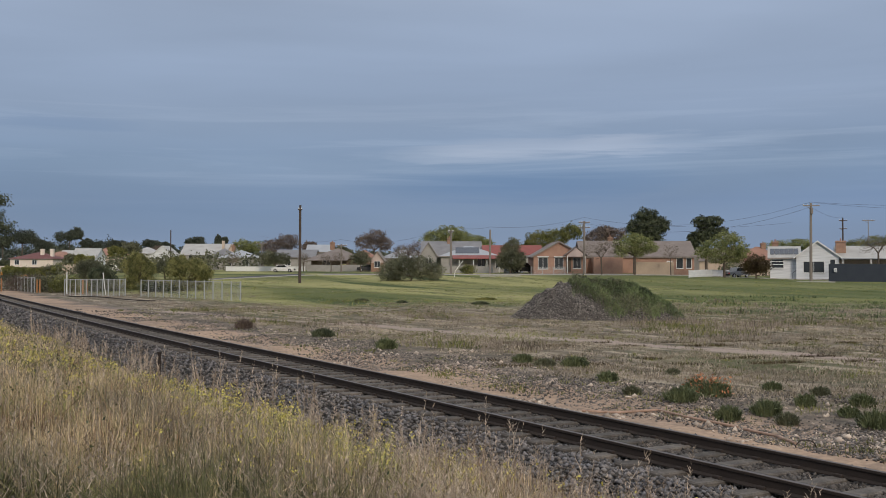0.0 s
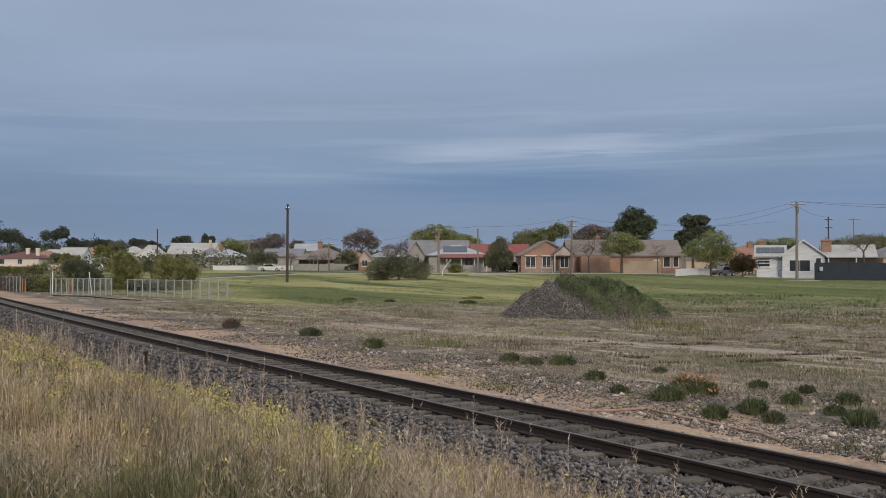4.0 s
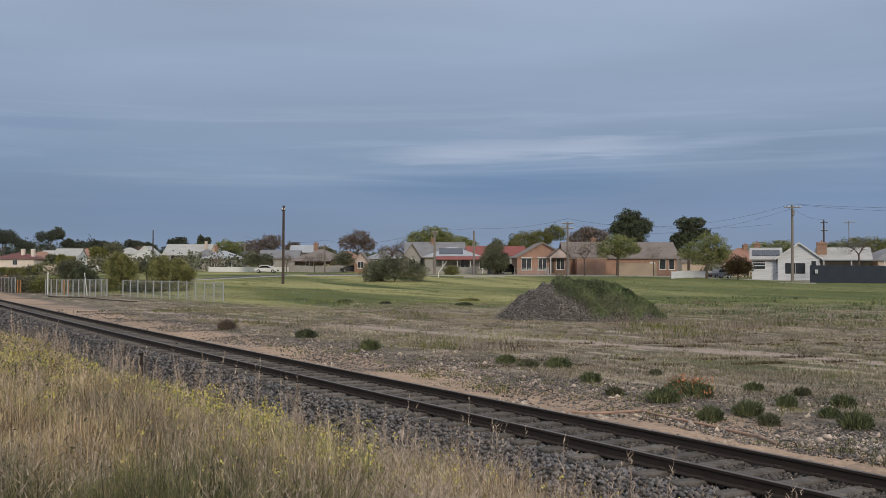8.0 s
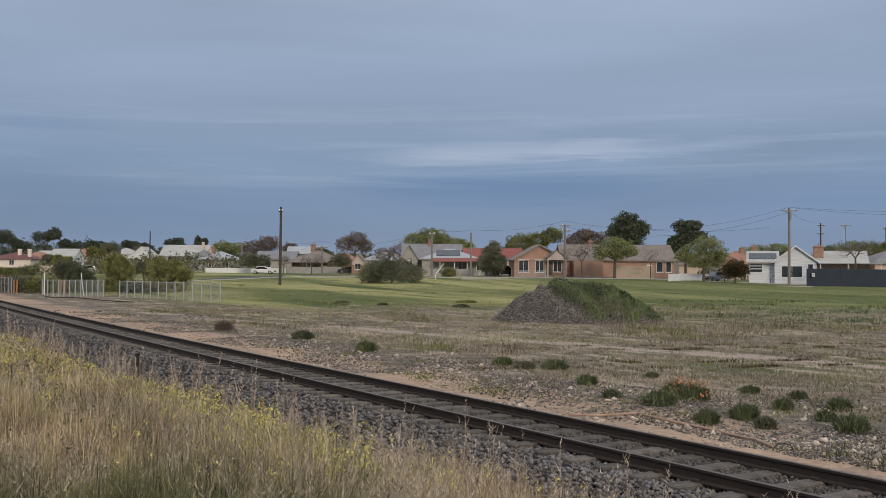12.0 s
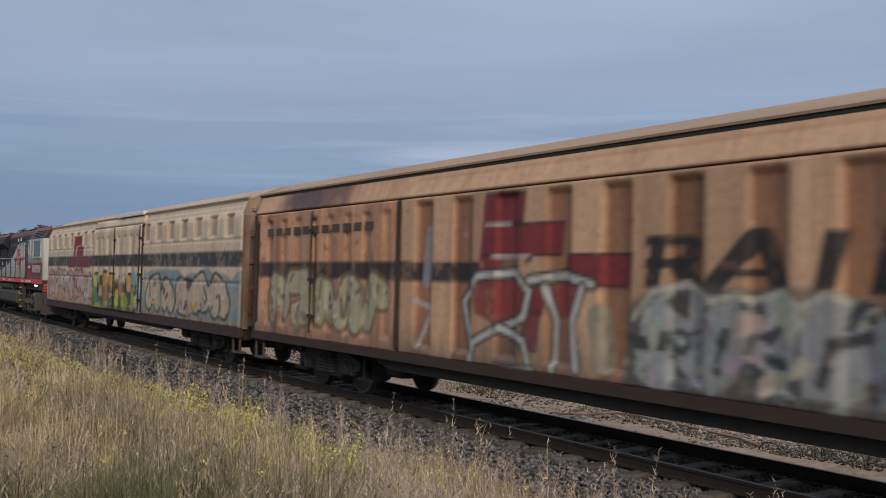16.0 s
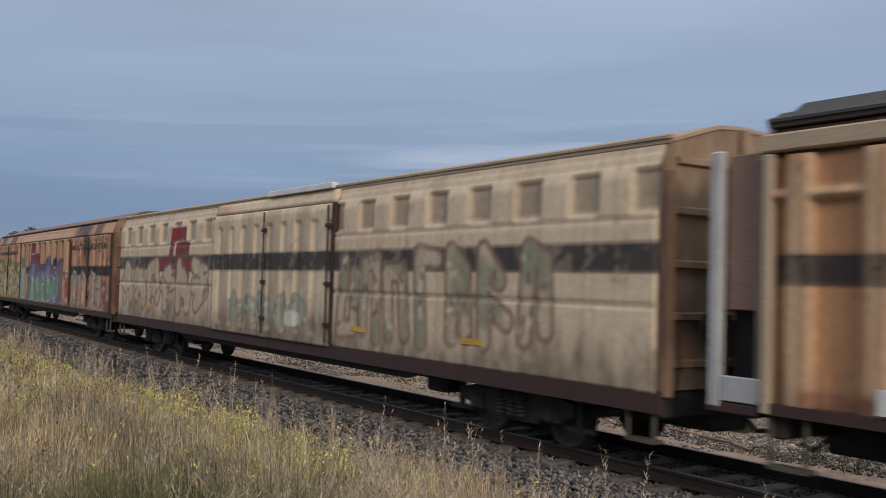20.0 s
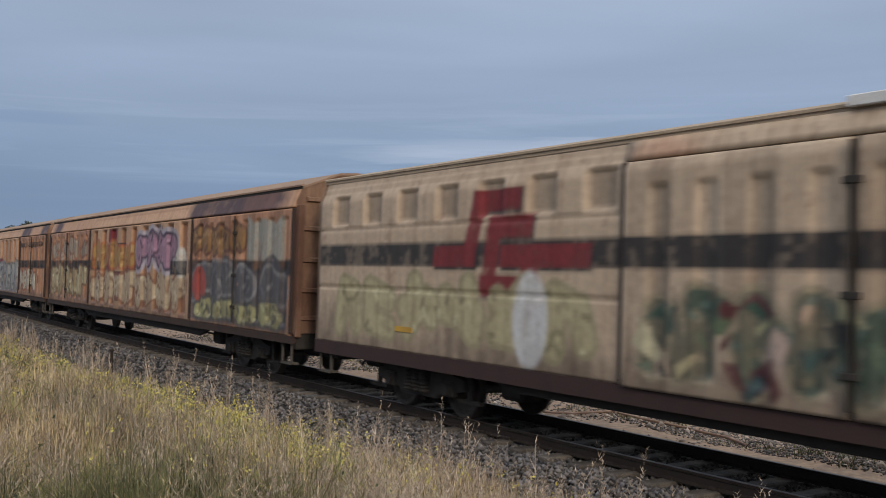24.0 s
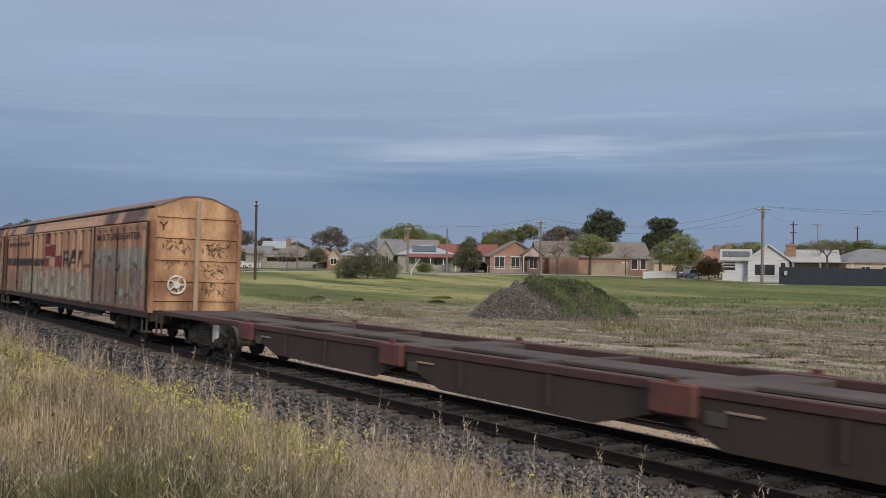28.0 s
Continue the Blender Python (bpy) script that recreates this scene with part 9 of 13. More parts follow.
    cream_wagon((90.18, 113.4), 11, "cream box van with olive letters and yellow sprayed end", base=(0.51, 0.39, 0.28), art=
                tag_layers(111, 0.6, 8.0, 1.2, 2.4, 6, (0.46, 0.40, 0.24), (0.34, 0.30, 0.18), None, None, 0.3) + [(blob_mask(6.6, 1.75, 0.42, 0.75), (0.60, 0.60, 0.60))]
                + tag_layers(112, 8.8, 14.5, 1.1, 2.3, 8, (0.055, 0.085, 0.065), (0.30, 0.25, 0.17), None, (0.16, 0.14, 0.10), 0.5)
                + chips(112, 8.7, 14.4, 1.15, 2.2, 60, ((0.05, 0.09, 0.075), (0.10, 0.03, 0.035), (0.46, 0.38, 0.27), (0.035, 0.035, 0.035), (0.12, 0.15, 0.10)), 0.24)
                + [(cloud_mask(15.0, 22.6, 1.15, 2.6, 0.3, 2.2), (0.44, 0.30, 0.17)), (blob_mask(16.2, 2.2, 0.7, 0.35), MUSTARD), (blob_mask(20.4, 2.25, 0.8, 0.35), MUSTARD), (blob_mask(17.6, 2.4, 0.8, 0.3), (0.35, 0.12, 0.12)), (box_mask(21.2, 22.9, 1.2, 2.2), (0.30, 0.09, 0.10))]
                + tag_layers(113, 15.4, 21.4, 1.15, 2.5, 5, (0.36, 0.24, 0.14), (0.16, 0.17, 0.12), None, (0.48, 0.40, 0.26), 0.4)
                + chips(113, 14.9, 17.0, 1.15, 2.3, 22, ((0.26, 0.05, 0.06), (0.42, 0.14, 0.05), (0.20, 0.28, 0.14), (0.50, 0.36, 0.09), (0.05, 0.06, 0.04)), 0.26)
                + chips(114, 17.0, 22.8, 1.3, 2.75, 60, ((0.30, 0.07, 0.07), (0.42, 0.33, 0.24), (0.05, 0.045, 0.04), (0.28, 0.33, 0.22), (0.45, 0.20, 0.07), (0.35, 0.27, 0.19)), 0.28)
                + [(blob_mask(16.1, 2.2, 0.6, 0.3, 0.3), (0.50, 0.33, 0.06)), (blob_mask(20.6, 2.35, 0.75, 0.32, 0.3), (0.50, 0.33, 0.06))])
    orange_wagon((114.27, 137.83), 12, "box van painted over in sage, brown, red and blue blocks", mosaic_art(), base=(0.40, 0.235, 0.15), stripe=False, rail_text=False, multi=False, web=False, sill=FLAT_RED, coat=DUSTY_PAINT)
    orange_wagon((138.64, 162.06), 13, "dark-roofed orange box van with grey, salmon and green letters", base=(0.45, 0.252, 0.135), art=
                 tag_layers(131, 0.4, 6.4, 1.1, 2.65, 5, (0.30, 0.29, 0.26), (0.08, 0.075, 0.07), OCHRE_, (0.23, 0.225, 0.21))
                 + salmon_art()
                 + [(cloud_mask(16.6, 23.2, 1.6, 2.65, 0.25, 1.1), (0.42, 0.24, 0.18)), (box_mask(16.2, 22.5, 1.05, 1.35), (0.36, 0.30, 0.09))]
                 + tag_layers(133, 17.3, 22.2, 1.15, 2.35, 5, (0.19, 0.29, 0.12), (0.10, 0.15, 0.07), None, (0.25, 0.33, 0.14), 0.6)
                 + chips(133, 16.8, 21.9, 1.2, 2.2, 50, ((0.19, 0.29, 0.12), (0.23, 0.33, 0.15), (0.04, 0.05, 0.035), (0.42, 0.27, 0.19)), 0.2)
                 + chips(134, 17.0, 23.0, 2.2, 2.75, 44, ((0.34, 0.34, 0.34), (0.05, 0.05, 0.05), (0.45, 0.27, 0.20), (0.22, 0.22, 0.22)), 0.19)
                 + chips(135, 21.2, 23.2, 1.2, 2.2, 12, ((0.45, 0.25, 0.20), (0.36, 0.19, 0.16), (0.10, 0.06, 0.05)), 0.24), roof=ROOF_DARK, mark=(0.42, 0.03, 0.035))
    orange_wagon((162.9, 186.46), 14, "rusty orange box van with faded grey paint and blue drips",
                 wash(0.3, 7, 1.1, 2.15, (0.30, 0.19, 0.13)) + tag_layers(141, 4.0, 16.0, 1.15, 2.25, 10, (0.31, 0.245, 0.185), (0.24, 0.16, 0.11), None, None, 0.55)
                 + [(cloud_mask(16.9, 23.2, 1.1, 2.95, 0.12, 1.6), (0.235, 0.205, 0.185)), (box_mask(17, 23.2, 2.42, 2.48), BLACK), (box_mask(17, 23.2, 1.1, 2.42), (0.24, 0.165, 0.125))]
                 + [(cloud_mask(4.5, 16.6, 1.1, 2.1, 0.28, 0.62), (0.31, 0.295, 0.225)), (cloud_mask(17.2, 23.2, 2.3, 2.95, 0.12, 1.6), (0.29, 0.275, 0.225))] + chips(141, 4.0, 16.2, 1.15, 2.2, 90, ((0.34, 0.28, 0.21), (0.26, 0.19, 0.14), (0.40, 0.33, 0.25), (0.15, 0.11, 0.09)), 0.24)
                 + chips(142, 17.0, 23.1, 1.3, 2.8, 80, ((0.10, 0.11, 0.15), (0.26, 0.22, 0.19), (0.05, 0.05, 0.055), (0.30, 0.20, 0.14), (0.33, 0.31, 0.28)), 0.24),
                 tags=True, ends=(0.60, 0.37, 0.21), roof=ROOF_RUST)


def ribbed_wagon(span):
    """Orange wagon with many narrow upright ribs, plug doors and a dark folded roof."""
    w, length = wagon_base("box_wagon", "orange ribbed box wagon with a dark folded roof", span, ROOF_ORANGE, ROOF_DARK, (0.19, 0.15, 0.115), 7, MAROON, (1.00, 1.12), 0.05)
    part("belly_sill", Shape().prism([(-length / 2 + 4.2, 1.0), (-length / 2 + 6.0, 0.78), (length / 2 - 6.0, 0.78), (length / 2 - 4.2, 1.0)], -1.455, -1.37, "y"), MAROON, w)
    base = (0.48, 0.265, 0.145)
    grey = [(cloud_mask(17.9, 21.7, 1.05, 2.28, 0.10, 0.62), (0.22, 0.195, 0.175))] + tag_layers(71, 18.1, 21.4, 1.2, 2.2, 4, (0.19, 0.175, 0.16), (0.26, 0.23, 0.21), None, None, 0.3)
    layers = [(box_mask(-1, 3.0, 2.38, 2.72), BLACK), (box_mask(9.8, 24, 2.36, 2.72), BLACK)] + mark_layers(2.8, 2.36, 1.0, (0.22, 0.045, 0.04))
    layers += [(box_mask(16.0, 16.5, 2.42, 2.68, 0.5), base), (box_mask(20.0, 20.6, 2.42, 2.68, -0.5), base)]
    layers += [(box_mask(21.8, 22.7, 2.42, 2.6), (0.32, 0.30, 0.29)), (box_mask(0.5, 23, 1.1, 1.3), (0.30, 0.12, 0.06))] + grey
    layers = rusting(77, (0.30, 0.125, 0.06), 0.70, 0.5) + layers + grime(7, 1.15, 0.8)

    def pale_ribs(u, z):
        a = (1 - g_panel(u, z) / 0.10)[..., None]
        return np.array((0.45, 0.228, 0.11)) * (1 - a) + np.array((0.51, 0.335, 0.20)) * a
    door_relief = lambda u, z: 0.045 * np.clip((np.abs(((u - 0.2) % 0.55) - 0.275) - 0.10) / 0.05, 0, 1)
    for a, b in ((0.12, 8.70), (12.82, length - 0.12)):
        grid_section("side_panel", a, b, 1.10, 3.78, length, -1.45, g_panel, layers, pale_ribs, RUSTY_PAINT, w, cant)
    for a, b in ((8.78, 10.74), (10.82, 12.74)):
        grid_section("door", a, b, 1.10, 3.74, length, -1.47, door_relief, layers, base, RUSTY_PAINT, w)
    part("eave_rail", Shape().box(-length / 2, length / 2, -1.46, -1.30, 3.82, 4.02, 0.02), ROOF_CREAM, w, "pale eave rail")
    lock_rods(w, length, (8.95, 10.55, 11.0, 12.55), 1.15, 3.7, -1.50)
    posts(w, length, (8.74, 12.78, 0.1, length - 0.1), ROOF_CREAM, 1.0, 3.8)
    # the framed platform at the leading end
    x = -length / 2
    part("corner_frame", Shape().box(x - 0.68, x - 0.52, -1.46, -1.34, 1.0, 3.9, 0.02).box(x - 0.5, x + 0.02, -1.45, -1.36, 1.08, 1.36, 0.01), PALE_STEEL, w, "pale end frame")
    part("end_panel", Shape().box(x - 0.5, x - 0.004, -1.34, -1.24, 2.1, 3.85, 0.01), ROOF_RUST, w)
    # dark plate added behind the opening in place of its shade
    part("end_shade_plate", Shape().box(x - 0.5, x - 0.004, -1.20, -1.12, 1.08, 2.1), BLACK_STEEL_SHADE, w)
    part("end_sill", Shape().box(x - 0.72, x - 0.004, -1.44, 1.3, 0.94, 1.07, 0.02), MAROON, w)
    bars = Shape()
    for i in range(9):
        u = 16.8 + 0.34 * i - length / 2
        bars.box(u, u + 0.26, -1.462, -1.452, 2.45, 2.66)
    loose("letter_bar", bars, ROOF_ORANGE, w)
    part("label_plate", Shape().box(1.4 - length / 2, 2.0 - length / 2, -1.49, -1.46, 1.15, 1.4), WHITE_PAINT, w)
    sq = Shape()
    for u in (4.2, 8.2, 9.9, 16.5):
        sq.box(u - length / 2, u + 0.4 - length / 2, -1.475, -1.46, 0.90, 1.02)
    loose("marker_plate", sq, WHITE_PAINT, w)
    part("sliding_step", Shape().box(8.7 - length / 2, 12.9 - length / 2, -1.55, -1.40, 0.78, 0.98, 0.02), UNDER, w)


def reefer(span):
    """Cream refrigerated wagon with a deep pierced underframe."""
    length = span[1] - span[0]
    w = thing("refrigerated_wagon", "cream refrigerated wagon sprayed with large grey and teal letters", "freight wagon", group="wagons of the train")
    part("body", Shape().prism(PROFILE, -length / 2 + 0.05, length / 2 - 0.05), ROOF_CREAM, w)
    roof_part(w, length, ROOF_CREAM, 0.0, 0.38)
    part("roof_walk", Shape().box(-length / 2 + 2, length / 2 - 1, -0.5, 0.5, 4.38, 4.46, 0.02), ROOF_DARK, w)
    end_walls(w, length, (0.45, 0.36, 0.25), 8)
    pale = (0.61, 0.49, 0.355)
    layers = [(box_mask(-1, 25, 2.5, 2.86), (0.07, 0.07, 0.065))] + mark_layers(1.6, 2.52, 1.0, (0.40, 0.09, 0.06))
    layers += [(box_mask(-1, 25, 3.84, 4.2), (0.50, 0.36, 0.25))] + pieced_art()
    joint = lambda u, z: 0.03 * np.exp(-((z - 3.78) / 0.03) ** 2)
    for a, b in ((0.1, 9.92), (13.86, length - 0.1)):
        grid_section("side_panel", a, b, 1.28, 4.12, length, -1.45, joint, layers, pale, FADED_PAINT, w, cant)
    warm = [(box_mask(u, u + w_, 1.4, 3.84, 0, 0.15), c) for u, w_, c in ((10.6, 0.25, (0.30, 0.17, 0.09)), (11.15, 0.25, (0.22, 0.13, 0.08)), (11.7, 0.22, (0.26, 0.15, 0.085)), (12.6, 0.6, (0.44, 0.21, 0.08)), (13.0, 0.15, (0.24, 0.14, 0.08)))] + layers
    for a, b in ((9.98, 11.86), (11.92, 13.8)):
        grid_section("door", a, b, 1.28, 3.86, length, -1.50, None, warm, pale, FADED_PAINT, w, cant)
    lock_rods(w, length, (10.06, 12.52, 13.8), 1.3, 3.86, -1.53)
    lettering("REFRIGERATED", 0.34, 6.2, 14.4, 3.04, length, -1.456, w, LETTER_BLACK)
    girder = Shape()
    us = [7.49, 8.53, 9.56, 11.78, 12.74, 13.70, 14.66, 15.62]
    # the web is built as upright strips between round openings
    n = 16
    for u in us:
        x = u - length / 2
        for sgn in (1, -1):
            arc = [(x + 0.34 * math.cos(math.pi * i / n), 0.80 + sgn * 0.20 * math.sin(math.pi * i / n)) for i in range(n + 1)]
            edge = 1.02 if sgn > 0 else 0.42
            girder.prism(arc + [(x - 0.34, edge), (x + 0.34, edge)], -1.30, -1.24, "y")
    stops = [6.6] + [v for u in us for v in (u - 0.34, u + 0.34)] + [length - 6.6]
    for a, b in zip(stops[::2], stops[1::2]):
        girder.box(a - length / 2, b - length / 2, -1.30, -1.24, 0.42, 1.02)
    for sgn in (-1, 1):
        girder.prism([(sgn * (length / 2 - 3.4), 0.94), (sgn * (length / 2 - 6.6), 0.42), (sgn * (length / 2 - 6.6), 1.02), (sgn * (length / 2 - 3.4), 1.02)], -1.30, -1.24, "y")
    girder.box(-length / 2, length / 2, -1.40, -1.2, 1.0, 1.12)
    girder.box(-length / 2 + 6.6, length / 2 - 6.6, -1.40, -1.2, 0.38, 0.43)
    part("sole_bar", Shape().box(-length / 2 + 0.1, length / 2 - 0.1, -1.38, -1.30, 0.80, 1.04, 0.01), BLACK_STEEL_SHADE, w)
    part("side_sill", Shape().box(-length / 2, length / 2, -1.46, -1.20, 1.06, 1.27, 0.02), BLACK_STEEL_SHADE, w)
    part("drip_rail", Shape().box(0.2 - length / 2, length / 2 - 0.2, -1.475, -1.44, 1.27, 1.30), ROOF_CREAM, w)
    part("door_rail", Shape().box(9.9 - length / 2, 13.95 - length / 2, -1.54, -1.42, 3.88, 3.96, 0.015), GRIME, w)
    part("fish_belly_girder", girder, UNDER, w, "deep brown girder pierced by round openings")
    part("centre_sill", Shape().box(-length / 2 + 0.1, length / 2 - 0.1, -0.35, 0.35, 0.75, 1.08), GRIME, w)
    for e in (-1, 1):
        bogie(w, e * (length / 2 - 2.6))
    couplers(w, length)
    steps(w, length)
    TRAIN.append((w, (span[0] + span[1]) / 2))


def flat_wagon(start, label):
    """Skeletal container flat in dull red: edge rails, a centre deck, deep side plates notched at the container locks."""
    length = 32.6
    w = thing("flat_wagon", label, "freight wagon", group="wagons of the train")
    x0, x1 = -length / 2, length / 2
    outlines = [[(-9.9, 1.0), (-8.1, 0.52), (-3.9, 0.48), (-3.1, 0.74), (-3.1, 1.0)], [(-2.95, 1.0), (-2.8, 0.80), (-1.8, 0.48), (1.8, 0.45), (2.8, 0.70), (2.95, 1.0)], [(3.1, 1.0), (3.1, 0.78), (3.9, 0.42), (8.1, 0.42), (9.9, 1.0)]]
    for y in (-1.3, 1.3):
        s = -1 if y < 0 else 1
        part("edge_rail", Shape().box(x0 + 0.7, x1 - 0.7, y - 0.09, y + 0.09, 1.00, 1.13, 0.015), FLAT_RED, w)
        for o in outlines:
            part("side_plate", Shape().prism(o, *sorted((y + s * 0.06, y + s * 0.02)), "y"), FLAT_SIDE, w)
        part("inner_girder", Shape().prism([(-9.0, 1.0), (-7.6, 0.58), (7.6, 0.58), (9.0, 1.0)], *sorted((y - s * 0.16, y - s * 0.22)), "y"), FLAT_SIDE, w)
        part("flange", Shape().box(-7.8, 7.8, *sorted((y - s * 0.26, y - s * 0.02)), 0.52, 0.56), FLAT_SIDE, w)
        stiff = Shape()
        for x in (-7.6, -5.8, -1.2, 0.9, 5.4, 7.2):
            stiff.box(x - 0.03, x + 0.03, *sorted((y + s * 0.06, y + s * 0.11)), 0.56, 1.0)
        loose("stiffener", stiff, FLAT_SIDE, w)
    part("centre_deck", Shape().box(x0, x1, -0.42, 0.42, 1.02, 1.10, 0.02), FLAT_DECK, w)
    for a in (x0, x1 - 2.6):
        part("end_deck", Shape().box(a, a + 2.6, -1.2, 1.2, 1.06, 1.11, 0.01), FLAT_DECK, w)
    part("centre_sill", Shape().box(x0, x1, -0.30, 0.30, 0.60, 1.02), GRIME, w)
    for x in (x0 + 0.9, x0 + 3.4, -9.6, -6.4, -3.2, 0, 3.2, 6.4, 9.6, x1 - 3.4, x1 - 0.9):
        wide = 0.42 if abs(abs(x) - 3.2) < 0.1 or abs(abs(x) - 9.6) < 0.1 else 0.12
        part("cross_beam", Shape().box(x - wide, x + wide, -1.25, 1.25, 0.90, 1.105, 0.02), FLAT_DECK if wide > 0.2 else FLAT_SIDE, w)
    for x in (-9.6, -3.2, 3.2, 9.6):
        for y in (-1.42, 1.42):
            part("container_lock", Shape().box(x - 0.36, x + 0.36, y - 0.06, y + 0.06, 0.74, 1.14, 0.03).box(x - 0.08, x + 0.08, y - 0.03, y + 0.03, 1.14, 1.20), LOCK_RED, w)
        s = -1.375
        part("stencil_bar", Shape().box(x + 0.75, x + 1.25, s - 0.012, s, 0.86, 0.89), ROOF_CREAM, w)
        part("pale_plate", Shape().box(x + 0.45, x + 0.75, s - 0.012, s, 0.70, 0.86), UNDER, w)
    for e in (-1, 1):
        b = bogie(w, e * (length / 2 - 3.3))
        part("wheel_guard", Shape().box(0.62, 0.92, -1.16, -1.09, 0.48, 0.92, 0.02), WHITE_PAINT, b, "white painted guard")
    couplers(w, length)
    steps(w, length, FLAT_SIDE)
    TRAIN.append((w, start + length / 2))
    return start + length


# ---- locomotives ----
frame3 = Shape().prism([(-2.35, 0.55), (-2.35, 0.80), (-1.3, 0.98), (1.3, 0.98), (2.35, 0.80), (2.35, 0.55), (1.95, 0.45), (1.45, 0.62), (0.55, 0.62), (0.3, 0.5), (-0.3, 0.5), (-0.55, 0.62), (-1.45, 0.62), (-1.95, 0.45)], -0.08, 0.08, "y")
LOCO_FRAME = frame3.mesh("side_frame", UNDER)
LOCO_BOX = Shape().box(-0.2, 0.2, -0.16, 0.06, 0.32, 0.70, 0.04).tube((0, -0.22, 0.5), (0, -0.15, 0.5), 0.13, n=10).mesh("axle_box", GRIME)
LOCO_SPRING = coil_shape(0, -0.08, 0.12, 1.15).mesh("spring", UNDER)
LOCO_BOLSTER = Shape().box(-1.9, 1.9, -0.7, 0.7, 0.45, 0.95, 0.05).box(-2.5, -2.2, -0.9, 0.9, 0.6, 0.9, 0.03).box(2.2, 2.5, -0.9, 0.9, 0.6, 0.9, 0.03).mesh("bogie", GRIME)
LOCO_RAIL = Shape().prism([(-2.4, 0.92), (-1.2, 1.02), (1.2, 1.02), (2.4, 0.92), (2.4, 1.0), (1.2, 1.12), (-1.2, 1.12), (-2.4, 1.0)], -0.14, 0.0, "y").mesh("frame_rail", UNDER)
LOCO_CYL = Shape().tube((-0.28, -0.16, 0.80), (0.28, -0.16, 0.80), 0.15, n=12).mesh("brake_cylinder", UNDER)
LOCO_SAND = Shape().box(-0.26, 0.26, -0.26, 0.0, 0.62, 1.22, 0.06).mesh("sand_box", UNDER)
LOCO_DAMPER = Shape().tube((-0.30, -0.2, 0.62), (0.30, -0.2, 0.98), 0.045, n=8).mesh("damper", UNDER)
LOCO_HORN = Shape().prism([(-0.42, 0.95), (-0.30, 0.30), (-0.16, 0.24), (0.16, 0.24), (0.30, 0.30), (0.42, 0.95)], -0.15, -0.02, "y").box(-0.13, 0.13, -0.24, -0.14, 0.34, 0.66, 0.03).mesh("horn_guide", UNDER)
LOCO_CASE = Shape().prism([(-0.42, 0.58), (-0.36, 0.42), (0.36, 0.42), (0.42, 0.58), (0.40, 1.14), (0.30, 1.24), (-0.30, 1.24), (-0.40, 1.14)], -0.30, 0.0, "y").mesh("gear_case", UNDER)
LOCO_HOSE = Shape().pipe([(-0.7, -0.22, 1.25), (-0.5, -0.26, 0.9), (-0.2, -0.24, 0.75), (0.3, -0.24, 0.98), (0.7, -0.22, 1.28)], 0.03, 5).mesh("brake_hose", GRIME)
LOCO_PIPE = Shape().tube((-2.3, -0.20, 0.42), (-0.3, -0.20, 0.36), 0.025, n=6).tube((-0.3, -0.20, 0.36), (2.3, -0.20, 0.44), 0.025, n=6).mesh("sand_pipe", UNDER)


def loco_bogie(parent, x):
    b = part("bogie", LOCO_BOLSTER, GRIME, parent)
    b.location.x = x
    for dx in (-1.75, 0.0, 1.75):
        part("wheelset", WHEELSET, WHEEL, b).location.x = dx
    for y in (-1.08, 1.08):
        back = y > 0
        pieces = [("side_frame", LOCO_FRAME, 0)] + [("axle_box", LOCO_BOX, d) for d in (-1.75, 0, 1.75)] + [("spring", LOCO_SPRING, d + e) for d in (-1.75, 0, 1.75) for e in (-0.34, 0.34)]
        if not back:
            pieces += [("frame_rail", LOCO_RAIL, 0), ("sand_pipe", LOCO_PIPE, 0)] + [("brake_cylinder", LOCO_CYL, d) for d in (-0.88, 0.88)] + [("sand_box", LOCO_SAND, -2.62)] + [("damper", LOCO_DAMPER, d) for d in (-1.3, 0.45, 1.4)] + [("horn_guide", LOCO_HORN, d) for d in (-1.75, 0, 1.75)] + [("gear_case", LOCO_CASE, 2.55)] + [("brake_hose", LOCO_HOSE, d) for d in (-0.9, 0.95)]
        for name, me, dx in pieces:
            o = part(name, me, GRIME, b)
            o.location = (-dx if back else dx, y, 0)
            if back:
                o.rotation_euler.z = math.pi


def louvre(parent, u0, u1, z0, z1, length, y, mat=GRIME, pitch=0.13):
    """A grille: a dark recess with a frame and tilted slats."""
    x0, x1 = u0 - length / 2, u1 - length / 2
    g = part("grille", Shape().box(x0, x1, y - 0.012, y + 0.02, z0, z1), GRIME, parent)
    sl = Shape()
    z, p = z0 + 0.03, pitch * 0.6
    while z < z1 - 0.04:
        sl.add([(x0 + 0.03, y - 0.014, z + p * 0.5), (x1 - 0.03, y - 0.014, z + p * 0.5), (x1 - 0.03, y - 0.034, z), (x0 + 0.03, y - 0.034, z), (x0 + 0.03, y - 0.014, z + p * 0.65), (x1 - 0.03, y - 0.014, z + p * 0.65), (x1 - 0.03, y - 0.034, z + p * 0.15), (x0 + 0.03, y - 0.034, z + p * 0.15)],
               [(0, 1, 2, 3), (4, 7, 6, 5), (3, 2, 6, 7), (0, 4, 5, 1)])
        z += p
    part("slat", sl, mat, g)
    return g


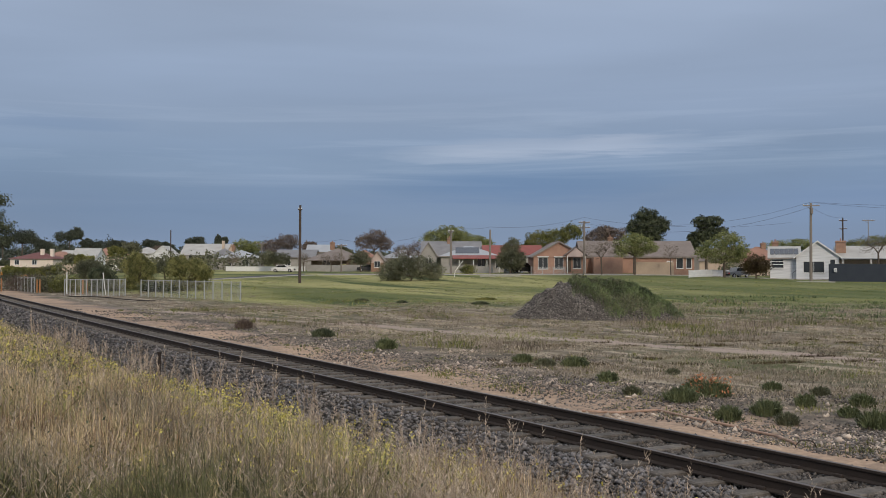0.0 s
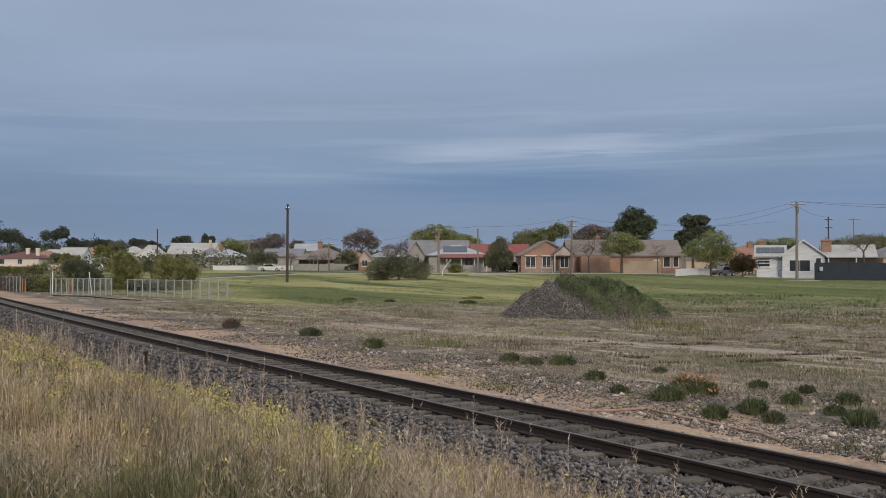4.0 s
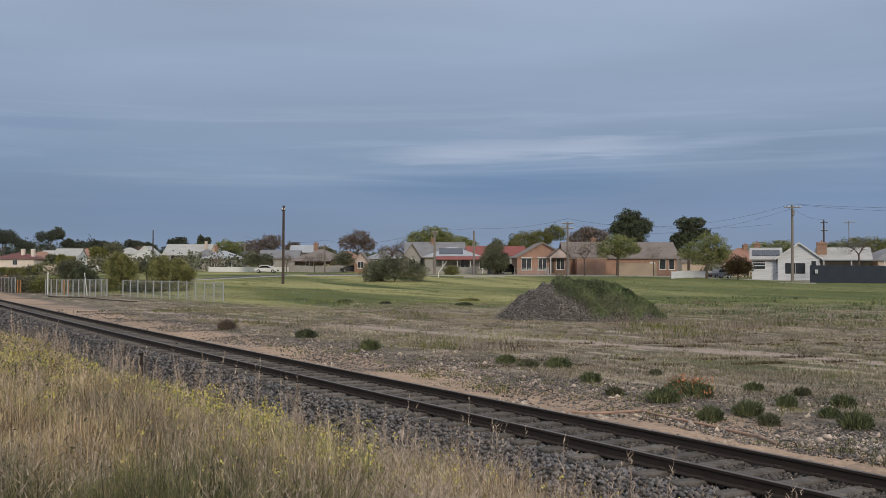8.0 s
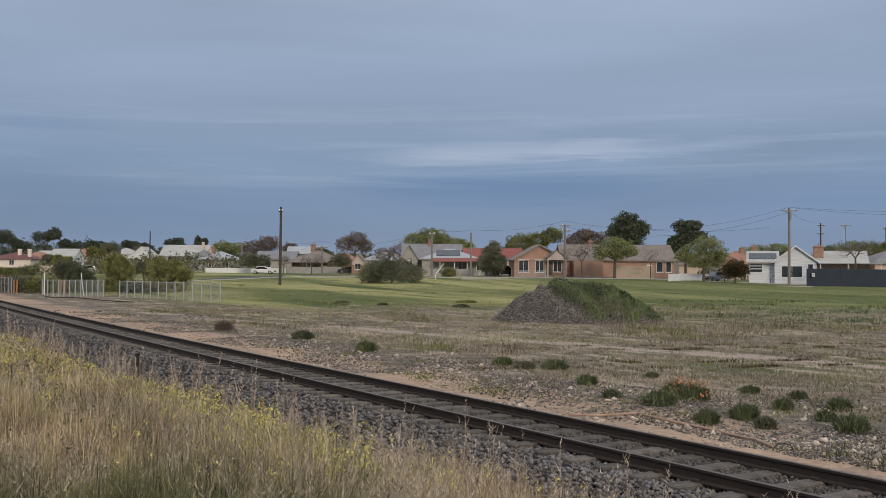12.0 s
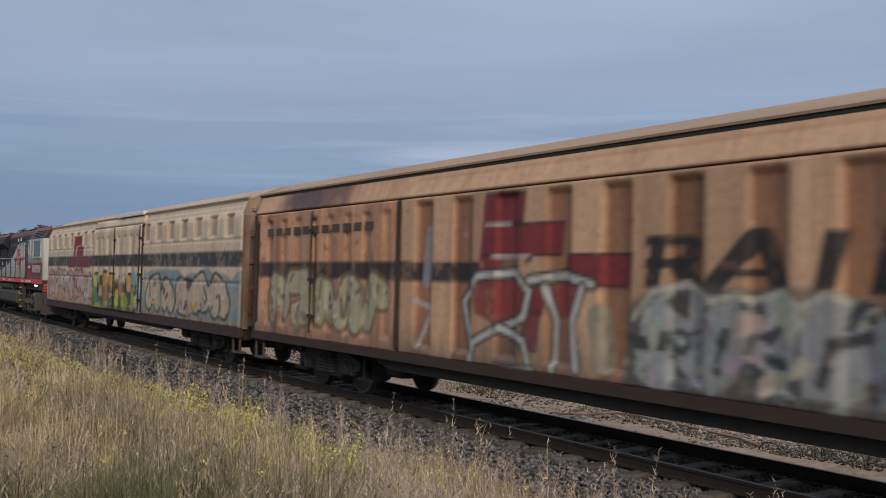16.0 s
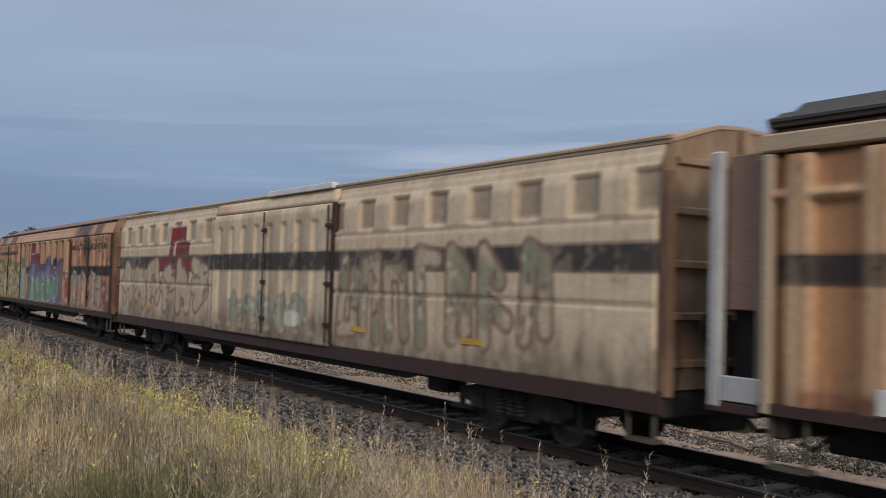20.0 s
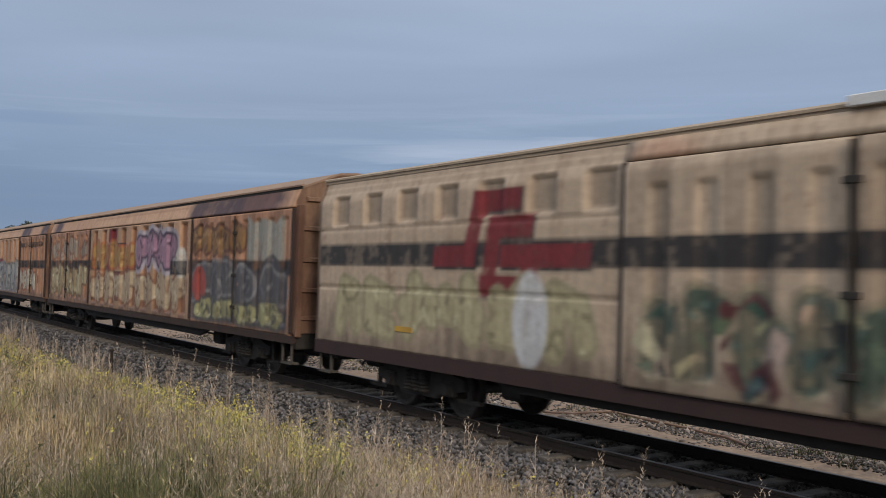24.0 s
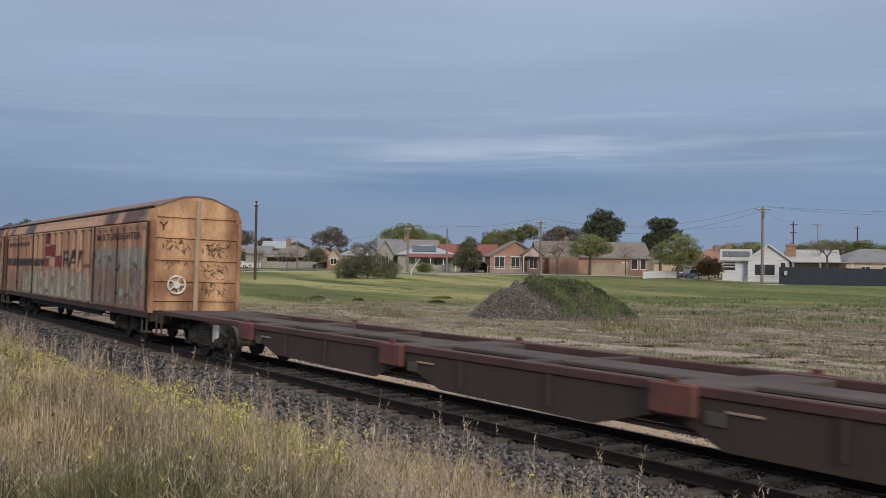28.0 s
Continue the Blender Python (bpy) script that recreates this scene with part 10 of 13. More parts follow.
def window(parent, u0, u1, z0, z1, length, y, glass, mat=LOCO_DARK):
    x0, x1 = u0 - length / 2, u1 - length / 2
    f = Shape().box(x0 - 0.06, x0, y - 0.03, y + 0.03, z0 - 0.06, z1 + 0.06).box(x1, x1 + 0.06, y - 0.03, y + 0.03, z0 - 0.06, z1 + 0.06).box(x0, x1, y - 0.03, y + 0.03, z0 - 0.06, z0).box(x0, x1, y - 0.03, y + 0.03, z1, z1 + 0.06)
    fr = part("window", f, mat, parent)
    part("pane", Shape().box(x0, x1, y - 0.012, y + 0.012, z0, z1), glass, fr)


def step_well(parent, u, length, z0=0.45, mat=YELLOW_PAINT, y=-1.46):
    x = u - length / 2
    part("step_frame", Shape().box(x - 0.36, x - 0.31, y + 0.02, y + 0.2, z0, 1.75).box(x + 0.31, x + 0.36, y + 0.02, y + 0.2, z0, 1.75), LOCO_DARK, parent)
    for i in range(4):
        part("step", Shape().box(x - 0.31, x + 0.31, y - 0.01, y + 0.22, z0 + 0.32 * i, z0 + 0.32 * i + 0.05), mat, parent)


LOCO_ROOF = surface("sooty locomotive roof", (0.024, 0.024, 0.025), 0.9, 0, (0.042, 0.040, 0.038), scale=1.2, spec=0.15)


def loft(sections):
    """A skin through cross-sections (x, half width, low z, top z), arched across."""
    sh, rows = Shape(), []
    for x, w, low, top in sections:
        rise = top - low
        rows.append([(x, a * w, low + b * rise) for a, b in ((-1, 0), (-0.97, 0.22), (-0.84, 0.55), (-0.55, 0.86), (-0.2, 0.99), (0.2, 0.99), (0.55, 0.86), (0.84, 0.55), (0.97, 0.22), (1, 0))])
    n = len(rows[0])
    f = [(j * n + i, j * n + i + 1, (j + 1) * n + i + 1, (j + 1) * n + i) for j in range(len(rows) - 1) for i in range(n - 1)]
    f += [tuple(range(n))[::-1], tuple(range((len(rows) - 1) * n, len(rows) * n))]
    f += [(j * n, (j + 1) * n, (j + 1) * n + n - 1, j * n + n - 1) for j in range(len(rows) - 1)]
    return sh.add([p for r in rows for p in r], f)


def loco_one(span):
    """Grey full-bodied diesel with a cab at each end."""
    length = span[1] - span[0]
    w = thing("locomotive", "grimy grey diesel locomotive with red emblem and lit marker lamps", "locomotive")
    h = length / 2
    out = [(-1.40, 1.80), (-1.40, 3.72), (-1.22, 4.02), (-0.7, 4.25), (0, 4.32), (0.7, 4.25), (1.22, 4.02), (1.40, 3.72), (1.40, 1.80)]
    part("body", Shape().prism(out, -h + 1.0, h - 1.0), LOCO_DARK, w)
    layers = [(box_mask(0, 22, 1.75, 1.92), (0.30, 0.04, 0.035)), (box_mask(-1, 1.9, 2.66, 4), BLACK), (box_mask(19.45, 23, 2.66, 4), BLACK), (box_mask(0, 22, 3.62, 3.70), (0.20, 0.06, 0.06)), (box_mask(0, 22, 3.70, 4.2), (0.045, 0.045, 0.047))]
    layers += [(m, c if c != BLACK else (0.20, 0.19, 0.18)) for m, c in mark_layers(10.25, 2.9, 0.80, (0.40, 0.055, 0.05))]
    layers += [(box_mask(9.45, 10.28, 2.40, 3.10), (0.035, 0.035, 0.037)), (box_mask(8.2, 9.4, 2.35, 3.06, 0, 0.03), (0.16, 0.15, 0.14)), (box_mask(13.5, 18.3, 1.9, 3.66, 0, 0.6), (0.105, 0.10, 0.095)), (box_mask(3.0, 13.5, 1.9, 2.3, 0, 0.4), (0.15, 0.14, 0.13))]
    sl = lambda z: np.clip(z - 3.72, 0, 1) * 0.6
    for i, (a, b) in enumerate(((0.55, 3.3), (3.35, 9.2), (9.25, 13.5), (13.55, 18.2), (18.25, length - 0.45))):
        grid_section("side_panel", a, b, 1.80, 4.0, length, -1.45, None, layers, (0.178, 0.169, 0.156), LOCO_PAINT, w, sl, 0.06, 0.06)
    for u in (4.8, 6.0, 7.15):
        louvre(w, u, u + 0.95, 2.05, 3.58, length, -1.46, LOUVRE_TAN, 0.07)
    for u in (13.9, 15.02, 16.15, 17.28):
        louvre(w, u, u + 0.84, 1.94, 3.58, length, -1.46, GRIME, 0.12)
    for u in (3.5, 18.5):
        part("cab_door", Shape().box(u - h, u + 0.75 - h, -1.475, -1.44, 1.95, 3.62, 0.01), LOCO_GREY, w)
        for d in (-0.08, 0.83):
            part("grab_rail", Shape().tube((u + d - h, -1.52, 2.0), (u + d - h, -1.52, 3.3), 0.02, n=6), PALE_STEEL, w)
    window(w, 0.55, 1.75, 2.78, 3.62, length, -1.46, BLUE_GLASS)
    window(w, 19.65, 21.1, 3.0, 3.72, length, -1.46, BLUE_GLASS)
    part("blind", Shape().box(20.8 - h, 21.02 - h, -1.478, -1.468, 3.0, 3.66), WHITE_PAINT, w)
    for e in (-1, 1):
        nose = [(e * (h - 1.0), 1.2), (e * h, 1.2), (e * h, 2.65), (e * (h - 1.0), 2.65)]
        nz = part("cab_front", Shape().prism(nose, -1.40, 1.40, "y"), LOCO_GREY, w)
        part("screen_frame", Shape().prism([(e * (h - 1.0), 2.65), (e * h, 2.65), (e * (h - 0.32), 3.75), (e * (h - 0.36), 4.0), (e * (h - 1.0), 4.0)], -1.38, 1.38, "y"), LOCO_DARK, nz, "black windscreen surround")
        glass = Shape()
        a, b = h + 0.015 - 0.32 * 0.27, h + 0.015 - 0.32 * 0.95
        glass.add([(e * a, -1.18, 2.95), (e * a, 1.18, 2.95), (e * b, 1.14, 3.70), (e * b, -1.14, 3.70), (e * (a - 0.05), -1.18, 2.95), (e * (a - 0.05), 1.18, 2.95), (e * (b - 0.05), 1.14, 3.70), (e * (b - 0.05), -1.14, 3.70)],
                  [(0, 1, 2, 3), (4, 7, 6, 5), (0, 4, 5, 1), (2, 6, 7, 3), (1, 5, 6, 2), (0, 3, 7, 4)])
        part("windscreen", glass, CAB_GLASS_PALE if e > 0 else CAB_GLASS, nz)
        part("screen_surround", Shape().box(*sorted((e * (h - 0.06), e * (h + 0.02))), -1.38, 1.38, 2.56, 2.70, 0.02), LOCO_DARK, nz)
        lamp = Shape()
        for y in (-0.2, 0.2):
            lamp.box(*sorted((e * (h - 0.15), e * (h + 0.05))), y - 0.17, y + 0.17, 3.97, 4.11, 0.03)
        loose("headlight", lamp, HEADLIGHT if e > 0 else CAB_GLASS, nz)
        part("pilot", Shape().prism([(e * (h - 0.9), 0.25), (e * (h + 0.1), 0.25), (e * (h + 0.05), 1.1), (e * h, 1.8), (e * (h - 0.9), 1.8)], -1.38, 1.38, "y"), LOCO_DARK if e < 0 else PILOT_DIRT, w)
        part("buffer_beam", Shape().box(*sorted((e * (h - 0.1), e * (h + 0.12))), -1.40, 1.40, 1.35, 1.75, 0.03), DULL_RED if e > 0 else LOCO_DARK, w)
        lo = Shape()
        for y in (-1.05, 1.05):
            lo.tube((e * (h + 0.02), y, 1.25), (e * (h + 0.14), y, 1.25), 0.12, n=12)
        loose("ditch_light", lo, AMBER_LIGHT if e > 0 else CAB_GLASS, w)
        part("hand_rail", Shape().tube((e * (h + 0.12), -1.2, 1.8), (e * (h + 0.12), -1.2, 2.6), 0.025, n=6).tube((e * (h + 0.12), -1.2, 2.6), (e * (h + 0.05), -0.4, 2.6), 0.02, n=6), LOCO_GREY, w)
    lights = Shape()
    for u in (1.48, 7.2, 14.99, 20.15):
        lights.box(u - h - 0.11, u - h + 0.11, -1.47, -1.36, 1.59, 1.66, 0.02)
    loose("marker_lamp", lights, WHITE_LIGHT, w, "lit white under-frame lamp")
    amber = Shape()
    for u in (3.4, 10.2, 12.4, 18.5, 21.3):
        amber.box(u - h - 0.2, u - h + 0.2, -1.475, -1.46, 1.80, 1.88)
    loose("reflector", amber, YELLOW_PAINT, w)
    part("roof", loft([(-h + 0.1, 1.25, 3.92, 4.12), (-h + 0.45, 1.36, 3.78, 4.32), (-h + 1.1, 1.44, 3.72, 4.40), (-h + 3.2, 1.44, 3.72, 4.44), (h - 3.0, 1.44, 3.72, 4.46), (h - 1.1, 1.44, 3.72, 4.50), (h - 0.45, 1.38, 3.80, 4.38), (h - 0.12, 1.25, 3.93, 4.22), (h - 0.02, 1.16, 3.98, 4.12)]), LOCO_ROOF, w, "sooty arched roof", True)
    for u0, u1, y0, y1 in ((2.2, 4.2, -0.7, 0.7), (4.9, 6.0, -0.8, -0.2), (7.4, 9.5, -0.6, 0.6), (10.2, 12.9, -0.7, 0.7), (13.2, 19.4, -0.7, 0.7)):
        part("roof_hatch", Shape().box(u0 - h, u1 - h, y0, y1, 4.38, 4.475 if u1 < 13 else 4.50, 0.04), LOCO_ROOF, w)
    seams = Shape()
    for u in (1.2, 4.6, 8.0, 13.3, 18.3):
        seams.box(u - h - 0.02, u - h + 0.02, -1.462, -1.445, 1.95, 3.72)
    loose("panel_seam", seams, LOCO_DARK, w)
    part("roof_edge", Shape().prism([(-1.46, 3.70), (-1.47, 3.74), (-1.40, 3.80), (-1.36, 3.76)], -h + 1.0, h - 0.7), LOCO_ROOF, w)
    part("underframe", Shape().box(-h + 0.8, h - 0.8, -1.30, 1.30, 1.40, 1.80, 0.03), GRIME, w)
    # near-black filler added to close the view under the body
    part("gear_filler", Shape().box(-h + 0.9, h - 0.9, -0.98, 0.98, 0.34, 1.40, 0.05), BLACK_STEEL_SHADE, w)
    part("fuel_tank", Shape().prism([(-1.35, 0.62), (-1.40, 0.75), (-1.40, 1.22), (-1.30, 1.28), (1.3, 1.28), (1.4, 1.22), (1.4, 0.75), (1.35, 0.62), (1.0, 0.45), (-1.0, 0.45)], 7.1 - h, 13.7 - h), TANK_GREY, w)
    part("air_tank", Shape().tube((7.4 - h, -1.16, 1.46), (12.7 - h, -1.16, 1.46), 0.26, n=18), TANK_GREY, w)
    for u in (3.9, 17.6):
        loco_bogie(w, u - h)
    couplers(w, length)
    for u in (3.9, 18.4):
        step_well(w, u, length, 0.45, PALE_STEEL)
    bars = Shape()
    for i in range(6):
        bars.box(20.0 + 0.23 * i - h, 20.17 + 0.23 * i - h, -1.462, -1.452, 2.25, 2.48)
    loose("number_bar", bars, LOCO_DARK, w)
    TRAIN.append((w, (span[0] + span[1]) / 2))


def loco_two(span):
    """Charcoal and white hood-type diesel, its cab at the back end, with walkway rails and a red sill."""
    length = span[1] - span[0]
    h = length / 2
    w = thing("locomotive", "charcoal and off-white diesel locomotive with red sill and railed walkway", "locomotive")
    part("deck", Shape().box(-h - 0.6, h, -1.44, 1.44, 1.66, 1.86, 0.02), LOCO_DARK, w)
    part("red_sill", Shape().box(-h - 0.6, h, -1.475, -1.44, 1.68, 1.88), LOCO_RED, w)
    pl = Shape()
    for u in (1.3, 6.2, 12.6):
        pl.box(u - h, u + 0.5 - h, -1.485, -1.475, 1.72, 1.83)
    loose("reflector", pl, YELLOW_PAINT, w)
    wl_ = Shape()
    for u in (0.5, 3.0, 9.5, 11.6, 15.6, 16.8, 17.6):
        wl_.box(u - h, u + 0.55 - h, -1.485, -1.475, 1.73, 1.82)
    loose("white_plate", wl_, WHITE_PAINT, w)
    part("hood", Shape().prism([(-0.86, 1.86), (-0.86, 4.02), (-0.72, 4.34), (-0.4, 4.46), (0.4, 4.46), (0.72, 4.34), (0.86, 4.02), (0.86, 1.86)], -0.38 - h, 17.1 - h), LOCO_DARK, w)
    white = (0.56, 0.55, 0.52)

    def diag(u, z):
        line = np.interp(u, [1.7, 3.6, 5.5, 7.4, 8.5, 9.3, 10.15, 10.6, 11.2], [1.88, 2.16, 2.40, 2.62, 2.90, 3.18, 3.50, 3.68, 3.76])
        return np.clip((line - z) / 0.05 + 0.5, 0, 1)

    layers = [(diag, white), (box_mask(-1, 18, 4.16, 4.27), (0.33, 0.05, 0.05)), (box_mask(12.8, 13.85, 1.86, 3.95), (0.034, 0.034, 0.036)), (box_mask(3.0, 12.7, 1.86, 2.30, 0, 0.35), (0.38, 0.365, 0.34)), (box_mask(13.9, 16.9, 1.86, 3.76), (0.52, 0.51, 0.48)), (box_mask(9.2, 12.75, 2.84, 2.98), (0.05, 0.05, 0.05))]
    layers += mark_layers(9.55, 2.80, 0.66, (0.50, 0.035, 0.04), (0.50, 0.48, 0.45), 0.58)
    layers += [(lambda u, z: np.clip((z - 1.86 < (u - 15.2) * 0.54) * 1.0, 0, 1) * (z < 2.62), (0.36, 0.035, 0.035))]
    sl = lambda z: np.clip(z - 4.04, 0, 1) * 0.45
    for a, b in ((-0.4, 1.95), (1.98, 7.15), (7.2, 9.4), (9.43, 12.76), (12.80, 13.85), (13.89, 17.1)):
        grid_section("hood_door", a, b, 1.88, 4.32, length, -0.92, None, layers, (0.021, 0.022, 0.024), LOCO_PAINT, w, sl, 0.05, 0.05)
    part("radiator", Shape().prism([(-0.93, 3.52), (-1.24, 3.76), (-1.24, 3.83), (-1.02, 4.20), (-0.8, 4.36), (0.8, 4.36), (1.02, 4.20), (1.24, 3.83), (1.24, 3.76), (0.93, 3.52)], 2.15 - h, 7.3 - h), RADIATOR_PAINT, w)
    slats = Shape()
    for i in range(7):
        y, z = -0.965 - 0.036 * i, 3.53 + 0.031 * i
        slats.prism([(y, z), (y - 0.025, z - 0.012), (y - 0.03, z), (y - 0.006, z + 0.012)], 2.4 - h, 7.1 - h)
    loose("radiator_slat", slats, LOCO_DARK, w)
    for i in range(2):
        part("air_pipe", Shape().pipe([(6.2 - h + 0.1 * i, -1.30, 1.62), (6.7 - h + 0.1 * i, -1.32, 1.34), (8.2 - h, -1.32, 1.30 - 0.08 * i)], 0.035, 6), OLIVE_PIPE, w)
    louvre(w, 2.0, 7.0, 3.58, 3.74, length, -0.945, LOCO_DARK, 0.07)
    for u in (2.05, 3.3, 4.6, 5.75):
        louvre(w, u, u + 1.12, 3.12, 3.56, length, -0.935, LOCO_DARK, 0.085)
    part("hood_ledge", Shape().box(1.8 - h, 7.0 - h, -1.0, -0.92, 3.0, 3.06, 0.01), LOCO_DARK, w)
    part("end_door", Shape().box(0.72 - h, 1.62 - h, -0.955, -0.925, 1.95, 3.6, 0.01), LOCO_DARK, w)
    decals = Shape()
    for u, z in ((2.2, 2.40), (3.05, 2.40), (5.15, 2.58), (6.6, 2.58), (10.6, 3.84), (11.4, 3.86), (1.05, 3.42)):
        decals.box(u - h, u + 0.30 - h, -0.945, -0.930, z, z + 0.16)
    loose("warning_plate", decals, WHITE_PAINT, w)
    part("red_roof_line", Shape().prism([(-1.015, 4.215), (-0.80, 4.368), (-0.80, 4.355), (-1.015, 4.20)], 2.13 - h, 7.32 - h), DULL_RED, w)
    for u0, u1, half, z0, z1 in ((8.6, 9.5, 0.3, 4.40, 4.55), (11.2, 13.2, 0.5, 4.40, 4.52), (14.2, 17.0, 0.7, 4.38, 4.50)):
        part("exhaust_stack" if u1 < 10 else "roof_hatch", Shape().box(u0 - h, u1 - h, -half, half, z0, z1, 0.03), LOCO_DARK, w)
    loose("fan_housing", Shape().tube((2.7 - h, 0, 4.34), (2.7 - h, 0, 4.50), 0.62, n=20).tube((5.1 - h, 0, 4.34), (5.1 - h, 0, 4.50), 0.62, n=20), LOCO_DARK, w)
    vents = Shape()
    for i in range(9):
        vents.box(8.3 + 0.95 * i - h, 8.55 + 0.95 * i - h, -0.94, -0.92, 3.62, 3.74)
    loose("vent", vents, LOCO_GREY, w)
    rungs = Shape()
    for i in range(10):
        rungs.box(12.95 - h, 13.7 - h, -0.95, -0.92, 2.02 + 0.2 * i, 2.045 + 0.2 * i)
    loose("ladder_rung", rungs, LOCO_GREY, w)
    louvre(w, 14.9, 15.7, 2.55, 3.3, length, -0.935, LOCO_GREY, 0.08)
    part("door_hood", Shape().box(14.7 - h, 16.0 - h, -1.0, -0.92, 3.4, 3.5, 0.01), LOCO_WHITE, w)
    grabs = Shape()
    for u in (14.5, 15.6):
        grabs.box(u - h, u + 0.09 - h, -1.40, -1.36, 1.9, 2.6)
    loose("grab_panel", grabs, OLD_YELLOW, w)
    for z in (2.42, 2.91):
        part("hand_rail", Shape().tube((-0.5 - h, -1.40, z), (14.6 - h, -1.40, z), 0.019 if z > 2.6 else 0.013, n=6), PALE_STEEL if z > 2.6 else LOCO_GREY, w)
    part("step_guard", Shape().box(-0.45 - h, 0.5 - h, -1.40, -1.36, 1.9, 2.62).box(-0.42 - h, 0.47 - h, -1.42, -1.40, 2.55, 2.62), PILOT_DIRT, w)
    for i in range(10):
        u = 0.55 + 1.56 * i
        part("rail_post", Shape().tube((u - h, -1.40, 1.86), (u - h, -1.40, 2.91), 0.022, n=6), LOCO_DARK, w)
    # cab
    cab = [(-1.40, 1.66), (-1.40, 3.74), (-1.10, 4.26), (-0.6, 4.42), (0.6, 4.42), (1.10, 4.26), (1.40, 3.74), (1.40, 1.66)]
    part("cab", Shape().prism(cab, 17.05 - h, h - 0.35), LOCO_DARK, w)
    cl = [(box_mask(16, 21, 1.7, 2.68), (0.13, 0.052, 0.042)), (box_mask(16, 18.25, 1.7, 2.58), (0.26, 0.036, 0.034)), (box_mask(18.2, 20.5, 2.06, 2.66, 0, 0.08), (0.20, 0.035, 0.035)), (box_mask(16, 21, 1.7, 1.80), (0.42, 0.04, 0.038)), (box_mask(16, 21, 2.68, 2.90, 0, 0.1), (0.30, 0.265, 0.22)),
          (box_mask(16, 21, 3.77, 4.5), (0.030, 0.030, 0.032)), (box_mask(16, 21, 4.17, 4.28), (0.34, 0.05, 0.048))]
    cs = lambda z: np.clip(z - 3.74, 0, 1) * 0.577
    grid_section("cab_side", 17.05, length - 0.3, 1.70, 4.34, length, -1.45, None, cl, (0.46, 0.445, 0.42), LOCO_PAINT, w, cs, 0.05, 0.05)
    window(w, 18.57, 20.36, 2.94, 3.68, length, -1.455, CAB_GLASS, LOCO_WHITE)
    window(w, 17.32, 17.62, 3.08, 3.66, length, -1.455, CAB_GLASS, LOCO_WHITE)
    ribs = Shape()
    for i in range(5):
        ribs.box(17.9 - h, h - 0.5, -1.42 + 0.046 * i, -1.38 + 0.046 * i, 3.81 + 0.08 * i, 3.84 + 0.08 * i)
    loose("roof_rib", ribs, LOCO_ROOF, w)
    bars = Shape()
    for i in range(6):
        u = 18.36 + 0.345 * i - h
        bars.box(u, u + 0.30, -1.462, -1.452, 2.20, 2.54)
    loose("number_bar", bars, NUMBER_PALE, w)
    part("name_plate", Shape().box(17.3 - h, 17.75 - h, -1.462, -1.452, 2.40, 2.52), WHITE_PAINT, w)
    nz = part("cab_front", Shape().prism([(h - 0.4, 1.66), (h - 0.02, 1.66), (h - 0.02, 2.72), (h - 0.30, 3.78), (h - 0.40, 3.80)], -1.40, 1.40, "y"), LOCO_WHITE, w)
    glass = Shape()
    glass.add([(h - 0.005, -1.2, 2.82), (h - 0.005, 1.2, 2.82), (h - 0.26, 1.15, 3.68), (h - 0.26, -1.15, 3.68), (h - 0.05, -1.2, 2.82), (h - 0.05, 1.2, 2.82), (h - 0.32, 1.15, 3.68), (h - 0.32, -1.15, 3.68)],
              [(0, 1, 2, 3), (4, 7, 6, 5), (0, 4, 5, 1), (2, 6, 7, 3), (1, 5, 6, 2), (0, 3, 7, 4)])
    part("windscreen", glass, CAB_GLASS, nz)
    part("brow", Shape().prism([(h - 0.9, 3.78), (h - 0.28, 3.78), (h - 0.42, 4.12), (h - 0.62, 4.34), (h - 0.9, 4.36)], -1.10, 1.10, "y"), LOCO_WHITE, nz)
    lamp = Shape()
    for y in (-0.22, 0.22):
        lamp.tube((h - 0.50, y, 4.14), (h - 0.42, y, 4.14), 0.12, n=12).tube((h - 0.40, y, 3.92), (h - 0.32, y, 3.92), 0.11, n=12)
    loose("headlight", lamp, WHITE_LIGHT, nz)
    part("nose_beam", Shape().box(h - 0.1, h + 0.10, -1.38, 1.38, 1.28, 1.68, 0.04), LOCO_RED, w)
    beam = Shape()
    for i in range(3):
        beam.box(h - 0.12, h + 0.13, -1.40, 1.40, 1.32 + 0.12 * i, 1.36 + 0.12 * i, 0.01)
    loose("beam_rib", beam, DULL_RED, w)
    part("pilot", Shape().prism([(h - 0.8, 0.3), (h + 0.06, 0.3), (h + 0.10, 0.8), (h + 0.04, 1.28), (h - 0.8, 1.28)], -1.32, 1.32, "y"), PILOT_DIRT, w)
    part("nose_stripe", Shape().box(h - 0.02, h + 0.0, -0.7, 0.9, 2.28, 2.38), LOCO_DARK, nz)
    part("underframe", Shape().box(-h + 0.3, h - 0.3, -1.25, 1.25, 1.35, 1.66, 0.02), GRIME, w)
    # dark block added between the bogies so nothing shows through
    part("gear_filler", Shape().box(-h + 0.6, h - 0.6, -0.98, 0.98, 0.34, 1.36, 0.05), BLACK_STEEL_SHADE, w)
    part("fuel_tank", Shape().prism([(-1.38, 0.62), (-1.42, 0.72), (-1.42, 1.12), (-1.2, 1.25), (1.2, 1.25), (1.42, 1.12), (1.42, 0.72), (1.38, 0.62), (1.0, 0.42), (-1.0, 0.42)], 6.9 - h, 13.9 - h), TANK_GREY, w)
    part("air_tank", Shape().tube((7.4 - h, -1.15, 1.42), (11.8 - h, -1.15, 1.42), 0.20, n=14), TANK_GREY, w)
    lights = Shape()
    for u in (0.4, 19.2):
        lights.box(u - h - 0.14, u - h + 0.14, -1.46, -1.36, 1.56, 1.62, 0.01)
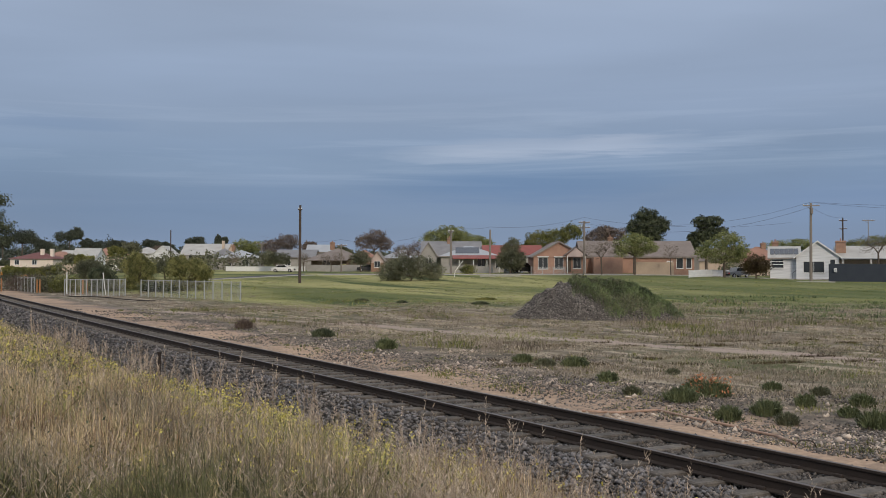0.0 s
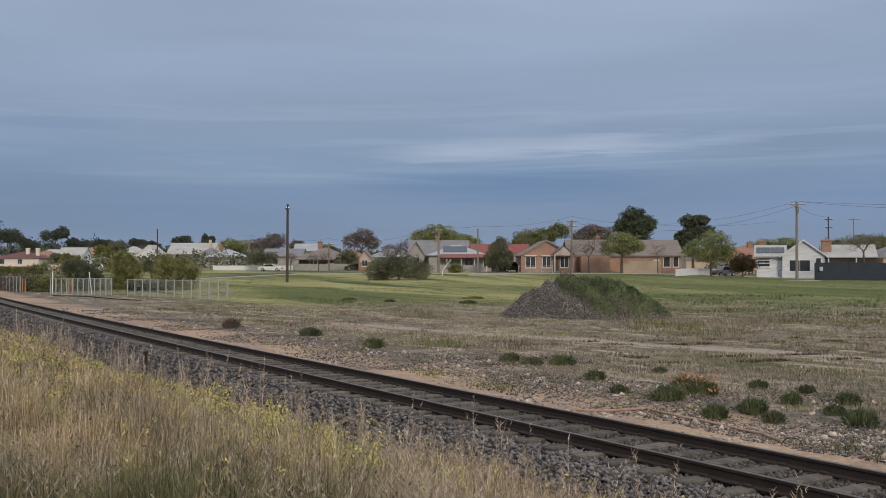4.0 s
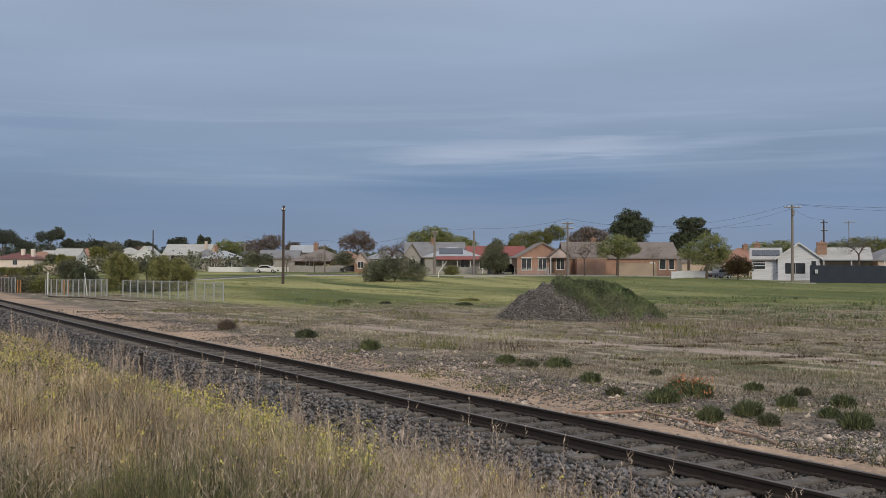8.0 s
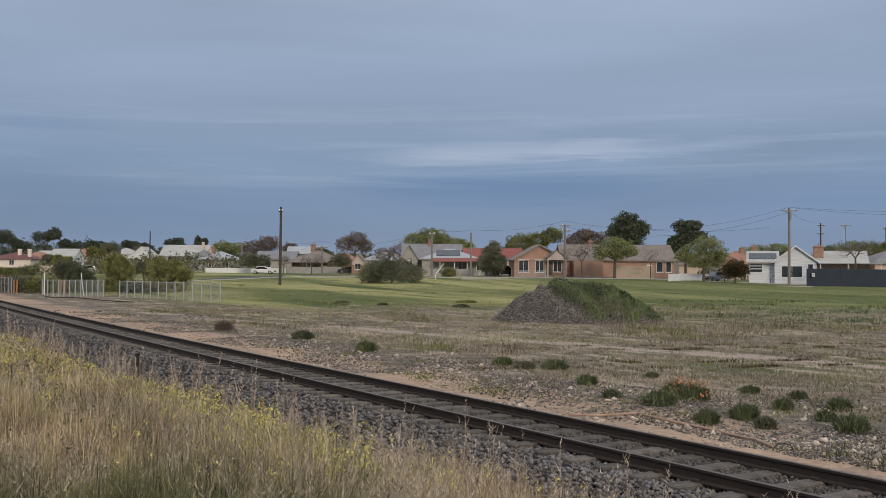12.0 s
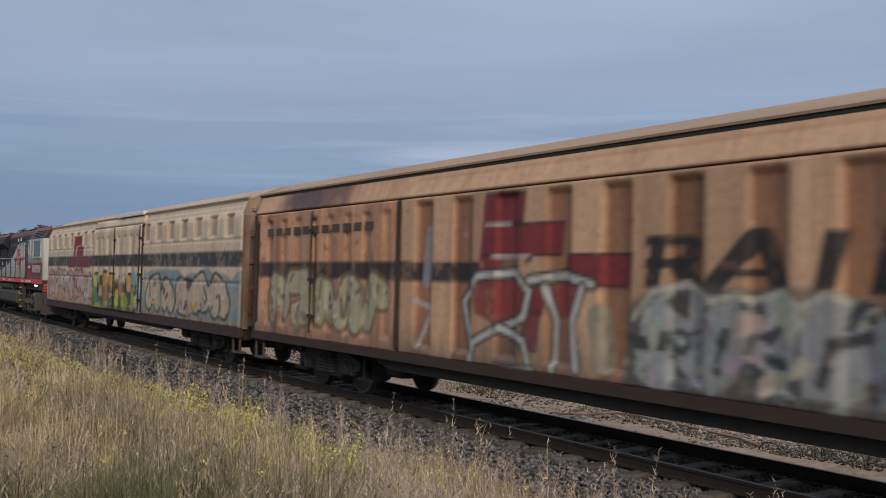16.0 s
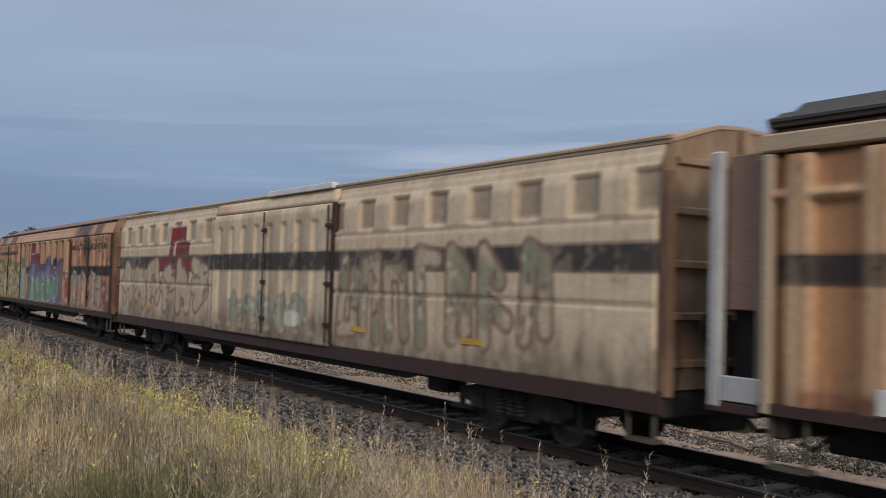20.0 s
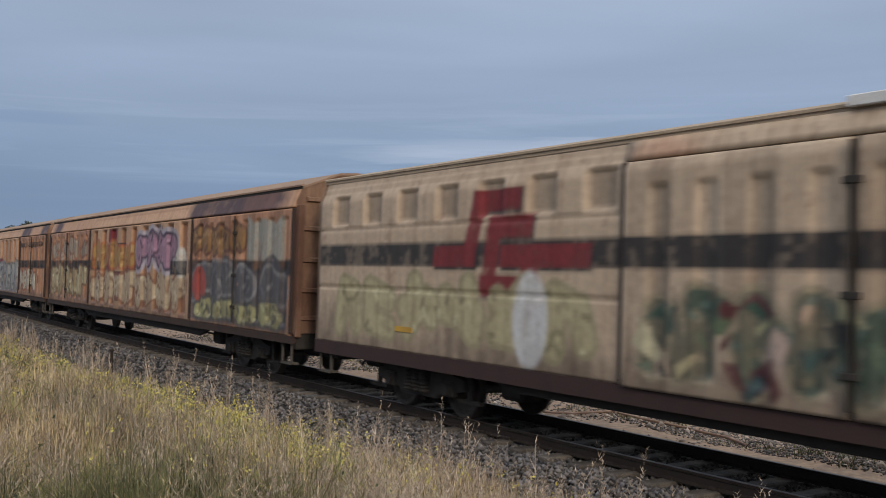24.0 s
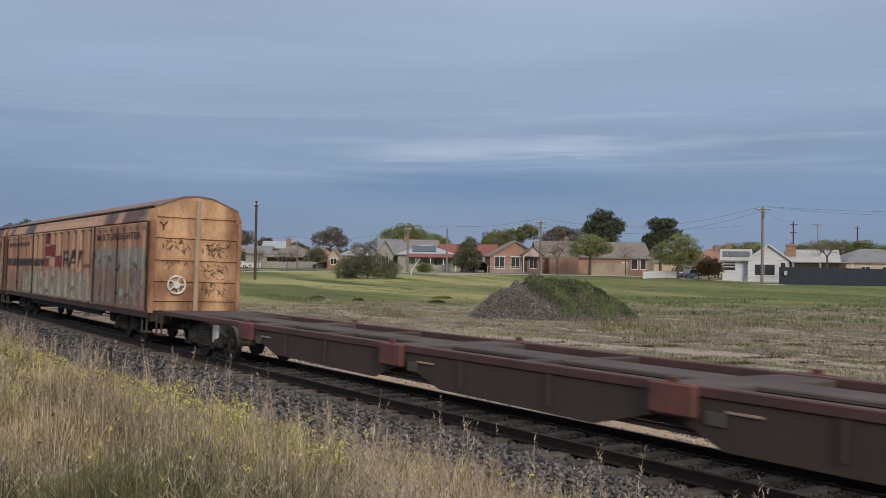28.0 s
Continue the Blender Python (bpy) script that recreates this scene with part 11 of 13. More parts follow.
    loose("marker_lamp", lights, WHITE_LIGHT, w, "lit white under-frame lamp")
    case = Shape()
    for u in (5.9, 14.2, 18.6):
        case.box(u - h - 0.3, u - h + 0.3, -1.36, -1.1, 0.95, 1.25, 0.04)
    loose("sand_box", case, UNDER, w)
    yb = Shape()
    for u in (5.9, 14.4, 18.7):
        yb.box(u - h - 0.25, u - h + 0.25, -1.375, -1.36, 1.12, 1.2)
    loose("yellow_band", yb, YELLOW_PAINT, w)
    for u in (3.7, 16.7):
        loco_bogie(w, u - h)
    couplers(w, length)
    step_well(w, -0.3, length)
    step_well(w, 15.3, length)
    TRAIN.append((w, (span[0] + span[1]) / 2))


loco_one((-197.56, -175.86))
loco_two((-174.1, -153.2))
build_vans()
ribbed_wagon((-6.62, 16.13))
reefer((18.01, 40.9))
tail = flat_wagon(187.2, "empty dull red skeletal flat wagon with grey centre deck")
flat_wagon(tail + 0.9, "empty dull red skeletal flat wagon with grey centre deck")

# ---- the town beyond the lawn ----
WHITE_BOARD = surface("white weatherboard", (0.76, 0.77, 0.78), 0.6, 0, (0.50, 0.51, 0.52), scale=0.8, fine=20, grain=0.08, stretch=(0.4, 0.4, 6))
CREAM_WALL = surface("cream render", (0.58, 0.47, 0.38), 0.8, 0, (0.48, 0.38, 0.30), scale=0.7, grain=0.08)
# dull grey walls; far white ones get shade and haze in the colour
SHADED_GREY_WALL = surface("weatherboard greyed for shade and haze", (0.36, 0.345, 0.32), 0.75, 0, (0.26, 0.245, 0.225), scale=0.8, fine=16, grain=0.12)
SALMON = surface("salmon brick", (0.42, 0.255, 0.185), 0.85, 0, (0.30, 0.18, 0.135), scale=0.9, fine=12, grain=0.18)
TAN_FENCE_MAT = surface("tan sheet fence", (0.46, 0.36, 0.26), 0.7, 0, (0.38, 0.30, 0.22), scale=0.8)
GREY_TILE = surface("grey brown roof tiles", (0.235, 0.20, 0.18), 0.85, 0, (0.15, 0.122, 0.11), scale=0.7, fine=9, grain=0.2)
DARK_TILE = surface("dark grey roof", (0.225, 0.222, 0.23), 0.8, 0, (0.16, 0.158, 0.165), scale=0.7, fine=9, grain=0.15)
PALE_ROOF = surface("pale metal roof", (0.44, 0.43, 0.41), 0.6, 0.1, (0.33, 0.32, 0.30), scale=0.6, grain=0.1)
GREY_ROOF = surface("galvanised roof", (0.38, 0.40, 0.42), 0.5, 0.2, (0.30, 0.31, 0.33), scale=0.6, grain=0.08)
RED_ROOF = surface("faded red roof", (0.27, 0.08, 0.068), 0.75, 0, (0.19, 0.06, 0.052), scale=0.7, grain=0.14)
TERRACOTTA = surface("terracotta roof", (0.33, 0.18, 0.13), 0.8, 0, (0.25, 0.135, 0.10), scale=0.8, grain=0.15)
BRICK_MAT = surface("chimney brick", (0.34, 0.215, 0.15), 0.9, 0, (0.23, 0.14, 0.10), scale=2, fine=14)
TRIM = surface("white trim", (0.72, 0.72, 0.70), 0.5, 0, (0.62, 0.62, 0.6), grain=0.05)
WORN_TRIM = surface("worn brown-grey trim", (0.30, 0.265, 0.235), 0.7, 0, (0.20, 0.175, 0.155), grain=0.1)
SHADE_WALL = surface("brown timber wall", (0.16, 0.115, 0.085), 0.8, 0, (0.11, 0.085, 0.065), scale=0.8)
HOUSE_GLASS = pane("house window glass", (0.035, 0.04, 0.045), 0.1)
SOLAR = pane("solar panel", (0.018, 0.024, 0.04), 0.25)
SLATE_FENCE = surface("dark blue grey sheet fence", (0.019, 0.027, 0.042), 0.8, 0, (0.030, 0.038, 0.050), scale=0.6, grain=0.06)
POLE_WOOD = surface("weathered timber pole", (0.085, 0.062, 0.050), 0.9, 0, (0.055, 0.042, 0.036), scale=3, stretch=(4, 4, 0.3))
POLE_GREY = surface("grey timber pole", (0.25, 0.215, 0.185), 0.9, 0, (0.18, 0.155, 0.135), scale=3, stretch=(4, 4, 0.3))
WIRE = surface("cable", (0.05, 0.05, 0.055), 0.6)
ASPHALT = surface("asphalt", (0.075, 0.075, 0.08), 0.9, 0, (0.06, 0.06, 0.062), scale=0.5, fine=10)
CONCRETE = surface("concrete", (0.40, 0.38, 0.35), 0.9, 0, (0.32, 0.30, 0.27), scale=0.9)
FENCE_STEEL = surface("galvanised fence steel", (0.37, 0.385, 0.385), 0.6, 0.1, (0.38, 0.39, 0.39), scale=3)
ORANGE_POST = surface("orange bollard paint", (0.42, 0.20, 0.08), 0.6, 0, (0.32, 0.16, 0.07), scale=3)
MACHINE = surface("yellow machine paint", (0.62, 0.27, 0.03), 0.5, 0, (0.5, 0.2, 0.03), scale=2)
TYRE = surface("tyre rubber", (0.02, 0.02, 0.02), 0.9)


PALE_RENDER = surface("pale cream render", (0.78, 0.69, 0.59), 0.8, 0, (0.68, 0.58, 0.49), scale=0.7, grain=0.08)
MAROON_ROOF = surface("maroon tiled roof", (0.17, 0.065, 0.060), 0.8, 0, (0.12, 0.05, 0.046), scale=0.7, fine=9, grain=0.15)
PINK_WALL = surface("pinkish render", (0.56, 0.45, 0.41), 0.8, 0, (0.46, 0.37, 0.34), scale=0.7, grain=0.1)
LEAF_WATTLE = foliage("wattle leaves", (0.052, 0.060, 0.024), (0.30, 0.29, 0.105), 1.3)


def town_pose(r, f, turn=0.0, z=None):
    p = town(r, f, z)
    return Matrix.Translation(p) @ Matrix.Rotation(radians(HEAD + turn), 4, "Z")


def gable_roof(x0, x1, y0, y1, eave, ridge, along, over=0.4, thick=0.12):
    """Two sloping slabs that meet at a ridge along x or y."""
    sh = Shape()
    if along == "x":
        m, a, b = (y0 + y1) / 2, x0 - over, x1 + over
        k = (ridge - eave) / (m - y0)
        low = eave - k * over
        sh.prism([(y0 - over, low), (m, ridge), (y1 + over, low), (y1 + over, low + thick), (m, ridge + thick), (y0 - over, low + thick)], a, b)
    else:
        m, a, b = (x0 + x1) / 2, y0 - over, y1 + over
        k = (ridge - eave) / (m - x0)
        low = eave - k * over
        sh.prism([(x0 - over, low), (m, ridge), (x1 + over, low), (x1 + over, low + thick), (m, ridge + thick), (x0 - over, low + thick)], a, b, "y")
    return sh


def hip_roof(x0, x1, y0, y1, eave, ridge, over=0.4):
    x0, x1, y0, y1 = x0 - over, x1 + over, y0 - over, y1 + over
    d = min(x1 - x0, y1 - y0) / 2
    if x1 - x0 >= y1 - y0:
        r = [(x0 + d, (y0 + y1) / 2, ridge), (x1 - d, (y0 + y1) / 2, ridge)]
        f = [(0, 1, 5, 4), (1, 2, 5), (2, 3, 4, 5), (3, 0, 4)]
    else:
        r = [((x0 + x1) / 2, y0 + d, ridge), ((x0 + x1) / 2, y1 - d, ridge)]
        f = [(0, 1, 4), (1, 2, 5, 4), (2, 3, 5), (3, 0, 4, 5)]
    sh = Shape()
    sh.add([(x0, y0, eave), (x1, y0, eave), (x1, y1, eave), (x0, y1, eave)] + r, f)
    sh.box(x0, x1, y0, y1, eave - 0.16, eave - 0.01)
    return sh


def wall_block(x0, x1, y0, y1, eave, ridge=0, along=""):
    if along == "y":
        return Shape().prism([(x0, -0.6), (x1, -0.6), (x1, eave), ((x0 + x1) / 2, ridge), (x0, eave)], y0, y1, "y")
    if along == "x":
        return Shape().prism([(y0, -0.6), (y1, -0.6), (y1, eave), ((y0 + y1) / 2, ridge), (y0, eave)], x0, x1)
    return Shape().box(x0, x1, y0, y1, -0.6, eave)


def add_window(parent, x0, x1, z0, z1, y, bars=1, mat=None):
    """A framed window set into the front wall, with sill and glazing bars."""
    mat = mat or TRIM
    fr = Shape()
    for a, b, c, d in ((x0 - 0.07, x0, z0 - 0.07, z1 + 0.07), (x1, x1 + 0.07, z0 - 0.07, z1 + 0.07), (x0, x1, z0 - 0.07, z0), (x0, x1, z1, z1 + 0.07)):
        fr.box(a, b, y - 0.05, y + 0.04, c, d)
    for i in range(bars):
        x = x0 + (x1 - x0) * (i + 1) / (bars + 1)
        fr.box(x - 0.03, x + 0.03, y - 0.04, y + 0.04, z0, z1)
    w = part("window", fr, mat, parent)
    part("pane", Shape().box(x0, x1, y - 0.015, y + 0.015, z0, z1), HOUSE_GLASS, w)
    part("sill", Shape().box(x0 - 0.12, x1 + 0.12, y - 0.12, y, z0 - 0.14, z0 - 0.07), mat, w)


def house(r, f, label, blocks, windows=(), chimneys=(), doors=()):
    """blocks: x0, x1, y0, y1, eave, ridge, kind of roof (x, y or hip), wall, roof."""
    h = thing("house", label, "house", town_pose(r, f))
    h.scale = (1, 1, 1.06 if f < 184 else 0.96)
    for x0, x1, y0, y1, eave, ridge, kind, wm, rm in blocks:
        part("wall", wall_block(x0, x1, y0, y1, eave, ridge, kind if kind in "xy" else ""), wm, h)
        part("roof", hip_roof(x0, x1, y0, y1, eave, ridge) if kind == "hip" else gable_roof(x0, x1, y0, y1, eave, ridge, kind), rm, h)
        if kind == "y":
            m, s = (x0 + x1) / 2, (ridge - eave) / ((x1 - x0) / 2)
            part("bargeboard", Shape().prism([(x0 - 0.4, eave - 0.4 * s - 0.1), (m, ridge - 0.1), (x1 + 0.4, eave - 0.4 * s - 0.1), (x1 + 0.4, eave - 0.4 * s + 0.13), (m, ridge + 0.13), (x0 - 0.4, eave - 0.4 * s + 0.13)], y0 - 0.46, y0 - 0.42, "y"), TRIM if wm is WHITE_BOARD else WORN_TRIM, h)
        else:
            part("gutter", Shape().box(x0 - 0.42, x1 + 0.42, y0 - 0.50, y0 - 0.40, eave - 0.30 if kind == "x" else eave - 0.18, eave - 0.16 if kind == "x" else eave - 0.04), WORN_TRIM, h)
    for x0, x1, z0, z1, y, bars in windows:
        add_window(h, x0, x1, z0, z1, y, bars)
    for x, y, z0, z1, w in chimneys:
        c = part("chimney", Shape().box(x - w, x + w, y - w * 0.8, y + w * 0.8, z0, z1, 0.03).box(x - w - 0.07, x + w + 0.07, y - w, y + w, z1 - 0.3, z1 - 0.1, 0.03), BRICK_MAT, h)
        part("chimney_pot", Shape().tube((x, y, z1), (x, y, z1 + 0.35), 0.12, 0.10, n=10), TERRACOTTA, c)
    for x, y, mat in doors:
        part("door", Shape().box(x - 0.42, x + 0.42, y - 0.06, y + 0.02, 0.3, 2.35, 0.01), mat, h)
    return h


def build_houses():
    # salmon brick house: a small front gable, a white porch gable, a long low roof
    h = house(18.10, 156, "salmon brick house with grey tiled gable roof and white porch",
              [(-3.3, 5.0, 0, 10, 2.75, 4.95, "y", SALMON, GREY_TILE), (5.0, 23.5, 2.0, 10, 2.8, 5.1, "x", SALMON, GREY_TILE)],
              [(-2.5, -1.0, 0.8, 2.45, 0, 1), (0.2, 1.5, 0.8, 2.45, 0, 1), (3.2, 4.4, 0.85, 2.4, 0, 1), (20.6, 21.6, 0.9, 2.4, 2.0, 0), (22.2, 23.0, 0.9, 2.4, 2.0, 0)],
              [(10.5, 7.5, 4.6, 5.9, 0.4)], [(2.4, 0.0, SHADE_WALL)])
    part("porch_roof", Shape().prism([(1.6, 2.75), (3.4, 4.05), (5.3, 2.75), (5.3, 2.87), (3.4, 4.2), (1.6, 2.87)], -1.9, 0.0, "y"), GREY_TILE, h)
    part("porch_gable", Shape().prism([(1.9, 2.62), (5.0, 2.62), (5.0, 2.75), (3.4, 3.98), (1.9, 2.75)], -1.75, -1.65, "y"), PINK_WALL, h)
    for x in (2.0, 4.9):
        part("porch_post", Shape().box(x - 0.07, x + 0.07, -1.8, -1.62, -0.3, 2.65), TRIM, h)
    for x in (-2.5, 0.2):
        part("window_hood", Shape().box(x - 0.2, x + 1.7, -0.35, 0.0, 2.55, 2.68), TRIM, h)
    part("wing_wall", Shape().box(6.4, 11.2, -0.6, 2.1, -0.5, 2.55, 0.02), SALMON, h)
    part("air_conditioner", Shape().box(18.9, 19.8, 1.6, 2.0, 1.0, 2.0, 0.03), TRIM, h)
    # white weatherboard house with solar panels
    h = house(56.2, 151, "white weatherboard house with pale roof and solar panels",
              [(-4.2, 0.1, 1.2, 9, 3.4, 5.0, "x", WHITE_BOARD, PALE_ROOF), (-0.3, 6.0, 0, 9, 3.5, 5.7, "y", WHITE_BOARD, PALE_ROOF), (6.0, 13.5, 2.6, 9.5, 3.2, 5.0, "x", CREAM_WALL, PALE_ROOF)],
              [(-4.0, -2.2, 1.7, 3.0, 1.2, 0), (0.8, 3.8, 1.1, 2.7, 0, 1), (4.7, 5.4, 1.2, 3.0, 0, 0)], [(6.5, 4.5, 3.0, 5.9, 0.75), (-3.4, 6.5, 4.2, 5.9, 0.5)])
    h.rotation_euler.z -= radians(19)
    for i in range(6):
        a, b = -4.2 + 0.72 * i, -3.54 + 0.72 * i
        pnl = Shape()
        k = 1.6 / 3.9
        y0, y1 = 1.9, 4.0
        z0, z1 = 3.4 + k * (y0 - 1.2) + 0.2, 3.4 + k * (y1 - 1.2) + 0.2
        pnl.add([(a, y0, z0), (b, y0, z0), (b, y1, z1), (a, y1, z1), (a, y0, z0 - 0.05), (b, y0, z0 - 0.05), (b, y1, z1 - 0.05), (a, y1, z1 - 0.05)], [(0, 1, 2, 3), (4, 7, 6, 5), (0, 4, 5, 1), (1, 5, 6, 2), (2, 6, 7, 3), (3, 7, 4, 0)])
        part("solar_panel", pnl, SOLAR, h)
    part("dark_plinth", Shape().box(-4.25, 6.05, 1.12 - 1.2, 1.2, -0.5, 0.12), SHADE_WALL, h)
    for z in (1.75, 2.3, 2.75):
        part("louvre_board", Shape().box(-4.05, -2.15, 1.08, 1.16, z - 0.06, z + 0.06), TRIM, h)
    part("step_rail", Shape().tube((-0.9, 0.5, 0), (-0.9, 0.5, 1.0), 0.03, n=6).tube((-0.9, 0.5, 1.0), (-0.1, 0.2, 1.5), 0.03, n=6), WIRE, h)
    part("carport_roof", Shape().box(6.2, 15.5, -0.8, 2.5, 3.05, 3.2), GREY_ROOF, h)
    for x in (6.5, 10.5, 15.2):
        part("carport_post", Shape().box(x - 0.07, x + 0.07, -0.7, -0.56, -0.3, 3.05), TRIM, h)
    house(76.02, 150, "pale house with a blue grey hipped roof", [(-4.5, 8, 0, 9, 3.3, 5.4, "hip", CREAM_WALL, DARK_TILE)], [(-2.0, -0.6, 1.1, 2.6, 0, 1), (1.5, 3.2, 1.1, 2.6, 0, 1)])
    # red roofed houses with a verandah
    h = house(9.12, 175, "house with faded red roof and a deep verandah",
              [(-9.5, 1.0, 0, 9, 2.9, 4.7, "hip", SHADED_GREY_WALL, GREY_ROOF), (-1.2, 9.6, 7, 14, 3.3, 4.9, "x", SHADED_GREY_WALL, RED_ROOF)], [(-2.8, -1.4, 0.9, 2.5, 0, 1), (0.6, 2.0, 0.9, 2.5, 0, 1)], [(3.2, 12, 3.9, 5.2, 0.4)])
    part("verandah_roof", Shape().prism([(-3.0, 2.35), (0.0, 2.95), (0.0, 3.05), (-3.0, 2.45)], -7.4, 1.2), RED_ROOF, h)
    for x in (-6.2, -3.6, -1.2, 1.0):
        part("verandah_post", Shape().box(x - 0.06, x + 0.06, -2.9, -2.78, -0.3, 2.2), TRIM, h)
    part("solar_array", Shape().prism([(0.9, 3.40), (3.6, 4.42), (3.6, 4.49), (0.9, 3.47)], -6.8, -2.4), SOLAR, h)
    house(0.22, 182, "grey tiled house with a gabled front", [(-4.2, 7.0, 2, 11, 3.0, 5.6, "x", SHADED_GREY_WALL, DARK_TILE), (-4.6, -1.4, 0, 6, 3.0, 5.3, "y", SHADED_GREY_WALL, DARK_TILE)], [(-3.6, -2.4, 1.0, 2.5, 0, 1), (2.4, 3.8, 1.0, 2.5, 2.0, 1)], [(1.0, 6, 5.0, 6.3, 0.4)])
    # middle distance, behind the parked cars
    h = house(-23.30, 205, "low brown-roofed house with a wide verandah behind a white fence", [(-5.0, 5.4, 0, 10, 2.9, 5.2, "hip", SHADE_WALL, GREY_TILE), (3.2, 8.8, 1, 9, 2.9, 4.9, "hip", SHADE_WALL, TERRACOTTA)], [(-2.6, -1.0, 0.9, 2.4, 0, 1)], [(-1.0, 5, 4.8, 6.6, 0.5)])
    part("verandah_roof", Shape().prism([(-2.6, 2.3), (0.0, 2.85), (0.0, 2.95), (-2.6, 2.4)], -5.6, 3.0), GREY_TILE, h)
    h = house(-13.05, 190, "cream gabled cottage with a brown lower wall", [(-1.25, 1.25, 0, 8, 2.5, 4.2, "y", PINK_WALL, GREY_TILE)], [(-0.6, 0.5, 1.0, 2.2, -0.07, 1)])
    part("lower_wall", Shape().box(-1.3, 1.3, -0.06, 0, -0.4, 1.9), BRICK_MAT, h)
    house(-10.06, 215, "pale roofed house among bare trees", [(-4, 6, 0, 9, 2.9, 4.9, "hip", SHADED_GREY_WALL, GREY_ROOF)], [(-1.8, -0.6, 1, 2.4, 0, 1)])
    house(-6.26, 230, "white house behind the shrubs", [(-4, 4, 0, 9, 2.9, 4.9, "hip", SHADED_GREY_WALL, GREY_ROOF)])
    house(-33.61, 215, "grey house with a tall pale roof", [(-4.0, 4.5, 0, 9, 3.2, 4.9, "x", SHADED_GREY_WALL, DARK_TILE), (2.2, 7.5, 6, 12, 4.6, 6.2, "x", SHADED_GREY_WALL, GREY_ROOF)], [(-2, -0.8, 1.2, 2.6, 0, 1)])
    house(-48.49, 225, "white cottage with pale verandah roof", [(-4.5, 4.6, 0, 9, 2.8, 4.9, "hip", SHADED_GREY_WALL, GREY_ROOF), (-8.0, -1, 3, 10, 3.0, 5.4, "hip", SHADED_GREY_WALL, DARK_TILE)], [(-2.6, -1.4, 0.9, 2.4, 0, 1), (1.2, 2.6, 0.9, 2.4, 0, 1)], [(-2, 5, 4.6, 6.0, 0.4)])
    hall = house(-74.96, 300, "large hall with a long galvanised roof", [(-7.5, 7.2, 0, 13, 3.6, 7.2, "x", SHADED_GREY_WALL, PALE_ROOF), (7.2, 9.2, 2, 11, 5.2, 7.2, "y", CREAM_WALL, PALE_ROOF)], [(-5, -3.6, 1.5, 3.5, 0, 0), (-1, 0.4, 1.5, 3.5, 0, 0), (3, 4.4, 1.5, 3.5, 0, 0)])
    part("chimney", Shape().box(4.9, 5.7, 2.2, 2.9, 4.6, 8.2, 0.03), CREAM_WALL, hall)
    for r, f, label, block in ((-127.5, 345, "distant cream house with an orange tiled roof", (-6, 7, 0, 10, 3.4, 6.4, "hip", CREAM_WALL, TERRACOTTA)), (-136.0, 352, "distant house with a pale metal roof on the rise", (-6, 6, 0, 10, 3.8, 6.2, "x", WHITE_BOARD, PALE_ROOF)),
                               (-103.5, 352, "distant white gabled house among trees", (-4, 4, 0, 9, 3.6, 7.0, "y", WHITE_BOARD, PALE_ROOF)), (-176.0, 372, "distant pale house below the wooded hill", (-5, 6, 0, 9, 4.6, 7.4, "hip", CREAM_WALL, GREY_ROOF))):
        house(r, f, label, [block], [(-2.6, -1.2, 1.4, 2.8, 0, 1), (1.2, 2.6, 1.4, 2.8, 0, 1)])
    # far left
    h = house(-107.76, 250, "cream house with a maroon hipped roof and two pale chimneys", [(-5.6, 5.6, 0, 10, 2.6, 4.4, "hip", PALE_RENDER, MAROON_ROOF)], [(-4.4, -3.3, 1.0, 2.2, 0, 1), (0.2, 1.3, 1.0, 2.2, 0, 1)])
    h.location.z += 2.3
    for x in (1.6, 4.2):
        part("chimney", Shape().box(x - 0.42, x + 0.42, 2.6, 3.4, 3.2, 5.3, 0.03).box(x - 0.5, x + 0.5, 2.5, 3.5, 5.05, 5.2, 0.02), PALE_RENDER, h)
    part("base_wall", Shape().box(-5.7, 6.2, -0.4, 0.2, -3.8, 0.25), SHADE_WALL, h)
    part("verandah_wall", Shape().box(-8.5, -3.0, -2.0, -1.7, -3.5, 0.6), PALE_RENDER, h)
    house(-118.01, 330, "terracotta roofed house among trees", [(-5, 7, 0, 10, 3.6, 6.6, "hip", CREAM_WALL, TERRACOTTA)], [(-2, -0.6, 1.2, 2.6, 0, 1)])
    house(-116.73, 310, "pale roofed house among trees", [(-4, 4, 0, 9, 3.6, 6.6, "x", WHITE_BOARD, PALE_ROOF)])
    house(-141.74, 350, "distant house with pale walls on the rise", [(-6, 6, 0, 10, 3.6, 6.0, "hip", CREAM_WALL, TERRACOTTA)], [(-3, -1.6, 1.4, 2.8, 0, 1)])
    house(-153.80, 340, "distant white house on the rise", [(-5, 5, 0, 9, 3.4, 5.6, "x", WHITE_BOARD, TERRACOTTA)], [(-3, -1.6, 1.4, 2.8, 0, 1)])
    house(-166.26, 380, "distant house with grey roof", [(-6, 6, 0, 10, 4, 7, "hip", CREAM_WALL, DARK_TILE)])
    house(-112.75, 360, "distant house with white walls", [(-5, 5, 0, 9, 4, 6.6, "hip", WHITE_BOARD, PALE_ROOF)])
    house(63.77, 215, "house with a brown gabled roof behind trees", [(-6, 8, 0, 9, 3.4, 6.2, "x", CREAM_WALL, GREY_TILE)], (), [(3, 4, 5.4, 7.0, 0.4)])
    house(68.09, 205, "terracotta roofed house beyond the white house", [(-4, 6, 0, 9, 3.4, 6.6, "hip", CREAM_WALL, TERRACOTTA)], (), [(2, 4, 5.6, 7.4, 0.5)])


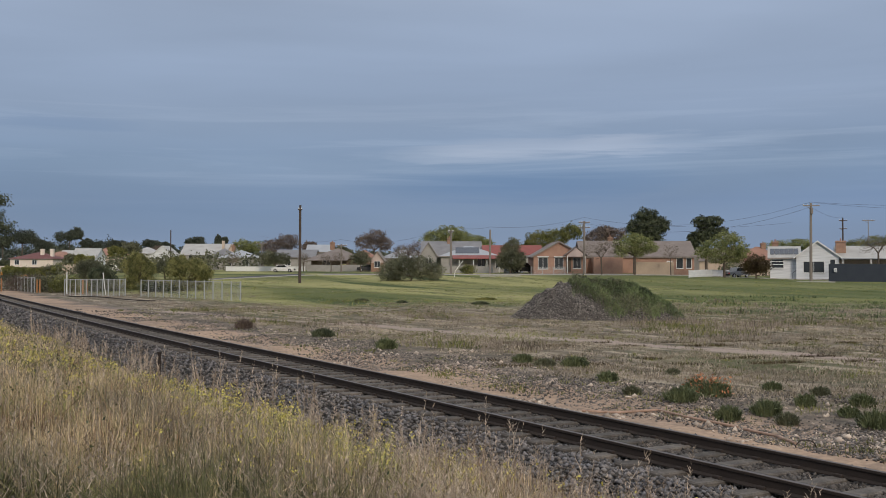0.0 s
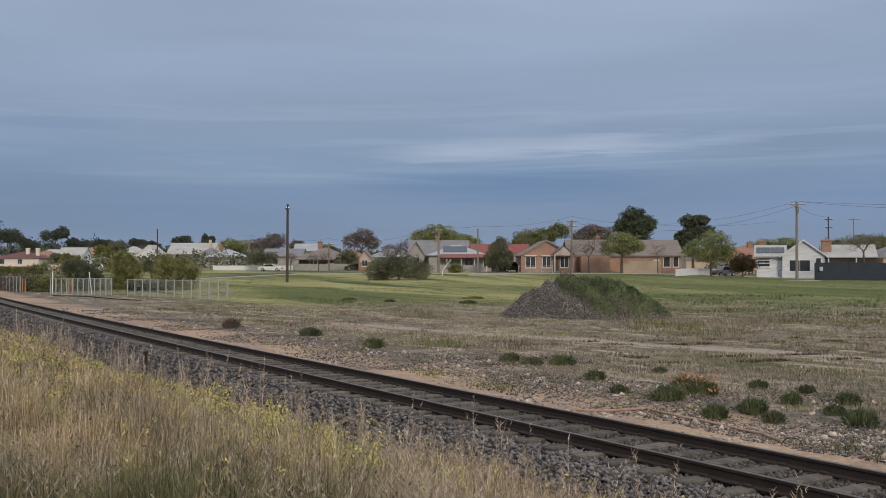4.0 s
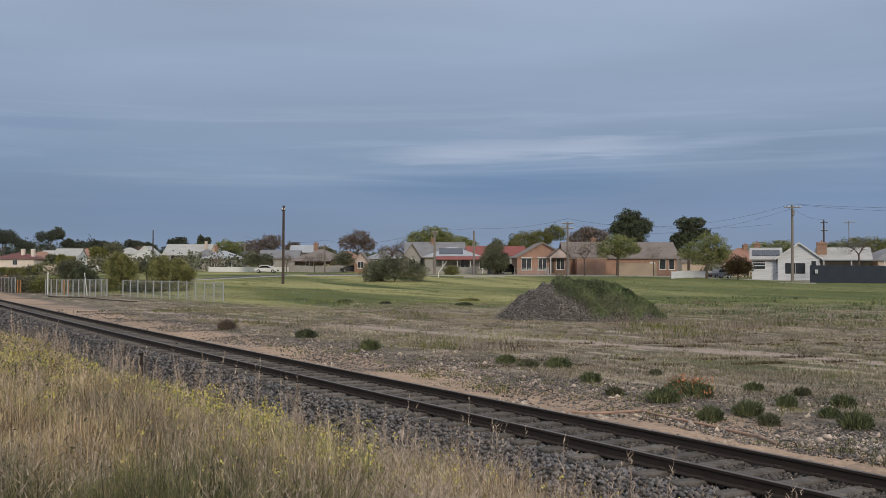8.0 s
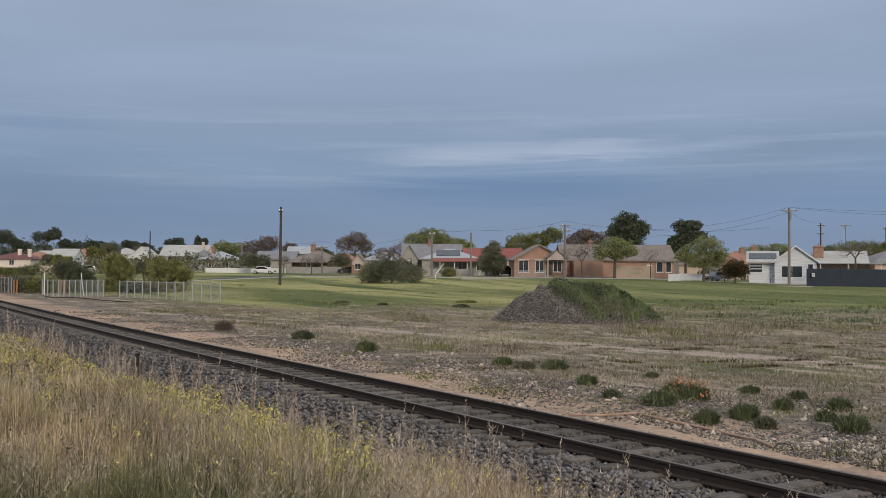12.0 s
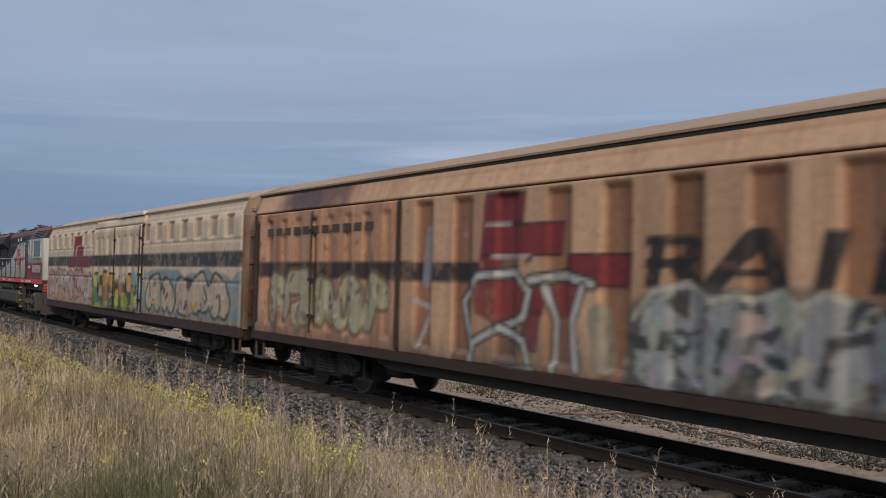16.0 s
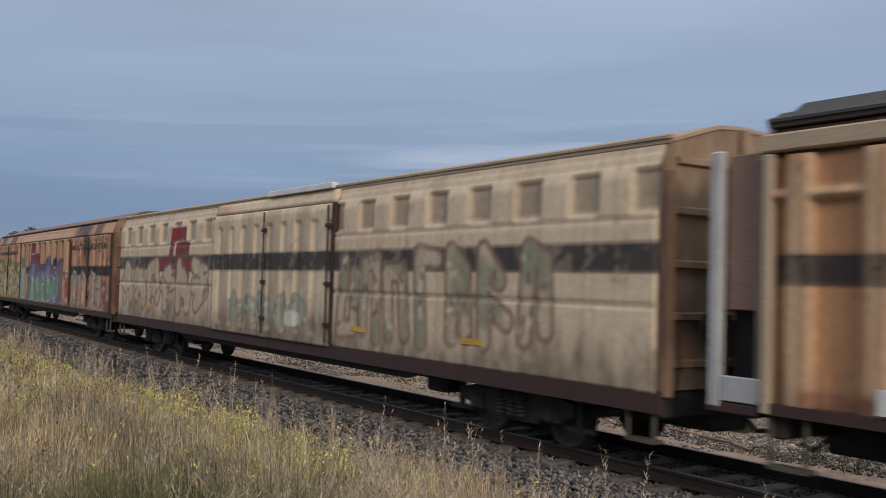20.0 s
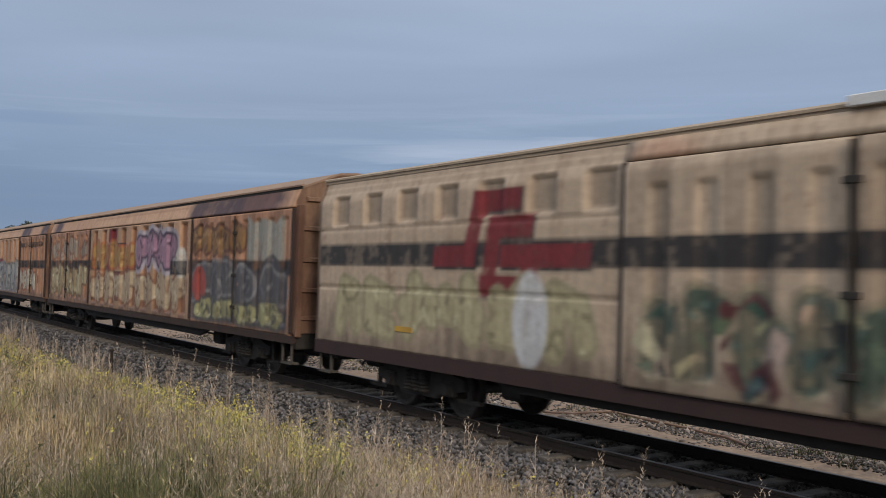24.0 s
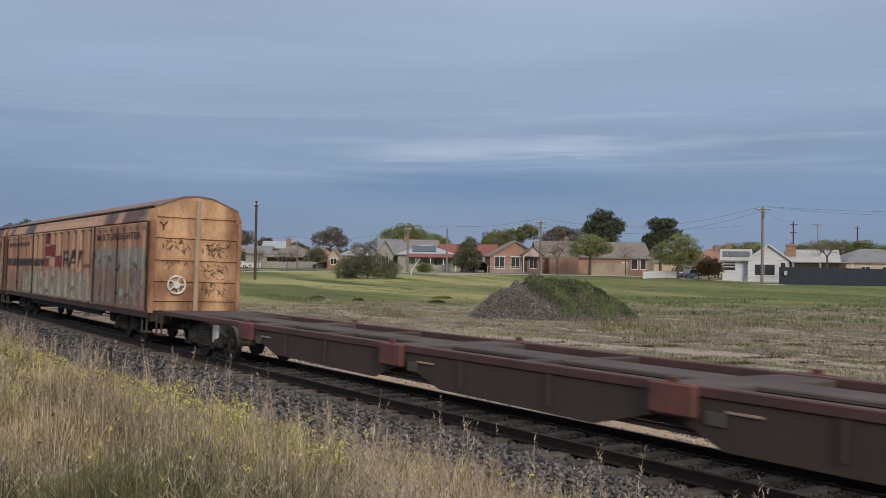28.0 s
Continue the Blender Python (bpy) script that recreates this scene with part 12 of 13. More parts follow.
def panel_fence(r0, f0, r1, f1, tall, mat, label, pitch=2.4, kind="fence"):
    """Upright sheets between posts, each sheet its own part."""
    a, b = town(r0, f0), town(r1, f1)
    d = b - a
    length = math.hypot(d.x, d.y)
    th = thing(kind, label, "fence", Matrix.Translation(a) @ Matrix.Rotation(math.atan2(d.y, d.x), 4, "Z"))
    n = max(1, round(length / pitch))
    w = length / n
    me = Shape().box(0.03, w - 0.03, -0.02, 0.02, 0.0, tall).mesh("panel", mat)
    pm = Shape().box(-0.04, 0.04, -0.04, 0.04, -0.3, tall + 0.05).mesh("post", mat)
    for i in range(n):
        z = gz(a.x + d.x * i / n, a.y + d.y * i / n) - a.z
        part("panel", me, mat, th).location = (i * w, 0, z)
        part("post", pm, mat, th).location = (i * w, 0, z)
    part("post", pm, mat, th).location = (length, 0, b.z - a.z)
    return th


def mesh_fence(r0, f0, r1, f1, tall, pitch, label, mat=FENCE_STEEL):
    """Steel posts with wire mesh between them: the mesh is thin crossing wires."""
    a, b = town(r0, f0), town(r1, f1)
    d = b - a
    length = math.hypot(d.x, d.y)
    th = thing("mesh_fence", label, "fence", Matrix.Translation(a) @ Matrix.Rotation(math.atan2(d.y, d.x), 4, "Z"))
    n = max(1, round(length / pitch))
    w = length / n
    pm = Shape().box(-0.04, 0.04, -0.04, 0.04, -0.3, tall + 0.08).mesh("post", mat)
    for i in range(n + 1):
        part("post", pm, mat, th).location = (i * w, 0, gz(a.x + d.x * i / n, a.y + d.y * i / n) - a.z)
    net = Shape()
    step = 0.22
    x = 0.0
    while x < length:
        for sgn in (1, -1):
            e = min(length, x + tall)
            net.add([(x if sgn > 0 else e, -0.003, 0.05), (x + 0.024 if sgn > 0 else e - 0.024, -0.003, 0.05), (e + 0.024 if sgn > 0 else x + 0.024, 0.003, tall), (e if sgn > 0 else x, 0.003, tall)], [(0, 1, 2, 3)])
        x += step
    part("wire_mesh", net, mat, th)
    part("top_rail", Shape().tube((0, 0, tall), (length, 0, tall + b.z - a.z), 0.025, n=6), mat, th)
    return th


def build_fences():
    mesh_fence(-31.62, 100, -18.44, 87, 1.72, 1.54, "galvanised wire mesh fence with close steel posts")
    mesh_fence(-42.38, 107, -34.27, 103, 1.8, 0.85, "galvanised wire mesh fence round a small yard")
    mesh_fence(-56.10, 125, -51.30, 120, 1.9, 1.2, "tall wire mesh fence beside the crossing")
    panel_fence(55.80, 138, 75.37, 136, 2.55, SLATE_FENCE, "dark blue grey sheet steel fence beside the lawn")
    panel_fence(30.37, 150, 36.23, 150, 1.95, TAN_FENCE_MAT, "tan sheet steel fence beside the brick house")
    panel_fence(36.06, 140, 44.94, 150, 1.05, WHITE_BOARD, "low white timber fence along the street", 1.8)
    panel_fence(-1.39, 168, 8.65, 166, 1.2, SHADED_GREY_WALL, "white timber fence in front of the verandah house", 1.8)
    panel_fence(10.23, 160, 14.36, 172, 1.6, GREY_ROOF, "grey timber fence beside the driveway", 1.6)
    panel_fence(-45.47, 200, -28.60, 198, 1.0, TRIM, "white timber fence along the far street", 2.0)
    panel_fence(-28.0, 197, -13.10, 194, 1.35, SHADED_GREY_WALL, "greyed white fence behind the parked cars", 2.0)
    panel_fence(-93.78, 235, -89.33, 235, 2.6, CREAM_WALL, "cream wall beside the maroon roofed house", 3.0)
    mesh_fence(13.85, 150, 19.18, 150, 1.1, 1.6, "low wire front fence of the brick house")
    for r, f in ((-50.59, 119), (-50.24, 119), (-41.86, 111), (-41.40, 111), (-57.34, 124)):
        b = thing("bollard", "orange painted steel post beside the crossing", "bollard", town_pose(r, f), group="orange bollards")
        part("post", Shape().tube((0, 0, -0.3), (0, 0, 1.62), 0.09, n=10), ORANGE_POST, b)
        part("cap", Shape().tube((0, 0, 1.62), (0, 0, 1.68), 0.09, 0.05, n=10), ORANGE_POST, b)
    for r, f, lean in ((-44.10, 112, 0.0), (-38.11, 108, -0.35), (-44.56, 113, 0.02)):
        p = thing("marker_pole", "thin white pole beside the yard fence", "pole", town_pose(r, f))
        part("stem", Shape().tube((0, 0, -0.3), (lean, 0, 2.5), 0.05, 0.045, n=8), TRIM, p)
        part("collar", Shape().tube((lean * 0.96, 0, 2.4), (lean, 0, 2.52), 0.065, n=8), TRIM, p)
    # old siding rail in the weeds
    old = Shape()
    a, b = town(-40.49, 103), town(-25.92, 86)
    for i in range(10):
        p, q = a.lerp(b, i / 10), a.lerp(b, (i + 1) / 10)
        p.z, q.z = gz(p.x, p.y) + 0.12, gz(q.x, q.y) + 0.12
        old.tube(p, q, 0.05, n=6)
    tagged(new("siding_rail", old.mesh("siding_rail", RAIL_WEB)), "disused rusty rail lying in the dry weeds", "rail")


def utility_pole(r, f, tall, mat, label, arms=(), lean=0.0, thick=0.16, turn=0.0):
    p = thing("utility_pole", label, "utility pole", town_pose(r, f, turn), group="street poles")
    part("pole", Shape().tube((0, 0, -0.4), (lean, 0, tall), thick, thick * 0.72, n=10), mat, p)
    for z, half in arms:
        a = part("cross_arm", Shape().box(lean - half, lean + half, -0.22, -0.12, z - 0.07, z + 0.07, 0.01), mat, p)
        for x in (-half + 0.1, -half * 0.45, half * 0.45, half - 0.1):
            part("insulator", Shape().tube((lean + x, -0.17, z + 0.07), (lean + x, -0.17, z + 0.25), 0.05, 0.03, n=7), TRIM, a)
        part("brace", Shape().tube((lean - half * 0.6, -0.14, z - 0.05), (lean, -0.14, z - 0.6), 0.03, n=5), mat, a)
    return p


def cable(a, b, sag, name="overhead_wire", r=0.018):
    pts = [Vector(a).lerp(Vector(b), i / 12) - Vector((0, 0, sag * 4 * (i / 12) * (1 - i / 12))) for i in range(13)]
    sh = Shape().pipe(pts, r)
    tagged(new(name, sh.mesh(name, WIRE)), "thin black power cable slung between street poles", "cable")


def build_poles():
    utility_pole(-19.21, 128, 10.5, POLE_WOOD, "dark bare timber pole standing on the lawn", ((9.9, 0.3),), 0.05, 0.2)
    utility_pole(53.19, 138, 11.3, POLE_GREY, "grey timber power pole with one cross arm", ((10.9, 1.2),), 0.05, 0.22)
    part("transformer", Shape().tube((0.05, -0.3, 9.7), (0.05, -0.3, 10.5), 0.2, n=10), POLE_GREY, bpy.data.objects["utility_pole.001"])
    utility_pole(22.20, 150, 8.3, POLE_GREY, "grey timber power pole with two cross arms", ((8.1, 0.9), (7.3, 0.9)), 0, 0.22)
    utility_pole(7.37, 150, 7.0, POLE_GREY, "slim pale timber pole at the kerb", (), 0.05, 0.18)
    utility_pole(1.24, 150, 6.9, POLE_GREY, "slim grey timber power pole at the kerb", ((6.7, 0.5),), 0, 0.2)
    utility_pole(-38.01, 200, 6.0, POLE_GREY, "pale timber power pole along the far street", ((5.8, 1.15),), 0, 0.2)
    utility_pole(-20.04, 188, 5.5, POLE_GREY, "pale timber power pole along the far street", ((5.2, 1.1),), 0, 0.18)
    utility_pole(88.03, 210, 12.6, POLE_WOOD, "dark timber power pole behind the houses", ((12.0, 0.9), (10.2, 0.8)), 0, 0.2)
    utility_pole(84.71, 190, 11.4, POLE_GREY, "thin mast with a flat cross arm over the roofs", ((11.2, 1.2),), 0, 0.09)
    utility_pole(105.15, 215, 12.0, POLE_WOOD, "dark timber power pole behind the houses", ((11.6, 0.8),), 0, 0.2)
    utility_pole(-94.17, 330, 12.0, POLE_WOOD, "far dark timber pole over the roofs", (), 0, 0.25)
    a, b, c = town(53.19, 138, 12.06), town(22.20, 150, 10.49), town(77.00, 128, 11.06)
    d, e = town(7.46, 150, 8.98), town(1.24, 150, 8.98)
    cable(a, c, 0.35)
    cable(a + Vector((0, 0, -0.12)) + RIGHT * 0.9, c + Vector((0, 0, -0.5)), 0.5)
    cable(a, b, 2.2)
    cable(a + Vector((0, 0, -0.7)), b + Vector((0, 0, -0.9)), 2.4)
    cable(b, d, 0.6)
    cable(d, e, 0.3)
    cable(e, town(-20.04, 188, 8.18), 1.4)
    cable(town(-20.04, 188, 8.18), town(-38.01, 200, 9.25), 0.9)
    cable(a + Vector((0, 0, -0.6)), town(88.03, 210, 13.69), 0.6)
    cable(town(39.39, 168, 9.96), town(60.18, 165, 10.41), 0.5)


# ---- trees ----
def leaf_cloud(blobs, n, size, mat, seed):
    """Leaf clumps as small folded quads spread through the given ellipsoids (x, y, z, rx, ry, rz), thicker near their skins."""
    g = np.random.default_rng(seed)
    n = int(n * 1.9)
    w = np.array([b[3] * b[4] * b[5] for b in blobs]) ** 0.67
    pick = g.choice(len(blobs), n, p=w / w.sum())
    bl = np.array(blobs)[pick]
    v = g.normal(size=(n, 3))
    v /= np.linalg.norm(v, axis=1)[:, None]
    rad = g.uniform(0.35, 1.0, n) ** 0.6 * (1 + 0.34 * np.sin(v[:, 0] * 5 + bl[:, 0]) * np.sin(v[:, 2] * 6 + v[:, 1] * 4))
    c = bl[:, :3] + v * rad[:, None] * bl[:, 3:]
    s = size * 0.72 * g.uniform(0.5, 1.3, n)
    a = g.normal(size=(n, 3))
    a /= np.linalg.norm(a, axis=1)[:, None]
    b = np.cross(a, g.normal(size=(n, 3)))
    b /= np.linalg.norm(b, axis=1)[:, None]
    a, b = a * s[:, None], b * s[:, None] * 0.7
    lift = np.cross(a, b) / s[:, None] * 0.35
    q = np.stack([c - a, c - b + lift, c + a, c + b + lift], 1)
    f = np.arange(n)[:, None] * 4
    return raw_mesh("crown", q.reshape(-1, 3), np.concatenate([f + [[0, 1, 2]], f + [[0, 2, 3]]]), mat)


def tree(r, f, blobs, mat, label, n=1400, size=0.3, trunk=0.2, seed=0, bark=None, name="tree", bare=0):
    """A tapered trunk that forks into limbs reaching into each mass of the crown."""
    bark = bark or BARK
    t = thing(name, label, name, town_pose(r, f))
    k = 1.12 if f < 140 else 1.0
    t.scale = (k + 0.05, k + 0.05, k)
    n, size = int(n * 2.9), size * 0.58
    rng = random.Random(seed)
    cx, cy = np.mean([b[0] for b in blobs]), np.mean([b[1] for b in blobs])
    base = min(b[2] - b[5] for b in blobs)
    fork = max(0.5, base + 0.3)
    sh = Shape().tube((cx * 0.3, cy * 0.3, -0.3), (cx * 0.6, cy * 0.6, fork), trunk, trunk * 0.72, n=9)
    part("trunk", sh, bark, t)
    lm = Shape()
    for b in blobs:
        start = Vector((cx * 0.6, cy * 0.6, fork))
        mid = start.lerp(Vector(b[:3]), 0.55) + Vector((rng.uniform(-0.2, 0.2), rng.uniform(-0.2, 0.2), 0.2))
        lm.tube(start, mid, trunk * 0.6, trunk * 0.4, n=6, caps=False).tube(mid, b[:3], trunk * 0.4, trunk * 0.15, n=5, caps=False)
        for _ in range(4 + bare):
            v = Vector((rng.gauss(0, 1), rng.gauss(0, 1), rng.gauss(0.3, 0.8))).normalized()
            e = Vector(b[:3]) + Vector((v.x * b[3], v.y * b[4], v.z * b[5])) * rng.uniform(0.6, 0.95)
            lm.tube(mid, e, trunk * 0.22, trunk * 0.05, n=4, caps=False)
            if bare:
                e2 = e + Vector((rng.uniform(-0.5, 0.5), rng.uniform(-0.5, 0.5), rng.uniform(0.1, 0.6)))
                lm.tube(mid.lerp(e, 0.6), e2, trunk * 0.12, trunk * 0.04, n=3, caps=False)
    part("limb", lm, bark, t)
    part("crown", leaf_cloud(blobs, n, size, mat, seed), mat, t)
    return t


def build_trees():
    # the two tall dark trees behind the brick house
    tree(42.75, 200, [(-0.6, 0, 8.6, 3.0, 3, 2.6), (0.9, 0, 9.2, 2.8, 3, 2.8), (0, 0, 11.3, 2.6, 2.6, 2.2), (-2.4, 0, 9.6, 1.8, 2, 1.7), (2.9, 0, 10.0, 1.7, 2, 1.6), (0.4, 0, 6.6, 2.8, 2.5, 1.6)], LEAF_DARK, "tall dense dark green tree behind the brick house", 3600, 0.42, 0.4, 1)
    tree(56.56, 205, [(-1.8, 0, 8.0, 2.2, 2.2, 1.6), (0.6, 0, 8.8, 2.4, 2.2, 1.5), (-0.8, 0, 11.5, 1.9, 2, 1.3), (1.7, 0, 11.5, 1.7, 2, 1.2), (3.0, 0, 9.4, 1.4, 1.6, 1.0), (-3.0, 0, 6.4, 1.5, 1.6, 1.1), (0, 0, 10.2, 1.7, 1.6, 0.9)], LEAF_DARK, "tall open-crowned gum tree behind the houses", 2400, 0.4, 0.34, 2)
    # young spring trees in the street
    tree(42.16, 143, [(-1.6, 0, 4.4, 2.0, 2, 1.4), (1.2, 0, 4.6, 2.1, 2, 1.6), (0.4, 0, 5.9, 1.8, 1.8, 1.1), (-3.0, 0, 3.8, 1.3, 1.4, 1.0), (2.4, 0, 3.7, 1.3, 1.3, 1.1), (-1.0, 0, 2.9, 1.5, 1.4, 0.9), (1.4, 0, 3.0, 1.4, 1.4, 0.9)], LEAF_SPRING, "broad street tree in fresh pale green leaf", 2200, 0.23, 0.2, 3)
    tree(29.22, 146, [(-1.2, 0, 4.6, 1.9, 1.8, 1.1), (1.2, 0, 4.7, 1.9, 1.8, 1.2), (0, 0, 5.6, 1.7, 1.5, 0.9), (2.4, 0, 4.1, 1.2, 1.2, 0.8), (-1.9, 0, 3.6, 1.1, 1.1, 0.9), (0.6, 0, 3.5, 1.4, 1.2, 0.8)], LEAF_SPRING, "street tree coming into pale green leaf", 1700, 0.22, 0.26, 4)
    tree(24.38, 146, [(-1.4, 0, 3.8, 1.9, 1.6, 1.5), (0.8, 0, 4.2, 2.0, 1.6, 1.5)], TWIG, "bare grey-brown street tree", 420, 0.14, 0.14, 5, bare=10)
    tree(47.23, 144, [(0, 0, 2.2, 1.7, 1.5, 1.5), (-0.8, 0, 1.7, 1.4, 1.3, 1.1), (0.9, 0, 1.8, 1.3, 1.3, 1.1)], LEAF_RED, "small dark bronze-leaved tree beside the white house", 1500, 0.22, 0.14, 6)
    tree(63.45, 139, [(-1.0, 0, 4.6, 1.7, 1.4, 1.2), (0.9, 0, 4.8, 1.8, 1.4, 1.1)], TWIG, "bare young street tree in front of the dark fence", 260, 0.12, 0.15, 7, bare=9)
    tree(34.84, 146, [(0, 0, 3.4, 1.6, 1.2, 1.5)], TWIG, "bare young street tree", 160, 0.12, 0.09, 8, bare=9)
    # behind the roofs
    tree(20.70, 190, [(-1.5, 0, 6.2, 2.8, 2, 1.9), (1.8, 0, 6.6, 2.6, 2, 1.9), (4.6, 0, 8.0, 2.2, 2, 1.6), (-3.2, 0, 4.8, 1.8, 2, 1.6)], LEAF_OLIVE, "olive-green tree behind the brick house", 2000, 0.34, 0.3, 9)
    tree(31.33, 185, [(-1.6, 0, 6.6, 2.3, 2, 1.6), (1.8, 0, 7.0, 2.4, 2, 1.6), (0, 0, 8.0, 1.8, 1.8, 1.1)], LEAF_RUSSET, "russet budding tree over the roofs", 1400, 0.3, 0.25, 10, bare=5)
    tree(11.13, 158, [(0, 0, 2.4, 1.6, 1.5, 2.0), (0.5, 0, 4.5, 1.1, 1.1, 1.4), (-1.2, 0, 2.2, 1.1, 1.2, 1.5), (1.5, 0, 2.2, 1.0, 1.2, 1.5), (-0.6, 0, 3.9, 0.9, 1, 1.0)], LEAF_GREY, "dark bushy evergreen beside the driveway", 2200, 0.26, 0.2, 11)
    tree(3.96, 152, [(0, 0, 0.7, 1.2, 1.0, 0.8)], LEAF_OLIVE, "rounded yellow-green garden bush", 700, 0.16, 0.06, 12, name="bush")
    tree(0.80, 225, [(-2.6, 0, 7.4, 3.0, 2.4, 2.0), (0.8, 0, 8.2, 3.2, 2.4, 2.2), (3.4, 0, 7.4, 2.4, 2, 1.8)], LEAF_SPRING, "bright green tree behind the grey roof", 2000, 0.34, 0.3, 13)
    tree(8.21, 235, [(0, 0, 6.6, 2.6, 2, 1.8), (2.4, 0, 6.0, 1.8, 2, 1.4)], LEAF_SPRING, "green tree between the roofs", 900, 0.34, 0.25, 14)
    tree(-15.78, 215, [(-1.8, 0, 6.4, 2.2, 2, 1.8), (0.8, 0, 7.4, 2.2, 2, 1.8), (2.4, 0, 5.8, 1.8, 2, 1.6)], LEAF_RUSSET, "russet bare-twigged tree behind the cottage", 1300, 0.3, 0.25, 15, bare=6)
    tree(-39.51, 235, [(-2.4, 0, 5.6, 2.6, 2, 1.8), (1.2, 0, 6.6, 2.6, 2, 2.0)], LEAF_RUSSET, "russet bare-twigged tree behind the fence", 1100, 0.34, 0.25, 16, bare=5)
    tree(-34.17, 195, [(-1.4, 0, 2.8, 1.9, 1.5, 1.5), (1.2, 0, 2.4, 1.7, 1.5, 1.4)], LEAF_GREY, "grey green garden tree behind the fence", 900, 0.28, 0.16, 17)
    tree(-50.92, 250, [(-1.5, 0, 6.0, 2.4, 2, 1.6), (2, 0, 5.6, 2.2, 2, 1.6)], LEAF_SPRING, "green tree over the cottage roof", 900, 0.34, 0.2, 18)
    tree(-5.21, 200, [(-3, 0, 4.0, 2.2, 2, 1.6), (0, 0, 4.6, 2.2, 2, 1.7), (3, 0, 3.6, 2, 2, 1.5)], LEAF_RUSSET, "bare brown tree beside the grey house", 800, 0.26, 0.2, 19, bare=8)
    tree(-21.44, 182, [(-1, 0, 2.4, 1.4, 1.2, 1.2), (1.4, 0, 2.6, 1.3, 1.2, 1.2)], TWIG, "bare street tree by the parked cars", 260, 0.16, 0.1, 20, bare=8)
    tree(-15.99, 185, [(0, 0, 2.8, 1.8, 1.4, 1.4)], LEAF_GREY, "grey green street tree by the parked cars", 700, 0.24, 0.12, 21)
    tree(-28.66, 196, [(0, 0, 2.6, 1.3, 1.2, 1.3)], TWIG, "bare street tree behind the timber pole", 200, 0.16, 0.1, 22, bare=7)
    tree(-45.15, 205, [(0, 0, 2.6, 1.6, 1.2, 1.3)], TWIG, "bare street tree by the cottage", 220, 0.16, 0.1, 23, bare=7)
    tree(82.06, 225, [(-3, 0, 6.4, 3, 2, 1.5), (2, 0, 6.8, 3, 2, 1.5)], LEAF_SPRING, "green tree behind the white house", 1000, 0.34, 0.25, 24)
    tree(89.52, 200, [(-3, 0, 5.8, 3, 2, 2.0), (1.5, 0, 6.6, 3.2, 2, 2.0), (5, 0, 6.6, 3, 2, 1.8), (9, 0, 7.0, 3, 2, 1.6)], LEAF_OLIVE, "olive trees behind the white house", 1800, 0.34, 0.25, 25)
    tree(106.43, 210, [(-3, 0, 6.4, 3.4, 2, 1.6), (3, 0, 6.2, 3.6, 2, 1.6), (8, 0, 6, 3.6, 2, 1.6)], LEAF_SPRING, "green trees behind the blue roofed house", 1600, 0.36, 0.25, 26)
    tree(77.17, 190, [(0, 0, 3.6, 2, 2, 1.6)], LEAF_DARK, "dark shrub behind the carport", 600, 0.28, 0.15, 27)
    # big shrub clump on the lawn
    tree(-4.45, 132, [(-2.6, 0, 1.2, 1.4, 1.3, 1.3), (-0.8, 0, 1.7, 1.5, 1.4, 1.5), (1.0, 0, 1.6, 1.6, 1.4, 1.5), (2.7, 0, 1.2, 1.3, 1.3, 1.2)], LEAF_GREY, "large straggling grey green shrub on the lawn", 3000, 0.17, 0.1, 28, name="shrub", bare=8)
    tree(-6.66, 134, [(0, 0, 1.2, 1.0, 1.2, 1.5)], LEAF_DARK, "dark upright shrub on the lawn", 800, 0.16, 0.08, 29, name="shrub")
    # trees behind the yard fence at the crossing
    def rounded(r, f, wide, tall, mat, label, seed, leaves):
        rng = random.Random(seed)
        bl = [(0, 0, tall * 0.42, wide * 0.34, wide * 0.30, tall * 0.40)]
        for i in range(11):
            a, e = rng.uniform(0, math.pi) * -1, rng.uniform(0.1, 1.25)
            bl.append((math.cos(a) * math.cos(e) * wide * 0.36, math.sin(a) * math.cos(e) * wide * 0.25, tall * (0.34 + 0.42 * math.sin(e)), wide * rng.uniform(0.13, 0.19), wide * 0.16, tall * rng.uniform(0.14, 0.2)))
        for k in (-0.3, 0.0, 0.3):
            bl.append((k * wide, -0.1 * wide, tall * 0.16, wide * 0.2, wide * 0.2, tall * 0.17))
        return tree(r, f, bl, mat, label, leaves, 0.125, 0.14, seed)

    rounded(-37.9, 119, 4.2, 4.8, LEAF_WATTLE, "rounded olive-green wattle behind the mesh fence", 30, 5600)
    rounded(-30.1, 112, 5.4, 4.2, LEAF_WATTLE, "broad yellow-green wattle behind the mesh fence", 31, 6400)
    rounded(-46.8, 126, 4.4, 4.1, LEAF_GREY, "green wattle behind the yard fence", 36, 4400)
    rounded(-44.2, 124, 3.4, 3.2, LEAF_DARK, "dark green bush behind the mesh fence", 32, 2800)
    tree(-48.06, 165, [(-1, 0, 2.2, 1.5, 1.3, 1.3), (0.8, 0, 2.0, 1.4, 1.3, 1.2)], LEAF_GREY, "grey green tree behind the wattles", 800, 0.24, 0.14, 33)
    for x, f, wide, tall, mat, seed in ((60, 124, 3.0, 1.9, LEAF_RUSSET, 60), (95, 122, 3.0, 2.0, LEAF_GREY, 61), (128, 120, 2.4, 1.7, LEAF_OLIVE, 62), (196, 120, 2.4, 1.2, LEAF_GREY, 63), (285, 112, 2.2, 0.9, LEAF_DARK, 64), (30, 128, 3.2, 2.1, LEAF_GREY, 65)):
        r = (x - 784) * f / 1689
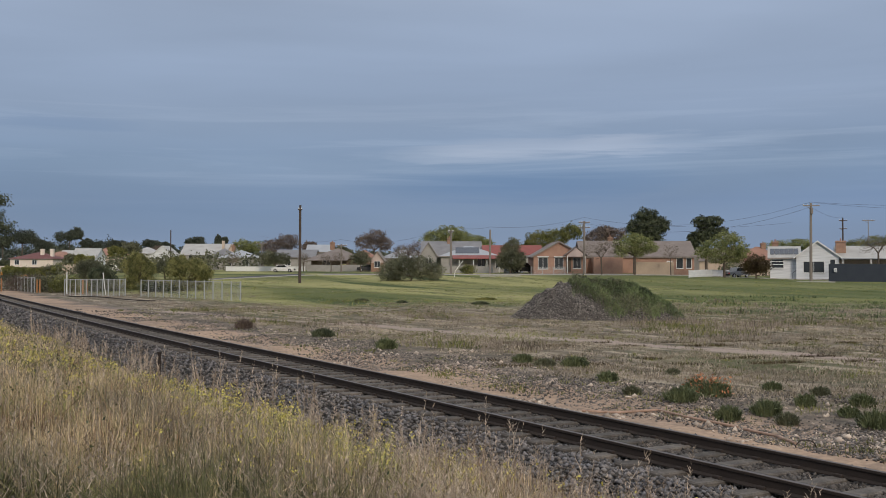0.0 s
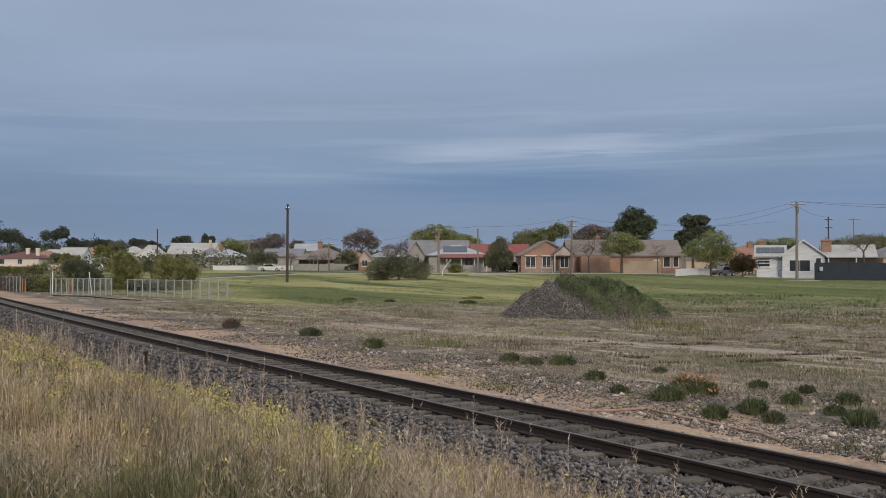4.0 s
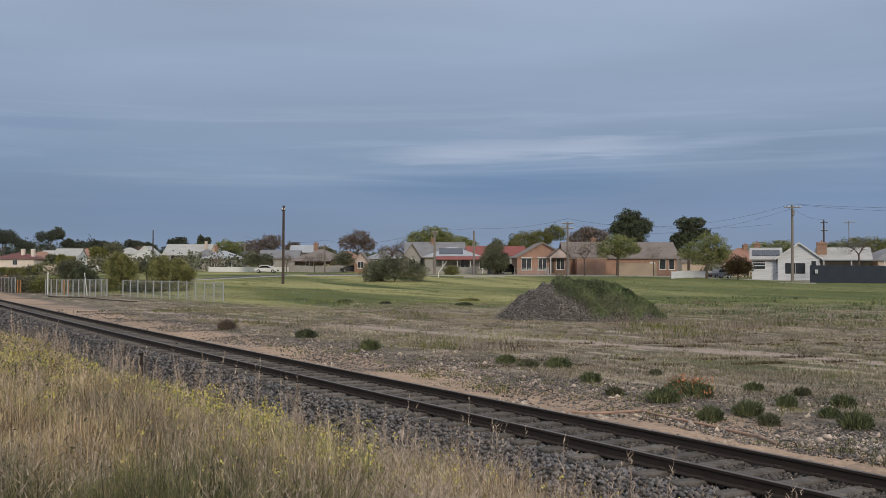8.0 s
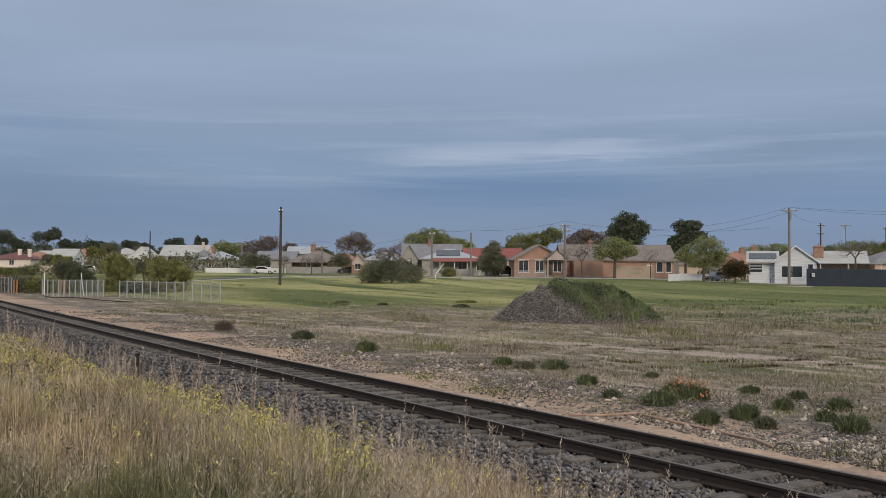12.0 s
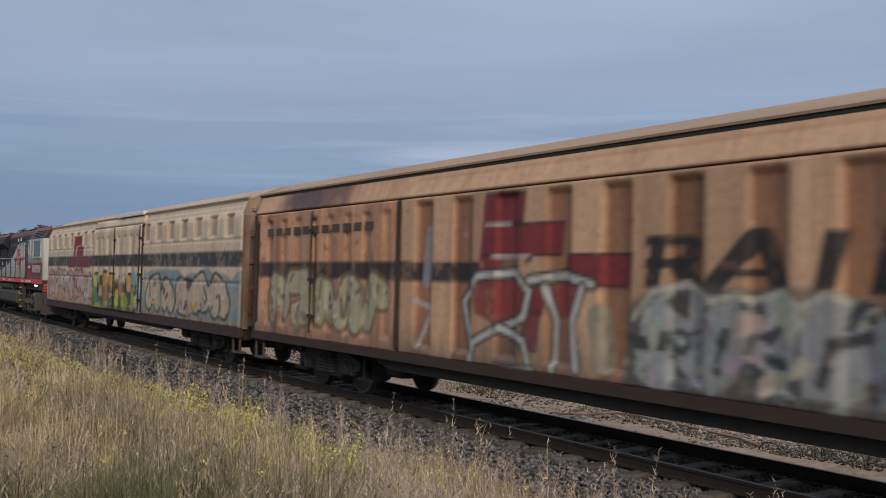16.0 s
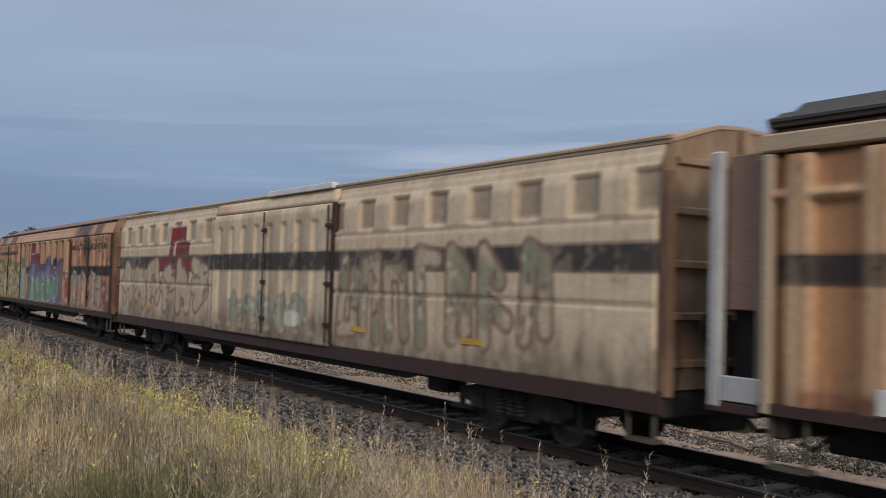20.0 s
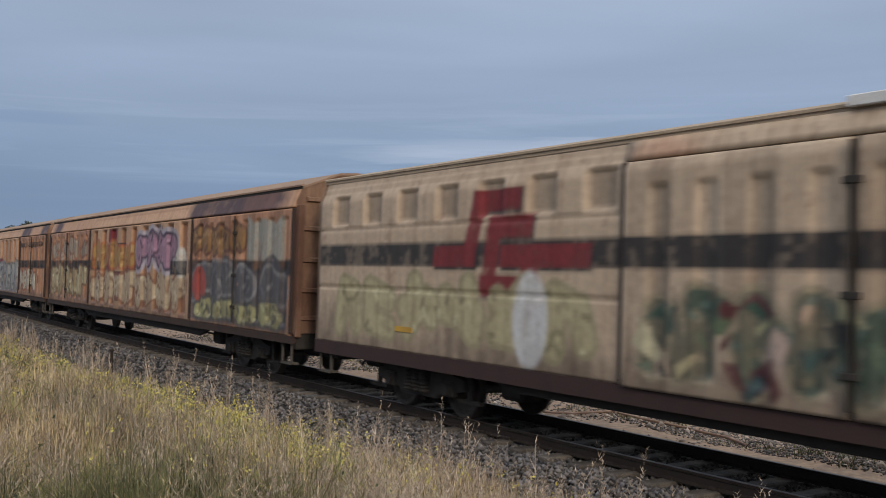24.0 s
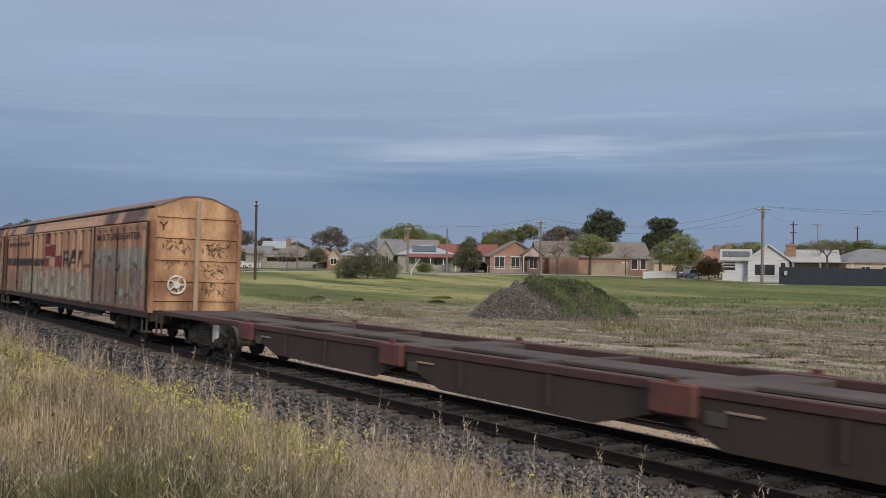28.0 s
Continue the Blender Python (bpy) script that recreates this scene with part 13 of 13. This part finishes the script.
        tree(r, f, [(-wide * 0.5, 0, tall * 0.5, wide * 0.6, 1.0, tall * 0.6), (wide * 0.4, 0, tall * 0.45, wide * 0.6, 1.0, tall * 0.5), (0, 0, tall * 0.6, wide * 0.5, 1.0, tall * 0.5)], mat, "low scrubby bush in the undergrowth behind the fence", 700, 0.2, 0.06, seed, name="bush", bare=3)
    # a pine close to the crossing
    tree(-57.29, 118, [(0, 0, 8.6, 2.4, 2, 1.0), (1.0, 0, 7.2, 2.6, 2, 0.9), (0.6, 0, 10.2, 2.4, 2, 0.9), (0.8, 0, 5.6, 2.2, 2, 0.8), (-0.2, 0, 11.6, 1.8, 2, 0.8)], LEAF_DARK, "dark layered pine beside the crossing", 2600, 0.24, 0.3, 34, name="pine_tree")


def build_far_trees():
    """Single trees on the rise, then the long wooded skyline as one mass."""
    spots = [(-150.83, 330, 7.0, 4.0, LEAF_DARK), (-167.39, 380, 7.0, 5.0, LEAF_GREY), (-157.73, 400, 7.5, 6.0, LEAF_GREY), (-95.16, 245, 5.4, 3.6, LEAF_GREY), (-157.26, 380, 7.0, 5.0, LEAF_GREY),
             (-102.84, 300, 7.0, 5.0, LEAF_OLIVE), (-114.39, 350, 8.5, 6.0, LEAF_GREY), (-115.68, 390, 8.0, 6.5, LEAF_RUSSET), (-112.78, 430, 9.0, 6.0, LEAF_OLIVE), (-100.31, 430, 10.0, 5.5, LEAF_DARK),
             (-86.17, 190, 4.2, 3.4, LEAF_OLIVE), (-88.91, 235, 5.6, 4.0, LEAF_OLIVE), (-42.45, 300, 8.5, 4.5, LEAF_RUSSET), (-26.48, 260, 6.6, 4.0, LEAF_GREY), (-133.64, 380, 6.5, 6.0, LEAF_OLIVE)]
    for i, (r, f, tall, wide, mat) in enumerate(spots):
        rng = random.Random(100 + i)
        bl = [(rng.uniform(-0.4, 0.4) * wide, 0, tall * rng.uniform(0.5, 0.78), wide * rng.uniform(0.28, 0.42), wide * 0.3, tall * rng.uniform(0.16, 0.24)) for _ in range(5)]
        tree(r, f, bl, mat, "distant tree over the roofs of the town", 1100, 0.46, 0.3, 200 + i)
    blobs = []
    rng = random.Random(9)
    for i in range(150):
        x = -60 + i * 11.5 + rng.uniform(-4, 4)
        f = rng.uniform(560, 700)
        r = (x - 784) * f / 1689
        p = RIGHT * r + AHEAD * f
        top = 2.6 + smooth(0, 1, np.array(1 - x / 560.0)) * 10.5 + 2.5 * smooth(0, 1, np.array((470 - x) / 60.0)) + rng.uniform(0, 3.0)
        blobs.append((p.x, p.y, gz(p.x, p.y) + float(top) * 0.5, rng.uniform(5, 9), 6, max(2.5, float(top) * 0.55)))
    me = leaf_cloud(blobs, 46000, 0.84, LEAF_FAR, 77)
    tagged(new("skyline_trees", me), "wooded skyline beyond the town", "trees", kind="stuff")
    # umbrella-crowned gums standing up out of the skyline
    for i, (x, top, wide) in enumerate(((38, 25.0, 19), (5, 21.0, 13), (118, 26.5, 15), (75, 19.5, 10), (160, 19.6, 11), (205, 18.6, 9), (268, 19.0, 12), (344, 20.5, 12), (391, 21.2, 7), (300, 17.6, 10), (440, 15.5, 9))):
        f = 520
        r = (x - 784) * f / 1689
        p = town(r, f)
        tall = top - p.z
        rng2 = random.Random(300 + i)
        bl = [(rng2.uniform(-0.36, 0.36) * wide, 0, tall * rng2.uniform(0.70, 0.84), wide * rng2.uniform(0.18, 0.28), wide * 0.2, tall * rng2.uniform(0.11, 0.15)) for _ in range(6)]
        tree(r, f, bl, LEAF_FAR, "far dark umbrella-crowned gum tree on the skyline", 900, 0.9, 0.4, 320 + i)
    for i, (x, f, wide, tall) in enumerate(((20, 244, 8, 3.2), (62, 243, 7, 2.9), (98, 243, 5, 2.6), (118, 240, 6, 3.0))):
        tree((x - 784) * f / 1689, f, [(-wide * 0.3, 0, tall * 0.5, wide * 0.32, 1.4, tall * 0.48), (wide * 0.25, 0, tall * 0.46, wide * 0.34, 1.4, tall * 0.46), (0, 0, tall * 0.4, wide * 0.4, 1.3, tall * 0.4)], (LEAF_GREY, LEAF_OLIVE)[i % 2], "dull green hedge below the far house", 900, 0.3, 0.08, 340 + i, name="hedge")
    hedge = []
    for i in range(110):
        x = 100 + i * 14 + rng.uniform(-6, 6)
        f = rng.uniform(196, 320)
        p = RIGHT * ((x - 784) * f / 1689) + AHEAD * f
        hedge.append((p.x, p.y, gz(p.x, p.y) + rng.uniform(1.2, 2.4), rng.uniform(2, 4), 2.5, rng.uniform(1.6, 3.0)))
    me = leaf_cloud(hedge, 13000, 0.45, LEAF_GREY, 78)
    tagged(new("garden_trees", me), "garden trees filling the gaps between houses", "trees", kind="stuff")


# ---- street and parked vehicles ----
def build_street():
    road = Shape()
    n = 40
    v = []
    for i in range(n + 1):
        r = -75 + 190 * i / n
        for f in (146.5 - 0.02 * r, 152.5 - 0.02 * r):
            p = town(r, f)
            v.append((p.x, p.y, p.z + 0.03))
    road.add(v, [(2 * i, 2 * i + 2, 2 * i + 3, 2 * i + 1) for i in range(n)])
    tagged(new("road", road.mesh("road", ASPHALT)), "grey asphalt street in front of the houses", "road", kind="structure")
    kerb = Shape()
    for i in range(n):
        a, b = town(-75 + 190 * i / n, 146.4 + 1.5 - 0.02 * (190 * i / n)), town(-75 + 190 * (i + 1) / n, 146.4 + 1.5 - 0.02 * (190 * (i + 1) / n))
        kerb.tube(a + Vector((0, 0, 0.03)), b + Vector((0, 0, 0.03)), 0.09, n=6)
    tagged(new("kerb", kerb.mesh("kerb", CONCRETE)), "pale concrete kerb along the street", "kerb", kind="structure")
    for (r0, f0), wide, deep in (((52.04, 134), 5.0, 2.5), ((8.55, 143), 6.0, 3.0), ((-7.46, 150), 7.0, 2.5)):
        p = town(r0, f0)
        slab = Shape().box(-wide / 2, wide / 2, -deep / 2, deep / 2, -0.1, 0.05)
        ob = new("driveway", slab.mesh("driveway", CONCRETE))
        ob.matrix_world = town_pose(r0, f0)
        tagged(ob, "pale concrete driveway across the grass verge", "driveway", kind="structure")


def car(r, f, label, kind, paint, turn=0.0, length=4.5):
    """A parked car: lower body, cabin, glass, four wheels, lamps and bumpers."""
    c = thing("car", label, "car", town_pose(r, f, turn), group="parked vehicles")
    k = length / 4.5
    if kind == "ute":
        low = [(-2.25, 0.35), (-2.25, 0.95), (-0.2, 0.98), (0.9, 0.98), (1.2, 0.92), (2.2, 0.82), (2.25, 0.35)]
        cab = [(-0.75, 0.96), (-0.55, 1.55), (0.45, 1.58), (1.15, 0.94)]
    elif kind == "wagon":
        low = [(-2.25, 0.35), (-2.3, 0.9), (-2.2, 1.05), (1.0, 1.05), (2.15, 0.92), (2.25, 0.35)]
        cab = [(-2.15, 1.03), (-1.95, 1.72), (0.3, 1.78), (1.05, 1.03)]
    else:
        low = [(-2.25, 0.32), (-2.25, 0.85), (-1.4, 0.92), (1.0, 0.92), (2.2, 0.78), (2.25, 0.32)]
        cab = [(-1.55, 0.9), (-0.95, 1.42), (0.35, 1.45), (1.1, 0.9)]
    low, cab = [(x * k, z) for x, z in low], [(x * k, z) for x, z in cab]
    part("body", Shape().prism(low, -0.85, 0.85, "y"), paint, c)
    part("cabin", Shape().prism(cab, -0.72, 0.72, "y"), paint, c)
    g = [(x * 0.93 + 0.01, z if i in (0, 3) else z - 0.1) for i, (x, z) in enumerate(cab)]
    part("side_glass", Shape().prism([(x, z + 0.05 if i in (0, 3) else z) for i, (x, z) in enumerate(g)], -0.735, 0.735, "y"), CAB_GLASS, c)
    for x in (-1.4 * k, 1.4 * k):
        for y in (-0.8, 0.8):
            w = part("wheel", Shape().tube((x, y - 0.1, 0.32), (x, y + 0.1, 0.32), 0.33, n=16), TYRE, c)
            part("rim", Shape().tube((x, y - 0.115, 0.32), (x, y + 0.115, 0.32), 0.19, n=12), PALE_STEEL, w)
    for e in (-1, 1):
        part("bumper", Shape().box(*sorted((e * 2.2 * k, e * 2.32 * k)), -0.82, 0.82, 0.38, 0.58, 0.03), GRIME, c)
        for y in (-0.62, 0.62):
            part("headlight" if e > 0 else "tail_light", Shape().box(*sorted((e * 2.18 * k, e * 2.27 * k)), y - 0.16, y + 0.16, 0.62, 0.76, 0.02), PALE_STEEL if e > 0 else LOCO_RED, c)
    return c


def build_vehicles():
    car(-20.85, 199, "faded yellow utility parked along the far street", "ute", surface("yellow car paint", (0.56, 0.50, 0.22), 0.4, 0, (0.46, 0.41, 0.19)), 180, 3.9)
    car(-31.17, 186, "white sedan parked along the far street", "sedan", WHITE_PAINT, 0)
    car(13.81, 162, "black wagon parked in the driveway", "wagon", LOCO_DARK, 20)
    car(46.09, 150, "silver grey utility parked beside the low white fence", "ute", surface("silver car paint", (0.30, 0.30, 0.30), 0.35, 0.3, (0.22, 0.22, 0.22)), 30)
    car(-84.71, 245, "white van parked among the trees", "wagon", WHITE_PAINT, 0)
    car(-15.24, 195, "dark car parked beside the cottage", "sedan", LOCO_DARK, 0)
    m = thing("wheel_loader", "orange wheel loader standing by the far house", "loader", town_pose(-101.24, 225))
    part("body", Shape().prism([(-2.6, 0.9), (-2.6, 2.0), (-0.6, 2.1), (-0.5, 1.6), (1.4, 1.5), (1.4, 0.9)], -0.9, 0.9, "y"), MACHINE, m)
    part("cab", Shape().box(-0.7, 0.7, -0.75, 0.75, 1.9, 3.3, 0.05), CAB_GLASS, m)
    part("bucket", Shape().prism([(2.3, 0.3), (3.4, 0.3), (3.2, 0.5), (2.6, 1.4)], -1.2, 1.2, "y"), MACHINE, m)
    part("arm", Shape().box(1.0, 2.7, -0.6, -0.4, 1.0, 1.3).box(1.0, 2.7, 0.4, 0.6, 1.0, 1.3), MACHINE, m)
    for x in (-1.6, 1.2):
        for y in (-1.0, 1.0):
            part("wheel", Shape().tube((x, y - 0.25, 0.75), (x, y + 0.25, 0.75), 0.75, n=16), TYRE, m)
    for r, f, mat in ((11.37, 160, SLATE_FENCE), (56.50, 137.5, TRIM)):
        b = thing("wheelie_bin" if mat is SLATE_FENCE else "meter_box", "dark green rubbish bin at the kerb" if mat is SLATE_FENCE else "small white meter box on the dark fence", "bin" if mat is SLATE_FENCE else "box", town_pose(r, f))
        if mat is SLATE_FENCE:
            part("body", Shape().prism([(-0.24, 0.0), (-0.3, 1.0), (0.3, 1.0), (0.24, 0.0)], -0.28, 0.28, "y"), mat, b)
            part("lid", Shape().box(-0.33, 0.33, -0.32, 0.32, 1.0, 1.07, 0.02), mat, b)
        else:
            part("case", Shape().box(-0.2, 0.2, -0.12, 0.0, 1.4, 1.95, 0.02), mat, b)
            part("door", Shape().box(-0.15, 0.15, -0.14, -0.12, 1.45, 1.9, 0.01), GREY_ROOF, b)
    w = thing("water_tap", "bent white standpipe on the lawn edge", "pipe", town_pose(1.82, 140))
    part("stem", Shape().tube((-0.15, 0, -0.2), (-0.05, 0, 0.9), 0.05, n=7).tube((-0.05, 0, 0.9), (1.1, 0, 2.4), 0.05, n=7), TRIM, w)
    part("cap", Shape().tube((1.05, 0, 2.36), (1.15, 0, 2.46), 0.07, n=7), TRIM, w)


build_houses()
build_fences()
build_poles()
build_trees()
build_far_trees()
build_street()
build_vehicles()

SPEED = 26.80871


def motions():
    """The train runs at an even speed up the line."""
    times = [0, 6, 10] + [11 + 0.5 * i for i in range(36)]
    for vehicle, middle in TRAIN:
        rows = []
        for t in times:
            s = SPEED * (t - 20) - middle
            p = track(s)
            rows.append((t, pose(p.x, p.y, -CANT / 2, -math.degrees(math.atan(CANT / 1.505)), 0, heading(s))))
        walk(vehicle, rows)


motions()
